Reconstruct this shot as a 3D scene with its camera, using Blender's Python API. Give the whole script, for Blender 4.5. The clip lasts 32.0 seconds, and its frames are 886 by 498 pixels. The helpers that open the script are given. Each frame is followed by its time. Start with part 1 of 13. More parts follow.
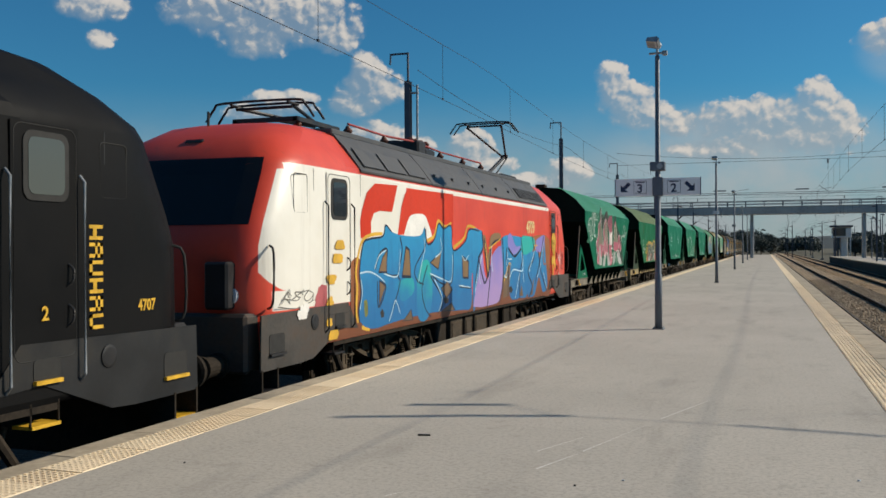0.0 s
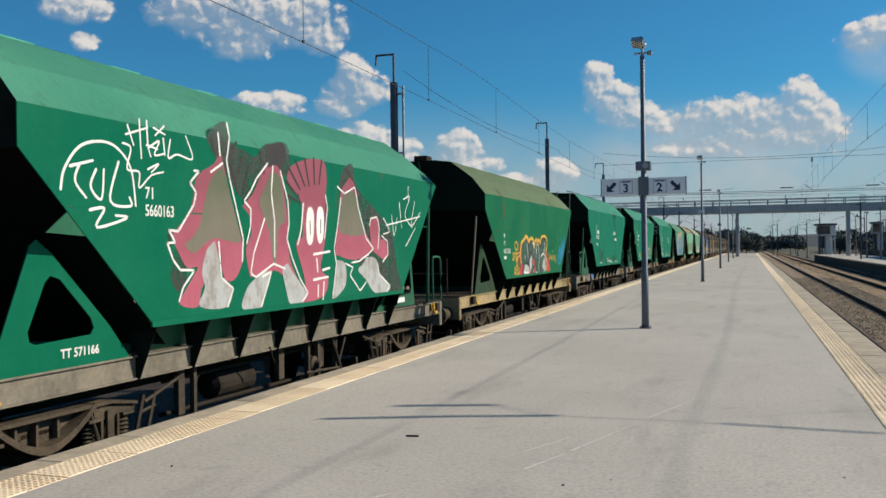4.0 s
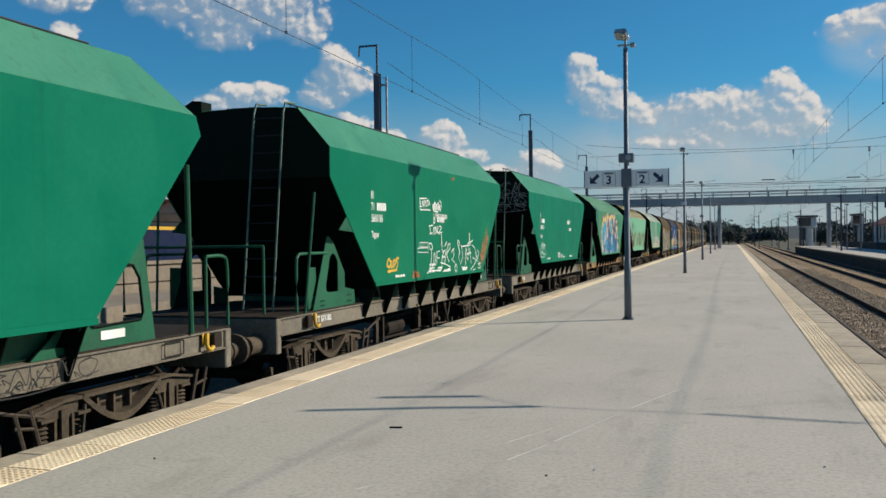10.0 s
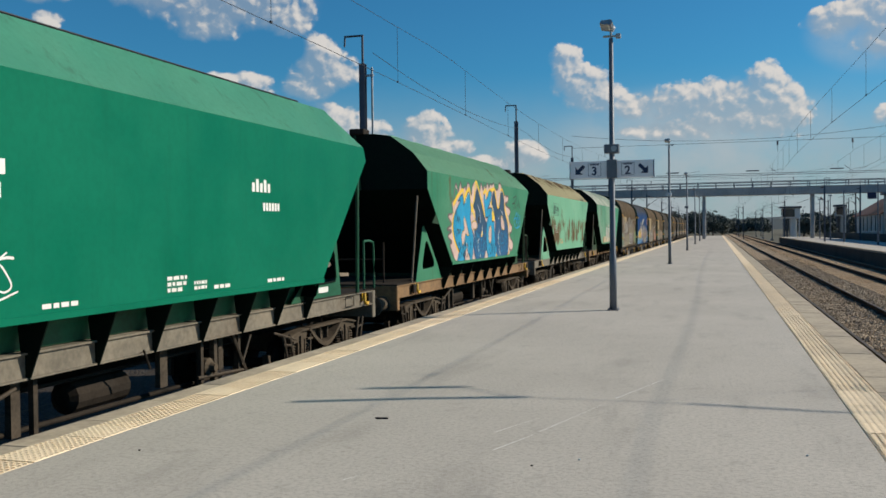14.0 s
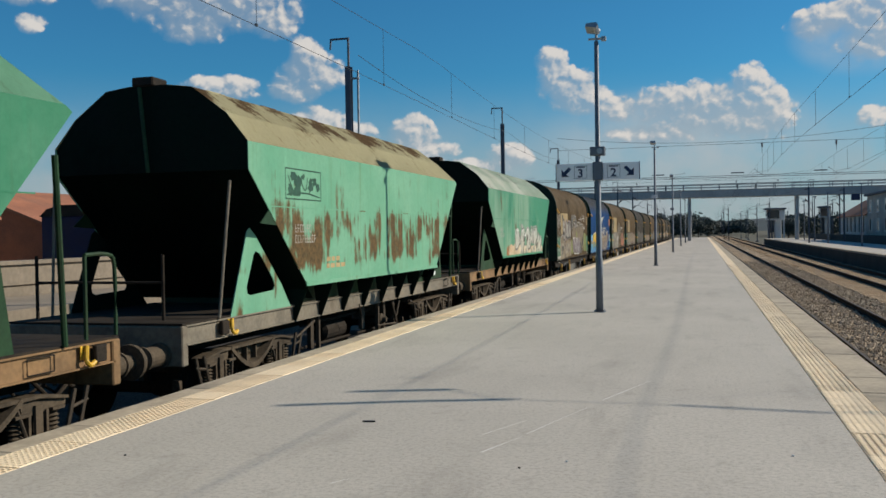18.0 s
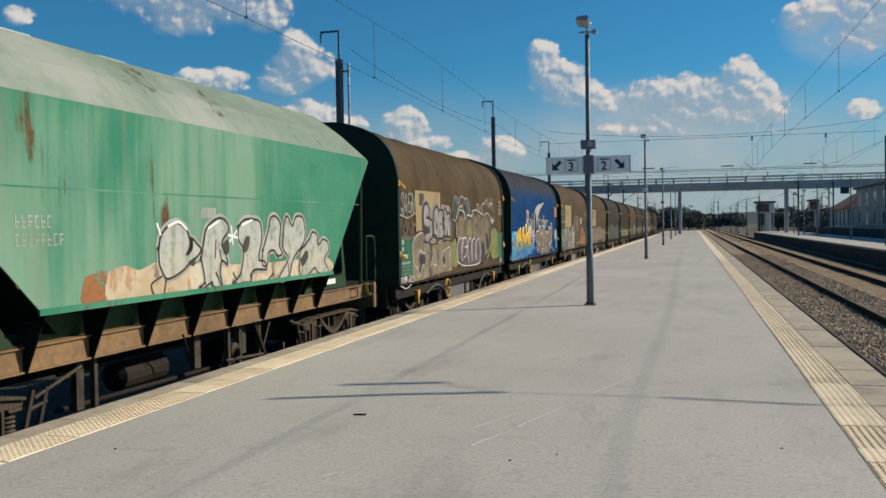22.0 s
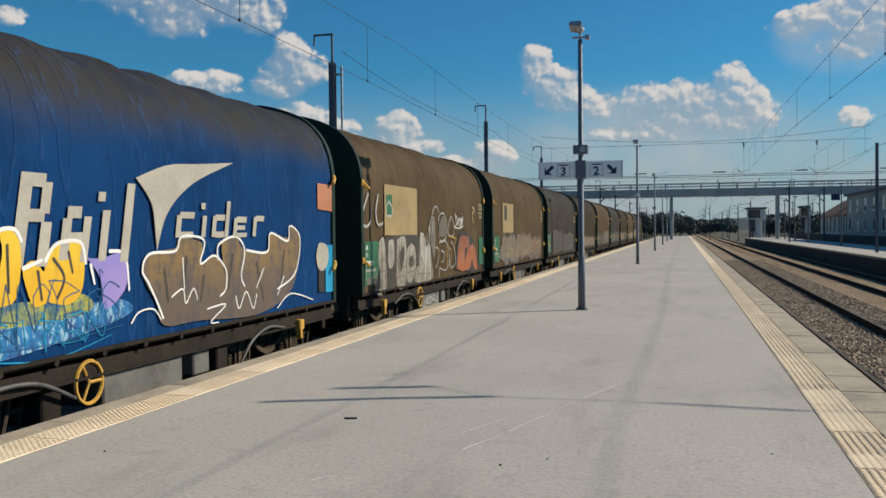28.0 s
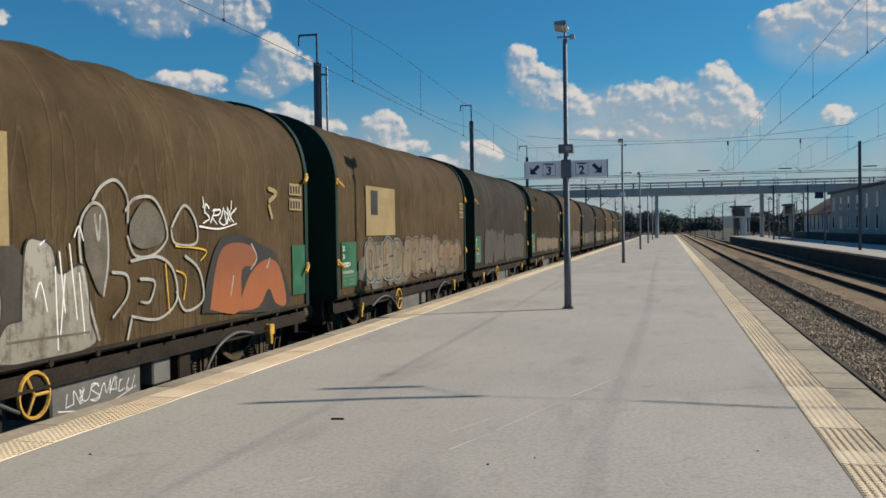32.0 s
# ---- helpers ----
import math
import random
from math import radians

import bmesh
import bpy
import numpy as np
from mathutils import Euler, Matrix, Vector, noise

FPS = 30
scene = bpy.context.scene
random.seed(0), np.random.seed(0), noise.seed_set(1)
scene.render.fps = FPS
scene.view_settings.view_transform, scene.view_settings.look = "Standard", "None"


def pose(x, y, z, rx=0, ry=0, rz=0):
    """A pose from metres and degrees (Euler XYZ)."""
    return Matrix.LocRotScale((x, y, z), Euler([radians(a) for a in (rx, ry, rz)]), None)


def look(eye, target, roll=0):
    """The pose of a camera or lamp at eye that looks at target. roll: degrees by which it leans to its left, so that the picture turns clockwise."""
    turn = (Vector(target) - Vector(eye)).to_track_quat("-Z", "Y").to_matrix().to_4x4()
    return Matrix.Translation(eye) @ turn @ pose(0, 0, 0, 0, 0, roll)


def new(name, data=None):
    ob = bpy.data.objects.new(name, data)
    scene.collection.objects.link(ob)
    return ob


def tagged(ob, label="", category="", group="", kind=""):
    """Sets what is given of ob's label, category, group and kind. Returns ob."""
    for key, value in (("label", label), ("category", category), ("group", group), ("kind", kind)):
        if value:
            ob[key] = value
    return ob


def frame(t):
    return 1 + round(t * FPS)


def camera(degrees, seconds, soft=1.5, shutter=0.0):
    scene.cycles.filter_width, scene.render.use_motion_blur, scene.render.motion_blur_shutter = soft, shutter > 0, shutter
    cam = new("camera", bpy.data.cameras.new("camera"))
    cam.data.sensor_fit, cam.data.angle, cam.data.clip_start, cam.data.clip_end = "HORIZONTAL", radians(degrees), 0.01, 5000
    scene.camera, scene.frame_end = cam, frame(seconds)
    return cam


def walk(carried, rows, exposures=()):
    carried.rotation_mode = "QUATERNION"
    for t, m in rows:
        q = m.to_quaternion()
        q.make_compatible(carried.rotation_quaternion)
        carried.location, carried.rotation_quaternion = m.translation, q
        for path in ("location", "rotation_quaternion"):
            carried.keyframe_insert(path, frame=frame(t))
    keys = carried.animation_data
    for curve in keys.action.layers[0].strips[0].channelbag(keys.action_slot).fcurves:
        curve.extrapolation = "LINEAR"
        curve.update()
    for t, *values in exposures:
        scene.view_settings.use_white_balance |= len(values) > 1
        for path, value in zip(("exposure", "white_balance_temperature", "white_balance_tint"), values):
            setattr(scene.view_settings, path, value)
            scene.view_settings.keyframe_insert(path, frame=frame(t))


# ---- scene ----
from mathutils.geometry import delaunay_2d_cdt

# Units: metres. z = 0 is the platform surface, +y runs along the tracks, the eye stands at x = y = 0.
cam = camera(51.2, 32.0, soft=1.6)
PATH = [
    (0.0, pose(0, 0, 1.65, 89.98, 0.30, 19.17)),
    (0.5, pose(0, 0, 1.65, 89.89, 0.24, 19.23)),
    (1.0, pose(0, 0, 1.65, 89.83, 0.41, 19.16)),
    (1.5, pose(0, 0, 1.65, 89.71, 0.38, 18.80)),
    (2.0, pose(0, 0, 1.65, 89.85, 0.40, 18.65)),
    (2.5, pose(0, 0, 1.65, 89.93, 0.47, 18.37)),
    (3.0, pose(0, 0, 1.65, 89.83, 0.29, 18.56)),
    (3.5, pose(0, 0, 1.65, 89.90, 0.46, 18.68)),
    (4.0, pose(0, 0, 1.65, 90.02, 0.69, 18.36)),
    (4.5, pose(0, 0, 1.65, 89.92, 0.85, 18.17)),
    (6.5, pose(0, 0, 1.65, 89.92, 0.78, 18.32)),
    (7.0, pose(0, 0, 1.65, 89.89, 0.81, 17.94)),
    (7.5, pose(0, 0, 1.65, 89.98, 0.70, 17.70)),
    (8.0, pose(0, 0, 1.65, 89.81, 0.60, 17.63)),
    (8.5, pose(0, 0, 1.65, 89.58, 0.52, 17.65)),
    (9.0, pose(0, 0, 1.65, 89.55, 0.70, 17.74)),
    (9.5, pose(0, 0, 1.65, 89.37, 0.61, 17.43)),
    (10.0, pose(0, 0, 1.65, 89.49, 0.69, 17.34)),
    (10.5, pose(0, 0, 1.65, 89.32, 0.53, 17.22)),
    (11.0, pose(0, 0, 1.65, 89.25, 0.54, 17.23)),
    (11.5, pose(0, 0, 1.65, 89.01, 0.58, 17.01)),
    (12.0, pose(0, 0, 1.65, 88.97, 0.62, 16.71)),
    (12.5, pose(0, 0, 1.65, 89.00, 0.74, 16.47)),
    (13.0, pose(0, 0, 1.65, 88.88, 0.72, 16.46)),
    (13.5, pose(0, 0, 1.65, 88.86, 0.69, 16.49)),
    (15.5, pose(0, 0, 1.65, 89.23, 0.82, 16.06)),
    (16.0, pose(0, 0, 1.65, 89.08, 0.85, 15.89)),
    (16.5, pose(0, 0, 1.65, 89.18, 1.02, 16.04)),
    (17.0, pose(0, 0, 1.65, 89.01, 0.90, 15.90)),
    (17.5, pose(0, 0, 1.65, 88.91, 0.82, 15.87)),
    (18.0, pose(0, 0, 1.65, 89.07, 0.91, 15.63)),
    (18.5, pose(0, 0, 1.65, 89.01, 0.91, 15.42)),
    (19.0, pose(0, 0, 1.65, 88.97, 0.88, 15.65)),
    (19.5, pose(0, 0, 1.65, 88.85, 0.97, 15.64)),
    (20.0, pose(0, 0, 1.65, 88.87, 0.98, 15.55)),
    (20.5, pose(0, 0, 1.65, 88.90, 0.81, 15.45)),
    (21.0, pose(0, 0, 1.65, 88.73, 0.98, 15.08)),
    (21.5, pose(0, 0, 1.65, 88.60, 0.95, 15.28)),
    (22.0, pose(0, 0, 1.65, 88.64, 0.91, 15.06)),
    (22.5, pose(0, 0, 1.65, 88.63, 0.78, 14.93)),
    (23.0, pose(0, 0, 1.65, 88.66, 0.49, 14.78)),
    (23.5, pose(0, 0, 1.65, 88.77, 0.64, 14.69)),
    (24.0, pose(0, 0, 1.65, 88.86, 0.71, 14.76)),
    (24.5, pose(0, 0, 1.65, 88.94, 0.80, 14.74)),
    (25.0, pose(0, 0, 1.65, 88.93, 0.67, 14.74)),
    (25.5, pose(0, 0, 1.65, 88.91, 0.55, 14.50)),
    (27.5, pose(0, 0, 1.65, 88.91, 0.46, 14.66)),
    (28.0, pose(0, 0, 1.65, 88.88, 0.53, 14.57)),
    (28.5, pose(0, 0, 1.65, 88.55, 0.18, 13.96)),
    (29.0, pose(0, 0, 1.65, 88.79, 0.29, 14.04)),
    (29.5, pose(0, 0, 1.65, 88.78, 0.38, 14.30)),
    (30.0, pose(0, 0, 1.65, 88.64, 0.28, 14.25)),
    (30.5, pose(0, 0, 1.65, 88.44, 0.16, 14.29)),
    (31.0, pose(0, 0, 1.65, 88.21, -0.13, 13.81)),
    (31.5, pose(0, 0, 1.65, 88.57, 0.02, 13.48)),
    (32.0, pose(0, 0, 1.65, 88.86, 0.83, 13.71)),
]
walk(cam, PATH, exposures=[(0.0, -0.22, 6950, 10), (1.0, -0.44, 6900, 10), (2.0, -0.34, 6950, 10), (3.0, -0.12, 6850, 10), (4.0, 0.02, 6740, 10), (8.0, 0.0, 6740, 10), (9.0, -0.04, 6740, 10), (10.5, 0.0, 6740, 10), (13.0, -0.08, 6740, 10), (32.0, -0.10, 6740, 10)])

# how far the train has rolled towards the eye: seconds, metres
ROLL = [(0.0, 0.0), (1.0, 6.47), (2.0, 12.91), (3.0, 19.31), (4.0, 25.66), (5.0, 31.96), (6.0, 38.21), (7.0, 44.41), (8.0, 50.56), (9.0, 56.65), (10.0, 62.69), (11.0, 68.67), (12.0, 74.57), (13.0, 80.4), (14.0, 86.14), (15.0, 91.79), (16.0, 97.35), (17.0, 102.81), (18.0, 108.18), (19.0, 113.44), (20.0, 118.6), (21.0, 123.66), (22.0, 128.59), (23.0, 133.4), (24.0, 138.07), (25.0, 142.58), (26.0, 146.92), (27.0, 151.05), (28.0, 154.97), (29.0, 158.65), (30.0, 162.06), (31.0, 165.08), (32.0, 167.88)]

RAIL_Z = -0.85          # top of rail under the platform surface
TRACK_X = -7.40         # centre line of the train's track
SUN_DIR = Vector((0.875, 0.485, 0.630)).normalized()


def math_node(nt, op, a, b=None, c=None, clamp=False):
    n = nt.nodes.new("ShaderNodeMath")
    n.operation, n.use_clamp = op, clamp
    for i, v in enumerate((a, b, c)):
        if v is None:
            continue
        if isinstance(v, (int, float)):
            n.inputs[i].default_value = v
        else:
            nt.links.new(v, n.inputs[i])
    return n.outputs[0]


def mix_col(nt, fac, a, b, blend="MIX"):
    n = nt.nodes.new("ShaderNodeMix")
    n.data_type, n.blend_type = "RGBA", blend
    n.clamp_factor = True
    for sock, v in ((n.inputs[0], fac), (n.inputs[6], a), (n.inputs[7], b)):
        if isinstance(v, (int, float)):
            sock.default_value = v
        elif isinstance(v, tuple):
            sock.default_value = (*v, 1.0) if len(v) == 3 else v
        else:
            nt.links.new(v, sock)
    return n.outputs[2]


def noise_tex(nt, vec, scale, detail=5.0, rough=0.6, dims="3D"):
    n = nt.nodes.new("ShaderNodeTexNoise")
    n.noise_dimensions = dims
    n.inputs["Scale"].default_value = scale
    n.inputs["Detail"].default_value = detail
    n.inputs["Roughness"].default_value = rough
    if vec is not None:
        nt.links.new(vec, n.inputs["Vector"])
    return n.outputs[0]


def ramp(nt, val, lo, hi, a=0.0, b=1.0):
    n = nt.nodes.new("ShaderNodeMapRange")
    n.interpolation_type = "SMOOTHSTEP"
    nt.links.new(val, n.inputs[0])
    for i, v in enumerate((lo, hi, a, b)):
        n.inputs[i + 1].default_value = v
    return n.outputs[0]


# fair-weather clouds: bearing east of the track, height, half width, half height, in degrees
CLOUDS = [
    (-32.5, 14.3, 3.4, 1.5), (-27.6, 13.9, 3.2, 1.5), (-25.6, 12.8, 1.5, 0.9), (-30.5, 12.3, 2.0, 0.8),
    (-24.0, 11.2, 0.9, 1.0), (-23.4, 9.8, 1.9, 1.1), (-24.6, 8.9, 1.6, 0.8), (-29.0, 8.9, 2.2, 0.8), (-31.0, 8.3, 1.5, 0.6),
    (-23.2, 6.9, 1.7, 1.0), (-21.4, 6.0, 2.0, 0.9), (-17.4, 6.4, 1.2, 1.0), (-16.8, 5.2, 2.0, 0.9),
    (-8.8, 10.3, 0.95, 0.95), (-8.3, 9.1, 1.35, 1.05), (-6.9, 8.1, 1.9, 0.9), (-5.0, 7.4, 1.5, 0.8),
    (-2.3, 7.5, 1.2, 0.85), (-0.3, 7.8, 1.4, 1.0), (1.0, 7.3, 1.6, 1.1), (2.7, 8.6, 1.05, 1.1), (3.7, 7.0, 1.35, 1.2), (-2.6, 5.8, 2.8, 0.6), (2.4, 6.2, 2.3, 0.8),
    (7.9, 11.9, 2.0, 0.9), (10.2, 11.6, 2.4, 1.7), (9.3, 10.3, 1.7, 0.9), (9.4, 6.2, 0.9, 0.6),
    (-39.8, 13.9, 1.9, 0.8), (-39.4, 12.1, 0.8, 0.5), (-22.0, 16.4, 3.2, 0.8),
    (-29.6, 13.9, 4.6, 1.5), (-7.6, 8.7, 1.5, 1.2), (0.6, 6.9, 4.0, 1.15), (3.2, 7.5, 1.5, 1.5), (-23.5, 10.4, 1.3, 1.2), (-22.4, 6.3, 2.0, 0.9), (-17.2, 5.7, 1.7, 1.1),
    (-1.2, 7.6, 2.6, 1.15), (1.8, 7.2, 2.6, 1.5), (4.0, 6.3, 1.5, 1.1), (6.6, 11.6, 1.6, 0.9),
    (-11.4, 4.7, 1.4, 0.8), (-13.6, 4.2, 1.6, 0.5), (9.9, 15.2, 1.0, 0.9),
]


def build_sky():
    world = bpy.data.worlds.new("sky")
    scene.world = world
    world.use_nodes = True
    nt = world.node_tree
    nt.nodes.clear()
    sky = nt.nodes.new("ShaderNodeTexSky")
    sky.sky_type, sky.sun_disc = "NISHITA", False
    sky.sun_elevation = math.asin(SUN_DIR.z)
    sky.sun_rotation = math.atan2(SUN_DIR.x, SUN_DIR.y)
    sky.air_density, sky.dust_density, sky.ozone_density = 1.0, 0.4, 2.5
    tc = nt.nodes.new("ShaderNodeTexCoord")
    sep = nt.nodes.new("ShaderNodeSeparateXYZ")
    nt.links.new(tc.outputs["Generated"], sep.inputs[0])
    bearing = math_node(nt, "MULTIPLY", math_node(nt, "ARCTAN2", sep.outputs[0], sep.outputs[1]), 57.2958)
    height = math_node(nt, "MULTIPLY", math_node(nt, "ARCSINE", sep.outputs[2]), 57.2958)
    comb = nt.nodes.new("ShaderNodeCombineXYZ")
    nt.links.new(bearing, comb.inputs[0])
    nt.links.new(math_node(nt, "MULTIPLY", height, 1.15), comb.inputs[1])

    def billows(shift):
        """Heaped round puffs of several sizes, as a field over bearing and height."""
        add = nt.nodes.new("ShaderNodeVectorMath")
        add.operation = "ADD"
        nt.links.new(comb.outputs[0], add.inputs[0])
        add.inputs[1].default_value = (*shift, 0.0)
        warp = nt.nodes.new("ShaderNodeTexNoise")
        warp.noise_dimensions = "2D"
        warp.inputs["Scale"].default_value, warp.inputs["Detail"].default_value = 0.8, 3.0
        nt.links.new(add.outputs[0], warp.inputs["Vector"])
        bent = nt.nodes.new("ShaderNodeVectorMath")
        bent.operation = "MULTIPLY_ADD"
        nt.links.new(warp.outputs["Color"], bent.inputs[0])
        bent.inputs[1].default_value = (0.8, 0.8, 0.0)
        nt.links.new(add.outputs[0], bent.inputs[2])
        vor = nt.nodes.new("ShaderNodeTexVoronoi")
        vor.voronoi_dimensions, vor.feature = "2D", "SMOOTH_F1"
        vor.inputs["Scale"].default_value, vor.inputs["Smoothness"].default_value = 0.85, 0.35
        vor.inputs["Detail"].default_value, vor.inputs["Roughness"].default_value, vor.inputs["Lacunarity"].default_value = 2.5, 0.44, 2.2
        nt.links.new(bent.outputs[0], vor.inputs["Vector"])
        return math_node(nt, "SUBTRACT", 0.62, vor.outputs["Distance"])

    def heap(da0, de0):
        best = None
        for a, e, wa, we in CLOUDS:
            da = math_node(nt, "MULTIPLY_ADD", bearing, 1.0 / wa, (da0 - a) / wa)
            de = math_node(nt, "MULTIPLY_ADD", height, 1.0 / we, (de0 - e) / we)
            d2 = math_node(nt, "ADD", math_node(nt, "MULTIPLY", da, da), math_node(nt, "MULTIPLY", de, de))
            one = math_node(nt, "SUBTRACT", 1.0, d2)
            best = one if best is None else math_node(nt, "SMOOTH_MAX", best, one, 0.5)
        return math_node(nt, "MAXIMUM", best, -1.6)

    puff, puff_sun = billows((0.0, 0.0)), billows((0.22, 0.30))
    base, base_sun = heap(0.0, 0.0), heap(0.55, 0.60)
    dens = math_node(nt, "ADD", math_node(nt, "MULTIPLY_ADD", base, 0.95, 0.34), math_node(nt, "MULTIPLY", puff, 0.82))
    # billows are bright on the side that faces the sun and grey within
    fall = math_node(nt, "ADD", math_node(nt, "MULTIPLY", math_node(nt, "SUBTRACT", puff, puff_sun), 0.9),
                     math_node(nt, "MULTIPLY", math_node(nt, "SUBTRACT", base, base_sun), 0.42))
    lit = ramp(nt, fall, -0.22, 0.80)
    # tops have firm edges, undersides fray out
    firm, soft = ramp(nt, dens, -0.02, 0.46), ramp(nt, dens, -0.25, 0.95, 0.0, 0.78)
    body = math_node(nt, "ADD", soft, math_node(nt, "MULTIPLY", math_node(nt, "SUBTRACT", firm, soft), ramp(nt, fall, -0.05, 0.40)))
    # a few more clouds over the rest of the sky, above and behind
    wide = noise_tex(nt, tc.outputs["Generated"], 2.6, 6.0, 0.6)
    far_clouds = math_node(nt, "MULTIPLY", ramp(nt, wide, 0.60, 0.74), ramp(nt, height, 24.0, 34.0, 0.0, 0.6))
    mask = math_node(nt, "MAXIMUM", body, far_clouds)
    cloud_col = mix_col(nt, lit, (0.32, 0.395, 0.475), (0.72, 0.70, 0.68))
    # thin veil of distant cloud and haze towards the horizon
    veil = noise_tex(nt, comb.outputs[0], 0.28, 5.0, 0.55)
    haze = math_node(nt, "MULTIPLY", ramp(nt, height, 10.0, 1.0, 0.0, 0.94), ramp(nt, veil, 0.30, 0.62, 0.72, 1.0))
    sky_col = mix_col(nt, 1.0, sky.outputs[0], (0.0190, 0.068, 0.094), "MULTIPLY")
    hazed = mix_col(nt, haze, sky_col, (0.395, 0.450, 0.495))
    # a pale bank hangs below the largest heap
    bank = None
    for a, e, wa, we in ((-1.0, 5.6, 9.5, 3.4), (9.0, 10.8, 4.5, 2.6)):
        da = math_node(nt, "MULTIPLY_ADD", bearing, 1.0 / wa, -a / wa)
        de = math_node(nt, "MULTIPLY_ADD", height, 1.0 / we, -e / we)
        d2 = math_node(nt, "ADD", math_node(nt, "MULTIPLY", da, da), math_node(nt, "MULTIPLY", de, de))
        one = ramp(nt, d2, 1.0, 0.0)
        bank = one if bank is None else math_node(nt, "MAXIMUM", bank, one)
    bank = math_node(nt, "MULTIPLY", bank, ramp(nt, veil, 0.25, 0.70, 0.22, 0.64))
    hazed = mix_col(nt, bank, hazed, (0.46, 0.515, 0.555))
    full = mix_col(nt, math_node(nt, "MULTIPLY", mask, math_node(nt, "MULTIPLY_ADD", lit, 0.30, 0.66)), hazed, cloud_col)
    bg = nt.nodes.new("ShaderNodeBackground")
    nt.links.new(full, bg.inputs["Color"])
    bg.inputs["Strength"].default_value = 1.0
    out = nt.nodes.new("ShaderNodeOutputWorld")
    nt.links.new(bg.outputs[0], out.inputs["Surface"])


build_sky()
sun_data = bpy.data.lights.new("sun", "SUN")
sun_data.energy, sun_data.angle, sun_data.color = 5.3, radians(0.55), (1.0, 0.925, 0.79)
sun = new("sun", sun_data)
sun.matrix_world = look(SUN_DIR * 100, (0, 0, 0))


# ---- materials ----
def material(name):
    m = bpy.data.materials.new(name)
    m.use_nodes = True
    nt = m.node_tree
    return m, nt, nt.nodes["Principled BSDF"]


def coords(nt, stretch=(1, 1, 1), shift=True):
    tc = nt.nodes.new("ShaderNodeTexCoord")
    mp = nt.nodes.new("ShaderNodeMapping")
    mp.inputs["Scale"].default_value = stretch
    nt.links.new(tc.outputs["Object"], mp.inputs["Vector"])
    if not shift:
        return mp.outputs[0]
    info = nt.nodes.new("ShaderNodeObjectInfo")
    add = nt.nodes.new("ShaderNodeVectorMath")
    add.operation = "ADD"
    sc = math_node(nt, "MULTIPLY", info.outputs["Random"], 37.0)
    comb = nt.nodes.new("ShaderNodeCombineXYZ")
    for i in range(3):
        nt.links.new(sc, comb.inputs[i])
    nt.links.new(mp.outputs[0], add.inputs[0])
    nt.links.new(comb.outputs[0], add.inputs[1])
    return add.outputs[0]


def bump(nt, bsdf, val, strength, dist=0.01):
    b = nt.nodes.new("ShaderNodeBump")
    b.inputs["Strength"].default_value, b.inputs["Distance"].default_value = strength, dist
    nt.links.new(val, b.inputs["Height"])
    nt.links.new(b.outputs[0], bsdf.inputs["Normal"])


def dark(c, k):
    return tuple(v * k for v in c)


def plain(name, col, rough=0.6, metal=0.0, var=0.25, scale=6.0, bumps=0.15, dirt=None, spec=0.4):
    """A surface with a broad and a fine variation and a little relief."""
    m, nt, p = material(name)
    v = coords(nt)
    a, b = noise_tex(nt, v, scale, 5), noise_tex(nt, v, scale * 9, 3)
    f = math_node(nt, "ADD", math_node(nt, "MULTIPLY", a, 0.65), math_node(nt, "MULTIPLY", b, 0.35))
    c = mix_col(nt, ramp(nt, f, 0.32, 0.68), dark(col, 1 - var), tuple(min(1, x * (1 + var * 0.7)) for x in col))
    if dirt:
        c = mix_col(nt, ramp(nt, noise_tex(nt, v, scale * 0.5, 7, 0.7), 0.48, 0.70, 0, 0.8), c, dirt)
    nt.links.new(c, p.inputs["Base Color"])
    nt.links.new(ramp(nt, a, 0.3, 0.7, max(0.05, rough - 0.1), min(1, rough + 0.12)), p.inputs["Roughness"])
    p.inputs["Metallic"].default_value = metal
    p.inputs["Specular IOR Level"].default_value = spec
    if bumps:
        bump(nt, p, f, bumps)
    return m


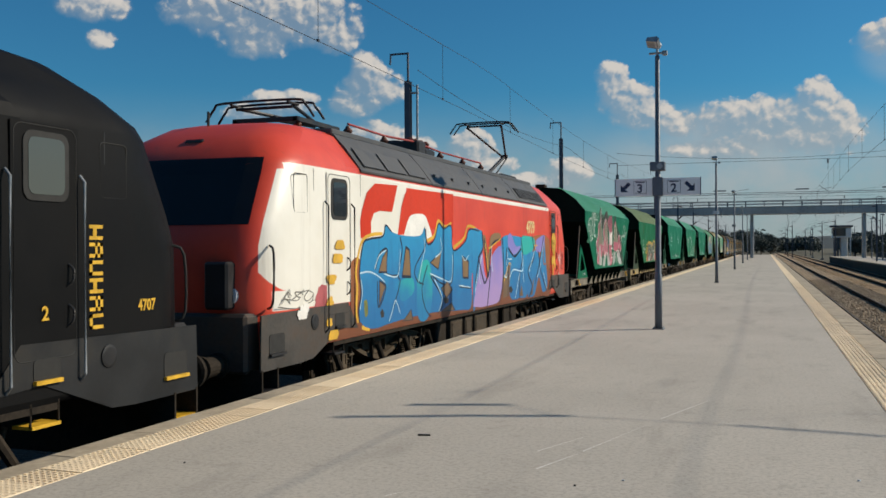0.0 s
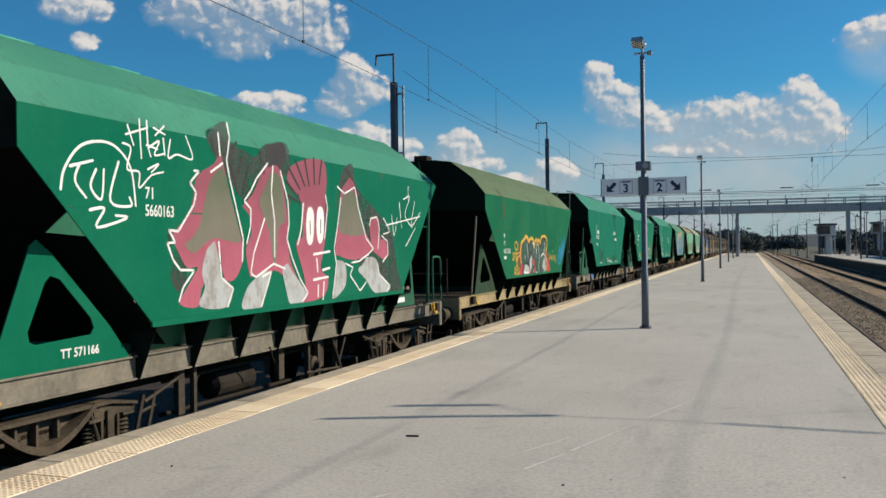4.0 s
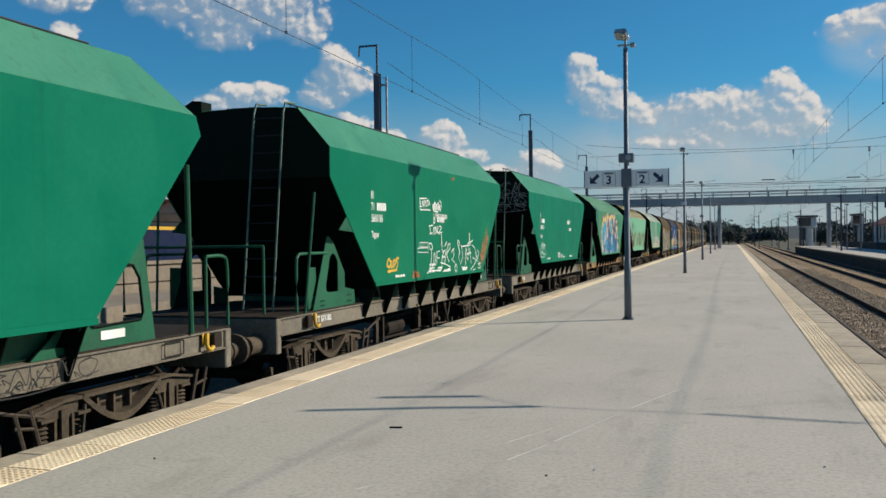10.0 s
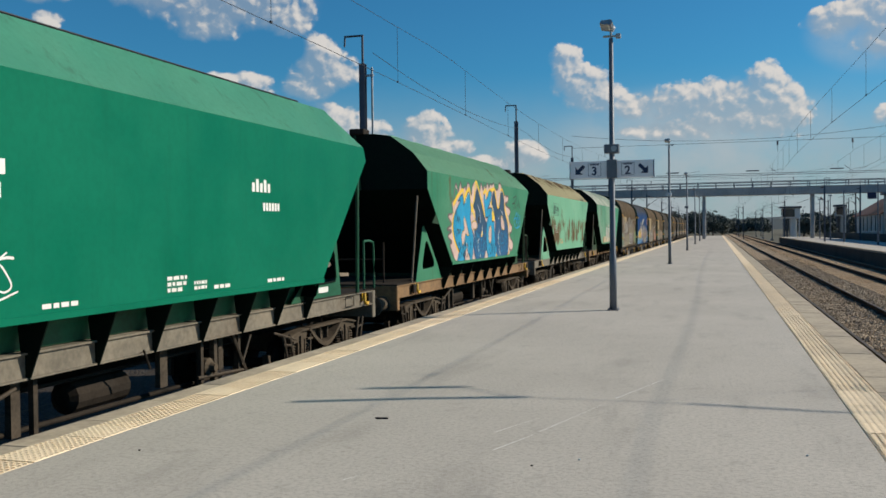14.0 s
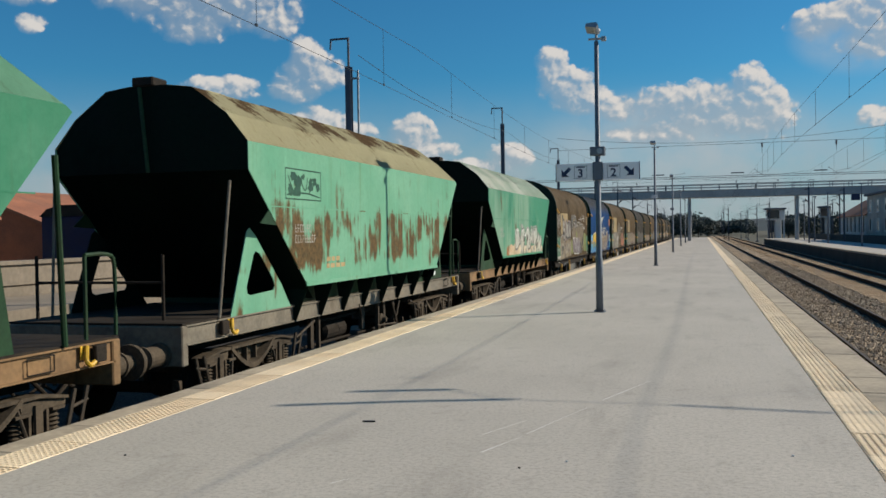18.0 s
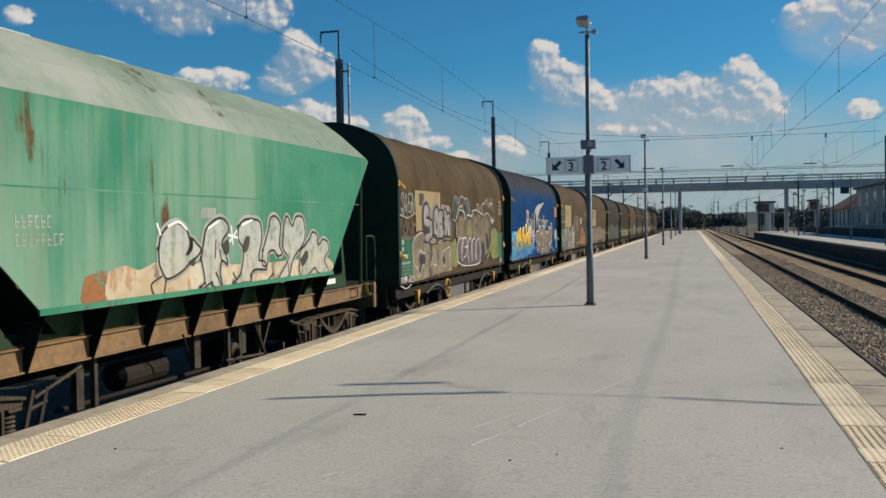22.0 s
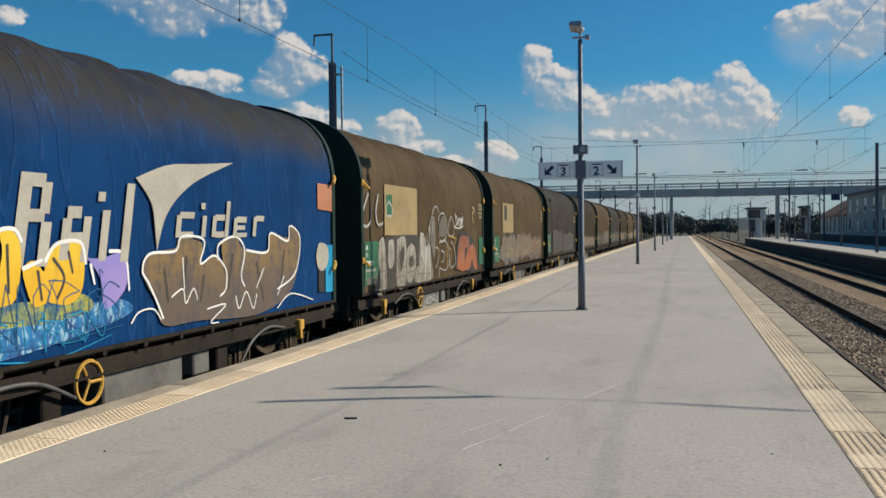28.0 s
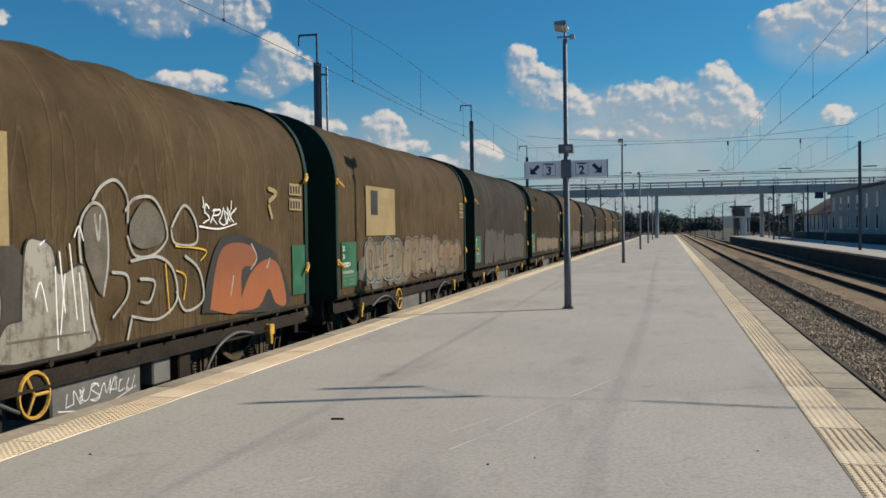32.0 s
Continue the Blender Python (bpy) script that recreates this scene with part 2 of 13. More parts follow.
def coach_paint(name, col, rough=0.42, fade=0.25, rust=0.0, streak=0.35, grime=(0.045, 0.035, 0.025), zone=None, spec=0.07, wash=None, grain=0.9):
    """Weathered vehicle paint: faded patches, streaks running down, stains and rust spots."""
    m, nt, p = material(name)
    v = coords(nt)
    down = coords(nt, (3.0, 3.0, 0.16))
    a = noise_tex(nt, v, 0.8, 6, 0.62)
    b = noise_tex(nt, v, 14.0, 4)
    s = noise_tex(nt, down, 1.7, 6, 0.65)
    pale = tuple(x * (1 - fade) + (0.30, 0.36, 0.30)[i] * fade for i, x in enumerate(col))
    c = mix_col(nt, ramp(nt, a, 0.30, 0.72), dark(col, 0.86), pale)
    c = mix_col(nt, ramp(nt, s, 0.54, 0.74, 0, streak), c, grime)
    c = mix_col(nt, ramp(nt, s, 0.46, 0.26, 0, streak * 0.55), c, tuple(min(1, x * 1.3 + 0.001) for x in col))
    c = mix_col(nt, ramp(nt, b, 0.35, 0.75, 0, 0.18), c, dark(col, 0.5))
    if wash:
        w = math_node(nt, "ADD", math_node(nt, "MULTIPLY", noise_tex(nt, coords(nt, (1, 0.8, 0.35)), 0.55, 4, 0.5), 0.7), math_node(nt, "MULTIPLY", s, 0.3))
        c = mix_col(nt, ramp(nt, w, 0.47, 0.64, 0, wash[1]), c, wash[0])
    if rust:
        drip = noise_tex(nt, coords(nt, (6.0, 6.0, 0.30)), 1.6, 4, 0.6)
        r = math_node(nt, "ADD", math_node(nt, "MULTIPLY", noise_tex(nt, coords(nt, (1, 1, 0.62)), grain, 6, 0.56), 0.72),
                      math_node(nt, "MULTIPLY", drip, 0.28))
        if zone:
            tcz = nt.nodes.new("ShaderNodeTexCoord")
            sz = nt.nodes.new("ShaderNodeSeparateXYZ")
            nt.links.new(tcz.outputs["Object"], sz.inputs[0])
            r = math_node(nt, "SUBTRACT", r, math_node(nt, "MULTIPLY", ramp(nt, sz.outputs[2], zone[0], zone[1]), 0.14 if zone[1] > zone[0] else 0.10))
            if len(zone) > 2:
                r = math_node(nt, "SUBTRACT", r, math_node(nt, "MULTIPLY", ramp(nt, sz.outputs[2], zone[2], zone[3]), 0.13))
        rc = mix_col(nt, ramp(nt, b, 0.3, 0.7), (0.065, 0.036, 0.016), (0.145, 0.078, 0.032))
        c = mix_col(nt, ramp(nt, r, 0.62 - 0.16 * rust, 0.68 - 0.14 * rust, 0, 0.95), c, rc)
    nt.links.new(c, p.inputs["Base Color"])
    nt.links.new(ramp(nt, a, 0.3, 0.7, rough - 0.08, rough + 0.16), p.inputs["Roughness"])
    p.inputs["Specular IOR Level"].default_value = spec
    bump(nt, p, math_node(nt, "ADD", a, math_node(nt, "MULTIPLY", b, 0.15)), 0.25, 0.02)
    return m


def tarpaulin(name, col, pale, top=None):
    m, nt, p = material(name)
    v = coords(nt)
    fold = noise_tex(nt, coords(nt, (1.0, 1.0, 0.8)), 1.5, 6, 0.6)
    crease = noise_tex(nt, coords(nt, (1.0, 2.6, 0.5)), 1.0, 3, 0.5)
    ridge = math_node(nt, "ABSOLUTE", math_node(nt, "SUBTRACT", crease, 0.5))
    a = noise_tex(nt, v, 0.7, 7, 0.66)
    b = noise_tex(nt, v, 22.0, 4)
    c = mix_col(nt, ramp(nt, a, 0.28, 0.72), col, pale)
    if top:
        tc = nt.nodes.new("ShaderNodeTexCoord")
        sep = nt.nodes.new("ShaderNodeSeparateXYZ")
        nt.links.new(tc.outputs["Object"], sep.inputs[0])
        h = math_node(nt, "ADD", sep.outputs[2], math_node(nt, "MULTIPLY", math_node(nt, "SUBTRACT", a, 0.5), 0.9))
        c = mix_col(nt, ramp(nt, h, top[0], top[1]), c, top[2])
    c = mix_col(nt, ramp(nt, fold, 0.50, 0.72, 0, 0.40), c, dark(col, 0.5))
    c = mix_col(nt, ramp(nt, ridge, 0.018, 0.0, 0, 0.35), c, tuple(x * 1.3 + 0.02 for x in pale))
    c = mix_col(nt, ramp(nt, b, 0.4, 0.8, 0, 0.22), c, dark(col, 0.5))
    nt.links.new(c, p.inputs["Base Color"])
    p.inputs["Roughness"].default_value = 0.7
    p.inputs["Specular IOR Level"].default_value = 0.06
    bump(nt, p, math_node(nt, "ADD", math_node(nt, "ADD", fold, math_node(nt, "MULTIPLY", b, 0.10)), math_node(nt, "MULTIPLY", ramp(nt, ridge, 0.05, 0.0), 0.35)), 0.7, 0.05)
    return m


def paving(name, light, mid):
    m, nt, p = material(name)
    v = coords(nt, shift=False)
    broad = noise_tex(nt, v, 0.22, 6, 0.6)
    patch = noise_tex(nt, coords(nt, (1.6, 0.35, 1), False), 0.9, 6, 0.62)
    grain = noise_tex(nt, v, 26.0, 5, 0.7)
    speck = noise_tex(nt, v, 60.0, 2)
    blot = noise_tex(nt, v, 3.2, 6, 0.7)
    c = mix_col(nt, ramp(nt, broad, 0.30, 0.70), mid, light)
    c = mix_col(nt, ramp(nt, patch, 0.50, 0.72, 0, 0.46), c, dark(mid, 0.60))
    c = mix_col(nt, ramp(nt, grain, 0.40, 0.72, 0, 0.50), c, dark(mid, 0.45))
    c = mix_col(nt, ramp(nt, blot, 0.54, 0.74, 0, 0.40), c, dark(mid, 0.5))
    c = mix_col(nt, ramp(nt, speck, 0.62, 0.74, 0, 0.45), c, (0.07, 0.065, 0.06))
    c = mix_col(nt, ramp(nt, speck, 0.36, 0.27, 0, 0.45), c, (0.52, 0.50, 0.46))
    nt.links.new(c, p.inputs["Base Color"])
    p.inputs["Roughness"].default_value = 0.88
    bump(nt, p, math_node(nt, "ADD", grain, math_node(nt, "MULTIPLY", speck, 0.7)), 0.45, 0.006)
    return m


def ballast_mat(name, c1, c2, c3):
    m, nt, p = material(name)
    v = coords(nt, shift=False)
    vor = nt.nodes.new("ShaderNodeTexVoronoi")
    vor.inputs["Scale"].default_value = 17.0
    nt.links.new(v, vor.inputs["Vector"])
    sep = nt.nodes.new("ShaderNodeSeparateColor")
    nt.links.new(vor.outputs["Color"], sep.inputs[0])
    c = mix_col(nt, sep.outputs[0], c1, c2)
    c = mix_col(nt, ramp(nt, noise_tex(nt, v, 0.5, 5), 0.42, 0.66), c, c3)
    c = mix_col(nt, ramp(nt, vor.outputs["Distance"], 0.40, 0.80, 0, 0.7), c, dark(c1, 0.35))
    nt.links.new(c, p.inputs["Base Color"])
    p.inputs["Roughness"].default_value = 0.95
    bump(nt, p, math_node(nt, "SUBTRACT", 1.0, vor.outputs["Distance"]), 1.0, 0.05)
    return m


def stone_mat(name, c1, c2):
    m, nt, p = material(name)
    geo = nt.nodes.new("ShaderNodeNewGeometry")
    c = mix_col(nt, geo.outputs["Random Per Island"], c1, c2)
    c = mix_col(nt, ramp(nt, noise_tex(nt, coords(nt), 0.6, 5), 0.45, 0.65, 0, 0.6), c, (0.24, 0.17, 0.10))
    nt.links.new(c, p.inputs["Base Color"])
    p.inputs["Roughness"].default_value = 0.95
    return m


def spray(name, low, high, z0, z1, rough=0.5, wear=None):
    """Sprayed paint that blends from one colour to another over its height."""
    m, nt, p = material(name)
    tc = nt.nodes.new("ShaderNodeTexCoord")
    sep = nt.nodes.new("ShaderNodeSeparateXYZ")
    nt.links.new(tc.outputs["Object"], sep.inputs[0])
    n = noise_tex(nt, coords(nt), 2.4, 5)
    h = math_node(nt, "ADD", sep.outputs[2], math_node(nt, "MULTIPLY", math_node(nt, "SUBTRACT", n, 0.5), 1.1 * (z1 - z0)))
    c = mix_col(nt, ramp(nt, h, z0, z1), low, high)
    c = mix_col(nt, ramp(nt, noise_tex(nt, coords(nt, (3, 3, 0.3)), 3.0, 5), 0.55, 0.75, 0, 0.3), c, dark(low, 0.4))
    if wear:
        worn = math_node(nt, "ADD", math_node(nt, "MULTIPLY", noise_tex(nt, coords(nt), 5.0, 8, 0.75), 0.6), math_node(nt, "MULTIPLY", noise_tex(nt, coords(nt, (4, 4, 0.4)), 2.0, 5, 0.6), 0.4))
        c = mix_col(nt, ramp(nt, worn, 0.46, 0.60, 0, 0.85), c, wear)
    nt.links.new(c, p.inputs["Base Color"])
    p.inputs["Roughness"].default_value = rough
    return m


def haze(name, col, lo, hi, amount):
    """Thin overspray: paint that covers its ground in patches only."""
    m, nt, p = material(name)
    n = math_node(nt, "ADD", math_node(nt, "MULTIPLY", noise_tex(nt, coords(nt), 2.2, 4, 0.55), 0.6), math_node(nt, "MULTIPLY", noise_tex(nt, coords(nt), 16.0, 3), 0.4))
    p.inputs["Base Color"].default_value = (*col, 1)
    p.inputs["Roughness"].default_value = 0.6
    nt.links.new(ramp(nt, n, lo, hi, 0.0, amount), p.inputs["Alpha"])
    return m


def mottled(name, c1, c2, c3, scale=5.0):
    """Sprayed clouds and drips of three colours over one another."""
    m, nt, p = material(name)
    a = noise_tex(nt, coords(nt), scale * 0.4, 5, 0.6)
    b = noise_tex(nt, coords(nt, (1, 1, 0.55)), scale, 6, 0.68)
    c = mix_col(nt, ramp(nt, a, 0.38, 0.62), c1, c2)
    c = mix_col(nt, ramp(nt, b, 0.52, 0.60, 0, 0.9), c, c3)
    c = mix_col(nt, ramp(nt, b, 0.42, 0.36, 0, 0.85), c, dark(c1, 0.35))
    nt.links.new(c, p.inputs["Base Color"])
    p.inputs["Roughness"].default_value = 0.6
    return m


def glass_mat(name, col=(0.02, 0.025, 0.03)):
    m, nt, p = material(name)
    p.inputs["Base Color"].default_value = (*col, 1)
    p.inputs["Roughness"].default_value = 0.06
    p.inputs["Specular IOR Level"].default_value = 0.6
    return m


def leaf_mat(name, c1, c2):
    m, nt, p = material(name)
    geo = nt.nodes.new("ShaderNodeNewGeometry")
    nt.links.new(mix_col(nt, geo.outputs["Random Per Island"], c1, c2), p.inputs["Base Color"])
    p.inputs["Roughness"].default_value = 0.7
    return m


MAT = {
    "paving": paving("platform_paving", (0.49, 0.448, 0.393), (0.42, 0.383, 0.335)),
    "coping": plain("coping_concrete", (0.42, 0.35, 0.26), 0.9, 0, 0.28, 1.6, 0.4, (0.17, 0.15, 0.12)),
    "tactile": plain("tactile_yellow", (0.85, 0.68, 0.47), 0.85, 0, 0.14, 3.0, 0.2, (0.62, 0.49, 0.34)),
    "concrete": plain("wall_concrete", (0.30, 0.28, 0.25), 0.92, 0, 0.3, 1.2, 0.4, (0.11, 0.10, 0.085)),
    "bridge": plain("bridge_concrete", (0.42, 0.415, 0.40), 0.85, 0, 0.18, 0.5, 0.2),
    "ballast": ballast_mat("track_ballast", (0.20, 0.14, 0.085), (0.58, 0.45, 0.31), (0.30, 0.20, 0.11)),
    "ballast_rusty": ballast_mat("rusty_ballast", (0.20, 0.13, 0.07), (0.48, 0.34, 0.20), (0.27, 0.165, 0.08)),
    "stones": stone_mat("ballast_stones", (0.15, 0.10, 0.06), (0.62, 0.48, 0.33)),
    "earth": plain("dry_earth", (0.085, 0.075, 0.048), 0.95, 0, 0.35, 0.25, 0.6, (0.10, 0.10, 0.05)),
    "rail": plain("rail_steel", (0.040, 0.025, 0.016), 0.85, 0.0, 0.3, 4.0, 0.2, None, 0.1),
    "railhead": plain("worn_railhead", (0.075, 0.055, 0.04), 0.7, 0.0, 0.2, 4.0, 0.05),
    "post": plain("painted_post", (0.12, 0.14, 0.17), 0.5, 0.2, 0.2, 5.0, 0.08),
    "galv": plain("galvanised_steel", (0.33, 0.35, 0.37), 0.45, 0.7, 0.22, 7.0, 0.1),
    "mast": plain("catenary_mast", (0.085, 0.10, 0.13), 0.6, 0.3, 0.25, 3.0, 0.1),
    "wire": plain("contact_wire", (0.05, 0.055, 0.065), 0.5, 0.5, 0.1, 4.0, 0),
    "signwhite": plain("sign_white", (0.82, 0.83, 0.85), 0.45, 0, 0.06, 3.0, 0),
    "signblue": plain("sign_blue", (0.012, 0.025, 0.075), 0.45, 0, 0.1, 5.0, 0),
    "black": plain("black_paint", (0.012, 0.012, 0.014), 0.5, 0, 0.3, 4.0, 0.1),
    "lampglass": plain("lamp_lens", (0.55, 0.58, 0.62), 0.25, 0, 0.1, 4.0, 0),
    "bogie": plain("dusty_bogie", (0.088, 0.067, 0.046), 0.85, 0, 0.5, 3.0, 0.4, (0.022, 0.018, 0.014), 0.2),
    "under": plain("grimy_running_gear", (0.032, 0.025, 0.019), 0.85, 0.0, 0.5, 3.5, 0.4, (0.008, 0.007, 0.006), 0.15),
    "gear": plain("oily_brake_gear", (0.075, 0.058, 0.042), 0.8, 0, 0.5, 3.0, 0.3, (0.018, 0.015, 0.012), 0.2),
    # dark copy of the ballast, the train's shade painted into it
    "ballast_shaded": ballast_mat("shaded_ballast", (0.022, 0.015, 0.009), (0.050, 0.035, 0.022), (0.020, 0.013, 0.007)),
    "underlight": plain("dusty_frame", (0.185, 0.160, 0.122), 0.8, 0, 0.4, 1.6, 0.3, (0.07, 0.05, 0.034)),
    "frame_rust": plain("brown_frame", (0.23, 0.135, 0.062), 0.8, 0, 0.4, 1.8, 0.35, (0.09, 0.05, 0.03)),
    "frame_brown": plain("rusty_frame", (0.36, 0.27, 0.135), 0.8, 0, 0.4, 1.8, 0.35, (0.09, 0.05, 0.03)),
    "steel": plain("bare_steel", (0.30, 0.28, 0.26), 0.4, 0.8, 0.3, 5.0, 0.2),
    "yellow": plain("safety_yellow", (0.62, 0.36, 0.03), 0.5, 0, 0.3, 6.0, 0.1),
    "ochre": plain("ochre_paint", (0.55, 0.30, 0.05), 0.6, 0, 0.3, 6.0, 0.1),
    "white": plain("white_paint", (0.74, 0.73, 0.70), 0.5, 0, 0.12, 3.0, 0.05),
    "glass": glass_mat("window_glass"),
    "glass_grey": glass_mat("dusty_glass", (0.075, 0.08, 0.072)),
    "hose": plain("air_hose", (0.09, 0.085, 0.08), 0.5, 0, 0.3, 6.0, 0.1),
    # platform walls: concrete darkened in its base colour to stand for their shade
    "wall_dark": plain("shaded_wall", (0.075, 0.066, 0.055), 0.95, 0, 0.4, 1.2, 0.4, (0.03, 0.026, 0.022), 0.2),
    "louvre": plain("louvre_grey", (0.048, 0.050, 0.054), 0.6, 0, 0.25, 3.0, 0.1),
    "rubber": plain("rubber", (0.018, 0.018, 0.018), 0.75, 0, 0.3, 6.0, 0.1),
    "insul": plain("insulator", (0.10, 0.035, 0.02), 0.35, 0, 0.2, 8.0, 0),
    "redcable": plain("red_cable", (0.30, 0.04, 0.035), 0.5, 0, 0.2, 8.0, 0),
}


# ---- mesh helpers ----
def part(name, bm, mat, parent=None, label="", at=None, smooth=False):
    """Links a bmesh as one mesh object, under parent if there is one."""
    me = bpy.data.meshes.new(name)
    if smooth:
        for f in bm.faces:
            f.smooth = True
    bm.to_mesh(me)
    bm.free()
    return place(name, me, mat, parent, label, at)


def place(name, me, mat, parent=None, label="", at=None):
    ob = new(name, me)
    if mat is not None and not me.materials:
        me.materials.append(MAT[mat] if isinstance(mat, str) else mat)
    if at is not None:
        ob.matrix_basis = at
    if parent is not None:
        ob.parent = parent
    if label:
        ob["label"] = label
    return ob


def thing(name, label, category, at=None, group=""):
    ob = new(name)
    ob.empty_display_size = 0.2
    if at is not None:
        ob.matrix_basis = at
    return tagged(ob, label, category, group)


def box(bm, x0, x1, y0, y1, z0, z1, bevel=0.0):
    vs = [bm.verts.new((x, y, z)) for z in (z0, z1) for y in (y0, y1) for x in (x0, x1)]
    fs = [bm.faces.new([vs[i] for i in q]) for q in
          ((0, 2, 3, 1), (4, 5, 7, 6), (0, 1, 5, 4), (2, 6, 7, 3), (0, 4, 6, 2), (1, 3, 7, 5))]
    if bevel:
        es = list({e for f in fs for e in f.edges})
        bmesh.ops.bevel(bm, geom=es, offset=bevel, segments=1, affect="EDGES")
    return bm


def boxes(*rows, bevel=0.0):
    bm = bmesh.new()
    for r in rows:
        box(bm, *r, bevel=bevel)
    return bm


def prism(bm, pts, axis, a, b):
    """A polygon pulled along an axis. x: pts are (y, z); y: (x, z); z: (x, y)."""
    def v(p, d):
        return {"x": (d, p[0], p[1]), "y": (p[0], d, p[1]), "z": (p[0], p[1], d)}[axis]
    lo, hi = [bm.verts.new(v(p, a)) for p in pts], [bm.verts.new(v(p, b)) for p in pts]
    n = len(pts)
    for i in range(n):
        bm.faces.new((lo[i], lo[(i + 1) % n], hi[(i + 1) % n], hi[i]))
    bm.faces.new(lo[::-1])
    bm.faces.new(hi)
    return bm


def fix(bm):
    bmesh.ops.recalc_face_normals(bm, faces=bm.faces)
    return bm


def tube(bm, pts, r, n=8, caps=True, r1=None):
    """A round bar along a line of points."""
    pts = [Vector(p) for p in pts]
    rings = []
    up = Vector((0, 0, 1))
    for i, p in enumerate(pts):
        d = (pts[min(i + 1, len(pts) - 1)] - pts[max(i - 1, 0)]).normalized()
        a = d.cross(up)
        if a.length < 1e-3:
            a = d.cross(Vector((1, 0, 0)))
        a.normalize()
        b = d.cross(a)
        rr = r if r1 is None else r + (r1 - r) * i / (len(pts) - 1)
        rings.append([bm.verts.new(p + (a * math.cos(t) + b * math.sin(t)) * rr) for t in (2 * math.pi * k / n for k in range(n))])
    for q, w in zip(rings, rings[1:]):
        for k in range(n):
            bm.faces.new((q[k], q[(k + 1) % n], w[(k + 1) % n], w[k]))
    if caps:
        bm.faces.new(rings[0][::-1])
        bm.faces.new(rings[-1])
    return bm


def tubes(*rows, n=8):
    bm = bmesh.new()
    for pts, r in rows:
        tube(bm, pts, r, n)
    return fix(bm)


def ring(bm, c, axis, R, r, n=20, m=6):
    c = Vector(c)
    ax = {"x": (Vector((0, 1, 0)), Vector((0, 0, 1)), Vector((1, 0, 0))), "y": (Vector((1, 0, 0)), Vector((0, 0, 1)), Vector((0, 1, 0)))}[axis]
    vs = []
    for i in range(n):
        t = 2 * math.pi * i / n
        d = ax[0] * math.cos(t) + ax[1] * math.sin(t)
        vs.append([bm.verts.new(c + d * (R + r * math.cos(s)) + ax[2] * r * math.sin(s)) for s in (2 * math.pi * j / m for j in range(m))])
    for i in range(n):
        for j in range(m):
            bm.faces.new((vs[i][j], vs[(i + 1) % n][j], vs[(i + 1) % n][(j + 1) % m], vs[i][(j + 1) % m]))
    return bm


def lathe(bm, c, axis, prof, n=20):
    """Turns (distance along the axis, radius) rows round an axis through c."""
    c = Vector(c)
    e = {"x": (Vector((1, 0, 0)), Vector((0, 1, 0)), Vector((0, 0, 1))), "y": (Vector((0, 1, 0)), Vector((0, 0, 1)), Vector((1, 0, 0))),
         "z": (Vector((0, 0, 1)), Vector((1, 0, 0)), Vector((0, 1, 0)))}[axis]
    rings = [[bm.verts.new(c + e[0] * d + (e[1] * math.cos(t) + e[2] * math.sin(t)) * r) for t in (2 * math.pi * k / n for k in range(n))] for d, r in prof]
    for q, w in zip(rings, rings[1:]):
        for k in range(n):
            bm.faces.new((q[k], q[(k + 1) % n], w[(k + 1) % n], w[k]))
    bm.faces.new(rings[0][::-1])
    bm.faces.new(rings[-1])
    return bm


def from_arrays(name, verts, faces, mat, parent=None, label=""):
    me = bpy.data.meshes.new(name)
    me.from_pydata([tuple(map(float, v)) for v in verts], [], [tuple(map(int, f)) for f in faces])
    me.update()
    return place(name, me, mat, parent, label)


def smooth_line(pts, n=6):
    """Catmull-Rom points along a line."""
    p = [Vector(q) for q in pts]
    out = []
    for i in range(len(p) - 1):
        a, b, c, d = p[max(i - 1, 0)], p[i], p[i + 1], p[min(i + 2, len(p) - 1)]
        for k in range(n):
            t = k / n
            out.append(0.5 * (2 * b + (c - a) * t + (2 * a - 5 * b + 4 * c - d) * t * t + (3 * b - a - 3 * c + d) * t ** 3))
    out.append(p[-1])
    return out


def letters(text, size, mat, parent, at, label="", name="lettering", thick=0.0, shear=0.0, space=1.0, width=1.0):
    """Flat lettering as a mesh, a hair proud of its ground."""
    cu = bpy.data.curves.new(name, "FONT")
    cu.body, cu.size, cu.extrude, cu.offset, cu.shear, cu.space_character = text, size, 0.0008, thick, shear, space
    cu.resolution_u = 3
    tmp = bpy.data.objects.new(name, cu)
    scene.collection.objects.link(tmp)
    me = bpy.data.meshes.new_from_object(tmp.evaluated_get(bpy.context.evaluated_depsgraph_get()))
    bpy.data.objects.remove(tmp)
    bpy.data.curves.remove(cu)
    me.materials.clear()
    me.transform(Matrix.Diagonal((width, 1, 1, 1)))
    return place(name, me, mat, parent, label, at)


def on_side(x, y, z):
    """Pose for lettering on a side that faces +x: it reads towards +y."""
    return pose(x, y, z, 90, 0, 90)


def rounded(y0, y1, z0, z1, r, x0, x1, n=4):
    """An upright panel along the track with rounded corners."""
    pts = []
    for cy, cz, a0 in ((y1 - r, z1 - r, 0), (y0 + r, z1 - r, 90), (y0 + r, z0 + r, 180), (y1 - r, z0 + r, 270)):
        pts += [(cy + r * math.cos(radians(a0 + 90 * k / n)), cz + r * math.sin(radians(a0 + 90 * k / n))) for k in range(n + 1)]
    return fix(prism(bmesh.new(), pts, "x", min(x0, x1), max(x0, x1)))


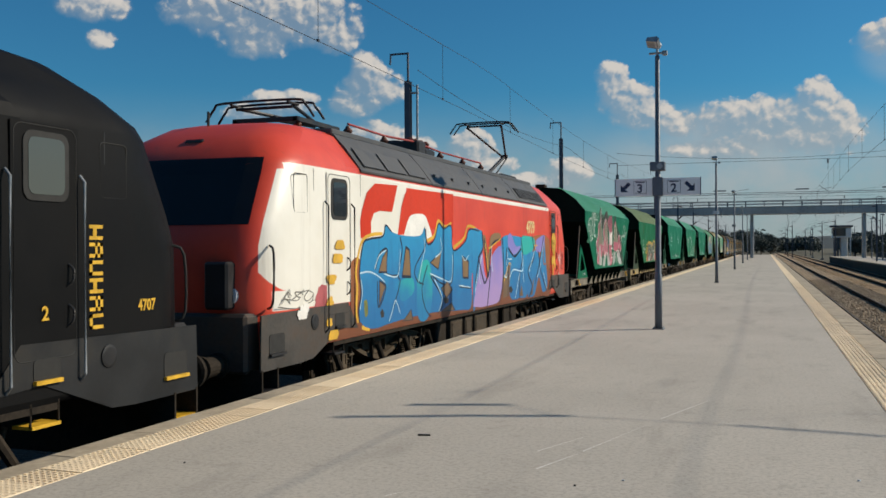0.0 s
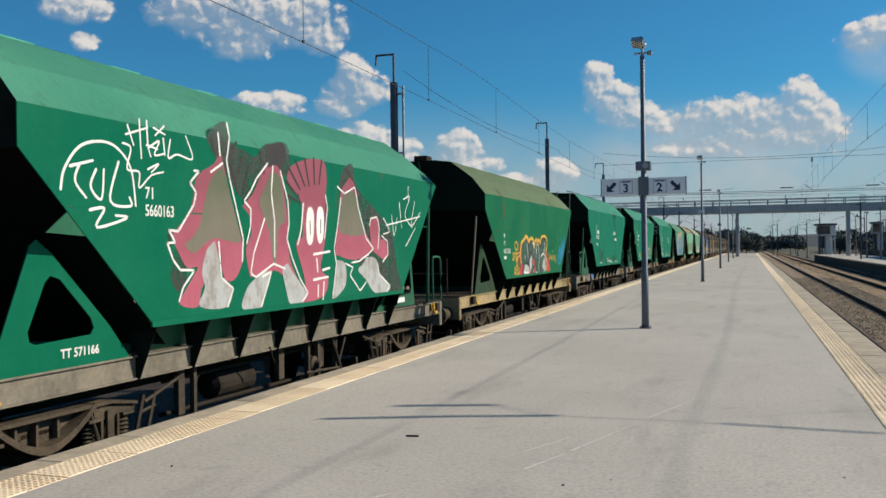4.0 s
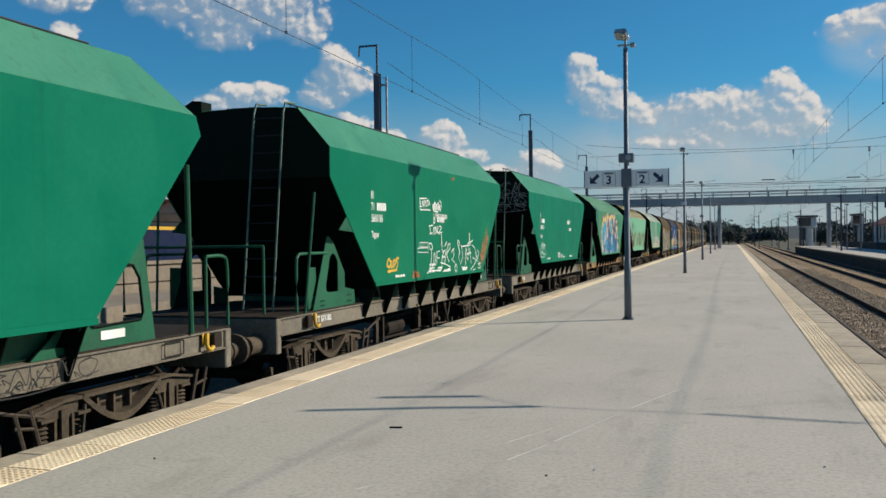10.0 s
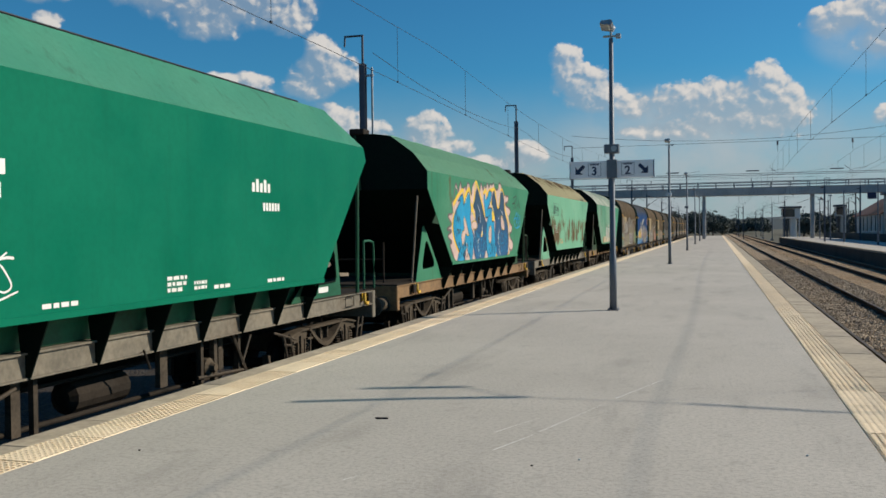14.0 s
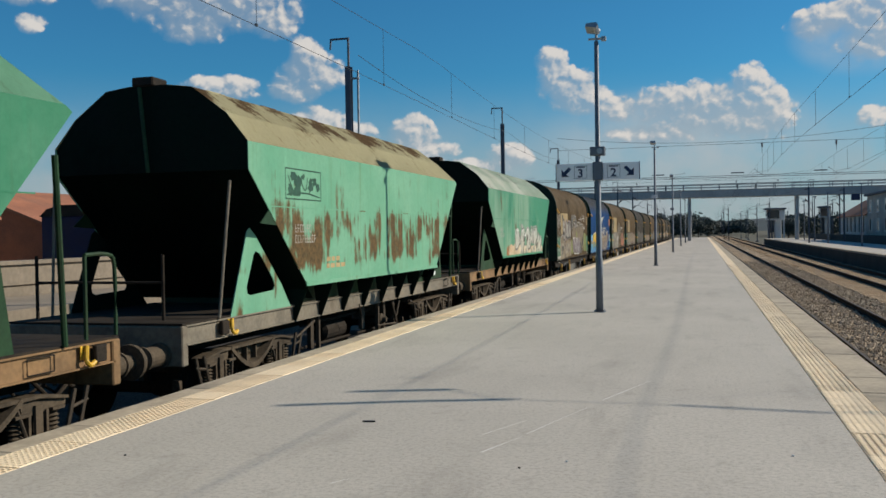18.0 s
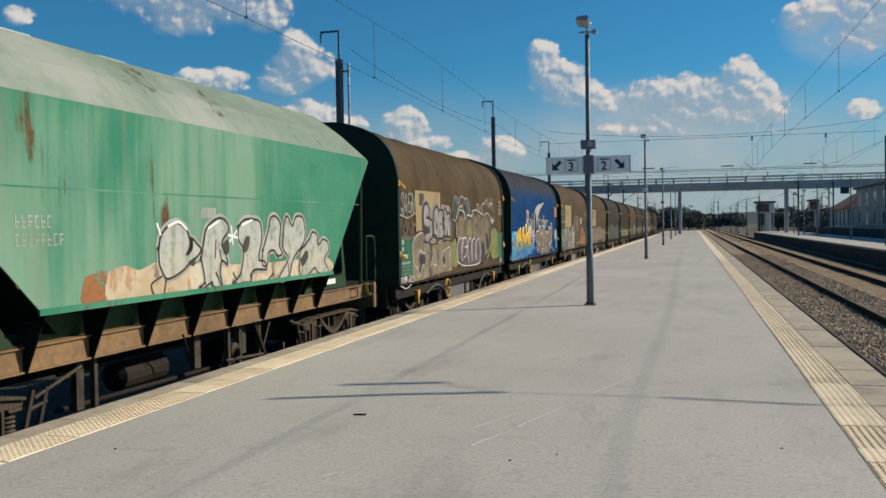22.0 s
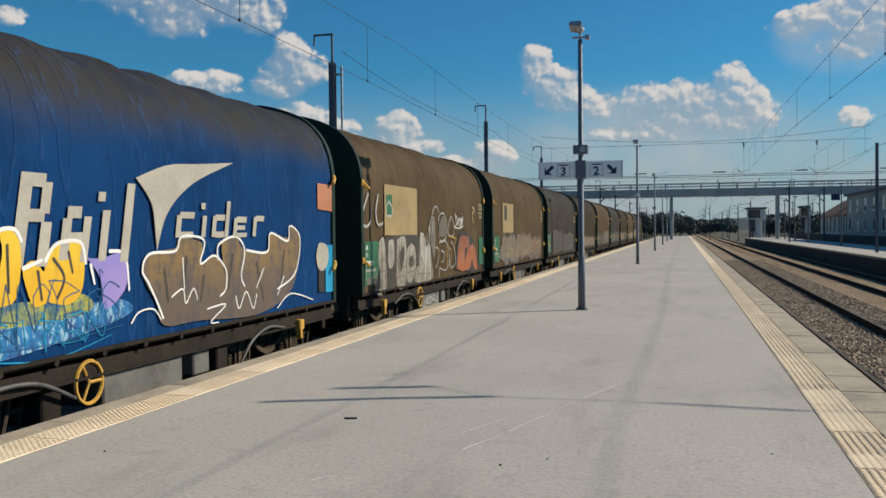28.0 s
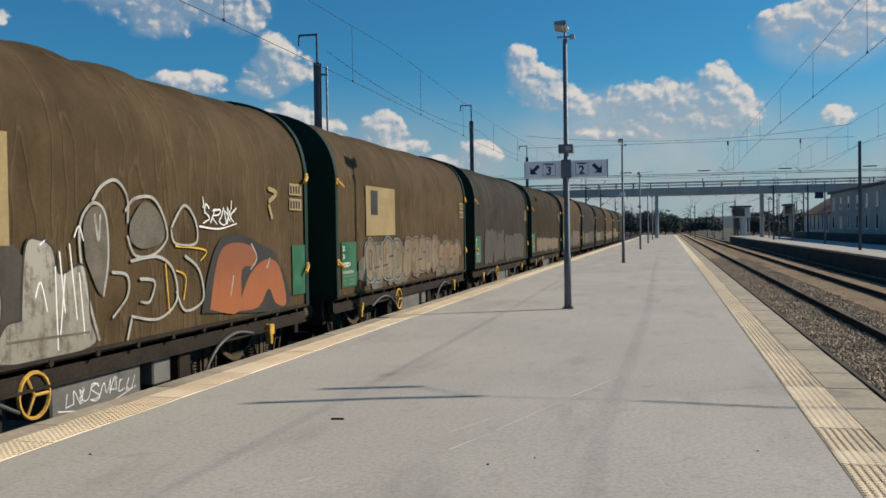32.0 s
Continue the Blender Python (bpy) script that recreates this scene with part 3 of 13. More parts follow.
def rounded_line(y0, y1, z0, z1, r, x, w, n=4):
    """A thin closed line along the edge of such a panel."""
    pts = []
    for cy, cz, a0 in ((y1 - r, z1 - r, 0), (y0 + r, z1 - r, 90), (y0 + r, z0 + r, 180), (y1 - r, z0 + r, 270)):
        pts += [(x, cy + r * math.cos(radians(a0 + 90 * k / n)), cz + r * math.sin(radians(a0 + 90 * k / n))) for k in range(n + 1)]
    return tubes((pts + pts[:1], w), n=5)


# ---- the place: ground, tracks, platforms ----
PL_L, PL_R = -5.46, 1.95            # edges of the island platform
PL_Y0, PL_Y1 = -30.0, 212.0
rng = random.Random(4)


def wavy_sheet(name, x0, x1, y0, y1, nx, ny, z, amp, mat, label, category, scale=0.8):
    xs, ys = np.linspace(x0, x1, nx), np.linspace(y0, y1, ny)
    verts = [(x, y, z + amp * noise.noise((x * scale, y * scale, 3.1))) for y in ys for x in xs]
    faces = [(j * nx + i, j * nx + i + 1, (j + 1) * nx + i + 1, (j + 1) * nx + i) for j in range(ny - 1) for i in range(nx - 1)]
    return tagged(from_arrays(name, verts, faces, mat), label, category, kind="structure")


wavy_sheet("ground", -2500, 2500, -400, 4200, 60, 80, -1.22, 0.05, "earth", "dry earth stretching to the horizon", "ground", 0.02)
# beds under and behind the train use the shade-dark ballast
wavy_sheet("ballast_bed_train", -10.2, PL_L - 0.02, -40, 330, 8, 300, -1.02, 0.03, "ballast_shaded", "dark brown ballast under the freight train's track, its shade in the colour", "ballast")
wavy_sheet("ballast_bed_open", PL_R + 0.02, 6.2, -40, 400, 10, 420, -1.03, 0.04, "ballast", "grey brown ballast of the open track beside the platform", "ballast")
wavy_sheet("ballast_bed_second", 6.204, 10.28, -40, 400, 10, 420, -1.03, 0.04, "ballast_rusty", "rust brown ballast of the second open track", "ballast")
wavy_sheet("ballast_bed_far", -19.5, -10.25, -40, 330, 8, 200, -1.02, 0.04, "ballast_shaded", "dark ballast of the tracks behind the train", "ballast")


def island_platform(name, x0, x1, y0, y1, label):
    bm = boxes((x0 + 0.02, x1 - 0.02, y0, y1, -1.3, -0.12))
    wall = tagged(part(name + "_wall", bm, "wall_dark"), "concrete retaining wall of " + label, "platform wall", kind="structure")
    return wall


island_platform("platform", PL_L, PL_R, PL_Y0, PL_Y1, "the island platform")
# surface between the tactile strips, one slab with a shallow drainage channel line
STRIP_L, STRIP_R = (-5.19, -4.79), (1.13, 1.52)
platform = tagged(part("platform_surface", boxes((STRIP_L[1] + 0.004, STRIP_R[0] - 0.004, PL_Y0, PL_Y1, -0.115, 0.0)), "paving"),
                  "grey speckled asphalt paving of the island platform", "platform", kind="structure")


def edge_pieces(x0, x1, mat, name, label, y_near, n_near, length, z, gap, host_name):
    """Slabs in a row along the platform: the near ones are pieces, the rest one joined mesh."""
    host = tagged(new(host_name), label, "edging", kind="structure")
    host.empty_display_size = 0.1
    bm = boxes((x0 + gap, x1 - gap, gap, length - gap, -0.115, z), bevel=0.006)
    me = bpy.data.meshes.new(name)
    bm.to_mesh(me)
    bm.free()
    me.materials.append(MAT[mat])
    for i in range(n_near):
        ob = new(name, me)
        ob.matrix_basis = pose(0, y_near + i * length, rng.uniform(-0.004, 0.003), rng.uniform(-0.1, 0.1), 0, 0)
        ob.parent = host
    bm = boxes((x0 + gap, x1 - gap, y_near + n_near * length, PL_Y1, -0.115, z), (x0 + gap, x1 - gap, PL_Y0, y_near, -0.115, z))
    tagged(part(name, bm, mat, host), kind="stuff")
    return host


edge_pieces(PL_L, STRIP_L[0], "coping", "coping_slab", "weathered concrete coping along the train's side", -2.0, 90, 1.0, 0.0, 0.004, "coping_train_side")
edge_pieces(STRIP_R[1], PL_R, "coping", "coping_slab", "weathered concrete coping along the open tracks", 2.0, 90, 1.0, 0.0, 0.004, "coping_open_side")
tile_l = edge_pieces(STRIP_L[0], STRIP_L[1], "tactile", "tactile_tile", "cream yellow tactile warning tiles along the train's side", 2.0, 140, 0.4, 0.003, 0.0025, "tactile_strip_train_side")
tile_r = edge_pieces(STRIP_R[0], STRIP_R[1], "tactile", "tactile_tile", "cream yellow tactile warning tiles along the open tracks", 4.4, 144, 0.4, 0.003, 0.0025, "tactile_strip_open_side")


def studs(host, x0, x1, y0, y1, rows):
    pitch = (x1 - x0) / rows
    base = np.array([(0.019, 0, 0), (0, 0.019, 0), (-0.019, 0, 0), (0, -0.019, 0), (0.011, 0.011, 0.0055), (-0.011, 0.011, 0.0055), (-0.011, -0.011, 0.0055), (0.011, -0.011, 0.0055)])
    fc = np.array([(0, 1, 4, 4), (1, 2, 5, 5), (2, 3, 6, 6), (3, 0, 7, 7), (4, 1, 5, 5), (5, 2, 6, 6), (6, 3, 7, 7), (7, 0, 4, 4)])[:, :3]
    top = np.array([(4, 5, 6), (4, 6, 7)])
    fc = np.vstack([fc, top])
    n = int((y1 - y0) / pitch)
    offs = np.array([(x0 + (i + 0.5) * pitch, y0 + (j + 0.5) * pitch, 0.003) for j in range(n) for i in range(rows)])
    verts = (offs[:, None, :] + base[None]).reshape(-1, 3)
    faces = (np.arange(len(offs))[:, None, None] * 8 + fc[None]).reshape(-1, 3)
    tagged(from_arrays("tactile_stud", verts, faces, "tactile", host), kind="stuff")


studs(tile_l, STRIP_L[0], STRIP_L[1], 3.0, 30.0, 7)
studs(tile_r, STRIP_R[0], STRIP_R[1], 4.4, 45.0, 7)


def rail(name, x, y0, y1):
    bm = bmesh.new()
    z = RAIL_Z
    prism(bm, [(x - 0.08, z - 0.215), (x + 0.08, z - 0.215), (x + 0.08, z - 0.155), (x + 0.012, z - 0.12), (x + 0.012, z - 0.045), (x + 0.036, z - 0.035),
               (x + 0.036, z - 0.006), (x - 0.036, z - 0.006), (x - 0.036, z - 0.035), (x - 0.012, z - 0.045), (x - 0.012, z - 0.12), (x - 0.08, z - 0.155)], "y", y0, y1)
    ob = tagged(part(name, fix(bm), "rail"), "rusty brown steel running rail", "rail", "running rails", "structure")
    part("railhead", boxes((x - 0.034, x + 0.034, y0, y1, z - 0.006, z)), "railhead", ob, "worn bright railhead")


for i, cx in enumerate((TRACK_X, 3.90, 8.45, -13.6)):
    for dx in (-0.87, 0.87):
        rail("rail_%d%s" % (i + 1, "a" if dx < 0 else "b"), cx + dx, -40, 700)


def scatter_stones():
    """Loose ballast of the open tracks near the platform."""
    r = np.random.default_rng(3)
    n = 42000
    y = 8 + 72 * r.random(n) ** 1.5
    x = r.uniform(PL_R + 0.1, 6.15, n)
    keep = np.ones(n, bool)
    for cx in (3.03, 4.77, 7.58, 9.32):
        keep &= np.abs(x - cx) > 0.11
    x, y = x[keep], y[keep]
    n = len(x)
    octa = np.array([(1, 0, 0), (0, 1, 0), (-1, 0, 0), (0, -1, 0), (0, 0, 0.75), (0, 0, -0.6)])
    fc = np.array([(0, 1, 4), (1, 2, 4), (2, 3, 4), (3, 0, 4), (1, 0, 5), (2, 1, 5), (3, 2, 5), (0, 3, 5)])
    size = r.uniform(0.022, 0.055, n)[:, None, None]
    jit = octa[None] * (1 + r.uniform(-0.35, 0.35, (n, 6, 3)))
    ang = r.uniform(0, 6.28, n)
    ca, sa = np.cos(ang)[:, None], np.sin(ang)[:, None]
    p = jit * size
    q = np.stack([p[..., 0] * ca - p[..., 1] * sa, p[..., 0] * sa + p[..., 1] * ca, p[..., 2]], -1)
    z = np.array([-1.03 + 0.04 * noise.noise((a * 0.8, b * 0.8, 3.1)) for a, b in zip(x, y)]) + 0.012
    q += np.stack([x, y, z], -1)[:, None, :]
    faces = (np.arange(n)[:, None, None] * 6 + fc[None]).reshape(-1, 3)
    tagged(from_arrays("loose_ballast", q.reshape(-1, 3), faces, "stones"), "loose grey brown ballast stones between the rails", "ballast", kind="stuff")


scatter_stones()

# ---- the platform beyond the open tracks ----
P2_X0, P2_X1 = 10.30, 16.4
island_platform("far_platform", P2_X0, P2_X1, -30, 168, "the platform beyond the open tracks")
tagged(part("far_platform_surface", boxes((P2_X0, P2_X1, -30, 168, -0.118, 0.0)), "paving"), "pale grey paving of the far platform", "platform", kind="structure")
tagged(part("far_platform_edge", boxes((P2_X0 - 0.03, P2_X0 + 0.32, -30, 168, -0.114, 0.006)), "coping"), "pale concrete edge of the far platform", "edging", kind="structure")


# ---- lamp posts with track signs ----
def lamp_post(x, y, height=5.7, sign=False, label="slim dark grey lamp post with a floodlight head", second=0):
    ob = thing("lamp_post", label, "lamp post", pose(x, y, 0), "lamp posts on the platform")
    part("base_plate", boxes((-0.115, 0.115, -0.115, 0.115, 0.0, 0.015), bevel=0.004), "post", ob)
    bm = bmesh.new()
    lathe(bm, (0, 0, 0), "z", [(0.018, 0.075), (1.1, 0.072), (1.12, 0.06), (height - 0.2, 0.045), (height - 0.18, 0.03)], 14)
    part("pole", fix(bm), "post", ob, smooth=True)
    for a in range(4):
        bm = lathe(bmesh.new(), (0.09 * (1 if a % 2 else -1), 0.09 * (1 if a > 1 else -1), 0), "z", [(0.018, 0.016), (0.045, 0.016), (0.05, 0.008)], 6)
        part("bolt", fix(bm), "galv", ob)
    part("bracket", tubes((((-0.16, 0, height - 0.14), (0.17, 0, height - 0.14)), 0.022), (((0, 0, height - 0.25), (0, 0, height + 0.05)), 0.026)), "galv", ob)
    for d in (-1, 1):
        bm = bmesh.new()
        prism(bm, [(-0.17, -0.005), (0.05, -0.045), (0.085, 0.03), (0.05, 0.075), (-0.15, 0.065)], "y", -0.15, 0.15)
        head = part("floodlight", fix(bm), "galv", ob, "pale grey floodlight housing", at=pose(-0.02, d * 0.17, height + 0.03, d * 14, 0, 0))
        part("lens", boxes((-0.14, 0.03, -0.13, 0.13, -0.055, -0.04)), "lampglass", head, at=pose(0, 0, 0.02, 0, 11, 0))
    bm = boxes((0.10, 0.20, -0.05, 0.05, height - 0.19, height - 0.10), bevel=0.01)
    part("sensor", bm, "galv", ob)
    if sign:
        z0, z1 = 2.70, 3.05
        for s, num in ((-1, "3"), (1, "2")):
            xa, xb = (-0.85, -0.10) if s < 0 else (0.10, 0.83)
            panel = part("sign_panel", boxes((xa, xb, -0.04, 0.04, z0, z1), bevel=0.006), "signwhite", ob, "white sign panel with a blue arrow and a track number")
            part("edge_trim", boxes((xa - 0.012, xa, -0.045, 0.045, z0 - 0.006, z1 + 0.006)), "signblue", panel)
            part("edge_trim", boxes((xb, xb + 0.012, -0.045, 0.045, z0 - 0.006, z1 + 0.006)), "signblue", panel)
            cx = xa + 0.50 if s < 0 else xa + 0.22
            part("number_frame", boxes((cx - 0.13, cx + 0.13, -0.044, -0.0405, z0 + 0.045, z0 + 0.052), (cx - 0.13, cx + 0.13, -0.044, -0.0405, z1 - 0.052, z1 - 0.045),
                                       (cx - 0.13, cx - 0.123, -0.044, -0.0405, z0 + 0.05, z1 - 0.05), (cx + 0.123, cx + 0.13, -0.044, -0.0405, z0 + 0.05, z1 - 0.05)), "signblue", panel)
            letters(num, 0.24, "signblue", panel, pose(cx - 0.065, -0.0425, z0 + 0.07, 90, 0, 0), "dark blue track number", thick=0.006)
            part("caption_bar", boxes((cx - 0.09, cx + 0.09, -0.044, -0.0405, z1 - 0.085, z1 - 0.062)), "signblue", panel)
            ax = xa + 0.20 if s < 0 else xb - 0.20
            bm = bmesh.new()
            prism(bm, [(0.0, -0.13), (0.11, -0.02), (0.035, -0.03), (0.035, 0.12), (-0.035, 0.12), (-0.035, -0.03), (-0.11, -0.02)], "y", -0.0015, 0.0015)
            part("arrow", fix(bm), "signblue", panel, "dark blue arrow pointing down", at=pose(ax, -0.0425, (z0 + z1) / 2, 0, 45 * (1 if s < 0 else -1), 0))
        part("sign_bracket", boxes((-0.10, 0.10, -0.085, 0.085, z0 + 0.0, z1 + 0.02), bevel=0.008), "post", ob)
        cam_box = part("loudspeaker", boxes((-0.15, 0.15, -0.10, 0.10, 3.20, 3.38), bevel=0.012), "post", ob, "dark loudspeaker box over the sign")
        bm = lathe(bmesh.new(), (0.05, -0.10, 3.29), "y", [(-0.03, 0.06), (0.0, 0.05)], 14)
        part("cone", fix(bm), "galv", cam_box)
    else:
        part("loudspeaker", boxes((-0.17, 0.10, -0.09, 0.09, 3.18, 3.34), bevel=0.012), "lampglass" if second == 1 else "post", ob)
    return ob


lamp_post(-2.03, 19.1, 5.72, True, "slim grey lamp post carrying the white track number sign")
for i, (x, y) in enumerate(((-2.1, 44.7), (-2.1, 72.0), (-2.1, 99.5), (-2.1, 127.0), (-2.1, 154.5), (-2.1, 182.0), (-2.1, 207.0))):
    lamp_post(x, y, 5.72, False, "slim dark grey lamp post with a floodlight head", second=i + 1)


def far_lamp(x, y, blue):
    ob = thing("street_lamp", "grey lamp post on the far platform", "lamp post", pose(x, y, 0), "lamp posts on the far platform")
    part("pole", fix(lathe(bmesh.new(), (0, 0, 0), "z", [(0, 0.09), (1.2, 0.08), (5.5, 0.045)], 10)), "post", ob)
    part("head", boxes((-0.25, 0.25, -0.12, 0.12, 5.45, 5.6), bevel=0.02), "galv", ob)
    if blue:
        part("sign_box", boxes((-0.85, -0.12, -0.06, 0.06, 4.05, 4.62), bevel=0.02), "signblue", ob, "dark blue sign box")


for x, y, b in ((13.6, 88.5, True), (13.1, 107.0, False), (14.1, 141.0, False), (13.4, 62.0, False), (13.5, 123.0, False)):
    far_lamp(x, y, b)


# ---- overhead line ----
def catenary_mast(x, y, top, twin=False, arm=-1, reach=0.0, bracket=True):
    ob = thing("catenary_mast", "dark blue grey steel catenary mast beside the track", "mast", pose(x, y, -1.2), "catenary masts")
    h = top + 1.2
    part("footing", boxes((-0.35, 0.35, -0.35, 0.35, -0.2, 0.35), bevel=0.03), "concrete", ob)
    w = 0.085
    part("column", boxes((-w, w, -0.085, -0.073, 0.3, h - 0.85), (-w, w, 0.073, 0.085, 0.3, h - 0.85), (-0.008, 0.008, -0.073, 0.073, 0.3, h - 0.85)), "mast", ob)
    if twin:
        part("balance_tube", tubes((((0.24, 0.1, 1.0), (0.24, 0.1, h - 0.95)), 0.034)), "galv", ob, "pale tensioning tube beside the column")
        for z in (1.6, 3.6, 5.6, h - 1.2):
            part("clamp", boxes((0.05, 0.28, 0.05, 0.14, z, z + 0.05)), "galv", ob)
    if bracket:
        part("top_bracket", tubes((((0, 0, h - 0.9), (0, 0, h - 0.05)), 0.035), (((0.03, 0, h - 0.05), (arm * 0.55, 0, h - 0.05)), 0.03), (((arm * 0.53, 0, h - 0.04), (arm * 0.55, 0, h - 0.34)), 0.028)), "mast", ob)
    if reach:
        part("cantilever", tubes((((0.1, 0, h - 1.1), (reach, 0, h - 1.55)), 0.035), (((0.1, 0, h - 2.6), (reach * 0.75, 0, h - 1.45)), 0.03),
                                 (((reach * 0.35, 0, h - 2.15), (reach * 0.98, 0.1, h - 2.85)), 0.022)), "galv", ob)
        d = 1 if reach > 0 else -1
        part("insulator", tubes((((d * 0.1, 0, h - 1.1), (d * 0.45, 0, h - 1.16)), 0.06)), "insul", ob)
        part("insulator", tubes((((d * 0.1, 0, h - 2.6), (d * 0.4, 0, h - 2.2)), 0.06)), "insul", ob)
    return ob


XM = -9.62
catenary_mast(XM, 24.7, 7.30, True)
catenary_mast(XM, 45.8, 8.00, False)
for i, y in enumerate((64.6, 88.0, 112.0, 137.0, 175.0, 214.0, 255.0)):
    catenary_mast(XM, y, 7.55, False, reach=2.1 if y > 100 else 0.0)
for y in (64.6, 112.0, 175.0, 214.0, 255.0, 300.0):
    catenary_mast(12.05 if y < 100 else 11.7, y, 7.9 if y < 100 else 7.2, False, 1, reach=0.0 if y < 100 else -3.0, bracket=y > 100)
for x, y in ((17.6, 128.0), (20.5, 190.0), (20.0, 150.0), (26.0, 205.0), (6.2, 232.0), (6.1, 275.0), (17.0, 260.0), (30.0, 240.0), (36.0, 210.0), (24.5, 290.0), (14.5, 330.0), (7.0, 350.0)):
    catenary_mast(x, y, 7.6, False, 1, reach=-2.4)


def sag(z_hi, z_lo, y, spans):
    """Height of a carrying rope between its supports."""
    for a, b in zip(spans, spans[1:]):
        if a <= y <= b:
            t = (y - a) / (b - a)
            return z_hi - (z_hi - z_lo) * 4 * t * (1 - t)
    return z_hi


SPANS = [-34, -5, 24.7, 64.6, 112.0, 175.0, 255.0, 330.0, 420.0]


def overhead_line(x, spans, name, z_c=5.20, z_m=6.62):
    ob = thing(name, "overhead contact line with carrying rope and droppers", "overhead wire")
    ys = np.arange(spans[0], spans[-1], 2.5)
    stag = [(x + 0.18 * math.sin(y * 0.11), y) for y in ys]
    part("contact_wire", fix(tube(bmesh.new(), [(a, y, z_c) for a, y in stag], 0.0062, 5)), "wire", ob)
    part("carrying_rope", fix(tube(bmesh.new(), [(a, y, sag(z_m, z_m - 0.25, y, spans)) for a, y in stag], 0.0058, 5)), "wire", ob)
    for y in np.arange(spans[0] + 2, min(spans[-1], 200), 6.6):
        a = x + 0.18 * math.sin(y * 0.11)
        part("dropper", fix(tube(bmesh.new(), [(a, y, z_c), (a, y, sag(z_m, z_m - 0.25, y, spans))], 0.0055, 4)), "wire", ob)
        part("clip", boxes((a - 0.015, a + 0.015, y - 0.03, y + 0.03, z_c - 0.01, z_c + 0.035)), "wire", ob)
    return ob


overhead_line(TRACK_X + 0.05, SPANS, "overhead_line_train")
overhead_line(3.9, [-34, 13.4, 64.6, 112.0, 175.0, 255.0, 330.0, 420.0], "overhead_line_middle")
overhead_line(8.45, [-34, 13.4, 64.6, 112.0, 175.0, 255.0, 330.0, 420.0], "overhead_line_far")


def feeder(name, pts, r=0.008):
    ob = thing(name, "thin feeder cable strung between the masts", "cable")
    part("cable", fix(tube(bmesh.new(), pts, r, 5)), "wire", ob)


feeder("feeder_cable", [(XM + 0.3, y, sag(6.75, 6.35, y, [24.7, 45.8, 64.6, 88, 112, 137])) for y in np.arange(24.7, 137, 2.0)])
feeder("feeder_cable", [(12.1, y, sag(6.9, 6.3, y, [-34, 14, 64.6, 112.0, 175.0])) for y in np.arange(-30, 175, 3.0)])


def head_span(y, x0, x1, z0, z1):
    """Ropes across all tracks that carry the overhead lines."""
    ob = thing("head_span", "cross-span ropes with insulators above the tracks", "overhead wire")
    xs = np.linspace(x0, x1, 24)
    low = [(x, y, z0) for x in xs]
    high = [(x, y, z1 - 0.7 * (1 - ((x - (x0 + x1) / 2) / ((x1 - x0) / 2)) ** 2)) for x in xs]
    part("lower_rope", fix(tube(bmesh.new(), low, 0.011, 5)), "wire", ob)
    part("upper_rope", fix(tube(bmesh.new(), high, 0.011, 5)), "wire", ob)
    for x in (TRACK_X + 0.05, 3.9, 8.45):
        bm = bmesh.new()
        tube(bm, [(x, y, z0), (x, y, 6.65)], 0.012, 5)
        part("hanger", fix(bm), "wire", ob)
        part("insulator", fix(lathe(bmesh.new(), (x, y, z0 - 0.30), "z", [(0, 0.03), (0.04, 0.075), (0.1, 0.04), (0.14, 0.075), (0.2, 0.04), (0.24, 0.075), (0.3, 0.03)], 8)), "mast", ob)
        part("strut", tubes((((x - 0.5, y, 5.62), (x, y - 0.02, 5.24)), 0.015)), "mast", ob)
    return ob


head_span(64.6, XM, 11.7, 7.35, 8.2)
head_span(112.0, XM, 11.7, 7.35, 8.2)
head_span(175.0, XM, 11.7, 7.35, 8.2)
# unseen mast on the far platform abreast of the eye; arms over both open tracks added to cast shadow streaks
unseen_mast = catenary_mast(12.7, 13.6, 7.2, False, 1)
part("cantilever", tubes((((-3.38, -0.14, 7.2), (-4.64, -0.01, 7.2)), 0.024), (((-0.1, 0, 6.9), (-3.40, -0.14, 7.2)), 0.02), (((-4.64, -0.01, 7.2), (-6.23, -0.01, 7.2)), 0.007)), "galv", unseen_mast, "added steel arm over the open tracks that casts a streak")
part("register_arm", tubes((((-6.23, -0.01, 7.2), (-7.2, -0.30, 7.2), (-8.33, -0.73, 7.2)), 0.05)), "galv", unseen_mast)
part("register_arm", tubes((((-6.98, 0.44, 7.2), (-7.9, 0.15, 7.2)), 0.055), (((-6.98, 0.44, 7.2), (-6.3, -0.01, 7.2)), 0.008)), "galv", unseen_mast)


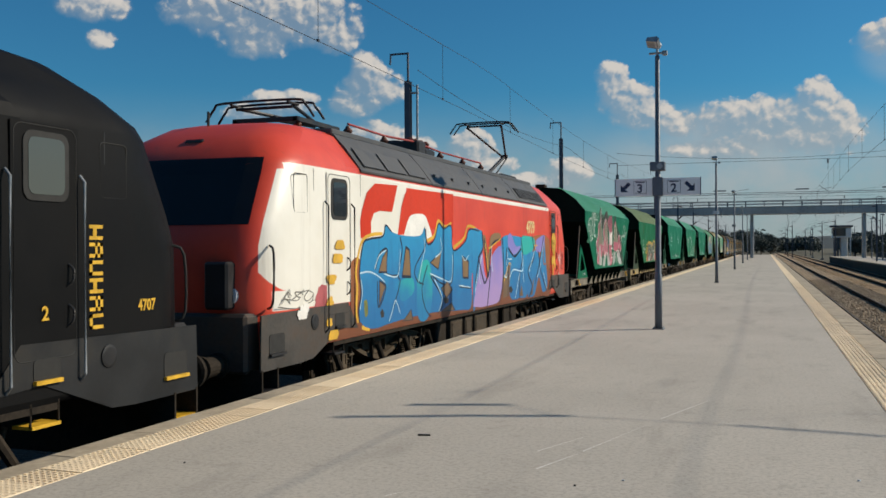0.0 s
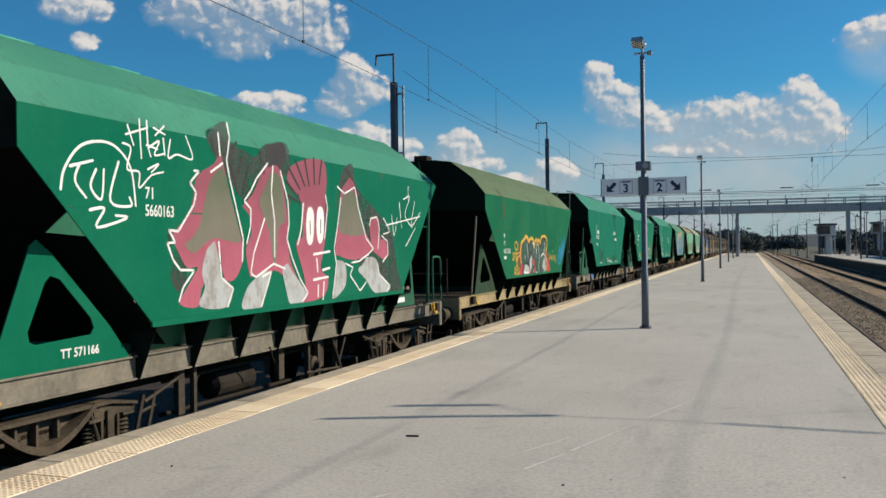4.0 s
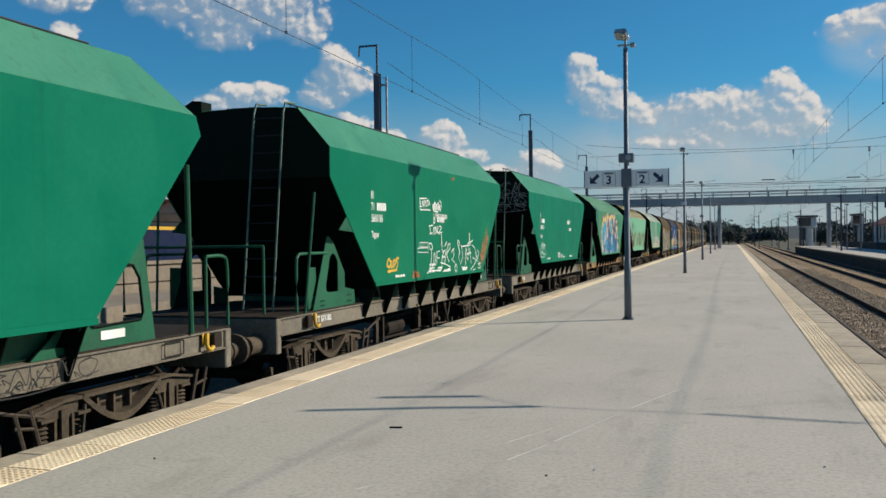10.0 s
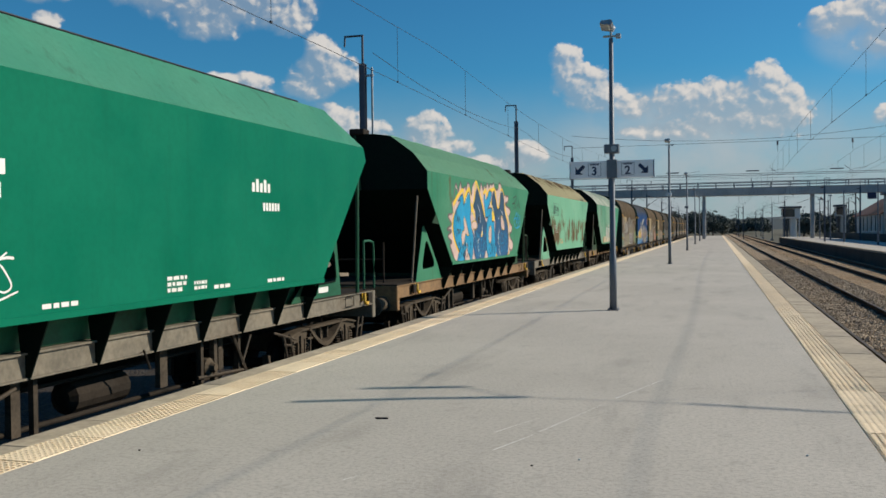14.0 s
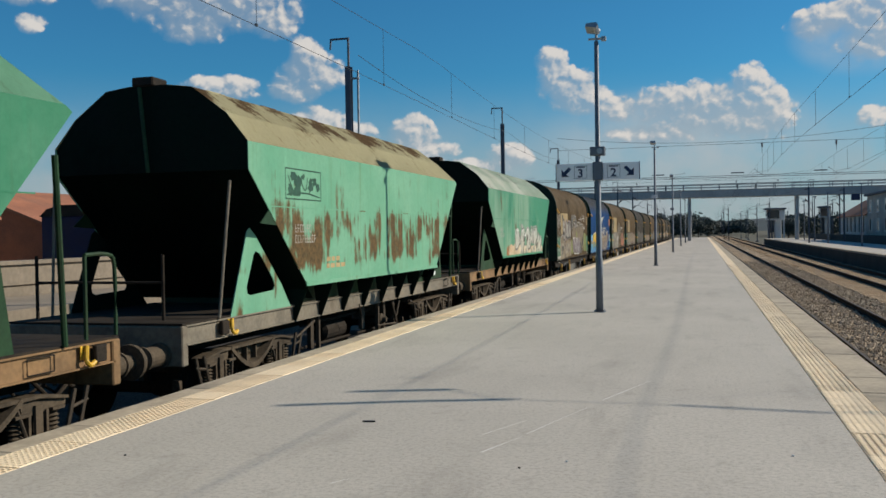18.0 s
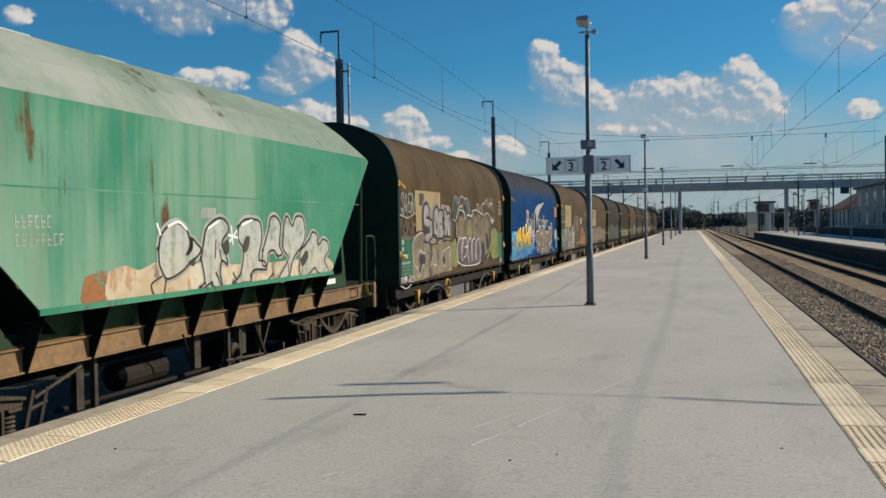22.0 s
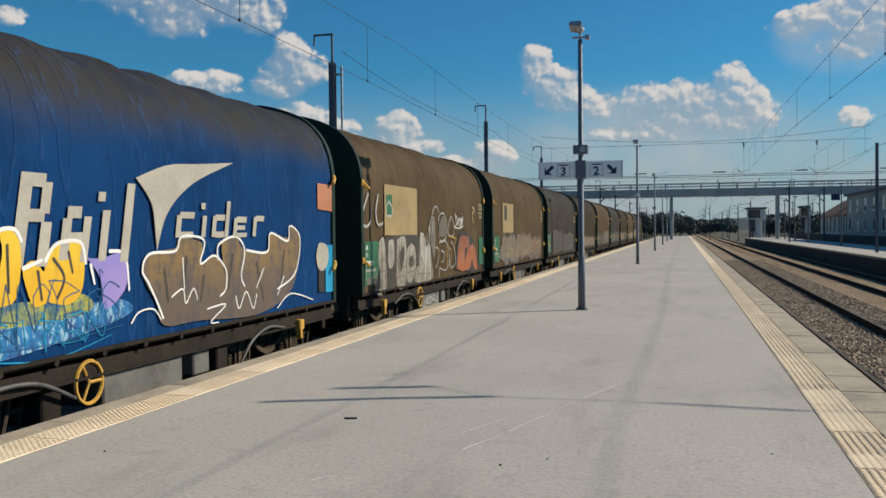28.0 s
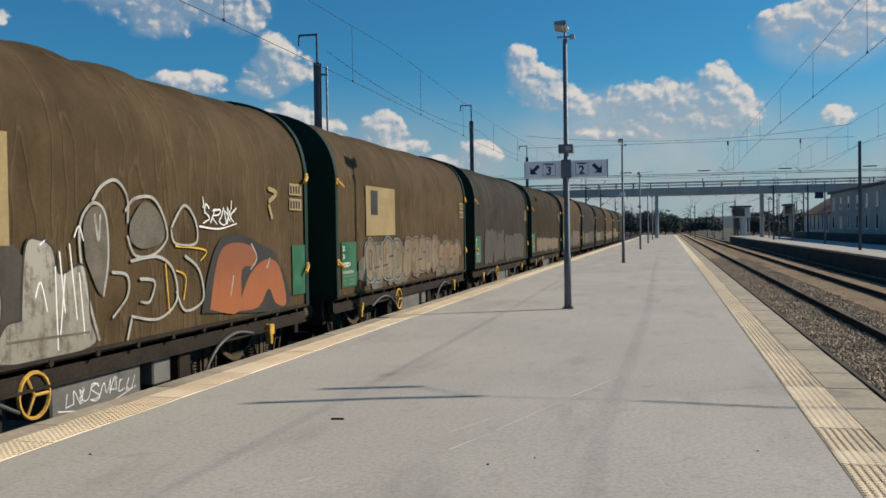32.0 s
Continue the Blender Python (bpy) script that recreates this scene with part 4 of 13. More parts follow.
# ---- footbridge ----
def footbridge(y):
    ob = thing("footbridge", "long pale concrete footbridge crossing all the tracks", "bridge", pose(0, y, 0))
    x0, x1 = -55.0, 75.0
    for i, a in enumerate(np.arange(x0, x1, 16.25)):
        part("deck_beam", boxes((a + 0.03, a + 16.22, -1.6, 1.6, 6.65, 7.72), bevel=0.03), "bridge", ob)
    for side in (-1.55, 1.55):
        for z in (8.25, 8.68):
            part("handrail", boxes((x0, x1, side - 0.05, side + 0.05, z - 0.05, z + 0.05)), "mast" if z > 8.5 else "galv", ob)
        me = None
        for a in np.arange(x0 + 1, x1, 2.7):
            if me is None:
                bm = boxes((-0.06, 0.06, -0.05, 0.05, 7.72, 8.65))
                me = bpy.data.meshes.new("baluster")
                bm.to_mesh(me)
                bm.free()
            place("baluster", me, "mast", ob, at=pose(a, side, 0))
        part("kerb", boxes((x0, x1, side - 0.1, side + 0.1, 7.724, 7.84)), "bridge", ob)
    for a in (-46.0, -18.5, -1.8, 14.0, 34.0, 54.0):
        part("pier", boxes((a - 0.24, a + 0.24, -0.9, 0.9, -1.2, 6.645), bevel=0.05), "bridge", ob)
    # cable ducts and light boxes over the parapet
    for z in (9.9, 10.15):
        part("cable", tubes((((x0, 0, z), (x1, 0, z - 0.3)), 0.035)), "wire", ob)
    for a in np.arange(-31.5, 60, 12.0):
        part("light", boxes((a, a + 1.9, -0.25, 0.25, 10.35, 10.5), bevel=0.03), "mast", ob)
        part("light_arm", tubes((((a + 3.0, 0, 8.0), (a + 3.2, 0, 10.3), (a + 5.2, 0, 10.6)), 0.03)), "galv", ob)
    return ob


footbridge(150.5)


# ---- sprayed graffiti and lettering on vehicle sides ----
GLYPHS = {
    "s": [[(0.9, 0.88), (0.5, 1.0), (0.12, 0.78), (0.45, 0.52), (0.88, 0.28), (0.5, 0.0), (0.08, 0.14)]],
    "a": [[(0.02, 0.0), (0.42, 1.0), (0.62, 1.0), (0.98, 0.0)], [(0.2, 0.34), (0.8, 0.34)]],
    "e": [[(0.92, 0.96), (0.15, 0.92), (0.1, 0.5), (0.15, 0.06), (0.95, 0.04)], [(0.12, 0.52), (0.75, 0.52)]],
    "n": [[(0.06, 0.0), (0.12, 0.98), (0.85, 0.04), (0.92, 1.0)]],
    "r": [[(0.12, 0.0), (0.14, 1.0)], [(0.1, 0.98), (0.8, 0.92), (0.78, 0.55), (0.2, 0.48), (0.95, 0.0)]],
    "o": [[(0.5, 1.0), (0.08, 0.62), (0.2, 0.1), (0.75, 0.06), (0.95, 0.6), (0.5, 1.0)]],
    "u": [[(0.06, 1.0), (0.1, 0.25), (0.5, 0.0), (0.88, 0.25), (0.94, 1.0)]],
    "m": [[(0.02, 0.0), (0.16, 1.0), (0.5, 0.25), (0.82, 1.0), (0.98, 0.0)]],
    "k": [[(0.12, 0.0), (0.12, 1.0)], [(0.9, 1.0), (0.2, 0.5), (0.95, 0.0)]],
    "p": [[(0.12, 0.0), (0.15, 1.0), (0.85, 0.9), (0.85, 0.55), (0.15, 0.42)]],
    "h": [[(0.1, 0.0), (0.12, 1.0)], [(0.9, 0.0), (0.88, 1.0)], [(0.1, 0.5), (0.9, 0.55)]],
    "i": [[(0.45, 1.0), (0.5, 0.0)]],
    "g": [[(0.9, 0.85), (0.4, 1.0), (0.08, 0.5), (0.45, 0.0), (0.92, 0.2), (0.9, 0.5), (0.55, 0.48)]],
    "b": [[(0.12, 0.0), (0.12, 1.0), (0.7, 0.9), (0.2, 0.55), (0.85, 0.35), (0.7, 0.05), (0.12, 0.0)]],
    "t": [[(0.5, 0.0), (0.5, 1.0)], [(0.05, 0.98), (0.95, 1.0)]],
    "l": [[(0.15, 1.0), (0.15, 0.05), (0.9, 0.1)]],
}


def ribbon(bm, pts, w0, x, taper=0.0):
    """A flat brush stroke in the plane of the side, pts are (y, z)."""
    line = smooth_line([(p[0], p[1], 0) for p in pts], 6)
    n = len(line)
    left, right = [], []
    for i, p in enumerate(line):
        d = (line[min(i + 1, n - 1)] - line[max(i - 1, 0)])
        d = d.normalized() if d.length > 1e-6 else Vector((1, 0, 0))
        k = w0 * (1 - taper * i / n)
        left.append((p.x - d.y * k, p.y + d.x * k))
        right.append((p.x + d.y * k, p.y - d.x * k))
    d0, d1 = (line[0] - line[1]).normalized(), (line[-1] - line[-2]).normalized()
    cap0 = [(line[0].x + d0.x * w0 * 0.8, line[0].y + d0.y * w0 * 0.8)]
    cap1 = [(line[-1].x + d1.x * w0 * 0.8 * (1 - taper), line[-1].y + d1.y * w0 * 0.8 * (1 - taper))]
    va = [bm.verts.new((x, a, b)) for a, b in left]
    vb = [bm.verts.new((x, a, b)) for a, b in right]
    for i in range(n - 1):
        bm.faces.new((va[i], vb[i], vb[i + 1], va[i + 1]))
    c0, c1 = bm.verts.new((x, *cap0[0])), bm.verts.new((x, *cap1[0]))
    bm.faces.new((va[0], c0, vb[0]))
    bm.faces.new((vb[-1], c1, va[-1]))


def strokes_for(word, y0, y1, z0, z1, seed, lean=0.1, jitter=0.07):
    r = random.Random(seed)
    out, n = [], len(word)
    w = (y1 - y0) / n
    for i, ch in enumerate(word):
        sx, sz = w * r.uniform(0.82, 1.0), (z1 - z0) * r.uniform(0.86, 1.0)
        oy, oz = y0 + i * w + r.uniform(-0.04, 0.06) * w, z0 + r.uniform(0, 0.1) * (z1 - z0)
        ln = lean + r.uniform(-0.08, 0.08)
        for st in GLYPHS[ch]:
            out.append([(oy + sx * (a + ln * b + r.uniform(-jitter, jitter)), oz + sz * (b + r.uniform(-jitter, jitter))) for a, b in st])
    return out


def mural(parent, word, y0, y1, z0, z1, x, seed, fill, outline, halo=None, glow=None, weight=0.10, shine="white", lean=0.1, name="graffiti_letter", label=""):
    """Big sprayed letters that lap over one another: each letter has a halo, an outline, a fill and highlights, each a hair further out."""
    r = random.Random(seed + 5)
    n = len(word)
    w = (y1 - y0) / n
    fat = weight * (z1 - z0)
    first = None
    for li, ch in enumerate(word):
        ya, yb = y0 + li * w - 0.06 * w, y0 + (li + 1) * w + 0.08 * w
        st = strokes_for(ch, ya, yb, z0, z1, seed * 7 + li, lean, 0.09)
        # spikes and serifs that break the plain letter shape
        for s in list(st):
            if r.random() < 0.75:
                p, q = Vector(s[-1]), Vector(s[-2])
                d = (p - q).normalized()
                t = Vector((-d.y, d.x)) * r.choice((-1, 1))
                e = p + (d * 0.5 + t) * fat * r.uniform(1.0, 2.0)
                st.append([tuple(p), tuple((p + e) / 2 + t * fat * 0.2), (e.x, min(max(e.y, z0 - 0.02), z1 + 0.1))])
        host = None
        for k, (mat, extra) in enumerate(((glow, 0.085), (halo, 0.055), (outline, 0.028), (fill, 0.0))):
            if mat is None:
                continue
            bm = bmesh.new()
            for i, s in enumerate(st):
                ribbon(bm, s, (fat if i < 3 else fat * 0.75) + extra * (z1 - z0) * 0.75, x + 0.0012 + li * 0.0011 + k * 0.0009 + (i % 7) * 0.00010, 0.0 if len(s) > 3 or i < 2 else 0.5)
            ob = part(name, bm, mat, host or parent, label if host is None else "")
            host = host or ob
        bm = bmesh.new()
        for i, s in enumerate(st[:3]):
            if len(s) > 2:
                q = [(a - fat * 0.45, b + fat * 0.35) for a, b in s[: max(2, len(s) // 2)]]
                ribbon(bm, q, fat * 0.09, x + 0.0058 + li * 0.0011 + (i % 7) * 0.0001, 0.6)
            elif r.random() < 0.6:
                ribbon(bm, [(s[0][0] + fat * 0.4, s[0][1]), (s[-1][0] + fat * 0.4, s[-1][1])], fat * 0.07, x + 0.0058 + li * 0.0011 + 0.0005, 0.5)
        if len(bm.faces):
            tagged(part("highlight", bm, shine, host), kind="stuff")
        else:
            bm.free()
        first = first or host
    return first


def tag(parent, word, y0, y1, z0, z1, x, seed, mat, weight=0.016, lean=0.25, label="", name="graffiti_tag"):
    """Quick hand-drawn letters, crammed and linked, with flourishes."""
    bm = bmesh.new()
    r = random.Random(seed)
    st = strokes_for(word, y0, y1, z0, z1, seed, lean, 0.17)
    link = [s[-1] for s in st[::2]]
    for a, b in zip(st, st[1:]):
        if r.random() < 0.55:
            p, q = a[-1], b[0]
            st.append([p, ((p[0] + q[0]) / 2, (p[1] + q[1]) / 2 + r.uniform(-0.2, 0.25) * (z1 - z0)), q])
    h = z1 - z0
    for _ in range(2 + len(word) // 2):
        a, b = r.uniform(y0, y1), r.uniform(z0, z1)
        st.append([(a, b), (a + r.uniform(-0.3, 0.3) * h, b + r.uniform(0.1, 0.5) * h), (a + r.uniform(-0.1, 0.5) * h, b + r.uniform(-0.2, 0.6) * h)])
    st.append([(y0 - 0.05, z0 - 0.02), ((y0 + y1) / 2, z0 - 0.08 + r.uniform(-0.04, 0.06)), (y1 + 0.05, z0 + 0.02)])
    for i, s in enumerate(st):
        ribbon(bm, s, weight * 0.62, x + 0.0016 + (i % 16) * 0.00010, 0.45)
    return part(name, bm, mat, parent, label)


def fill(parent, mat, x, pts, sharp=0, name="graffiti_fill", label=""):
    """A sprayed area inside a closed outline of (y, z)."""
    if not sharp:
        ring_pts = smooth_line([(p[0], p[1], 0) for p in pts + pts[:1]], 4)[:-1]
        pts = [(p.x, p.y) for p in ring_pts]
    # triangles inside the outline, also where it crosses itself
    flat, _, tris, *_ = delaunay_2d_cdt([Vector(p) for p in pts], [], [list(range(len(pts)))], 1, 1e-5)
    bm = bmesh.new()
    vs = [bm.verts.new((x, p.x, p.y)) for p in flat]
    for t in tris:
        a, b, c = (flat[k] for k in t)
        if abs((b - a).cross(c - a)) > 1e-7:
            f = bm.faces.new([vs[k] for k in t])
            f.normal_update()
            if f.normal.x < 0:
                f.normal_flip()
    return part(name, bm, mat, parent, label)


def lines(parent, mat, x, w, rows, sharp=False, name="graffiti_line"):
    """Sprayed lines of one colour."""
    bm = bmesh.new()
    for i, pts in enumerate(rows):
        if sharp:
            for q in zip(pts, pts[1:]):
                ribbon(bm, list(q), w, x + 0.00008 * i, 0.15)
        else:
            ribbon(bm, pts, w, x + 0.00008 * i, 0.25)
    return tagged(part(name, bm, mat, parent), kind="stuff")


def bars(parent, rows, mat, x, name="marking", label=""):
    """Small print that cannot be read, as plain bars: rows of (y0, y1, z0, z1)."""
    bm = bmesh.new()
    for i, (a, b, c, d) in enumerate(rows):
        vs = [bm.verts.new((x + 0.0015, *q)) for q in ((a, c), (b, c), (b, d), (a, d))]
        bm.faces.new(vs)
    return part(name, bm, mat, parent, label)


def print_block(parent, y, z, w, h, mat, x, seed=1, lines=3, name="marking"):
    r = random.Random(seed)
    rows, lh = [], h / lines
    for i in range(lines):
        a = y
        while a < y + w * r.uniform(0.7, 1.0):
            b = a + w * r.uniform(0.12, 0.3)
            rows.append((a, min(b, y + w), z + h - (i + 1) * lh + lh * 0.25, z + h - i * lh - lh * 0.1))
            a = b + w * 0.06
    return bars(parent, rows, mat, x, name)


def blobs(parent, y0, y1, z0, z1, n, rad, mat, x, seed, name="graffiti_patch", label=""):
    """Loose sprayed patches with uneven outlines."""
    r = random.Random(seed)
    bm = bmesh.new()
    for i in range(n):
        cy, cz, rr = r.uniform(y0, y1), r.uniform(z0, z1), rad * r.uniform(0.5, 1.2)
        vs = []
        for k in range(18):
            t = 2 * math.pi * k / 18
            q = rr * (0.75 + 0.5 * noise.noise((math.cos(t) * 1.3 + i, math.sin(t) * 1.3, seed)))
            vs.append(bm.verts.new((x + 0.0005 + (i % 20) * 0.00010, cy + q * 1.5 * math.cos(t), min(max(cz + q * math.sin(t), z0 - rad * 0.4), z1 + rad * 0.5))))
        bm.faces.new(vs)
    return tagged(part(name, bm, mat, parent, label), kind="stuff")


def bubbles(parent, y0, y1, z0, z1, n, x, seed, mat, line, halo, label=""):
    """Fat rounded letters, crammed side by side, each with a halo, a fill, an outline and slits."""
    r = random.Random(seed)
    w, h = (y1 - y0) / n, z1 - z0
    for i in range(n):
        cy, cz = y0 + (i + 0.5) * w + r.uniform(-0.08, 0.08) * w, z0 + h * r.uniform(0.46, 0.54)
        ry, rz, ln = w * r.uniform(0.50, 0.60), h * r.uniform(0.43, 0.52), r.uniform(-0.1, 0.25)
        loop = []
        for k in range(12):
            t = 2 * math.pi * k / 12
            q = 1 + 0.16 * noise.noise((math.cos(t) * 1.6 + i, math.sin(t) * 1.6, seed * 0.7))
            a, b = math.copysign(abs(math.cos(t)) ** 0.7, math.cos(t)), math.copysign(abs(math.sin(t)) ** 0.7, math.sin(t))
            loop.append((cy + ry * q * a + ln * rz * b, cz + rz * q * b))
        big = [(cy + (a - cy) * 1.13, cz + (b - cz) * 1.09) for a, b in loop]
        x1 = x + 0.0016 * (i % 3)
        ob = fill(parent, halo, x1, big, 0, "graffiti_letter", label)
        fill(ob, mat, x1 + 0.0006, loop)
        rows = [loop + loop[:1]]
        kind = r.randrange(3)
        if kind == 0:
            rows += [[(cy, cz - rz * 0.85), (cy + 0.05 * w, cz - rz * 0.2)], [(cy - 0.1 * w, cz + rz * 0.35), (cy + 0.12 * w, cz + rz * 0.45)]]
        elif kind == 1:
            rows += [[(cy + ry, cz + rz * 0.15), (cy + 0.1 * w, cz + rz * 0.1)], [(cy - ry * 0.9, cz - rz * 0.3), (cy - 0.05 * w, cz - rz * 0.25)]]
        else:
            rows += [[(cy - 0.08 * w, cz - rz * 0.4), (cy - 0.1 * w, cz + rz * 0.4), (cy + 0.1 * w, cz + rz * 0.4), (cy + 0.12 * w, cz - rz * 0.4), (cy - 0.08 * w, cz - rz * 0.4)]]
        lines(ob, line, x1 + 0.0011, 0.028 * min(1.0, h), tuple(rows))


# ---- rolling stock: shared pieces ----
WHEEL_R = 0.46
BOGIE = {}


def wheelset_mesh(r):
    bm = bmesh.new()
    for s in (-1, 1):
        x = s * 0.84
        lathe(bm, (x - 0.067, 0, 0), "x", [(0.0, r - 0.07), (0.0, r), (0.10, r), (0.105, r + 0.028), (0.134, r + 0.028), (0.134, r - 0.07)] if s < 0 else
              [(0.0, r - 0.07), (0.0, r + 0.028), (0.03, r + 0.028), (0.034, r), (0.134, r), (0.134, r - 0.07)], 28)
        lathe(bm, (x - 0.03, 0, 0), "x", [(0.0, r - 0.06), (0.06, r - 0.06)], 28)
        lathe(bm, (x - 0.09, 0, 0), "x", [(0.0, 0.13), (0.18, 0.13)], 16)
        for k in range(3):
            t = 2 * math.pi * k / 3
            box(bm, x - 0.036, x + 0.036, 0.2 * math.cos(t) - 0.05, 0.2 * math.cos(t) + 0.05, 0.2 * math.sin(t) - 0.05, 0.2 * math.sin(t) + 0.05)
    lathe(bm, (-1.02, 0, 0), "x", [(0.0, 0.08), (2.04, 0.08)], 14)
    me = bpy.data.meshes.new("wheelset")
    fix(bm).to_mesh(me)
    bm.free()
    me.materials.append(MAT["under"])
    return me


def bogie_meshes(kind, base):
    """Meshes of a two-axle bogie: pressed side frames with a curved belly, and the bolster."""
    out = {}
    h = base / 2
    for s in (-1, 1):
        bm = bmesh.new()
        x0, x1 = (s * 1.08 - 0.05, s * 1.08 + 0.05)
        e, m = h + 0.42, h - 0.24
        # top flange, drooping over the axles
        prism(bm, [(-e, 0.90), (-h, 0.965), (h, 0.965), (e, 0.90), (e, 0.93), (h, 1.0), (-h, 1.0), (-e, 0.93)], "x", x0 - 0.06, x1 + 0.06)
        # belly flange
        arc = [(m * (-1 + 0.2 * k), 0.63 + 0.33 * abs(-1 + 0.2 * k) ** 1.7) for k in range(11)]
        prism(bm, [(y, z) for y, z in arc] + [(y * 0.97, z + 0.05 + 0.03 * (1 - abs(y) / m)) for y, z in arc[::-1]], "x", x0 - 0.05, x1 + 0.07)
        # web with upright stiffeners, set back
        for c in (-0.52 * m, -0.12 * m, 0.30 * m):
            box(bm, x0, x1 - 0.01, c, c + 0.03, 0.66 + 0.12 * abs(c / m), 0.98)
        prism(bm, [(-m * 0.9, 0.93), (-m * 0.45, 0.80), (m * 0.45, 0.80), (m * 0.9, 0.93), (m * 0.9, 0.97), (-m * 0.9, 0.97)], "x", x0 - 0.01, x0 + 0.02)
        for q in (-1, 1):
            # wing over the axle box, horn guides, spring caps
            prism(bm, [(q * m, 0.96), (q * e, 0.91), (q * e, 0.84), (q * (h + 0.10), 0.82), (q * (m + 0.04), 0.80)], "x", x0, x1 + 0.02)
            for d in (-0.14, 0.11):
                box(bm, x0 - 0.01, x1 + 0.04, q * h + d, q * h + d + 0.035, 0.50, 0.84)
            for d in (-0.26, 0.26):
                box(bm, x0 - 0.03, x1 + 0.07, q * h + d - 0.09, q * h + d + 0.09, 0.815, 0.845)
            box(bm, x1 + 0.02, x1 + 0.05, q * h - 0.05, q * h + 0.05, 0.60, 0.90)
        out["side_frame%d" % s] = fix(bm)
    out["bolster"] = fix(boxes((-1.05, 1.05, -0.22, 0.22, 0.55, 0.86), bevel=0.02))
    return out


def add_bogie(parent, y, base=1.8, r=WHEEL_R, kind="freight"):
    key = (kind, base, r)
    if key not in BOGIE:
        BOGIE[key] = {"wheelset": wheelset_mesh(r)}
        for k, bm in bogie_meshes(kind, base).items():
            me = bpy.data.meshes.new(k)
            bm.to_mesh(me)
            bm.free()
            me.materials.append(MAT["bogie"])
            BOGIE[key][k] = me
        h = base / 2
        me = bpy.data.meshes.new("axle_box")
        bm = lathe(bmesh.new(), (-0.09, 0, 0), "x", [(0.0, 0.13), (0.05, 0.155), (0.16, 0.155), (0.18, 0.09)], 12)
        fix(bm).to_mesh(me)
        bm.free()
        me.materials.append(MAT["bogie"])
        BOGIE[key]["axle_box"] = me
        bm = bmesh.new()
        lathe(bm, (0, 0, 0), "z", [(k * 0.0215, 0.078 if k % 2 else 0.050) for k in range(13)], 12)
        me = bpy.data.meshes.new("spring")
        fix(bm).to_mesh(me)
        bm.free()
        me.materials.append(MAT["bogie"])
        BOGIE[key]["spring"] = me
        bm = bmesh.new()
        for s in (-1, 1):
            for c in (-h, h):
                q = -1 if c < 0 else 1
                box(bm, s * 0.84 - 0.05, s * 0.84 + 0.05, c - q * 0.60 - 0.04, c - q * 0.60 + 0.04, 0.3, 0.62)
                box(bm, s * 0.84 - 0.05, s * 0.84 + 0.05, c + q * 0.56 - 0.04, c + q * 0.56 + 0.04, 0.3, 0.66)
                # slanted brake hangers beyond each axle, with their cross rods
                for d in (0.40, 0.60):
                    tube(bm, [(s * 1.20, c + q * (d + 0.10), 0.98), (s * 1.20, c + q * (d - 0.06), 0.50)], 0.026, 6)
                tube(bm, [(s * 1.20, c + q * 0.32, 0.56), (s * 1.20, c + q * 0.62, 0.60)], 0.022, 6)
                tube(bm, [(s * 1.20, c + q * 0.46, 0.80), (s * 1.20, c + q * 0.70, 0.84)], 0.018, 6)
                tube(bm, [(s * 1.17, c - q * 0.30, 0.90), (s * 1.20, c - q * 0.22, 0.62), (s * 1.20, c - q * 0.02, 0.56)], 0.022, 6)
        me = bpy.data.meshes.new("brake_rigging")
        fix(bm).to_mesh(me)
        bm.free()
        me.materials.append(MAT["gear"])
        BOGIE[key]["brake_rigging"] = me
    parts = BOGIE[key]
    bog = place("bogie", parts["bolster"], None, parent, "grimy steel two-axle bogie", pose(0, y, 0))
    for k in ("side_frame-1", "side_frame1"):
        place("side_frame", parts[k], None, bog)
    for c in (-base / 2, base / 2):
        for s in (-1, 1):
            place("axle_box", parts["axle_box"], None, bog, at=pose(s * 1.10, c, r, 0, 0, 0 if s > 0 else 180))
            for d in (-0.24, 0.24):
                place("spring", parts["spring"], None, bog, at=pose(s * 1.10, c + d * 1.083, 0.56))
    tagged(place("brake_rigging", parts["brake_rigging"], None, bog), kind="stuff")
    for c in (-base / 2, base / 2):
        ws = place("wheelset", parts["wheelset"], None, bog, at=pose(0, c, r))
        WHEELS.append((ws, c, r))
    return bog


WHEELS = []
TRAIN = []          # (thing, its place along the train at the start)


def buffers(parent, y, s, z=1.06, mat="bogie"):
    """A pair of buffers and a screw coupling at one end; s: -1 towards -y."""
    for x in (-0.97, 0.97):
        bm = lathe(bmesh.new(), (x, y, z), "y", [(s * 0.0, 0.16), (s * 0.05, 0.16), (s * 0.06, 0.13), (s * 0.36, 0.13), (s * 0.37, 0.15), (s * 0.40, 0.15), (s * 0.41, 0.10), (s * 0.58, 0.10), (s * 0.59, 0.21), (s * 0.62, 0.215), (s * 0.64, 0.18)], 18)
        part("buffer", fix(bm), mat, parent, "greasy round buffer")
    part("coupling", tubes((((0, y, z), (0, y + s * 0.35, z - 0.02)), 0.05), (((0, y + s * 0.3, z), (0, y + s * 0.62, z - 0.22)), 0.028), (((0.12, y, z - 0.15), (0.14, y + s * 0.3, z - 0.42), (0.1, y + s * 0.6, z - 0.28)), 0.026),
                          (((-0.3, y, z - 0.15), (-0.32, y + s * 0.3, z - 0.45), (-0.25, y + s * 0.6, z - 0.3)), 0.022)), "under", parent)


# ---- grain hopper wagon ----
HW = 1.53


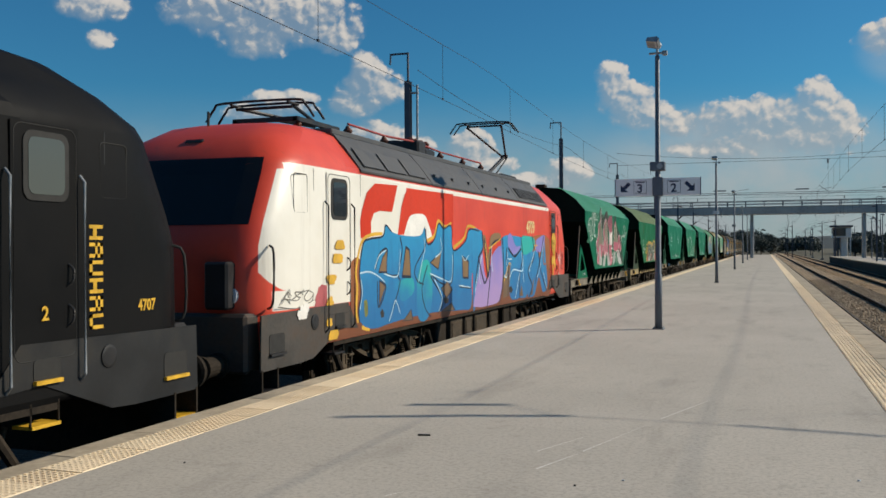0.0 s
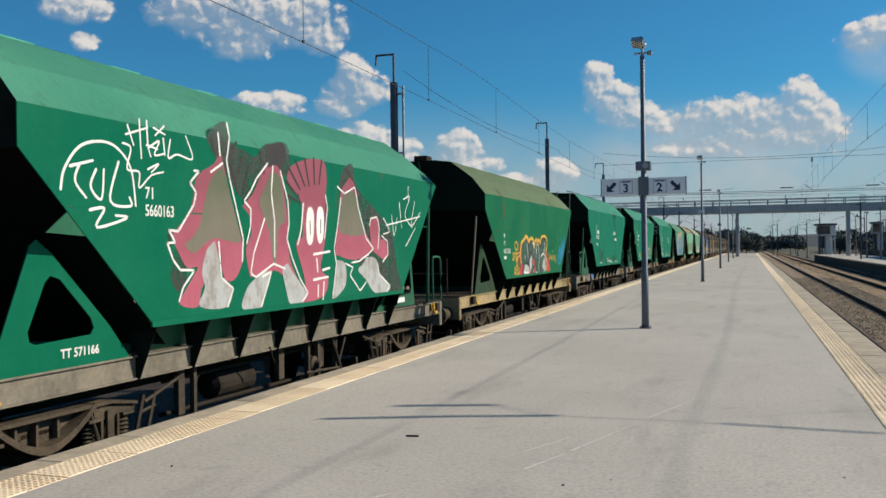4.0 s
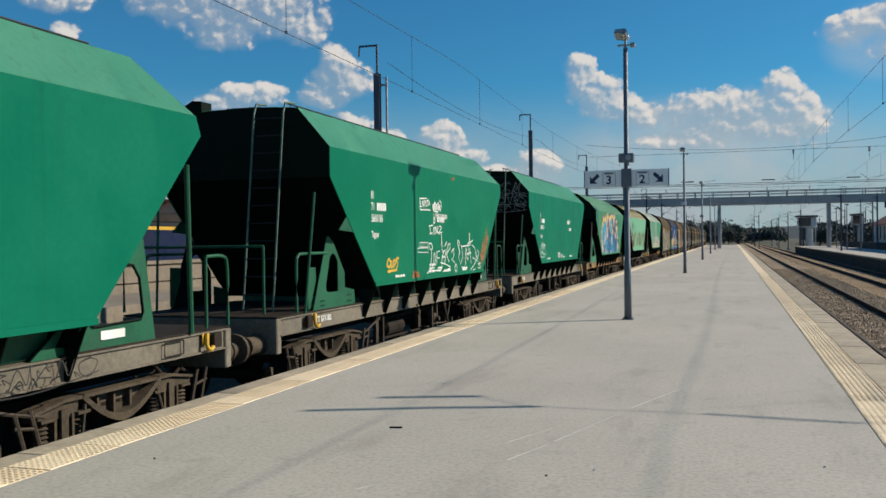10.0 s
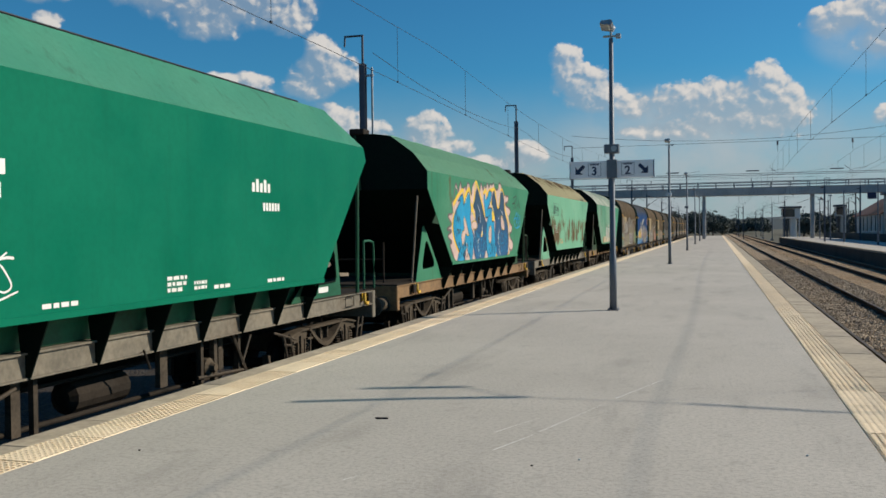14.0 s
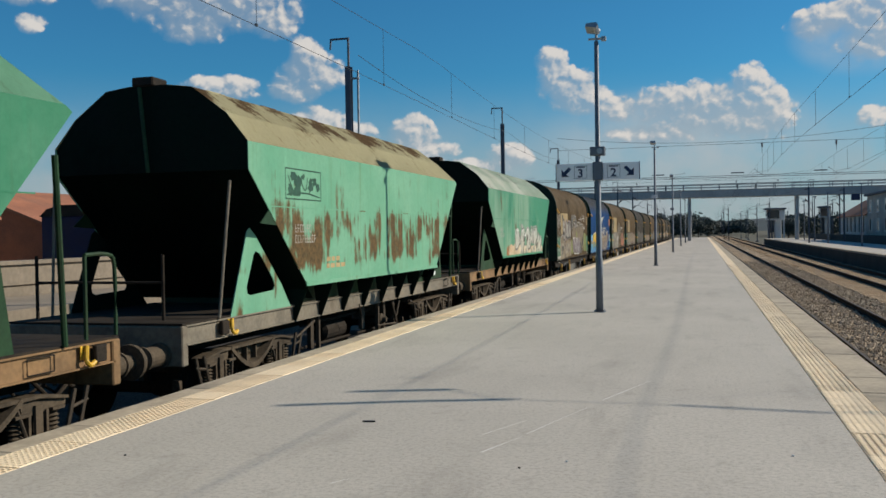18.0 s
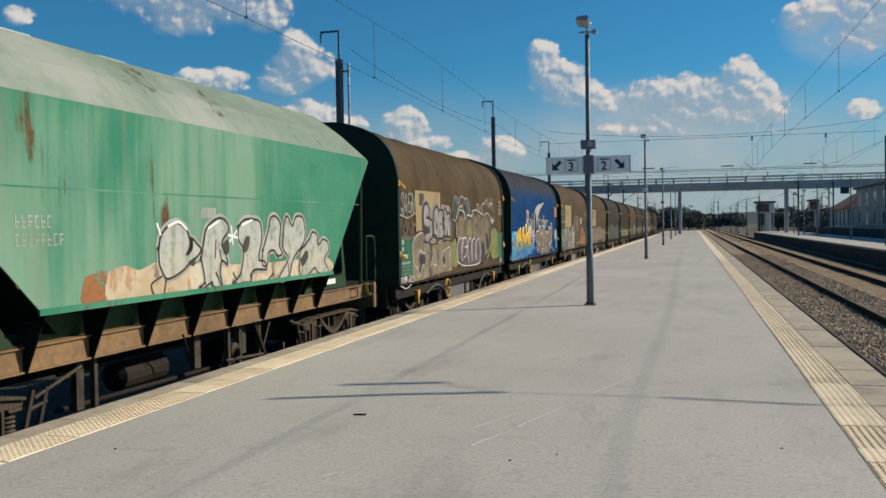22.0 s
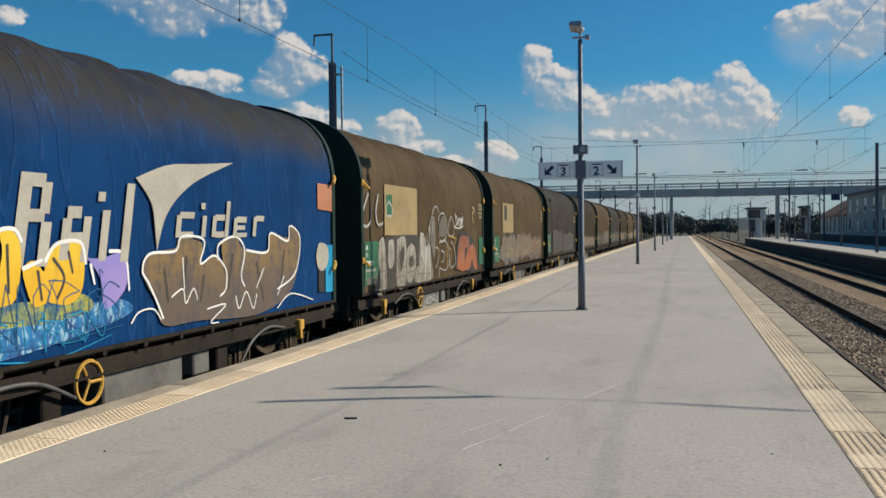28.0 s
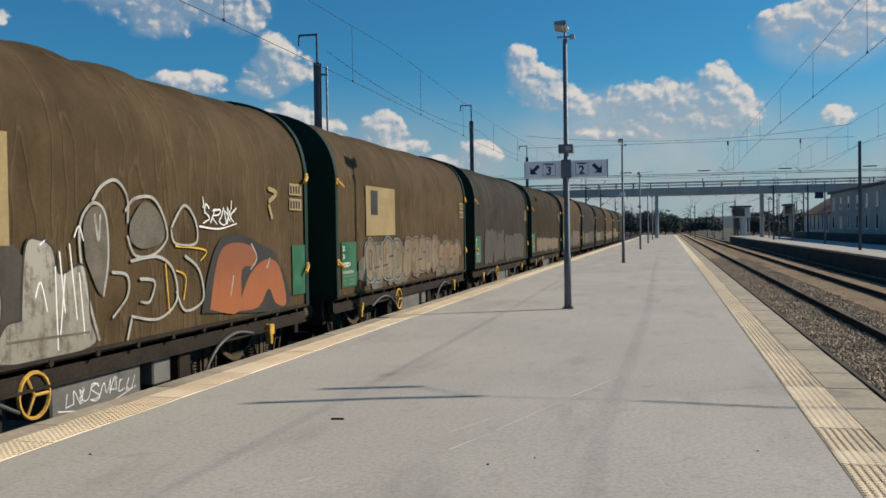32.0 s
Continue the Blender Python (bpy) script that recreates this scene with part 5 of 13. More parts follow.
def plate(out, inn, x, t=0.014):
    """An upright plate along the track with an opening."""
    bm = bmesh.new()
    edges = []
    for loop in (out, inn or []):
        vs = [bm.verts.new((x, y, z)) for y, z in loop]
        edges += [bm.edges.new((vs[i], vs[(i + 1) % len(vs)])) for i in range(len(vs))]
    bmesh.ops.triangle_fill(bm, use_beauty=True, use_dissolve=False, edges=edges)
    bmesh.ops.solidify(bm, geom=list(bm.faces), thickness=t)
    return fix(bm)


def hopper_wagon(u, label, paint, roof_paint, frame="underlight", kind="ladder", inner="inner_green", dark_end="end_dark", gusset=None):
    """Body along y from the sloped front sheet to the rear tip; origin on the rails under the lower front corner of the side sheet."""
    ob = thing("hopper_wagon", label, "freight wagon", pose(TRACK_X, u, RAIL_Z), "grain hopper wagons")
    TRAIN.append((ob, u))
    yk, yt, yb0, yb1 = -1.83, 9.15, 0.0, 7.25
    zb, zk, ze, zt = 1.78, 3.51, 3.97, 4.60
    if kind == "ladder":
        roof = [(HW, ze), (0.98, zt), (0.5, zt + 0.03), (-0.5, zt + 0.03), (-0.98, zt), (-HW, ze)]
    else:
        zk, ze = 3.42, 3.80
        roof = [(HW, ze), (1.20, 4.20), (0.68, zt - 0.02), (0.3, zt + 0.03), (-0.3, zt + 0.03), (-0.68, zt - 0.02), (-1.20, 4.20), (-HW, ze)]
    # side sheets, 5 mm plate with a folded rim
    for s in (-1, 1):
        bm = bmesh.new()
        xa, xb = (HW - 0.012, HW) if s > 0 else (-HW, -HW + 0.012)
        prism(bm, [(yb0, zb), (yb1, zb), (yt, ze - 0.06 if kind != "ladder" else ze - 0.22), (yt - 0.10, ze), (yk, ze), (yk, zk)], "x", xa, xb)
        sheet = part("side_sheet", fix(bm), paint, ob, "painted steel side sheet")
        if s > 0:
            side = sheet
            part("rim", boxes((HW, HW + 0.018, yb0 - 0.02, yb1 + 0.02, zb - 0.05, zb + 0.012)), paint, sheet)
            if kind != "ladder":
                part("seam", boxes((HW, HW + 0.0025, yk + 0.55, yt - 0.55, 2.925, 2.94)), paint, sheet)
    # roof, paler than the sides: fading plus sunlight put into the paint
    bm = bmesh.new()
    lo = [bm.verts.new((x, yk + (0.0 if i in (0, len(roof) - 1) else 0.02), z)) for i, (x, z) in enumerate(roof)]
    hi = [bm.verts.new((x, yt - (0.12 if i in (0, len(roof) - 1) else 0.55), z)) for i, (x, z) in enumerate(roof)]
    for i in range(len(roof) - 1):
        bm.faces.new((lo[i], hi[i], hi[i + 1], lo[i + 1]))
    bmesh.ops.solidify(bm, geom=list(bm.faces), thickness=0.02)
    part("roof", fix(bm), roof_paint, ob, "faded sloping roof, sunlight partly in its pale paint")
    # end faces and sloped end sheets, near black: their shade is in the colour
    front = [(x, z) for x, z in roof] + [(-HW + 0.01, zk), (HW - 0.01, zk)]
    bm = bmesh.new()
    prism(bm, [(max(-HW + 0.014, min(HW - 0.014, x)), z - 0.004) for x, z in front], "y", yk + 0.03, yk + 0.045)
    part("end_wall", fix(bm), dark_end, ob, "end wall with its shade painted into the dark green")
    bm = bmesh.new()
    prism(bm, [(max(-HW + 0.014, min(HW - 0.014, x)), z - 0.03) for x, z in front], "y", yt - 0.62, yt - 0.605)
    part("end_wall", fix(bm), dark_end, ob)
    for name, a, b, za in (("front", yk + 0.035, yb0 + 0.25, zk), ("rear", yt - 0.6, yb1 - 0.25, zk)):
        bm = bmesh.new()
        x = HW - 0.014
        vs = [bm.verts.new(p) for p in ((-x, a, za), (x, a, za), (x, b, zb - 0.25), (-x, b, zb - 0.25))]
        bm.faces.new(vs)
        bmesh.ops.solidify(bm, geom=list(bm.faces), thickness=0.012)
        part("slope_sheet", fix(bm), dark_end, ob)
    bm = bmesh.new()
    prism(bm, [(yt - 0.6, zk), (yt - 0.13, ze - 0.02), (yt - 0.1, ze - 0.1), (yb1 + 0.02, zb + 0.1), (yb1 - 0.2, zb - 0.1)], "x", HW - 0.05, HW - 0.03)
    part("rear_stiffener", fix(bm), inner, ob)
    # discharge troughs under the sheets
    bm = bmesh.new()
    prism(bm, [(HW - 0.34, zb - 0.01), (HW - 0.38, 1.44), (0.72, 1.20), (-0.72, 1.20), (-HW + 0.38, 1.44), (-HW + 0.34, zb - 0.01)], "y", yb0 + 0.25, yb1 - 0.25)
    part("discharge_trough", fix(bm), inner, ob)
    for i in range(8):
        y = yb0 + 0.10 + i * 1.005
        bm = bmesh.new()
        prism(bm, [(HW - 0.004, zb - 0.03), (HW - 0.37, zb - 0.03), (HW - 0.30, 1.17), (HW - 0.235, 1.17)], "y", y - 0.008, y + 0.008)
        # fins take the end walls' green with the shade painted in
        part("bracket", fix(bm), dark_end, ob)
    # frame
    fy0, fy1 = -3.15, 10.20
    for s in (-1, 1):
        x0, x1 = (HW - 0.40, HW - 0.25) if s > 0 else (-HW + 0.25, -HW + 0.40)
        xi, xw, xo = (x0, x1 - 0.03, x1) if s > 0 else (x1, x0 + 0.03, x0)
        bm = bmesh.new()
        prism(bm, [(xi, 1.17), (xo, 1.17), (xo, 1.19), (xw, 1.19), (xw, 1.405), (xo, 1.405), (xo, 1.425), (xi, 1.425)], "y", fy0 + 0.1, fy1 - 0.1)
        part("solebar", fix(bm), frame, ob, "dusty steel solebar")
    for y, q in ((fy0, 1), (fy1, -1)):
        part("headstock", boxes((-HW + 0.25, HW - 0.25, min(y, y + q * 0.14), max(y, y + q * 0.14), 0.92, 1.42), bevel=0.015), frame, ob)
        buffers(ob, y, -q)
    part("end_deck", boxes((-HW + 0.26, HW - 0.26, fy0 + 0.02, yb0 + 0.2, 1.426, 1.45)), "under", ob)
    part("end_deck", boxes((-HW + 0.26, HW - 0.26, yb1 - 0.2, fy1 - 0.02, 1.426, 1.45)), "under", ob)
    part("centre_sill", boxes((-0.25, 0.25, fy0 + 0.2, fy1 - 0.2, 0.86, 1.2)), "under", ob)
    for y in (-1.12, 8.12):
        add_bogie(ob, y)
    # gusset plates beside the slopes with a rounded opening; the far side has the shade-dark green
    for s in (-1, 1):
        x = s * (HW - 0.27)
        if kind == "ladder":
            out = [(-1.93, 1.42), (-0.70, 1.42), (-0.70, 2.00), (-1.14, 2.50), (-1.34, 2.60), (-1.40, 2.56)]
            inn = [(-0.97, 1.70), (-0.97, 2.19), (-1.08, 2.30), (-1.18, 2.32), (-1.28, 2.26), (-1.44, 1.83), (-1.43, 1.73), (-1.35, 1.70)]
        else:
            out = [(-1.93, 1.42), (-0.03, 1.42), (-0.34, 1.77), (-1.14, 2.50), (-1.34, 2.63), (-1.42, 2.58)]
            inn = [(-0.63, 1.71), (-0.58, 1.77), (-0.62, 1.87), (-1.04, 2.26), (-1.17, 2.30), (-1.24, 2.24), (-1.46, 1.80), (-1.44, 1.71), (-1.36, 1.68)]
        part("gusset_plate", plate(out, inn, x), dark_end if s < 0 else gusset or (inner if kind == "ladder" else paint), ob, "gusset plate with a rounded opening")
        part("gusset_plate", plate([(6.67, 1.43), (8.60, 1.43), (8.40, 2.58), (8.22, 2.62), (7.20, 1.80)], [(7.54, 1.67), (8.33, 1.69), (8.37, 1.76), (8.31, 2.14), (8.20, 2.28), (8.02, 2.30), (7.48, 1.85), (7.46, 1.74)], x), inner if kind == "ladder" else gusset or inner, ob)
        part("opening_rim", tubes(([(x + s * 0.008, a, b) for a, b in [(7.54, 1.67), (8.33, 1.69), (8.37, 1.76), (8.31, 2.14), (8.20, 2.28), (8.02, 2.30), (7.48, 1.85), (7.46, 1.74), (7.54, 1.67)]], 0.014), n=5), dark_end, ob)
        part("stiffener_plate", plate([(-1.50, 2.69), (-0.94, 2.66), (-1.20, 2.90)], None, s * (HW - 0.02)), inner, ob)
        if kind == "ladder":
            part("stiffener_plate", plate([(-0.68, 1.42), (-0.23, 1.42), (-0.26, 1.69), (-0.67, 1.75)], None, s * (HW - 0.30)), inner, ob)
            part("stiffener_plate", plate([(-2.02, 1.50), (-1.96, 1.46), (-1.73, 1.90), (-1.74, 2.11), (-2.01, 2.12)], None, s * (HW - 0.32)), inner, ob)
            for ry, rz in ((-1.63, 1.58), (-1.54, 1.58), (-1.63, 1.51), (-1.54, 1.51), (-0.58, 1.62), (-0.46, 1.62), (-0.58, 1.52), (-0.46, 1.52)):
                part("rivet", boxes((min(x, x + s * 0.02), max(x, x + s * 0.02), ry - 0.014, ry + 0.014, rz - 0.014, rz + 0.014), bevel=0.006), inner, ob)
    # slanted corner posts, railings, ladder, hatch, roof rail
    steelmat = inner
    for s in (-1, 1):
        part("corner_post", tubes((((s * (HW - 0.24), -2.26, 1.44), (s * (HW - 0.16), -2.06, 3.26)), 0.021)), steelmat if kind == "ladder" else "underlight", ob)
        part("corner_post", tubes((((s * (HW - 0.24), 9.27, 1.44), (s * (HW - 0.12), yt - 0.12, zk - 0.1)), 0.032)), steelmat, ob)
        x = s * (HW - 0.24)
        if kind == "ladder":
            part("railing", tubes((smooth_line([(x, -2.54, 1.47), (x, -2.54, 2.18), (x, -2.48, 2.30), (x, -2.34, 2.33), (x, -1.48, 2.33)], 3), 0.024)), steelmat, ob)
        part("railing", tubes((smooth_line([(x, fy1 - 0.1, 1.47), (x, fy1 - 0.1, 2.2), (x, fy1 - 0.22, 2.34), (x, fy1 - 0.6, 2.34)], 3), 0.022), (((x, fy1 - 0.6, 2.34), (x, fy1 - 0.6, 1.47)), 0.022)), steelmat, ob)
    if kind == "ladder":
        yl = yk - 0.62
        for xl in (0.35, 0.85):
            part("ladder_rail", tubes((((xl, yl, 1.48), (xl, yk - 0.2, zt - 0.1), (xl, yk - 0.12, zt + 0.06), (xl, yk + 0.2, zt + 0.09)), 0.017)), "ladder_green", ob, "pale green ladder rail")
        for k in range(11):
            z = 1.72 + k * 0.27
            y = yl + (yk - 0.2 - yl) * (z - 1.48) / (zt - 0.1 - 1.48)
            part("rung", tubes((((0.35, y, z), (0.85, y, z)), 0.013), n=6), "black", ob)
        part("platform_railing", tubes((((-1.35, fy0 + 0.15, 1.48), (-1.35, fy0 + 0.15, 2.45), (1.0, fy0 + 0.15, 2.45)), 0.022), (((1.0, fy0 + 0.15, 2.45), (1.0, fy0 + 0.15, 1.48)), 0.022), (((-0.2, fy0 + 0.15, 1.48), (-0.2, fy0 + 0.15, 2.45)), 0.02)), steelmat, ob)
        bm = bmesh.new()
        prism(bm, [(-1.0, zt), (-0.70, zt), (-0.70, zt + 0.18), (-0.86, zt + 0.20), (-1.02, zt + 0.12)], "y", yk + 0.0, yk + 0.30)
        part("vent_box", fix(bm), dark_end, ob, "box on the roof's front end")
        part("walkway_rail", tubes((((0.62, yk + 0.4, zt + 0.13), (0.62, yt - 0.8, zt + 0.13)), 0.014)), "black", ob)
        for k in range(11):
            y = yk + 0.5 + k * 0.94
            part("rail_stay", tubes((((0.62, y, zt), (0.62, y, zt + 0.13)), 0.010), n=5), "black", ob)
        part("walkway", boxes((-0.30, 0.30, yk + 0.1, yt - 0.7, zt + 0.035, zt + 0.055)), "under", ob)
    else:
        part("vent_box", boxes((-0.24, 0.10, yk - 0.02, yk + 0.35, zt + 0.02, zt + 0.15), bevel=0.02), "under", ob)
        part("brake_pipe", tubes((((-0.1, yk - 0.04, zt), (-0.05, yk - 0.03, 4.0), (0.0, yk - 0.02, zk)), 0.03)), inner, ob)
        for k in range(6):
            y = yk + 0.9 + k * 1.75
            part("roof_hatch", boxes((0.02, 0.42, y, y + 0.55, zt + 0.03, zt + 0.075), bevel=0.012), roof_paint, ob)
        part("platform_railing", tubes((((0.95, fy0 + 0.12, 1.48), (0.95, fy0 + 0.12, 2.3)), 0.022), (((-0.9, fy0 + 0.12, 1.95), (0.95, fy0 + 0.12, 1.95)), 0.018), (((-0.9, fy0 + 0.12, 1.48), (-0.9, fy0 + 0.12, 2.3)), 0.022)), "under", ob)
    # air reservoir, levers and pipes under the frame
    bm = lathe(bmesh.new(), (0.75, 2.2, 0.78), "y", [(0.0, 0.1), (0.05, 0.18), (0.95, 0.18), (1.0, 0.1)], 14)
    part("air_reservoir", fix(bm), "under", ob)
    for row in ((1.05, 1.12, 1.05, 1.17, 0.62, 1.22), (1.10, 1.16, 1.30, 1.36, 0.50, 1.22), (1.05, 1.12, 3.45, 3.60, 0.70, 1.2), (1.0, 1.05, 4.9, 5.02, 0.7, 1.2)):
        part("gear_hanger", boxes(row), "gear", ob)
    part("brake_pipe", tubes((((1.0, 0.9, 1.02), (1.0, 5.4, 1.02)), 0.022)), "under", ob)
    part("brake_rod", tubes((((0.9, 1.0, 0.62), (0.9, 5.2, 0.58)), 0.028)), "under", ob)
    for y in (2.9,):
        part("lever", tubes((((HW - 0.25, y, 1.22), (HW - 0.24, y + 0.1, 1.0)), 0.014), n=6), "under", ob)
    for y, q in ((-1.96, 1), (9.58, -1)):
        part("lever", tubes((smooth_line([(HW - 0.22, y, 1.41), (HW - 0.21, y - 0.02, 1.34), (HW - 0.20, y - 0.03, 1.26), (HW - 0.19, y + 0.02, 1.21), (HW - 0.19, y + 0.09, 1.24)], 4), 0.026)), "yellow", ob, "yellow change-over lever")
        part("lever_plate", boxes((HW - 0.25, HW - 0.24, y - 0.07, y + 0.05, 1.27, 1.41)), "yellow", ob)
        part("valve_box", boxes((HW - 0.25, HW - 0.19, min(y - q * 0.12, y - q * 0.30), max(y - q * 0.12, y - q * 0.30), 1.22, 1.40), bevel=0.01), "under", ob)
    part("data_frame", rounded_line(8.74, 9.12, 1.22, 1.38, 0.01, HW - 0.248, 0.008), "under", ob)
    part("label_plate", boxes((HW - 0.275, HW - 0.262, 7.66, 8.05, 1.53, 1.62)), "white", ob, "small white label plate")
    # brake gear hung between the bogies
    for row in ((4.30, 4.36), (4.62, 4.70), (5.25, 5.31)):
        part("gear_hanger", boxes((1.08, 1.15, row[0], row[1], 0.55, 1.2)), "gear", ob)
    for a, b, r in (((1.17, 5.05, 1.16), (1.17, 5.42, 0.60), 0.03), ((1.17, 5.55, 1.10), (1.17, 5.30, 0.72), 0.024), ((1.16, 4.2, 0.70), (1.16, 5.4, 0.64), 0.022),
                    ((1.2, 1.02, 1.1), (1.2, 0.3, 0.90), 0.02), ((1.2, 6.2, 1.05), (1.2, 6.9, 0.88), 0.02)):
        part("brake_lever", tubes(((a, b), r), n=6), "gear", ob)
    part("brake_valve", fix(lathe(bmesh.new(), (1.02, 4.48, 0.80), "x", [(0, 0.05), (0.02, 0.12), (0.14, 0.12), (0.17, 0.07), (0.24, 0.05)], 12)), "bogie", ob)
    if kind == "ladder":
        letters("TT 571182", 0.13, "white", ob, on_side(HW - 0.2785, -1.82, 1.26), "white running number", thick=0.003)
    elif u < 40:
        letters("TT 571166", 0.12, "white", ob, on_side(HW - 0.252, -1.05, 1.52), "white running number", thick=0.003)
    return ob, side


# ---- curtain-roof wagon ----
def curtain_wagon(u, label, tarp, end="curtain_end", detail=True, seed=1):
    """Origin on the rails under the front corner; the telescopic cover hangs over hoops."""
    ob = thing("curtain_wagon", label, "freight wagon", pose(TRACK_X, u, RAIL_Z), "covered coil wagons")
    TRAIN.append((ob, u))
    L, zb = 10.95, 1.30
    prof = [(HW, zb), (HW, 3.50), (HW - 0.05, 3.78), (1.37, 4.06), (1.16, 4.32), (0.92, 4.48), (0.6, 4.61), (0.25, 4.69), (0.0, 4.70)]
    half = smooth_line([(x, 0, z) for x, z in prof[1:]], 2)
    right = [(HW, zb), (HW, 1.9), (HW, 2.5), (HW, 3.0)] + [(p.x, p.z) for p in half]
    full = right + [(-x, z) for x, z in right[::-1][1:]]
    n, ny = len(full), 96 if detail else 24
    verts, faces = [], []
    for j in range(ny + 1):
        y = 0.10 + (L - 0.20) * j / ny
        hoop = abs(math.sin(math.pi * (y / 1.37)))
        for x, z in full:
            k = max(0.0, min(1.0, (z - 3.2) / 1.2))
            sagz = -0.055 * k * hoop * (1 + 0.5 * noise.noise((y * 2, x, seed))) + 0.035 * k * noise.noise((x * 2 + seed, y * 2.6, z))
            fx = 0.012 * noise.noise((y * 2.3, z * 0.5, seed * 3.7)) * (1 if 1.5 < z < 4.4 else 0.3) + 0.034 * k * noise.noise((y * 2.7, z * 3.4, seed)) + 0.012 * k * noise.noise((y * 7, z * 6, seed))
            verts.append((x + (fx if x > 0 else -fx), y, z + sagz))
    for j in range(ny):
        for i in range(n - 1):
            faces.append((j * n + i, j * n + i + 1, (j + 1) * n + i + 1, (j + 1) * n + i))
    cover = from_arrays("tarpaulin_cover", verts, [f[::-1] for f in faces], tarp, ob, "taut telescopic tarpaulin cover")
    for p in cover.data.polygons:
        p.use_smooth = True
    # end walls with a raised hoop
    wall = [(x * 0.985, z - (0.03 if z > 3.4 else 0)) for x, z in full]
    for y in (0.02, L - 0.12):
        bm = bmesh.new()
        prism(bm, wall, "y", y, y + 0.10)
        part("end_wall", fix(bm), end, ob, "dark green end wall")
    for y in (0.0, L - 0.12):
        bm = bmesh.new()
        for q, w in zip(full, full[1:]):
            a = [bm.verts.new((q[0] * s2, yy, (q[1] - 3) * s2 + 3 if q[1] > 3 else q[1])) for s2, yy in ((1.022, y), (1.022, y + 0.12), (0.975, y + 0.12), (0.975, y))]
            b = [bm.verts.new((w[0] * s2, yy, (w[1] - 3) * s2 + 3 if w[1] > 3 else w[1])) for s2, yy in ((1.022, y), (1.022, y + 0.12), (0.975, y + 0.12), (0.975, y))]
            for i in range(4):
                bm.faces.new((a[i], a[(i + 1) % 4], b[(i + 1) % 4], b[i]))
        bmesh.ops.remove_doubles(bm, verts=bm.verts, dist=0.0005)
        part("end_hoop", fix(bm), end, ob, "dark green end hoop")
    # floor, solebars, sill rail
    for s in (-1, 1):
        x0, x1 = sorted((s * (HW - 0.16), s * (HW - 0.02)))
        xi, xw, xo = (x0, x1 - 0.03, x1) if s > 0 else (x1, x0 + 0.03, x0)
        bm = bmesh.new()
        prism(bm, [(xi, 1.02), (xo, 1.02), (xo, 1.05), (xw, 1.05), (xw, 1.25), (xo, 1.25), (xo, 1.284), (xi, 1.284)], "y", 0.0, L)
        part("solebar", fix(bm), "under", ob)
        part("cover_rail", boxes(((HW - 0.02) if s > 0 else -HW - 0.035, (HW + 0.035) if s > 0 else -HW + 0.02, 0.0, L, 1.285, 1.325)), "under", ob)
    part("floor", boxes((-HW + 0.05, HW - 0.05, 0.05, L - 0.05, 1.20, 1.29)), "under", ob)
    part("centre_sill", boxes((-0.25, 0.25, 0.1, L - 0.1, 0.82, 1.15)), "under", ob)
    for y, q in ((-0.10, 1), (L + 0.10, -1)):
        part("headstock", boxes((-1.32, 1.32, min(y, y + q * 0.14), max(y, y + q * 0.14), 0.82, 1.30), bevel=0.015), "under", ob)
        buffers(ob, y, -q)
    for y in (1.95, L - 1.95):
        add_bogie(ob, y)
    # latches on the end hoops, hoses, hand wheel, boxes
    for y in (0.0, L - 0.12):
        for z in (3.42, 1.95):
            bm = boxes((HW + 0.0, HW + 0.06, y + 0.01, y + 0.11, z - 0.06, z + 0.06), bevel=0.012)
            tube(bm, [(HW + 0.05, y + 0.06, z), (HW + 0.10, y + (0.24 if y < 1 else -0.14), z - 0.10)], 0.032, 6)
            part("latch", fix(bm), "ochre", ob, "ochre cover latch")
    if not detail:
        return ob
    bm = ring(bmesh.new(), (HW - 0.04, 4.15, 0.98), "x", 0.22, 0.022)
    for t in (0, 2.094, 4.189):
        tube(bm, [(HW - 0.04, 4.15, 0.98), (HW - 0.04, 4.15 + 0.22 * math.cos(t), 0.98 + 0.22 * math.sin(t))], 0.018, 6)
    part("hand_wheel", fix(bm), "ochre", ob, "ochre brake hand wheel")
    part("equipment_box", boxes((0.9, HW - 0.08, 4.45, 6.05, 0.66, 1.02), bevel=0.02), "boxgrey", ob, "grey steel equipment box")
    part("equipment_box", boxes((0.95, HW - 0.1, 6.35, 6.75, 0.70, 1.02), bevel=0.02), "boxgrey", ob)
    part("equipment_box", boxes((0.95, HW - 0.1, 6.95, 7.25, 0.64, 1.02), bevel=0.02), "under", ob)
    part("equipment_box", boxes((0.95, HW - 0.1, 3.5, 3.8, 0.64, 1.02), bevel=0.02), "under", ob)
    part("air_hose", tubes((smooth_line([(HW - 0.03, 2.2, 0.98), (HW, 2.7, 1.12), (HW + 0.01, 3.3, 1.10), (HW - 0.02, 3.9, 0.86)], 5), 0.022)), "hose", ob)
    part("air_hose", tubes((smooth_line([(HW - 0.03, 7.4, 0.62), (HW + 0.01, 7.75, 0.98), (HW + 0.01, 8.3, 1.12), (HW - 0.02, 8.9, 1.05)], 5), 0.022)), "hose", ob)
    for y in (1.35, 9.4):
        part("tow_hook", boxes((HW - 0.06, HW + 0.03, y, y + 0.16, 0.96, 1.12), (HW - 0.06, HW + 0.03, y + 0.02, y + 0.10, 0.82, 0.96), bevel=0.01), "ochre", ob, "ochre tow hook")
    for k in range(14):
        y = 0.5 + k * 0.76
        part("cover_roller", fix(lathe(bmesh.new(), (HW + 0.0, y, 1.265), "x", [(0.0, 0.035), (0.05, 0.035)], 10)), "under", ob)
    return ob


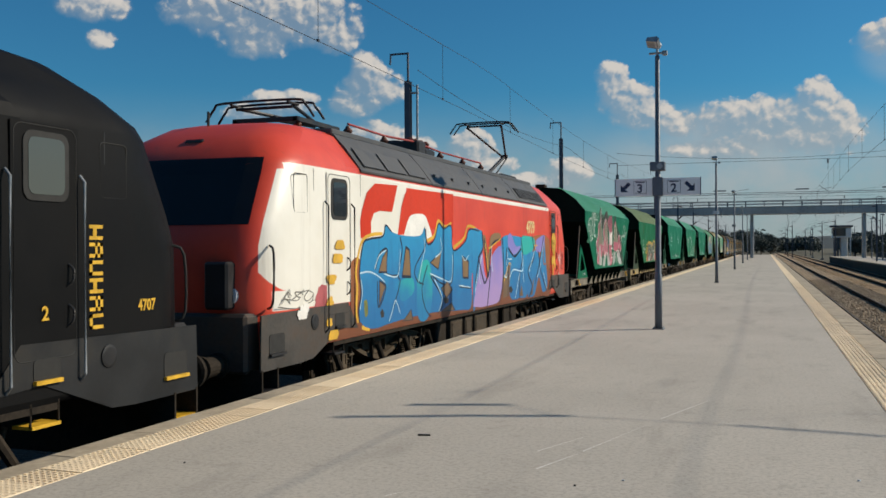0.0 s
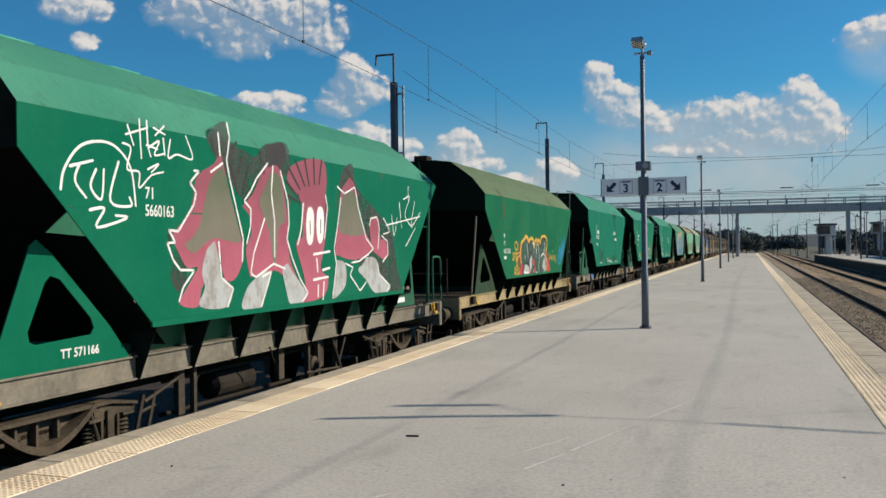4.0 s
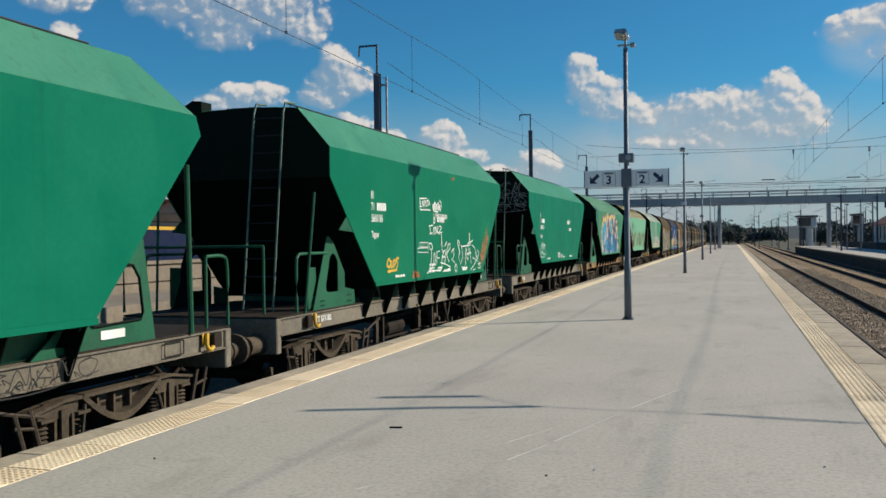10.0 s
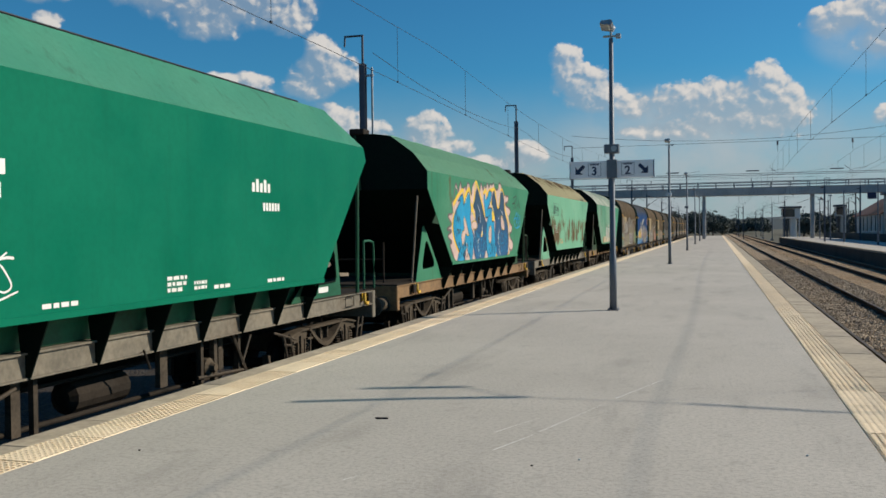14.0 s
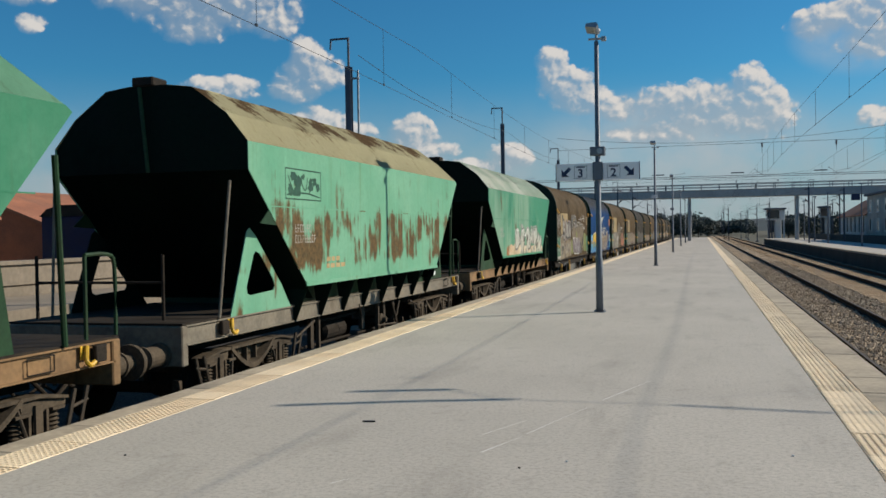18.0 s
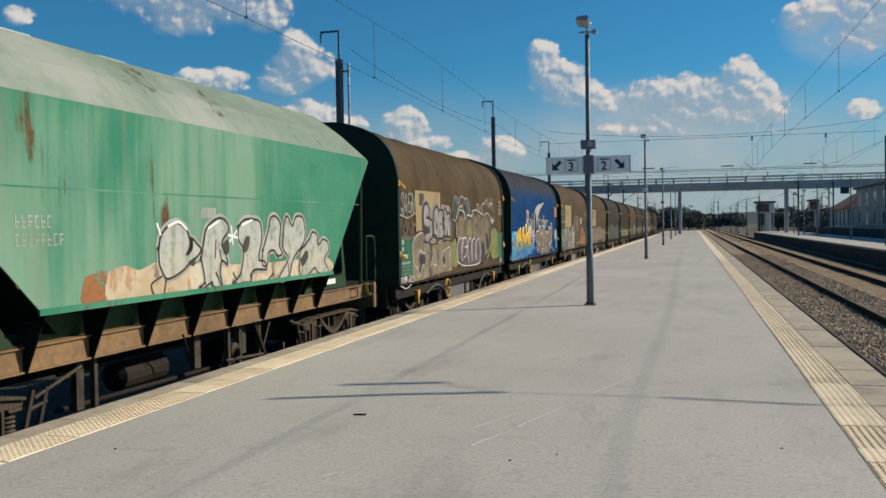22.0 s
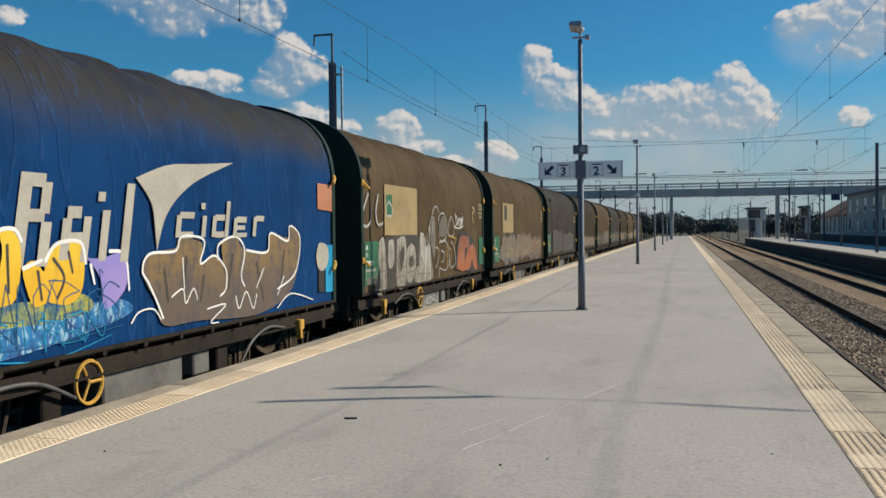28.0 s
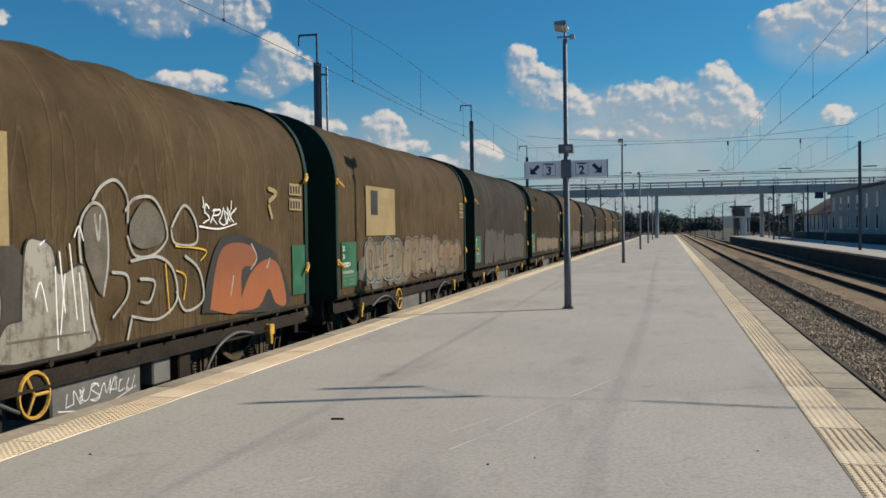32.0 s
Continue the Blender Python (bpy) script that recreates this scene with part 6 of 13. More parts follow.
# ---- electric locomotive ----
LEVELS = [(1.16, 9.40, 1.49), (1.22, 9.46, 1.51), (1.72, 9.50, 1.51), (2.55, 9.48, 1.51), (2.85, 9.36, 1.51), (3.62, 8.98, 1.50), (3.74, 8.90, 1.47), (4.02, 8.62, 1.24), (4.26, 8.15, 1.04), (4.33, 7.85, 0.90), (4.37, 7.4, 0.0)]


def plan_outline(L, W):
    q = [(W, L - 2.0), (W, L - 0.70), (W - 0.035, L - 0.44), (W - 0.12, L - 0.22), (W - 0.28, L - 0.085), (W - 0.50, L - 0.025), (0.0, L)]
    q = [(max(x, 0.0) if W > 0.6 else x * (W / 1.5 if W else 0), y) for x, y in q] if W > 0.6 else [(W * k, L) for k in (1, 1, 1, 0.9, 0.8, 0.6, 0)]
    mids = [(W, (L - 2.0) * k) for k in (0.66, 0.33, 0.0)]
    quad = mids[::-1] + q
    right = [(x, -y) for x, y in quad[:0:-1]] + quad            # along +x side from the front nose to the rear nose
    left = [(-x, y) for x, y in right[::-1]][1:-1]
    return right + left


def loco_body(paint):
    bm = bmesh.new()
    rings = [[bm.verts.new((x, y, z)) for x, y in plan_outline(L, W)] for z, L, W in LEVELS]
    n = len(rings[0])
    for a, b in zip(rings, rings[1:]):
        for i in range(n):
            bm.faces.new((a[i], a[(i + 1) % n], b[(i + 1) % n], b[i]))
    bm.faces.new(rings[0][::-1])
    bmesh.ops.remove_doubles(bm, verts=bm.verts, dist=0.002)
    return fix(bm)


def nose_panel(z0, z1, half, sgn, off, inset0=0.0):
    """A panel that follows the raked nose between two heights."""
    def lev(z):
        for a, b in zip(LEVELS, LEVELS[1:]):
            if a[0] <= z <= b[0]:
                t = (z - a[0]) / (b[0] - a[0])
                return a[1] + (b[1] - a[1]) * t, a[2] + (b[2] - a[2]) * t
    bm = bmesh.new()
    rows = []
    for k in range(5):
        z = z0 + (z1 - z0) * k / 4
        L, W = lev(z)
        pts = [(W - 0.28, L - 0.085), (W - 0.50, L - 0.025), (0.45, L - 0.010), (0.0, L)]
        pts = [p for p in pts if p[0] <= half]
        ln = [(x, y) for x, y in pts] + [(-x, y) for x, y in pts[::-1][1:]]
        rows.append([bm.verts.new((x * 1.004, sgn * (y + off), z)) for x, y in ln])
    for a, b in zip(rows, rows[1:]):
        for i in range(len(a) - 1):
            bm.faces.new((a[i], a[i + 1], b[i + 1], b[i]))
    bmesh.ops.solidify(bm, geom=list(bm.faces), thickness=0.006)
    return fix(bm)


def pantograph(parent, y, up, sgn=1):
    base = part("pantograph", boxes((-0.55, 0.55, y - 0.75, y - 0.68, 4.50, 4.57), (-0.55, 0.55, y + 0.68, y + 0.75, 4.50, 4.57), (-0.58, -0.50, y - 0.75, y + 0.75, 4.50, 4.57), (0.50, 0.58, y - 0.75, y + 0.75, 4.50, 4.57)), "black", parent, "raised pantograph" if up else "folded pantograph")
    for x in (-0.5, 0.5):
        for d in (-0.6, 0.6):
            part("insulator", fix(lathe(bmesh.new(), (x, y + d, 4.33), "z", [(0, 0.05), (0.05, 0.075), (0.08, 0.05), (0.13, 0.075), (0.17, 0.05)], 8)), "insul", base)
    if up:
        knee, top = Vector((0, y + sgn * 1.55, 5.26)), 6.0
        hy = y - sgn * 0.55
        part("lower_arm", tubes((((0, y - sgn * 0.25, 4.60), tuple(knee)), 0.05), (((0.12, y + sgn * 0.1, 4.58), (0.08, knee.y, knee.z - 0.05)), 0.022)), "black", base)
        part("upper_arm", tubes((((-0.05, knee.y, knee.z), (-0.50, hy, top - 0.10)), 0.03), (((0.05, knee.y, knee.z), (0.50, hy, top - 0.10)), 0.03), (((-0.1, knee.y, knee.z), (0.1, knee.y, knee.z)), 0.06)), "black", base)
    else:
        hy, top = y - sgn * 0.75, 4.80
        part("lower_arm", tubes((((0, y - sgn * 0.45, 4.60), (0, y + sgn * 0.95, 4.66)), 0.05)), "black", base)
        part("upper_arm", tubes((((-0.05, y + sgn * 0.95, 4.68), (-0.5, hy, top - 0.06)), 0.03), (((0.05, y + sgn * 0.95, 4.68), (0.5, hy, top - 0.06)), 0.03)), "black", base)
    for d in (-0.17, 0.17):
        part("collector_strip", tubes((smooth_line([(-0.95, hy + d, top - 0.28), (-0.80, hy + d, top - 0.08), (-0.62, hy + d, top), (0.62, hy + d, top), (0.80, hy + d, top - 0.08), (0.95, hy + d, top - 0.28)], 3), 0.02)), "black", base)
    part("head_frame", tubes((((-0.5, hy - 0.17, top - 0.03), (-0.5, hy + 0.17, top - 0.03)), 0.022), (((0.5, hy - 0.17, top - 0.03), (0.5, hy + 0.17, top - 0.03)), 0.022), (((-0.5, hy, top - 0.08), (0.5, hy, top - 0.08)), 0.025)), "black", base)


def electric_loco(u, label, paint, skirt, roof_mat, cab_roof, step_mat, grey_pane):
    ob = thing("electric_locomotive", label, "locomotive", pose(TRACK_X, u, RAIL_Z), "electric locomotives")
    TRAIN.append((ob, u))
    X = 1.512
    body = part("body", loco_body(paint), paint, ob)
    for p in body.data.polygons:
        p.use_smooth = abs(p.center.y) > 7.2 and p.center.z < 4.3
    # dark machine-room roof over the middle with louvred shoulders
    for s in (-1, 1):
        for k in range(4):
            ya = -6.45 + k * 3.25
            bm = bmesh.new()
            prism(bm, [(s * 1.505, 3.69), (s * 1.515, 3.72), (s * 1.25, 4.07), (s * 1.03, 4.31), (s * 0.98, 4.28), (s * 1.2, 4.03)], "y", ya + 0.02, ya + 3.23)
            sh = part("roof_shoulder", fix(bm), roof_mat, ob)
            for j in range(18 if k == 3 else 0):
                yy = ya + 0.25 + j * 0.155
                bm = bmesh.new()
                prism(bm, [(s * 1.47, 3.80), (s * 1.50, 3.79), (s * 1.30, 4.06), (s * 1.27, 4.05)], "y", yy, yy + 0.07)
                part("louvre", fix(bm), "louvre", sh)
            for j in range(3 if k == 0 else 0):
                yy = ya + 0.2 + j * 0.98
                bm = bmesh.new()
                prism(bm, [(s * 1.478, 3.80), (s * 1.492, 3.80), (s * 1.265, 4.10), (s * 1.25, 4.10)], "y", yy, yy + 0.88)
                part("roof_hatch", fix(bm), roof_mat, sh)
            for j in range(3 if k in (1, 2) else 0):
                part("lifting_eye", boxes((s * 1.40 - 0.03, s * 1.40 + 0.02, ya + 0.4 + j * 1.1, ya + 0.44 + j * 1.1, 3.86, 3.93)), roof_mat, sh)
    part("roof_deck", boxes((-1.02, 1.02, -6.45, 6.55, 4.30, 4.40), bevel=0.02), roof_mat, ob)
    # roof gear: bus bar on insulators, switch in the middle
    for y in (-5.0, -3.4, -0.2, 1.4, 2.9):
        part("roof_insulator", fix(lathe(bmesh.new(), (0.62, y, 4.40), "z", [(0, 0.05), (0.05, 0.085), (0.09, 0.05), (0.14, 0.085), (0.19, 0.05), (0.23, 0.03)], 10)), "insul", ob)
    part("bus_bar", tubes((((0.62, -5.0, 4.66), (0.62, -3.4, 4.64), (0.62, -1.8, 4.70), (0.62, -0.2, 4.64), (0.62, 2.9, 4.66)), 0.022)), "redcable", ob, "dull red bus bar")
    part("main_switch", boxes((0.1, 0.75, -1.9, -1.45, 4.40, 4.72), (0.15, 0.7, -1.35, -0.75, 4.40, 4.62), (-0.5, 0.3, -1.8, -0.9, 4.40, 4.75), bevel=0.04), "black", ob)
    for j in range(4):
        part("switch_insulator", fix(lathe(bmesh.new(), (0.5, -1.75 + j * 0.3, 4.6), "z", [(0, 0.07), (0.05, 0.1), (0.1, 0.07), (0.15, 0.1), (0.2, 0.05)], 10)), "insul", ob)
    # noses
    for sgn in (-1, 1):
        part("windscreen", nose_panel(2.82, 3.72, 1.28, sgn, 0.012), "glass", ob, "dark raked windscreen")
        for x in (-1.06, 1.06):
            part("headlight", fix(lathe(bmesh.new(), (x, sgn * 9.36, 1.92), "y", [(-0.1, 0.11), (0.12, 0.11), (0.125, 0.09)] if sgn > 0 else [(0.1, 0.11), (-0.12, 0.11), (-0.125, 0.09)], 14)), "lampglass", ob)
        part("top_light", boxes((-0.16, 0.16, sgn * 8.55 - 0.12, sgn * 8.55 + 0.12, 3.90, 4.02), bevel=0.03), "black", ob)
        part("front_skirt", boxes((-1.36, 1.36, min(sgn * 9.05, sgn * 9.58), max(sgn * 9.05, sgn * 9.58), 0.95, 1.70), bevel=0.04), skirt, ob)
        for s in (-1, 1):
            ya, yb = sorted((sgn * 7.35, sgn * 9.36))
            bm = bmesh.new()
            xo = s * 1.50
            prism(bm, [(sgn * 6.6, 1.30), (sgn * 6.95, 1.71), (sgn * 9.48, 1.68), (sgn * 9.50, 0.98), (sgn * 8.45, 0.98), (sgn * 8.1, 1.0), (sgn * 7.2, 1.34)], "x", min(xo, xo + s * 0.022), max(xo, xo + s * 0.022))
            sk = part("side_skirt", fix(bm), skirt, ob, "grey lower skirt panel")
            for (c, z, w, h) in ((sgn * 9.1, 1.30, 0.40, 0.26), (sgn * 7.25, 1.47, 0.32, 0.20)):
                part("step_pocket", rounded(c - w / 2, c + w / 2, z - h / 2, z + h / 2, 0.05, xo, xo + s * 0.028), "rubber", sk)
                part("step", boxes((min(xo, xo + s * 0.06), max(xo, xo + s * 0.06), c - w / 2, c + w / 2, z - h / 2 - 0.02, z - h / 2 + 0.015)), step_mat, sk)
            part("sand_filler", fix(lathe(bmesh.new(), (xo, sgn * 8.05, 1.50), "x", [(0, 0.11), (s * 0.035, 0.11), (s * 0.04, 0.085)], 16)), "black", sk)
            # corner steps under the buffer beam
            xa, xb = (xo - 0.28, xo + 0.03) if s > 0 else (xo - 0.03, xo + 0.28)
            st = part("corner_step", boxes((xa, xb, sgn * 9.28 - 0.21, sgn * 9.28 - 0.18, 0.35, 1.0)), "under", ob)
            part("step_side", boxes((xa, xb, sgn * 9.28 + 0.18, sgn * 9.28 + 0.21, 0.35, 1.0)), "under", st)
            for z in (0.37, 0.70):
                part("tread", boxes((xo - 0.28 if s > 0 else xo - 0.02, xo + 0.02 if s > 0 else xo + 0.28, sgn * 9.28 - 0.18, sgn * 9.28 + 0.18, z, z + 0.03)), step_mat, st)
            # cab door with window and grab rails
            yc = sgn * 7.25
            dr = part("cab_door", boxes((min(xo + s * 0.012, xo + s * 0.02), max(xo + s * 0.012, xo + s * 0.02), yc - 0.40, yc + 0.40, 1.50, 3.60), bevel=0.003), paint, ob)
            x1 = xo + s * 0.02
            part("window_frame", rounded(yc - 0.27, yc + 0.27, 2.93, 3.53, 0.10, x1, x1 + s * 0.012), "rubber", dr)
            part("pane", rounded(yc - 0.215, yc + 0.215, 2.985, 3.475, 0.07, x1, x1 + s * 0.016), grey_pane, dr, "grey cab door window")
            part("door_seam", rounded_line(yc - 0.37, yc + 0.37, 1.56, 3.58, 0.09, x1, 0.006), "rubber", dr)
            st2 = part("door_step", boxes((min(xo, xo - s * 0.2), max(xo, xo + s * 0.02), yc - 0.17, yc + 0.17, 0.97, 1.0)), step_mat, ob)
            for d in (-0.17, 0.16):
                part("step_side", boxes((min(xo - s * 0.02, xo), max(xo - s * 0.02, xo), yc + d, yc + d + 0.012, 0.97, 1.34)), "under", st2)
            for z in (2.28, 1.92):
                part("handle", tubes((smooth_line([(x1, yc + 0.27, z + 0.10), (x1 + s * 0.04, yc + 0.29, z + 0.05), (x1 + s * 0.04, yc + 0.28, z - 0.05), (x1, yc + 0.25, z - 0.10)], 4), 0.012), n=6), "black", dr)
            for d in (-0.46, 0.42):
                part("grab_rail", tubes((((xo + s * 0.02, yc + d, 1.32), (xo + s * 0.075, yc + d, 1.38), (xo + s * 0.075, yc + d, 3.12), (xo + s * 0.02, yc + d, 3.18)), 0.014)), "galv" if grey_pane == "glass_grey" else "rubber", ob)
            y2 = 8.15 if sgn > 0 else -8.41
            part("side_hatch", rounded_line(y2 - 0.19, y2 + 0.19, 3.0, 3.52, 0.05, xo + s * 0.002, 0.007), "rubber", ob, "blanked side window with a dark seal")
            part("panel_seam", boxes((min(xo, xo + s * 0.004), max(xo, xo + s * 0.004), sgn * 6.45, sgn * 6.46, 1.25, 3.66), (min(xo, xo + s * 0.004), max(xo, xo + s * 0.004), sgn * 8.02, sgn * 8.03, 1.75, 3.62)), "black", ob)
            # corner grab rail
            part("grab_rail", tubes((smooth_line([(s * 1.45, sgn * 9.2, 1.75), (s * 1.55, sgn * 9.24, 1.85), (s * 1.55, sgn * 9.22, 2.45), (s * 1.45, sgn * 9.15, 2.55)], 3), 0.016)), "rubber", ob)
        # coupling socket box and multiple-unit cables
        part("socket_box", boxes((0.78, 1.12, min(sgn * 9.4, sgn * 9.62), max(sgn * 9.4, sgn * 9.62), 1.75, 2.35), bevel=0.03), "black", ob)
        buffers(ob, sgn * 9.58, sgn, mat="under")
        part("snow_plough", boxes((-1.25, 1.25, min(sgn * 9.3, sgn * 9.38), max(sgn * 9.3, sgn * 9.38), 0.2, 0.95), bevel=0.02), "under", ob)
    # side rail at the body's foot, underfloor equipment
    for s in (-1, 1):
        x = s * 1.43
        part("body_sill", boxes((min(x, x + s * 0.07), max(x, x + s * 0.07), -7.4, 7.4, 1.10, 1.16)), "under", ob)
    part("transformer", boxes((-1.2, 1.2, -1.9, 1.9, 0.25, 1.14), bevel=0.05), "under", ob)
    for y, w in ((-1.8, 0.75), (-0.85, 0.5), (-0.15, 0.9), (1.0, 0.7)):
        bx = part("equipment_box", boxes((1.0, 1.40, y, y + w, 0.45, 1.06), bevel=0.02), "gear", ob)
        part("box_lid", rounded_line(y + 0.06, y + w - 0.06, 0.55, 0.98, 0.03, 1.402, 0.012), "bogie", bx)
    for y in (-2.6, 2.25, 2.9):
        part("battery_box", boxes((0.7, 1.38, y, y + 0.55, 0.35, 1.12), bevel=0.03), "under", ob)
    for y in (-4.95, 4.95):
        add_bogie(ob, y, 2.9, 0.575, "loco")
        for d in (-2.1, -0.5, 0.7, 1.9):
            part("damper", tubes((((1.34, y + d, 0.95), (1.36, y + d + 0.35, 0.45)), 0.05)), "under", ob)
            part("sand_pipe", tubes((((1.2, y + d + 0.1, 1.1), (1.22, y + d + 0.05, 0.6), (1.1, y + d - 0.1, 0.15)), 0.025)), "under", ob)
    pantograph(ob, 5.85, u > 10, 1)
    pantograph(ob, -6.0, False, 1)
    part("aerial", tubes((((-0.2, -8.0, 4.1), (-0.2, -8.0, 4.5)), 0.02), (((0.35, 7.6, 4.3), (0.35, 7.6, 4.55)), 0.03)), "black", ob)
    return ob


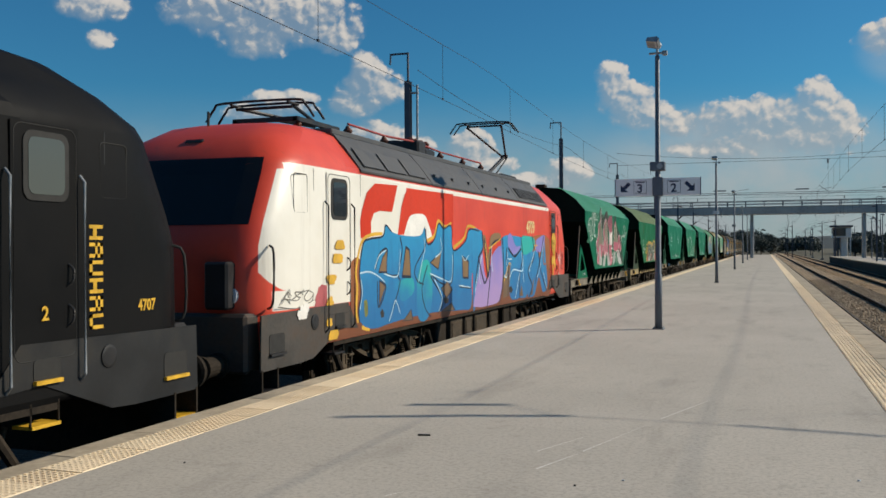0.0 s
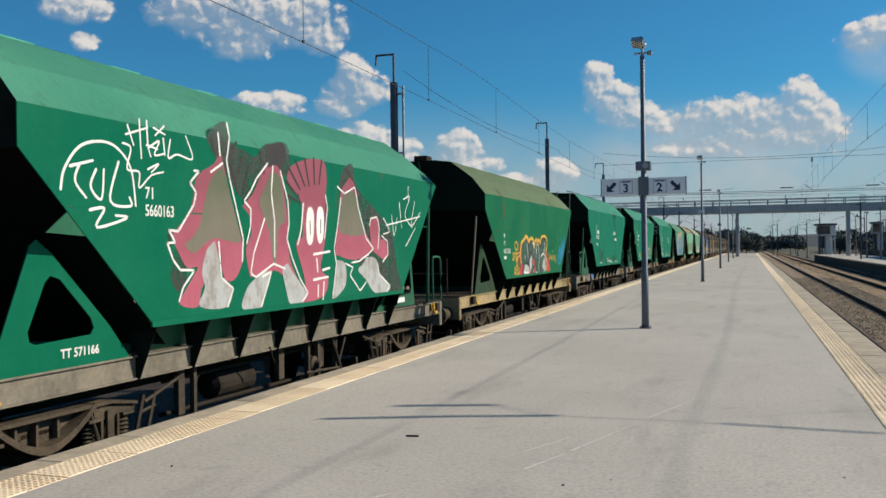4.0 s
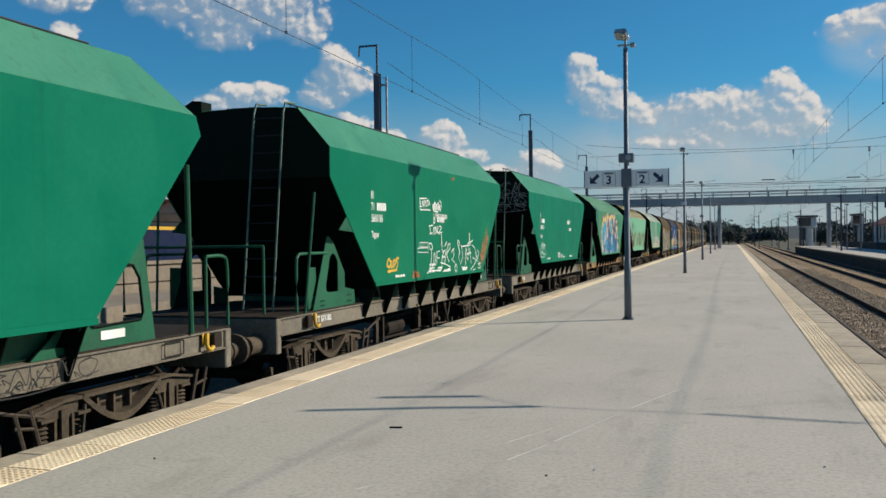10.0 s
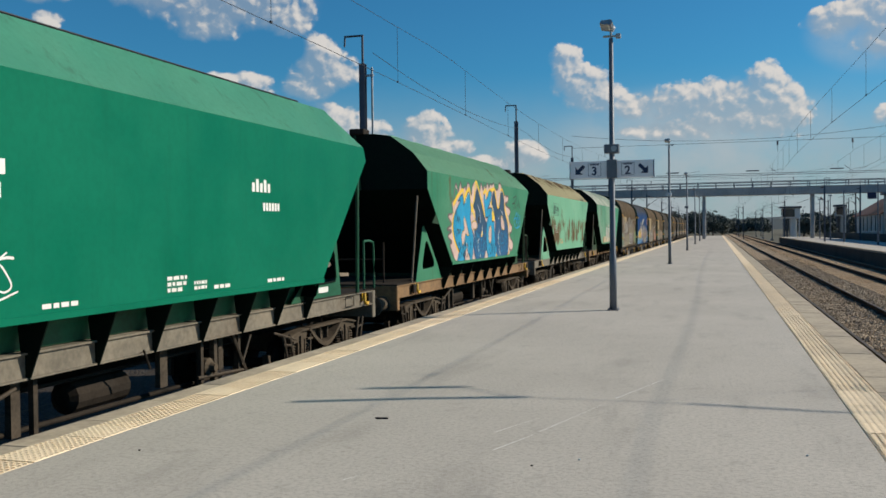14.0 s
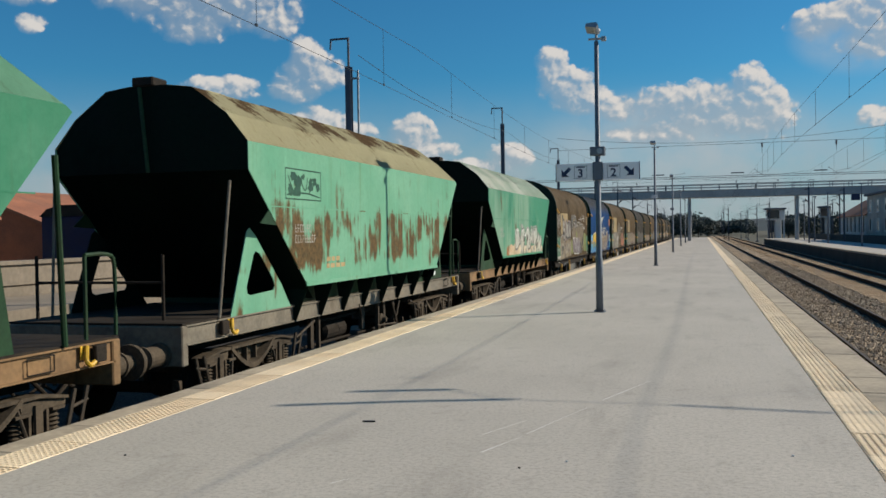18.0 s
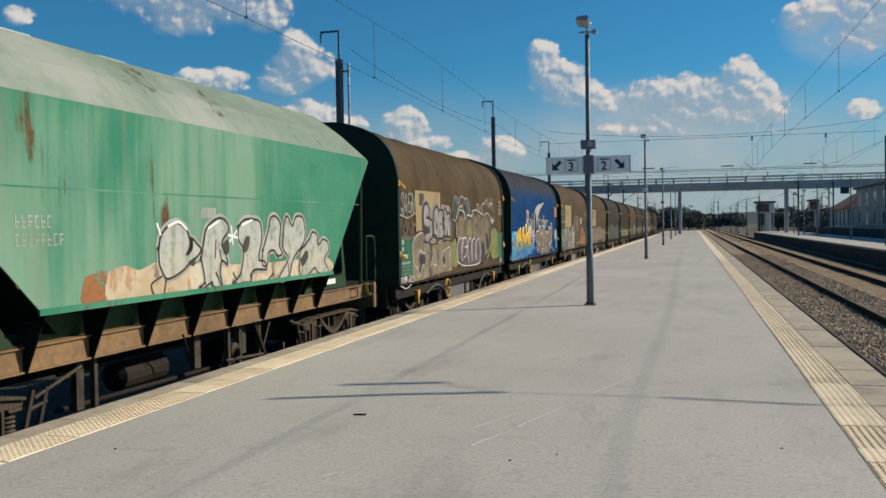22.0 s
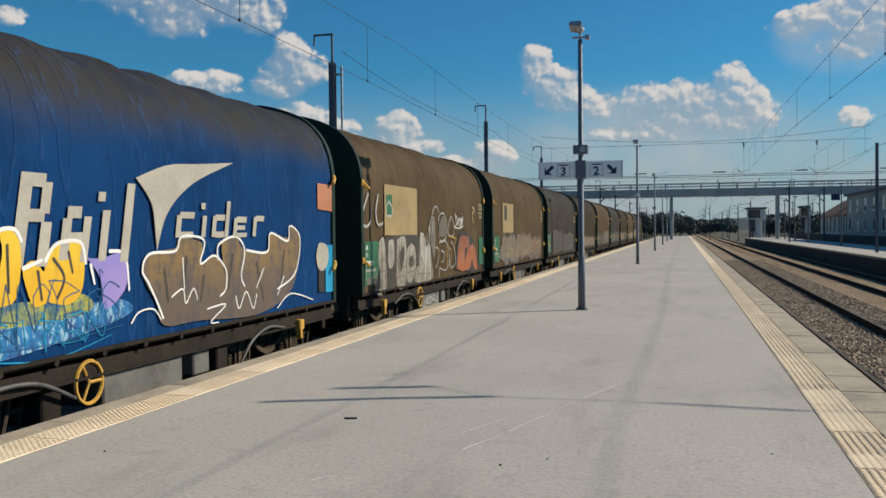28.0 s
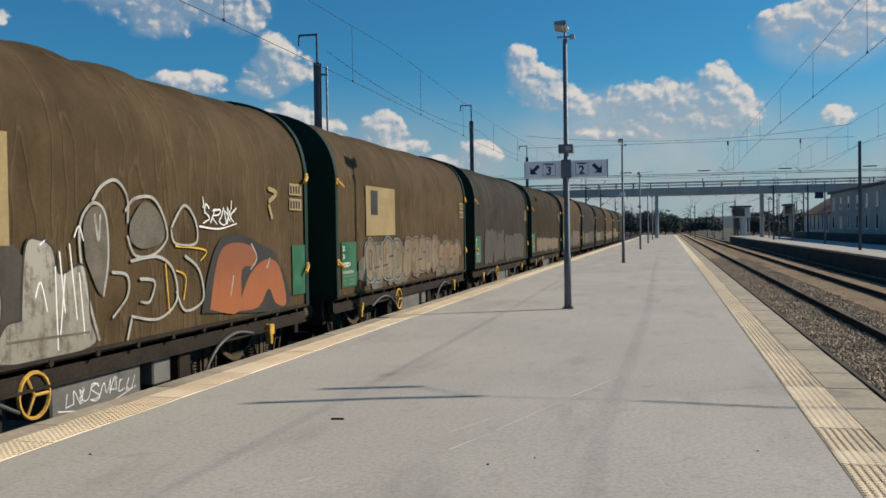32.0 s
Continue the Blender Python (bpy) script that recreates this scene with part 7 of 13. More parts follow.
# ---- paints of the train ----
MAT.update({
    "ladder_green": plain("ladder_green", (0.10, 0.17, 0.13), 0.6, 0, 0.4, 6.0, 0.1, (0.02, 0.03, 0.025)),
    # green taken almost to black, standing in for shade on ends, fins, far gussets
    "end_dark": plain("shaded_end_green", (0.0025, 0.010, 0.0065), 0.8, 0, 0.4, 1.5, 0.2, (0.004, 0.004, 0.003), 0.12),
    "inner_green": plain("inner_green", (0.006, 0.095, 0.047), 0.6, 0, 0.3, 2.0, 0.2, (0.02, 0.035, 0.02), 0.3),
    "inner_olive": plain("inner_olive", (0.016, 0.050, 0.022), 0.65, 0, 0.35, 2.0, 0.2, (0.03, 0.025, 0.015), 0.2),
    "green_bright": coach_paint("green_bright", (0.0, 0.152, 0.086), 0.42, 0.0, 0.0, 0.16, (0.004, 0.06, 0.032)),
    "green_a": coach_paint("green_a", (0.0, 0.132, 0.070), 0.44, 0.01, 0.04, 0.22, (0.01, 0.05, 0.025)),
    "green_worn": coach_paint("green_worn", (0.0, 0.155, 0.080), 0.42, 0.01, 0.0, 0.22, (0.02, 0.06, 0.02)),
    # far paler than the green sides: part fading, part painted sunlight
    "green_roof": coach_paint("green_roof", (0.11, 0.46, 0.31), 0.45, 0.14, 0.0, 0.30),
    "olive_side": coach_paint("olive_side", (0.001, 0.122, 0.050), 0.45, 0.03, 0.03, 0.25, (0.02, 0.04, 0.02)),
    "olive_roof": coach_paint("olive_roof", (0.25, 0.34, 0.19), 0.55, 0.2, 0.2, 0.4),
    "mint_side": coach_paint("mint_side", (0.034, 0.200, 0.110), 0.5, 0.14, 0.06, 0.40, (0.06, 0.07, 0.03)),
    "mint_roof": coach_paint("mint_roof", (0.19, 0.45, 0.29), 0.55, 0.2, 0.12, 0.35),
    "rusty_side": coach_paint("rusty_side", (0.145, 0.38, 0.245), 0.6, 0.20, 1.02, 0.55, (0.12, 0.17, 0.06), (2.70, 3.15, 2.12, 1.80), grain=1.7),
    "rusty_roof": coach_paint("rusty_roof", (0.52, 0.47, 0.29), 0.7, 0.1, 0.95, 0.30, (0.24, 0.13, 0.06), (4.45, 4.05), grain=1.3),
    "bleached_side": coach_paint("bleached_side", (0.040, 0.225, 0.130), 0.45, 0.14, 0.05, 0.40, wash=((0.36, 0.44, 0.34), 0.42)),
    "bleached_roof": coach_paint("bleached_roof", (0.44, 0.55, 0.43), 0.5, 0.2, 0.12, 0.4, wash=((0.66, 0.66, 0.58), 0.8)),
    "tarp_brown": tarpaulin("tarp_brown", (0.060, 0.040, 0.0195), (0.098, 0.067, 0.036)),
    "tarp_dark": tarpaulin("tarp_dark", (0.028, 0.020, 0.011), (0.050, 0.036, 0.020)),
    "tarp_grey": tarpaulin("tarp_grey", (0.030, 0.026, 0.021), (0.054, 0.046, 0.037)),
    "tarp_blue": tarpaulin("tarp_blue", (0.0015, 0.031, 0.108), (0.003, 0.042, 0.142), (3.4, 4.1, (0.038, 0.036, 0.034))),
    "curtain_end": plain("curtain_end", (0.004, 0.024, 0.016), 0.6, 0, 0.35, 2.0, 0.2, (0.008, 0.010, 0.008), 0.25),
    "boxgrey": plain("box_grey", (0.15, 0.145, 0.13), 0.6, 0, 0.3, 3.0, 0.15, (0.05, 0.045, 0.04)),
    "loco_black": coach_paint("loco_black", (0.0055, 0.0055, 0.006), 0.5, 0.0, 0.0, 0.06, (0.010, 0.010, 0.009), None, 0.10),
    "skirt_grey": plain("skirt_grey", (0.022, 0.023, 0.025), 0.5, 0, 0.2, 2.0, 0.1, (0.03, 0.027, 0.023), 0.2),
    "skirt_brown": plain("skirt_brown", (0.055, 0.050, 0.046), 0.6, 0, 0.3, 2.0, 0.1, (0.075, 0.045, 0.03), 0.3),
    "roof_grey": plain("roof_grey", (0.065, 0.067, 0.072), 0.6, 0, 0.25, 2.5, 0.15),
    "g_blue": spray("g_blue", (0.0, 0.125, 0.33), (0.0, 0.225, 0.46), 1.3, 2.9, 0.55),
    "g_teal": spray("g_teal", (0.0, 0.16, 0.36), (0.0, 0.36, 0.33), 1.3, 2.6, 0.55),
    "g_lilac": spray("g_lilac", (0.33, 0.23, 0.48), (0.20, 0.18, 0.50), 1.3, 2.8),
    "g_brown": spray("g_brown", (0.16, 0.045, 0.014), (0.30, 0.095, 0.025), 1.2, 2.4),
    "g_smoke": haze("g_smoke", (0.03, 0.04, 0.03), 0.34, 0.55, 0.8),
    "g_redhaze": haze("g_redhaze", (0.40, 0.05, 0.045), 0.36, 0.60, 0.60),
    "g_rust": haze("g_rust", (0.34, 0.12, 0.03), 0.38, 0.56, 0.85),
    "g_cream": mottled("g_cream", (0.44, 0.33, 0.20), (0.56, 0.47, 0.34), (0.38, 0.20, 0.09), 3.0),
    "g_bluecloud": mottled("g_bluecloud", (0.004, 0.05, 0.20), (0.0, 0.15, 0.36), (0.26, 0.44, 0.54), 13.0),
    "g_greencloud": mottled("g_greencloud", (0.05, 0.12, 0.12), (0.34, 0.33, 0.05), (0.03, 0.09, 0.17), 12.0),
    "g_yellow": spray("g_yellow", (0.66, 0.35, 0.004), (0.70, 0.45, 0.02), 1.9, 2.4, 0.55),
    "g_halo": haze("g_halo", (0.24, 0.185, 0.155), 0.25, 0.50, 0.92),
    "salmon": plain("salmon_plate", (0.42, 0.165, 0.085), 0.6, 0, 0.2, 3.0, 0, (0.34, 0.20, 0.13)),
    "g_gold": plain("g_gold", (0.62, 0.36, 0.04), 0.5, 0, 0.2, 3.0, 0),
    "g_navy": plain("g_navy", (0.006, 0.012, 0.035), 0.5, 0, 0.3, 3.0, 0),
    "g_rose": spray("g_rose", (0.40, 0.085, 0.13), (0.25, 0.05, 0.075), 2.0, 3.4),
    "g_olive": spray("g_olive", (0.16, 0.14, 0.10), (0.09, 0.10, 0.05), 2.6, 3.6),
    "g_deep": spray("g_deep", (0.0, 0.075, 0.20), (0.006, 0.045, 0.095), 1.8, 3.2),
    "g_mud": spray("g_mud", (0.40, 0.41, 0.41), (0.34, 0.33, 0.31), 1.9, 2.8, 0.5, (0.24, 0.21, 0.19)),
    "g_peach": plain("g_peach", (0.54, 0.38, 0.33), 0.5, 0, 0.12, 3.0, 0),
    "g_red": plain("g_red", (0.45, 0.03, 0.03), 0.5, 0, 0.2, 3.0, 0),
    "g_silver": spray("g_silver", (0.21, 0.19, 0.16), (0.28, 0.26, 0.23), 1.4, 2.6, 0.6, (0.075, 0.047, 0.018)),
    "g_tan": spray("g_tan", (0.20, 0.15, 0.085), (0.15, 0.11, 0.06), 1.4, 2.6, 0.6, (0.075, 0.047, 0.018)),
    "g_orange": spray("g_orange", (0.30, 0.085, 0.022), (0.20, 0.06, 0.02), 1.4, 2.4),
    "g_lime": plain("g_lime", (0.16, 0.18, 0.04), 0.6, 0, 0.25, 3.0, 0, (0.08, 0.06, 0.022)),
    "g_dark": plain("g_dark", (0.022, 0.018, 0.016), 0.6, 0, 0.3, 3.0, 0),
    "g_green": plain("g_green", (0.012, 0.10, 0.045), 0.55, 0, 0.3, 3.0, 0),
    "g_cyan": plain("g_cyan", (0.0, 0.25, 0.45), 0.5, 0, 0.25, 3.0, 0),
    "g_paleblue": plain("g_paleblue", (0.42, 0.58, 0.68), 0.5, 0, 0.15, 3.0, 0),
    "g_rose_flat": plain("g_rose_flat", (0.42, 0.10, 0.11), 0.5, 0, 0.2, 3.0, 0),
    "g_shadow": plain("g_shadow", (0.020, 0.075, 0.045), 0.5, 0, 0.4, 2.0, 0),
    "g_plum": spray("g_plum", (0.08, 0.052, 0.06), (0.11, 0.075, 0.08), 1.4, 2.1, 0.6, (0.035, 0.025, 0.02)),
    "g_block": spray("g_block", (0.22, 0.20, 0.165), (0.30, 0.275, 0.23), 1.4, 2.4, 0.7, (0.09, 0.065, 0.04)),
    "g_chalkblue": plain("g_chalkblue", (0.22, 0.30, 0.34), 0.6, 0, 0.3, 3.0, 0),
    "g_dullpink": plain("g_dullpink", (0.27, 0.16, 0.14), 0.6, 0, 0.3, 3.0, 0),
    "g_soot": plain("g_soot", (0.045, 0.036, 0.026), 0.6, 0, 0.35, 2.0, 0),
    "g_worn_grey": spray("g_worn_grey", (0.46, 0.41, 0.33), (0.40, 0.40, 0.36), 1.8, 2.6, 0.6, (0.16, 0.22, 0.15)),
    "g_ochre_worn": spray("g_ochre_worn", (0.10, 0.07, 0.05), (0.19, 0.115, 0.035), 1.6, 2.3, 0.6, (0.06, 0.05, 0.055)),
    "g_ash": plain("g_ash", (0.115, 0.095, 0.07), 0.6, 0, 0.4, 4.0, 0, (0.075, 0.047, 0.018)),
    "g_tan_deep": spray("g_tan_deep", (0.13, 0.08, 0.045), (0.21, 0.125, 0.055), 1.4, 2.4),
    "chalk": plain("chalk_spray", (0.36, 0.345, 0.31), 0.6, 0, 0.3, 5.0, 0, (0.12, 0.09, 0.06)),
    "cream_plate": plain("cream_plate", (0.38, 0.35, 0.29), 0.6, 0, 0.15, 2.0, 0),
    "tan_mark": plain("tan_mark", (0.27, 0.19, 0.10), 0.6, 0, 0.2, 3.0, 0),
    "num_cream": plain("num_cream", (0.75, 0.62, 0.30), 0.5, 0, 0.15, 3.0, 0),
    "cp_paint_red": coach_paint("cp_paint_red", (0.62, 0.052, 0.026), 0.4, 0.02, 0.0, 0.15),
    "plaque": plain("plaque_yellow", (0.30, 0.215, 0.09), 0.6, 0, 0.2, 2.0, 0, (0.26, 0.19, 0.11)),
})


def cp_livery():
    """Red paint with a white panel that ends in a half circle by the cab and slants off behind it."""
    m, nt, p = material("loco_red_white")
    tc = nt.nodes.new("ShaderNodeTexCoord")
    sep = nt.nodes.new("ShaderNodeSeparateXYZ")
    nt.links.new(tc.outputs["Object"], sep.inputs[0])
    y, z = sep.outputs[1], sep.outputs[2]
    dy, dz = math_node(nt, "ADD", y, 8.70), math_node(nt, "SUBTRACT", z, 2.76)
    rad = math_node(nt, "SQRT", math_node(nt, "ADD", math_node(nt, "MULTIPLY", dy, dy), math_node(nt, "MULTIPLY", dz, dz)))
    disc = ramp(nt, rad, 0.815, 0.80)
    slant = math_node(nt, "ADD", y, math_node(nt, "MULTIPLY", z, -0.22))
    field = math_node(nt, "MULTIPLY", ramp(nt, y, -8.71, -8.69), ramp(nt, slant, -5.28, -5.30))
    field = math_node(nt, "MULTIPLY", field, ramp(nt, z, 1.70, 1.72))
    band = math_node(nt, "MULTIPLY", math_node(nt, "MULTIPLY", ramp(nt, z, 3.56, 3.57), ramp(nt, z, 3.66, 3.65)), ramp(nt, y, 6.8, 6.7))
    band = math_node(nt, "MULTIPLY", band, ramp(nt, y, -8.1, -8.0))
    field = math_node(nt, "MULTIPLY", field, ramp(nt, z, 3.66, 3.65))
    low = math_node(nt, "MULTIPLY", math_node(nt, "MULTIPLY", ramp(nt, y, -9.12, -9.08), ramp(nt, y, -8.6, -8.7)), math_node(nt, "MULTIPLY", ramp(nt, z, 1.97, 1.96), ramp(nt, z, 1.70, 1.72)))
    mask = math_node(nt, "MAXIMUM", math_node(nt, "MAXIMUM", disc, field), math_node(nt, "MAXIMUM", band, low))
    mask = math_node(nt, "MULTIPLY", mask, ramp(nt, math_node(nt, "ABSOLUTE", sep.outputs[0]), 1.36, 1.37))
    a = noise_tex(nt, coords(nt, shift=False), 0.9, 6, 0.6)
    s = noise_tex(nt, coords(nt, (3, 3, 0.16), False), 1.7, 6, 0.65)
    red = mix_col(nt, ramp(nt, a, 0.3, 0.7), (0.56, 0.046, 0.022), (0.68, 0.068, 0.032))
    white = mix_col(nt, ramp(nt, a, 0.3, 0.7), (0.70, 0.67, 0.60), (0.78, 0.76, 0.70))
    c = mix_col(nt, mask, red, white)
    c = mix_col(nt, ramp(nt, s, 0.54, 0.78, 0, 0.25), c, (0.10, 0.06, 0.04))
    nt.links.new(c, p.inputs["Base Color"])
    p.inputs["Roughness"].default_value = 0.4
    bump(nt, p, a, 0.12, 0.02)
    return m


MAT["cp_red"] = cp_livery()
X = 1.512

# ---- the train, from its head backwards ----
U_RED = 19.54
loco_b = electric_loco(U_RED - 20.35, "black electric locomotive with yellow lettering at the train's head", "loco_black", "skirt_grey", "loco_black", "loco_black", "yellow", "glass_grey")
loco_r = electric_loco(U_RED, "red and white electric locomotive covered in blue graffiti", "cp_red", "skirt_brown", "roof_grey", "cp_red", "black", "glass")

hop = {}
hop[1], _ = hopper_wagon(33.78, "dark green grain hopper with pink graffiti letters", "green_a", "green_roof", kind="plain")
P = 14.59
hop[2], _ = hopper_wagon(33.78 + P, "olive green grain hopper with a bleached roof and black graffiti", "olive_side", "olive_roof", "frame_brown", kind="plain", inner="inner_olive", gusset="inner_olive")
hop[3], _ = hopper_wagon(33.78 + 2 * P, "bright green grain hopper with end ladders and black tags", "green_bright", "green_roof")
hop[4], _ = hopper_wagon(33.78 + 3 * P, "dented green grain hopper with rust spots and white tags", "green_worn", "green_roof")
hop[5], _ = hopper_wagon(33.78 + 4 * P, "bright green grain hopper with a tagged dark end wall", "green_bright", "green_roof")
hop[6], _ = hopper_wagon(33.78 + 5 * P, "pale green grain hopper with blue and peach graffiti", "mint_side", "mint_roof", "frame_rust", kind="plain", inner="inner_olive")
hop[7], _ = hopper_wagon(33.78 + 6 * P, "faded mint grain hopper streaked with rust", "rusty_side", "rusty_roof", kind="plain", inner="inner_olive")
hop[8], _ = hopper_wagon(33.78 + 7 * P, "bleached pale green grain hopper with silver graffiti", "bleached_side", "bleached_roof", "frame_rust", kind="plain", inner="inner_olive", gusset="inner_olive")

U_CUR, PC = 146.76, 12.30
cur = {}
CUR = [("brown tarpaulin covered wagon with silver graffiti letters", "tarp_brown"), ("blue tarpaulin covered wagon with white lettering and graffiti", "tarp_blue"),
       ("brown tarpaulin covered wagon with a yellow plaque", "tarp_brown"), ("brown tarpaulin covered wagon with pale graffiti along its foot", "tarp_brown"),
       ("grey brown tarpaulin covered wagon with dull graffiti", "tarp_grey"), ("dark brown tarpaulin covered wagon", "tarp_dark"), ("brown tarpaulin covered wagon", "tarp_brown"),
       ("grey tarpaulin covered wagon", "tarp_grey"), ("dark brown tarpaulin covered wagon", "tarp_dark"), ("brown tarpaulin covered wagon", "tarp_brown"), ("grey brown tarpaulin covered wagon", "tarp_grey"),
       ("dark brown tarpaulin covered wagon at the train's tail", "tarp_dark")]
for i, (lab, tarp) in enumerate(CUR):
    cur[i + 1] = curtain_wagon(U_CUR + i * PC, lab, tarp, detail=i < 6, seed=i + 1)


# ---- buildings, trees and hills round the yard ----
MAT.update({
    "render_white": plain("lime_render", (0.55, 0.54, 0.52), 0.9, 0, 0.18, 0.6, 0.2, (0.36, 0.34, 0.31)),
    "render_beige": plain("beige_render", (0.52, 0.44, 0.33), 0.9, 0, 0.2, 0.7, 0.2, (0.36, 0.29, 0.21)),
    "render_grey": plain("stained_render", (0.46, 0.425, 0.375), 0.9, 0, 0.3, 0.5, 0.2, (0.27, 0.24, 0.21)),
    "brick_red": plain("brick_red", (0.30, 0.11, 0.06), 0.85, 0, 0.25, 1.5, 0.2),
    "roof_tile": plain("clay_tiles", (0.33, 0.13, 0.07), 0.8, 0, 0.3, 1.2, 0.3, (0.18, 0.09, 0.06)),
    # trees and hills: distance haze mixed into the base colours as bluish grey
    "foliage": leaf_mat("hazed_foliage", (0.034, 0.048, 0.044), (0.060, 0.080, 0.068)),
    "hill": plain("hazed_hill", (0.040, 0.055, 0.062), 0.95, 0, 0.3, 0.02, 0.2),
    "hedge": plain("dark_fence", (0.045, 0.048, 0.045), 0.9, 0, 0.3, 0.8, 0.4),
    "dusty_wall": plain("dusty_wall", (0.235, 0.195, 0.150), 0.9, 0, 0.3, 0.7, 0.3, (0.16, 0.13, 0.10)),
    "straw": plain("dry_straw", (0.22, 0.17, 0.085), 0.9, 0, 0.3, 2.0, 0),
    "wagon_blue": plain("wagon_blue", (0.004, 0.012, 0.05), 0.55, 0, 0.3, 2.0, 0.1, (0.01, 0.012, 0.02), 0.2),
    "bark": plain("bark", (0.06, 0.045, 0.03), 0.9, 0, 0.3, 4.0, 0.3),
})


def house(name, label, x0, x1, y0, y1, h, ridge, wall, roof, axis="y", wins=3, face=1, rows=1, win=(0.9, 1.2), base=-1.2):
    """A house with a pitched roof; windows on the long side that faces the tracks (face: +1 looks to +x) and on the gable at y0."""
    ob = thing(name, label, "building", pose(0, 0, 0))
    part("wall", boxes((x0, x1, y0, y1, base, h)), wall, ob)
    bm = bmesh.new()
    xm = (x0 + x1) / 2
    if ridge > 0:
        prism(bm, [(x0 - 0.35, h - 0.05), (xm, h + ridge), (x1 + 0.35, h - 0.05), (x1 + 0.35, h + 0.07), (xm, h + ridge + 0.16), (x0 - 0.35, h + 0.07)], "y", y0 - 0.3, y1 + 0.3)
        part("roof", fix(bm), roof, ob)
        for y in (y0 + 0.02, y1 - 0.22):
            bm = bmesh.new()
            prism(bm, [(x0, h - 0.02), (x1, h - 0.02), (xm, h + ridge)], "y", y, y + 0.2)
            part("gable", fix(bm), wall, ob)
    else:
        part("roof", boxes((x0 - 0.4, x1 + 0.4, y0 - 0.4, y1 + 0.4, h, h + 0.28), bevel=0.05), roof, ob)
    xf = x1 if face > 0 else x0
    for r in range(rows):
        zc = h * (0.62 if rows == 1 else (0.30 + 0.42 * r)) + (0.2 if rows > 1 else 0)
        for i in range(wins):
            y = y0 + (y1 - y0) * (i + 0.5) / wins
            w = part("window", boxes((min(xf, xf + face * 0.05), max(xf, xf + face * 0.05), y - win[0] / 2, y + win[0] / 2, zc - win[1] / 2, zc + win[1] / 2)), "glass", ob)
            part("frame", boxes((min(xf, xf + face * 0.08), max(xf, xf + face * 0.08), y - win[0] / 2 - 0.1, y - win[0] / 2, zc - win[1] / 2 - 0.1, zc + win[1] / 2 + 0.1)), "white", w)
            part("frame", boxes((min(xf, xf + face * 0.08), max(xf, xf + face * 0.08), y + win[0] / 2, y + win[0] / 2 + 0.1, zc - win[1] / 2 - 0.1, zc + win[1] / 2 + 0.1)), "white", w)
            part("sill", boxes((min(xf, xf + face * 0.12), max(xf, xf + face * 0.12), y - win[0] / 2 - 0.12, y + win[0] / 2 + 0.12, zc - win[1] / 2 - 0.14, zc - win[1] / 2)), "white", w)
    return ob


# east of the yard
house("warehouse", "long grey two-storey yard building with a flat roof", 22.0, 34.0, 62.0, 138.5, 5.9, 0, "render_grey", "mast", wins=14, face=-1, rows=2, win=(1.3, 1.5))
house("goods_shed", "white goods shed with a red tiled roof", 22.0, 30.0, 139.2, 166.0, 3.3, 2.6, "render_white", "roof_tile", wins=7, face=-1, rows=1, win=(1.3, 2.2))
tagged(part("yard_fence", boxes((18.2, 18.5, 40, 175, -1.2, 0.75)), "hedge"), "dark yard fence along the sidings", "fence", kind="structure")


def signal_cabin(x, y, k, wall, label, h):
    ob = thing("signal_cabin", label, "building", pose(x, y, -1.2))
    part("tower", boxes((-0.2 * k, 1.2 * k, -1.0, 1.2, 0, h - 2.2), bevel=0.05), wall, ob)
    part("stair", boxes((-1.5 * k, -1.3 * k, -1.0, 1.0, 0, h - 2.2), (-0.9 * k, -0.7 * k, -1.0, 1.0, 0, h - 2.2)), "mast", ob)
    part("cabin", boxes((-1.9 * k, 1.9 * k, -1.6, 1.6, h - 2.2, h - 0.3), bevel=0.05), wall, ob)
    part("glazing", boxes((-1.85 * k, 0.7 * k, -1.66, -1.6, h - 1.9, h - 0.45)), "glass", ob)
    part("glazing", boxes((-1.96 * k, -1.9 * k, -1.4, 1.4, h - 1.5, h - 0.5)), "glass", ob)
    part("roof", boxes((-2.4 * k, 2.2 * k, -2.0, 2.0, h - 0.3, h), bevel=0.06), "mast", ob)
    part("stair_post", boxes((1.5 * k, 1.75 * k, -1.9, -1.65, 0, h - 2.2)), "white", ob)
    return ob


signal_cabin(12.9, 178.0, 0.80, "white", "small white signal cabin on a narrow tower", 6.6)
signal_cabin(22.6, 190.0, 0.45, "bridge", "grey switch cabin with a flat roof", 7.0)

# west of the yard, behind the train
tagged(part("west_wall", boxes((-20.6, -20.2, -20, 220, -1.3, 0.92), (-20.7, -20.1, -20, 220, 0.92, 1.04), (-20.68, -20.12, -20, 220, 0.30, 0.36), (-20.68, -20.12, -20, 220, -0.25, -0.15)), "dusty_wall"), "beige rendered wall behind the tracks", "wall", kind="structure")
tagged(part("west_platform", boxes((-20.1, -16.2, -20, 220, -1.3, -0.05)), "dusty_wall"), "sunlit pale platform behind the train", "platform", kind="structure")
for i, (y, w, wall) in enumerate(((12.0, 9.0, "brick_red"), (24.5, 8.0, "render_white"), (36.0, 10.0, "brick_red"), (50.0, 9.0, "render_beige"), (66.0, 12.0, "brick_red"))):
    house("village_house", "low %s house with a clay tile roof" % ("red brick" if wall == "brick_red" else "pale rendered"), -38.0, -29.0, y, y + w, 2.3 + 0.3 * (i % 2), 1.7, wall, "roof_tile", wins=3, face=1, rows=1, win=(0.9, 1.1))


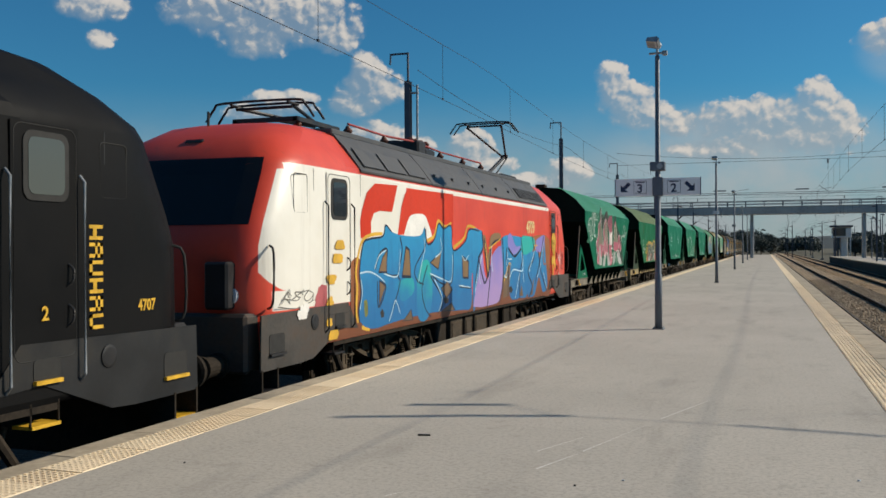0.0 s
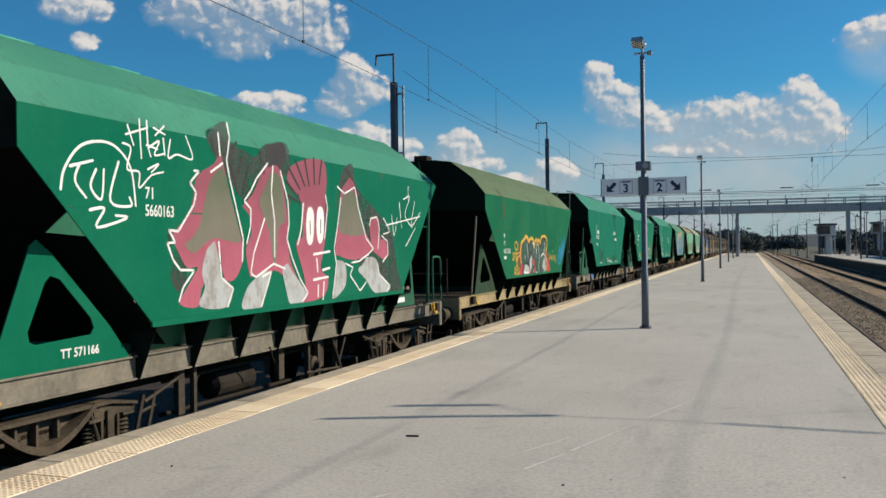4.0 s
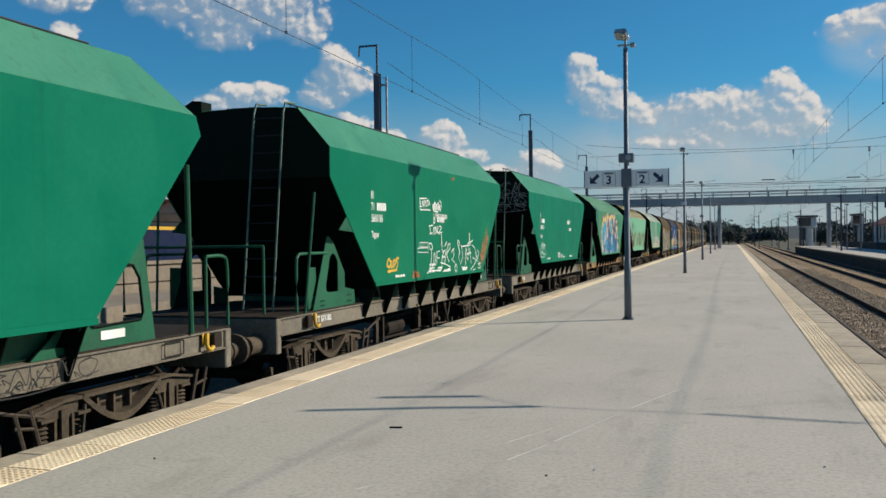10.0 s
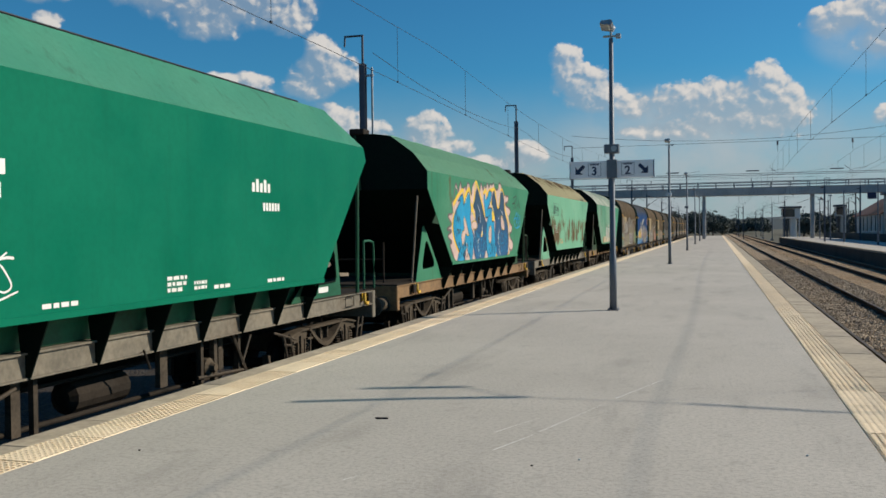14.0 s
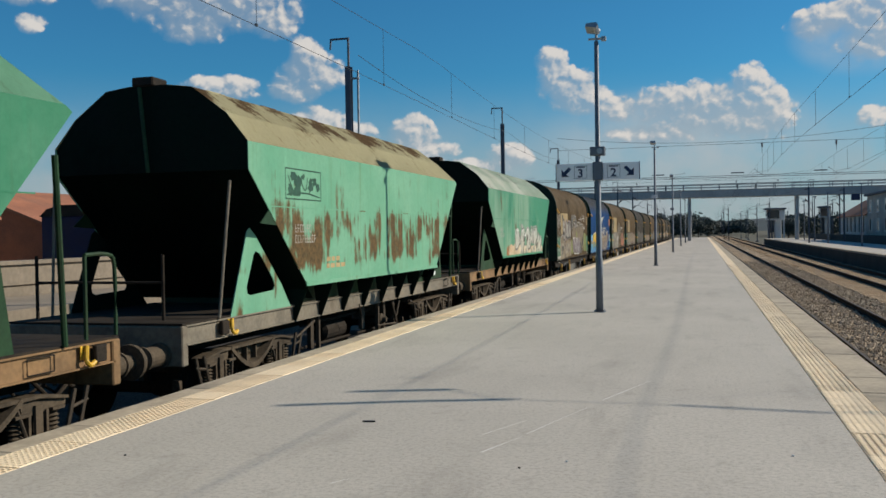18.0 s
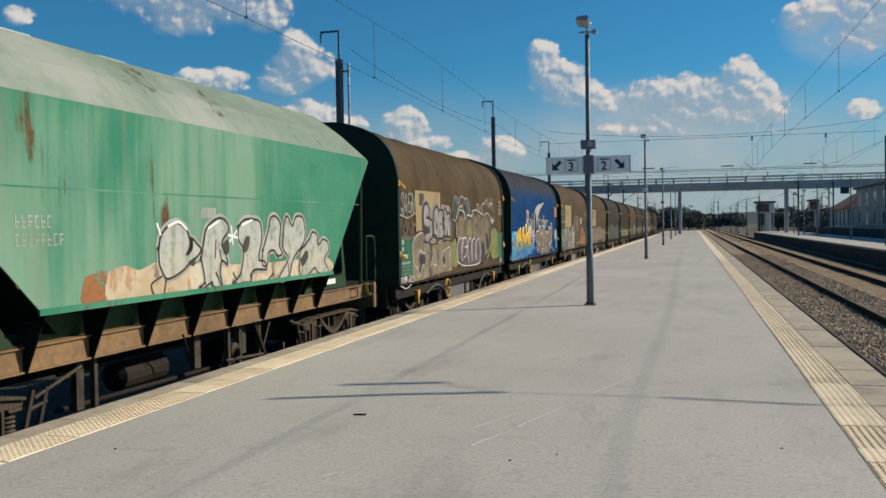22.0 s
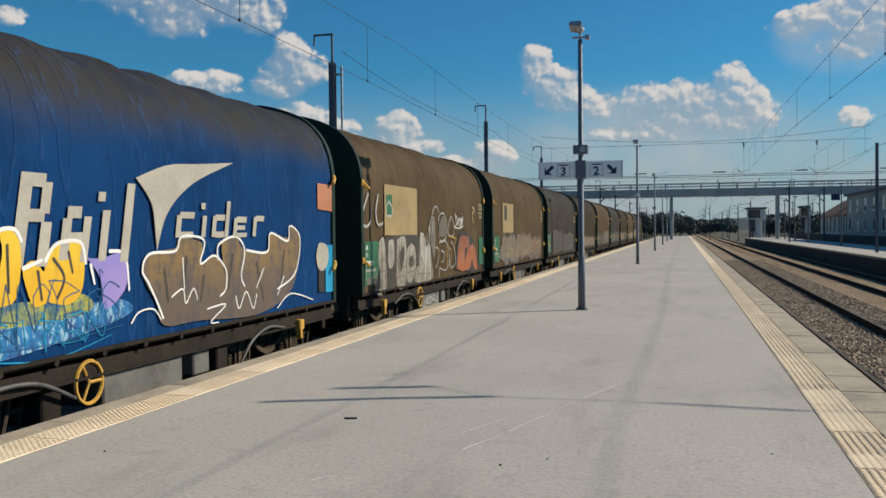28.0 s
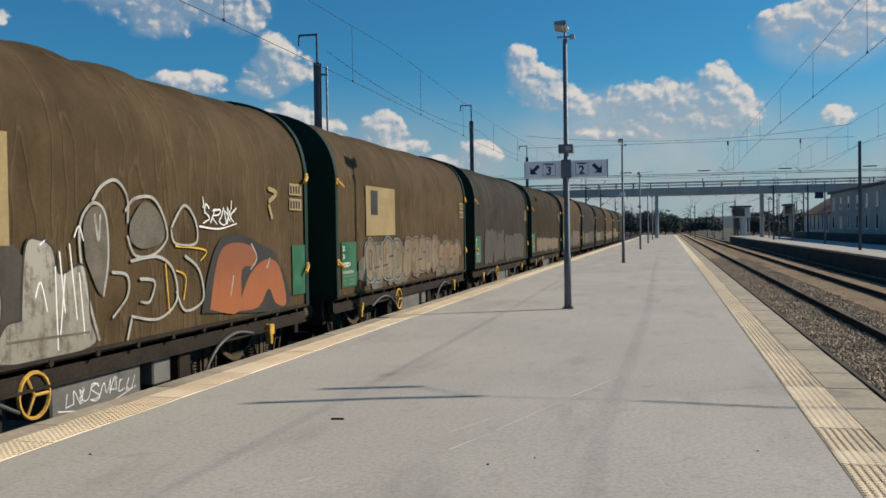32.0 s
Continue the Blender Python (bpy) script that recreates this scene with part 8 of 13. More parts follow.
def parked_wagon(x, y0, y1):
    """A dark box wagon with a blue side and a yellow stripe on the track behind the train."""
    ob = thing("parked_wagon", "dark blue parked box wagon with a yellow stripe", "freight wagon", pose(x, y0, RAIL_Z))
    L = y1 - y0
    part("body", boxes((-1.4, 1.4, 0, L, 1.15, 3.45), bevel=0.03), "wagon_blue", ob)
    part("stripe", boxes((1.402, 1.412, 0.05, L - 0.05, 3.10, 3.24)), "yellow", ob, "yellow stripe")
    part("upper_panel", boxes((1.402, 1.410, 0.05, L - 0.05, 3.25, 3.42)), "black", ob)
    bm = bmesh.new()
    prism(bm, [(-1.45, 3.452), (1.45, 3.452), (1.1, 3.75), (0.4, 3.9), (-0.4, 3.9), (-1.1, 3.75)], "y", -0.05, L + 0.05)
    part("roof", fix(bm), "under", ob)
    part("underframe", boxes((-1.25, 1.25, 0.1, L - 0.1, 0.85, 1.148)), "under", ob)
    for y in (1.8, L - 1.8):
        place("wheelset", BOGIE[("freight", 1.8, WHEEL_R)]["wheelset"], None, ob, at=pose(0, y, WHEEL_R))
        part("axle_guard", boxes((1.0, 1.1, y - 0.5, y + 0.5, 0.35, 0.848), bevel=0.02), "under", ob)
    return ob


parked_wagon(-24.2, 31.5, 40.0)


def leaf_cloud(r, centres, radii, n_each, size):
    """Leaf clumps as small bent quads inside ellipsoids."""
    vs, fs = [], []
    for (cx, cy, cz), (rx, ry, rz) in zip(centres, radii):
        d = r.normal(size=(n_each, 3))
        d /= np.linalg.norm(d, axis=1)[:, None]
        q = d * (r.random((n_each, 1)) ** 0.4) * np.array([rx, ry, rz]) + np.array([cx, cy, cz])
        a = r.normal(size=(n_each, 3))
        b = r.normal(size=(n_each, 3))
        a = a / np.linalg.norm(a, axis=1)[:, None] * size
        b = b / np.linalg.norm(b, axis=1)[:, None] * size
        base = sum(len(v) for v in vs)
        block = np.stack([q - a, q - b * 0.8, q + a, q + b * 0.8], 1).reshape(-1, 3)
        vs.append(block)
        fs.append(np.arange(n_each)[:, None] * 4 + np.arange(4)[None] + base)
    return np.vstack(vs), np.vstack(fs)


def far_wood():
    r = np.random.default_rng(8)
    cs, rs = [], []
    for i in range(330):
        x = r.uniform(-95, 190)
        y = r.uniform(330, 430) if x < 4 or x > 26 else r.uniform(470, 560)
        h = r.uniform(5.0, 9.0) * (1.2 if -40 < x < 0 else 1.0)
        for k in range(3):
            cs.append((x + r.uniform(-2, 2), y + r.uniform(-2, 2), -1.2 + h * r.uniform(0.42, 0.66)))
            rs.append((r.uniform(2.0, 3.6), r.uniform(2, 3.4), h * 0.40))
    v, f = leaf_cloud(r, cs, rs, 130, 0.48)
    tagged(from_arrays("far_wood", v, f, "foliage"), "dark green trees and scrub along the horizon, greyed for haze", "trees", kind="stuff")


far_wood()


def tree(x, y, h, seed):
    r = np.random.default_rng(seed)
    ob = thing("tree", "dark leafy tree beside the yard", "tree", pose(x, y, -1.2), "trees beside the yard")
    bm = bmesh.new()
    tube(bm, [(0, 0, 0), (0.05, 0.05, h * 0.35), (0.0, 0.1, h * 0.7)], 0.2, 7, True, 0.06)
    for k in range(5):
        a = k * 1.3
        tube(bm, [(0.03, 0.05, h * (0.3 + 0.07 * k)), (math.cos(a) * h * 0.2, math.sin(a) * h * 0.2, h * (0.5 + 0.07 * k))], 0.07, 5, True, 0.02)
    part("trunk", fix(bm), "bark", ob)
    cs = [(r.uniform(-1, 1) * h * 0.22, r.uniform(-1, 1) * h * 0.22, h * r.uniform(0.45, 0.85)) for _ in range(9)]
    v, f = leaf_cloud(r, cs, [(h * 0.2, h * 0.2, h * 0.15)] * 9, 150, 0.22)
    from_arrays("crown", v, f, "foliage", ob)


for i, (x, y, h) in enumerate(((19.6, 182.0, 5.2), (17.0, 200.0, 4.6), (24.0, 215.0, 5.6), (31.0, 182.0, 5.5), (-14.5, 245.0, 7.5), (-10.5, 262.0, 8.0), (-6.0, 290.0, 8.5), (-1.0, 300.0, 7.0), (-17.0, 280.0, 8.0))):
    tree(x, y, h, 20 + i)


def hills():
    xs = np.linspace(-1500, 1800, 120)
    verts, faces = [], []
    for row, (y, k) in enumerate(((1500, 0.0), (1650, 0.8), (1900, 1.0), (2300, 0.9))):
        for x in xs:
            hgt = 17 + 9 * noise.noise((x * 0.0022, 1.7, row * 0.15)) + 4 * noise.noise((x * 0.011, 4.2, row * 0.4)) + (8 if x > 100 else 0) * min(1, (x - 100) / 300)
            verts.append((x, y, -2 + hgt * k * 1.15))
    n = len(xs)
    for j in range(3):
        for i in range(n - 1):
            faces.append((j * n + i, j * n + i + 1, (j + 1) * n + i + 1, (j + 1) * n + i))
    tagged(from_arrays("hills", verts, faces, "hill"), "low wooded hills on the horizon", "hills", kind="structure")


hills()


def scrub():
    """Dry grass tufts between the far tracks."""
    r = np.random.default_rng(12)
    n = 1500
    y = r.uniform(60, 240, n)
    x = np.where(r.random(n) < 0.3, r.uniform(5.7, 6.6, n), r.uniform(16.6, 18.0, n))
    h = np.where(x < 10, r.uniform(0.03, 0.07, n), r.uniform(0.05, 0.22, n))
    a = r.uniform(0, 6.28, n)
    p = np.stack([x, y, np.full(n, -1.0)], -1)
    d = np.stack([np.cos(a), np.sin(a), np.zeros(n)], -1) * 0.05
    t = p + np.stack([r.uniform(-.05, .05, n), r.uniform(-.05, .05, n), h], -1)
    v = np.stack([p - d, p + d, t], 1).reshape(-1, 3)
    tagged(from_arrays("dry_grass", v, np.arange(n * 3).reshape(-1, 3), "straw"), "dry grass tufts between the tracks", "grass", kind="stuff")


scrub()
# a short stick lying on the paving, a few pebbles, pale scratches in the surface
stick = tagged(part("stick", tubes((((-2.90, 7.64, 0.008), (-2.86, 7.645, 0.009), (-2.79, 7.66, 0.008)), 0.008), n=6), "black"), "dark scrap lying on the paving", "debris")
for i, (x, y) in enumerate(((-1.25, 6.35), (-0.95, 6.6), (-4.25, 6.1), (0.62, 7.1))):
    pb = bmesh.new()
    bmesh.ops.create_icosphere(pb, subdivisions=1, radius=0.011)
    for v in pb.verts:
        v.co *= 1 + 0.3 * noise.noise(v.co * 60 + Vector((i, 0, 0)))
        v.co.z = v.co.z * 0.6
    tagged(part("pebble", pb, "black" if i % 2 == 0 else "lampglass", at=pose(x, y, 0.005)), "small pebble lying on the paving", "debris")
bm = bmesh.new()
for a, b, w in (((-1.62, 6.75), (-1.42, 7.35), 0.006), ((-1.40, 7.45), (-1.05, 8.7), 0.004), ((-1.75, 7.35), (-1.5, 8.0), 0.004), ((-0.95, 9.1), (-0.55, 10.4), 0.005), ((-2.4, 5.7), (-2.32, 5.85), 0.005)):
    n = Vector((b[1] - a[1], a[0] - b[0], 0)).normalized() * w
    vs = [bm.verts.new((p[0] + s * n.x, p[1] + s * n.y, 0.0015)) for p, s in ((a, -1), (a, 1), (b, 0.3), (b, -0.3))]
    bm.faces.new(vs)
tagged(part("paving_scratch", fix(bm), "white"), "pale scratches across the platform paving", "scratch", kind="stuff")


# ---- graffiti, numbers and plates ----
SX = HW + 0.001
def char_bars(parent, y, z, n, h, mat, x):
    """Worn figures that cannot be read, as thin upright bars with gaps."""
    r = random.Random(n * 7 + int(z * 100))
    rows = []
    for q in range(n):
        a = y + q * h * 0.72
        rows += [(a, a + 0.016, z, z + h)]
        rows += [(a + 0.016, a + h * 0.45, z + h * k, z + h * k + 0.016) for k in r.sample((0.0, 0.42, 0.86), 2)]
    return tagged(bars(parent, rows, mat, x), kind="stuff")
# black locomotive: plain yellow bars where the maker's lettering stands, numbers
for i in range(6):
    z = 1.77 + i * 0.166
    rows = [(7.80, 7.985, z, z + 0.034), (7.80, 7.985, z + 0.105, z + 0.139)]
    rows += [[(7.80, 7.84, z, z + 0.139)], [(7.945, 7.985, z, z + 0.139), (7.88, 7.91, z, z + 0.139)], [(7.85, 7.90, z + 0.034, z + 0.105)]][i % 3]
    bars(loco_b, rows, "yellow", X + 0.001, "emblem_bar", "yellow emblem bars")
letters("4707", 0.16, "yellow", loco_b, on_side(X + 0.003, 8.50, 1.90), "yellow running number", thick=0.004, width=0.85)
letters("2", 0.17, "yellow", loco_b, on_side(X + 0.022, 7.18, 1.90), "yellow cab number", thick=0.004)
# red locomotive: emblem shapes, number, murals
letters("4709", 0.46, "num_cream", loco_r, on_side(X + 0.003, 4.05, 2.90), "cream running number", thick=0.008, width=0.98)
fill(loco_r, "g_brown", X + 0.0003, [(-8.0, 1.17), (6.6, 1.17), (6.9, 1.5), (6.3, 1.9), (3.0, 1.6), (0.0, 1.5), (-4.0, 1.6), (-7.9, 1.6)], 1, label="brown sprayed ground along the body's foot")
blobs(loco_r, -7.85, -7.7, 1.2, 2.0, 4, 0.22, "g_rose_flat", X + 0.0022, 5)
for q, (y, z) in enumerate(((-7.62, 1.45), (-7.58, 1.75), (-7.55, 2.05), (-7.35, 2.35), (-7.25, 2.55), (-7.5, 1.25))):
    blobs(loco_r, y, y + 0.02, z, z + 0.02, 2, 0.13, "g_gold", X + 0.0225, 30 + q)
def round_patch(parent, rows, mat, x, label=""):
    bm = bmesh.new()
    for i, (y, z, ry, rz) in enumerate(rows):
        bm.faces.new([bm.verts.new((x + 0.0004 * i, y + ry * math.cos(t) * (1 + 0.06 * math.sin(3 * t + i)), z + rz * math.sin(t) * (1 + 0.05 * math.cos(2 * t + i)))) for t in (2 * math.pi * k / 22 for k in range(22))])
    return part("graffiti_patch", bm, mat, parent, label)
round_patch(loco_r, [(7.26, 2.66, 0.29, 0.30), (7.30, 2.40, 0.17, 0.12)], "g_gold", X + 0.0225, "yellow sprayed head of a bubble figure")
round_patch(loco_r, [(7.06, 2.12, 0.13, 0.14), (7.30, 2.18, 0.17, 0.15), (7.40, 2.02, 0.11, 0.11), (7.17, 1.90, 0.075, 0.07), (7.15, 1.76, 0.055, 0.055)], "g_gold", X + 0.0225, "yellow sprayed bubbles")
tag(loco_r, "huku", 7.04, 7.46, 2.58, 2.72, X + 0.026, 9, "g_dark", 0.010)
tag(loco_r, "uh", 7.95, 8.35, 1.75, 2.3, X + 0.001, 10, "white", 0.012)
tag(loco_r, "so", 8.35, 8.75, 1.95, 2.3, X + 0.001, 12, "g_navy", 0.014)
lines(loco_r, "g_brown", X + 0.005, 0.035, ([(6.05, 2.55), (6.0, 2.1), (6.25, 2.05)], [(6.35, 2.6), (6.3, 2.3), (6.6, 2.25)], [(6.55, 2.65), (6.5, 1.9)]))
tag(loco_r, "aso", -9.0, -8.1, 1.78, 1.95, X + 0.001, 17, "boxgrey", 0.014)
blobs(loco_r, -8.6, -8.2, 1.60, 1.72, 4, 0.10, "white", X + 0.022, 19)

# first hopper
h = hop[1]
letters("71", 0.17, "white", h, on_side(SX + 0.001, -0.10, 3.06), "white wagon number", thick=0.002)
letters("5660163", 0.17, "white", h, on_side(SX + 0.001, -0.10, 2.88), thick=0.002, width=0.85)
# second hopper
h = hop[2]
for i, (txt, z) in enumerate((("81", 2.78), ("71", 2.58), ("066 2 105-2", 2.38))):
    letters(txt, 0.17, "white", h, on_side(SX + 0.001, -0.15, z), "white wagon number", thick=0.002, width=0.8)
print_block(h, -0.15, 2.2, 0.35, 0.12, "white", SX, 3, 1)
# bright hoppers
def fleet_marks(h, number, y=0.0, z=3.34, seed=1):
    for i, txt in enumerate(("81", "71", number)):
        letters(txt, 0.19, "white", h, on_side(SX + 0.001, y, z - 0.20 * i), "white wagon number", thick=0.002, width=0.82)
    bars(h, [(y + 0.27 + 0.09 * q, y + 0.34 + 0.09 * q, z - 0.20, z - 0.065) for q in range(5)], "white", SX, "owner_mark")
    letters("Tagpps", 0.15, "white", h, on_side(SX + 0.001, y, z - 0.66), thick=0.002, width=0.8)
    print_block(h, 3.0, 1.84, 0.4, 0.2, "white", SX, seed, 3)
    print_block(h, 3.55, 1.84, 0.28, 0.12, "white", SX, seed + 1, 2)
    print_block(h, 4.0, 1.82, 0.5, 0.07, "white", SX, seed + 2, 1)
    print_block(h, 5.4, 1.82, 0.5, 0.07, "white", SX, seed + 3, 1)
    print_block(h, 1.0, 1.82, 0.5, 0.07, "white", SX, seed + 4, 1)
def owner_bars(h, y, z):
    bars(h, [(y + 0.11 * q, y + 0.075 + 0.11 * q, z, z + (0.17 if q in (1, 3) else 0.12)) for q in range(5)], "white", SX, "owner_mark", "plain white owner mark")
    bars(h, [(y + 0.3 + 0.085 * q, y + 0.36 + 0.085 * q, z - 0.25, z - 0.14) for q in range(6)], "white", SX, "owner_mark")
fleet_marks(hop[3], "5660172-3", 0.05, 3.26, 3)
owner_bars(hop[3], 5.05, 3.06)
tag(hop[3], "eamos", 0.6, 2.1, 1.92, 2.33, SX, 51, "g_dark", 0.024, 0.1, "black sprayed tag")
tag(hop[3], "eane", 2.4, 3.4, 1.84, 2.0, SX, 52, "g_dark", 0.018, 0.1)
tag(hop[3], "eanooren", 4.2, 5.9, 1.92, 2.12, SX, 53, "g_dark", 0.014)
tag(hop[3], "eama", 0.15, 1.25, 1.25, 1.42, HW - 0.058, 54, "g_dark", 0.016)
tag(hop[3], "renano", 5.6, 7.3, 1.25, 1.42, HW - 0.058, 55, "g_dark", 0.014)
blobs(hop[3], -0.9, -0.6, 1.30, 1.42, 4, 0.09, "g_blue", HW - 0.057, 56)
fleet_marks(hop[4], "5660186", -0.15, 3.24, 8)
owner_bars(hop[4], 3.25, 3.14)
fleet_marks(hop[5], "5660245-1", -0.12, 3.24, 14)
owner_bars(hop[5], 5.0, 3.06)
tag(hop[5], "uos", -0.15, 0.65, 2.0, 2.35, SX, 66, "white", 0.022, label="white sprayed tag")
for i, (w, z0, z1, sd) in enumerate((("hosal", 4.0, 4.35, 71), ("nenos", 3.72, 4.0, 72), ("ens", 3.5, 3.7, 73))):
    t = tag(hop[5], w, 0.30 + 0.05 * i, 1.42, z0 - 0.1, z1 - 0.1, 0.0, sd, "chalk", 0.014)
    t.matrix_basis = pose(0, -1.83 + 0.028, 0, 0, 0, -90)
# rusty hopper
h = hop[7]
bars(h, [(-0.7, 0.62, 3.05, 3.07), (-0.7, 0.62, 3.50, 3.52), (-0.7, -0.68, 3.07, 3.5), (0.6, 0.62, 3.07, 3.5)], "g_shadow", SX, "frame_mark")
blobs(h, -0.6, 0.5, 3.14, 3.42, 14, 0.09, "g_shadow", SX, 91)
lines(h, "g_shadow", SX + 0.004, 0.012, ([(-0.6, 3.4), (-0.4, 3.15), (-0.3, 3.42)], [(-0.2, 3.4), (0.0, 3.2), (0.1, 3.4)], [(0.15, 3.15), (0.3, 3.4), (0.5, 3.2)], [(-0.65, 3.12), (0.0, 3.16), (0.55, 3.11)]))
char_bars(h, -0.38, 2.56, 7, 0.12, "chalk", SX)
char_bars(h, -0.38, 2.40, 9, 0.12, "chalk", SX)
print_block(h, 0.8, 1.95, 0.8, 0.22, "frame_brown", SX, 93, 2)
# bleached hopper
char_bars(hop[8], -0.3, 2.55, 6, 0.12, "chalk", SX)
char_bars(hop[8], -0.3, 2.38, 8, 0.12, "chalk", SX)

# covered wagons
CX = HW + 0.022
def plates(w, x=CX, mat="plaque"):
    for z in (2.86, 3.10):
        bars(w, [(10.22, 10.72, z, z + 0.19)], mat, x, "label_plate", "cream label plate")
        bars(w, [(10.25 + 0.11 * q, 10.32 + 0.11 * q, z + 0.03, z + 0.15) for q in range(4)], "g_dark", x + 0.0015)
def data_panel(w, y0=0.18, mat="g_green", x=CX):
    bars(w, [(y0, y0 + 0.82, 1.47, 2.31)], mat, x, "data_panel", "green data panel with white print")
    letters("32", 0.12, "white", w, on_side(x + 0.003, y0 + 0.06, 2.15), thick=0.002)
    letters("71", 0.12, "white", w, on_side(x + 0.003, y0 + 0.06, 2.0), thick=0.002)
    letters("4573072-3", 0.12, "white", w, on_side(x + 0.003, y0 + 0.06, 1.85), thick=0.002, width=0.8)
    bars(w, [(y0 + 0.06 + 0.075 * q, y0 + 0.11 + 0.075 * q, 1.72, 1.78) for q in range(8)] + [(y0 + 0.08 + 0.09 * q, y0 + 0.085 + 0.09 * q, 1.50, 1.68) for q in range(8)] + [(y0 + 0.08, y0 + 0.72, z, z + 0.005) for z in (1.52, 1.60, 1.67)], "chalk", x + 0.0015)
def poster(w, y0, y1, z0, z1, x=CX, emblem=True):
    bars(w, [(y0, y1, z0, z1)], "plaque", x, "plaque", "weathered yellow plaque")
    if emblem:
        bars(w, [(y0 + (y1 - y0) * 0.15, y0 + (y1 - y0) * 0.38, z0 + (z1 - z0) * 0.42, z0 + (z1 - z0) * 0.92)], "g_dark", x + 0.0015, "emblem", "dark square emblem")
    upper = [(y0 + (y1 - y0) * (0.45 + 0.075 * q), y0 + (y1 - y0) * (0.50 + 0.075 * q), z0 + (z1 - z0) * 0.62, z0 + (z1 - z0) * 0.80) for q in range(6)] if emblem else []
    lower = [(y0 + (y1 - y0) * (0.45 + 0.075 * q), y0 + (y1 - y0) * (0.50 + 0.075 * q), z0 + (z1 - z0) * 0.36, z0 + (z1 - z0) * 0.54) for q in range(5)]
    bars(w, upper + lower + [(y0 + 0.1, y1 - 0.1, z0 + (z1 - z0) * 0.25, z0 + (z1 - z0) * 0.265)], "tan_mark", x + 0.0015)
w = cur[1]
tag(w, "saen", 0.15, 1.2, 2.80, 3.2, CX, 107, "g_silver", 0.040)
tag(w, "onk", 0.3, 1.2, 2.3, 2.6, CX, 108, "g_ash", 0.045)
plates(w)
data_panel(w)
bars(w, [(10.15, 10.75, 1.5, 2.3)], "g_green", CX, "data_panel")
tag(w, "ngs", 10.2, 10.7, 1.35, 1.47, CX + 0.002, 112, "white", 0.012)
tag(w, "rkmao", 0.1, 1.0, 1.32, 1.45, CX + 0.002, 113, "white", 0.014)

w = cur[2]
sail = bmesh.new()
top = smooth_line([(7.25, 3.44, 0), (6.3, 3.36, 0), (5.6, 3.30, 0), (4.95, 3.12, 0)], 6)
low = smooth_line([(4.95, 3.12, 0), (5.25, 2.85, 0), (5.32, 2.55, 0), (5.35, 2.30, 0)], 6)
back = smooth_line([(5.35, 2.30, 0), (5.6, 2.75, 0), (6.2, 3.12, 0), (7.25, 3.44, 0)], 8)
pts = top[:-1] + low[:-1] + back[:-1]
vs = [sail.verts.new((CX + 0.0015, p.x, p.y)) for p in pts]
sail.faces.new(vs)
bmesh.ops.triangulate(sail, faces=sail.faces)
part("sail_emblem", sail, "cream_plate", w, "pale sail-shaped emblem")
def slant_bars(w, rows, mat, x):
    for k, (y0, y1, z0, z1) in enumerate(rows):
        sh = 0.20 * (z1 - z0)
        bm = bmesh.new()
        bm.faces.new([bm.verts.new((x + 0.0002 * k, *q)) for q in ((y0, z0), (y1, z0), (y1 + sh, z1), (y0 + sh, z1))])
        part("emblem_bar", bm, mat, w, "pale slanted bar of the operator's mark")
slant_bars(w, [(2.95, 3.12, 2.2, 3.08), (3.14, 3.45, 2.95, 3.08), (3.14, 3.42, 2.62, 2.74), (3.36, 3.50, 2.70, 3.0), (3.3, 3.45, 2.2, 2.62), (3.62, 3.76, 2.25, 2.66), (3.76, 3.98, 2.66, 2.78), (3.76, 3.98, 2.42, 2.52), (3.94, 4.06, 2.22, 2.68), (4.24, 4.37, 2.22, 2.75), (4.26, 4.38, 2.84, 2.94), (4.62, 4.77, 2.2, 3.05)], "cream_plate", CX + 0.0016)
slant_bars(w, [(5.75, 5.86, 2.45, 2.72), (5.86, 6.2, 2.68, 2.76), (5.86, 6.15, 2.44, 2.52), (6.36, 6.46, 2.45, 2.72), (6.37, 6.47, 2.80, 2.88), (6.62, 6.72, 2.45, 2.72), (6.72, 6.95, 2.44, 2.52), (6.72, 6.98, 2.66, 2.74), (6.96, 7.06, 2.44, 2.92), (7.2, 7.3, 2.45, 2.7), (7.3, 7.6, 2.64, 2.72), (7.3, 7.55, 2.54, 2.60), (7.3, 7.6, 2.44, 2.5), (7.78, 7.88, 2.45, 2.72), (7.88, 8.15, 2.66, 2.74)], "cream_plate", CX + 0.0016)
bars(w, [(10.5, 10.85, 1.48, 2.28)], "g_cyan", CX, "data_panel", "light blue data panel")
bars(w, [(10.2, 10.45, 1.5, 2.26)], "g_dark", CX, "data_panel")
data_panel(w, 0.18, "g_cyan")

w = cur[3]
poster(w, 1.42, 3.78, 2.42, 3.46, emblem=False)
data_panel(w, 0.19)
tag(w, "srok", 7.35, 8.3, 2.62, 2.85, CX + 0.004, 136, "white", 0.022)
plates(w)
emb = bmesh.new()
for s2 in (-1, 1):
    ribbon(emb, [(9.45, 2.95 + s2 * 0.03), (9.62 + 0.1 * s2, 2.95 + s2 * 0.16), (9.5 - 0.06 * s2, 2.95 + s2 * 0.22)], 0.035, CX + 0.002 + 0.0002 * s2)
part("emblem", emb, "plaque", w, "faded round emblem")
bars(w, [(10.3, 10.85, 1.5, 2.3)], "g_green", CX, "data_panel")
tag(cur[3], "inusnalu", 4.6, 5.9, 0.76, 0.92, HW - 0.078, 138, "white", 0.012)
blobs(cur[3], 0.4, 1.0, 1.4, 1.6, 5, 0.12, "g_ash", CX + 0.004, 139)

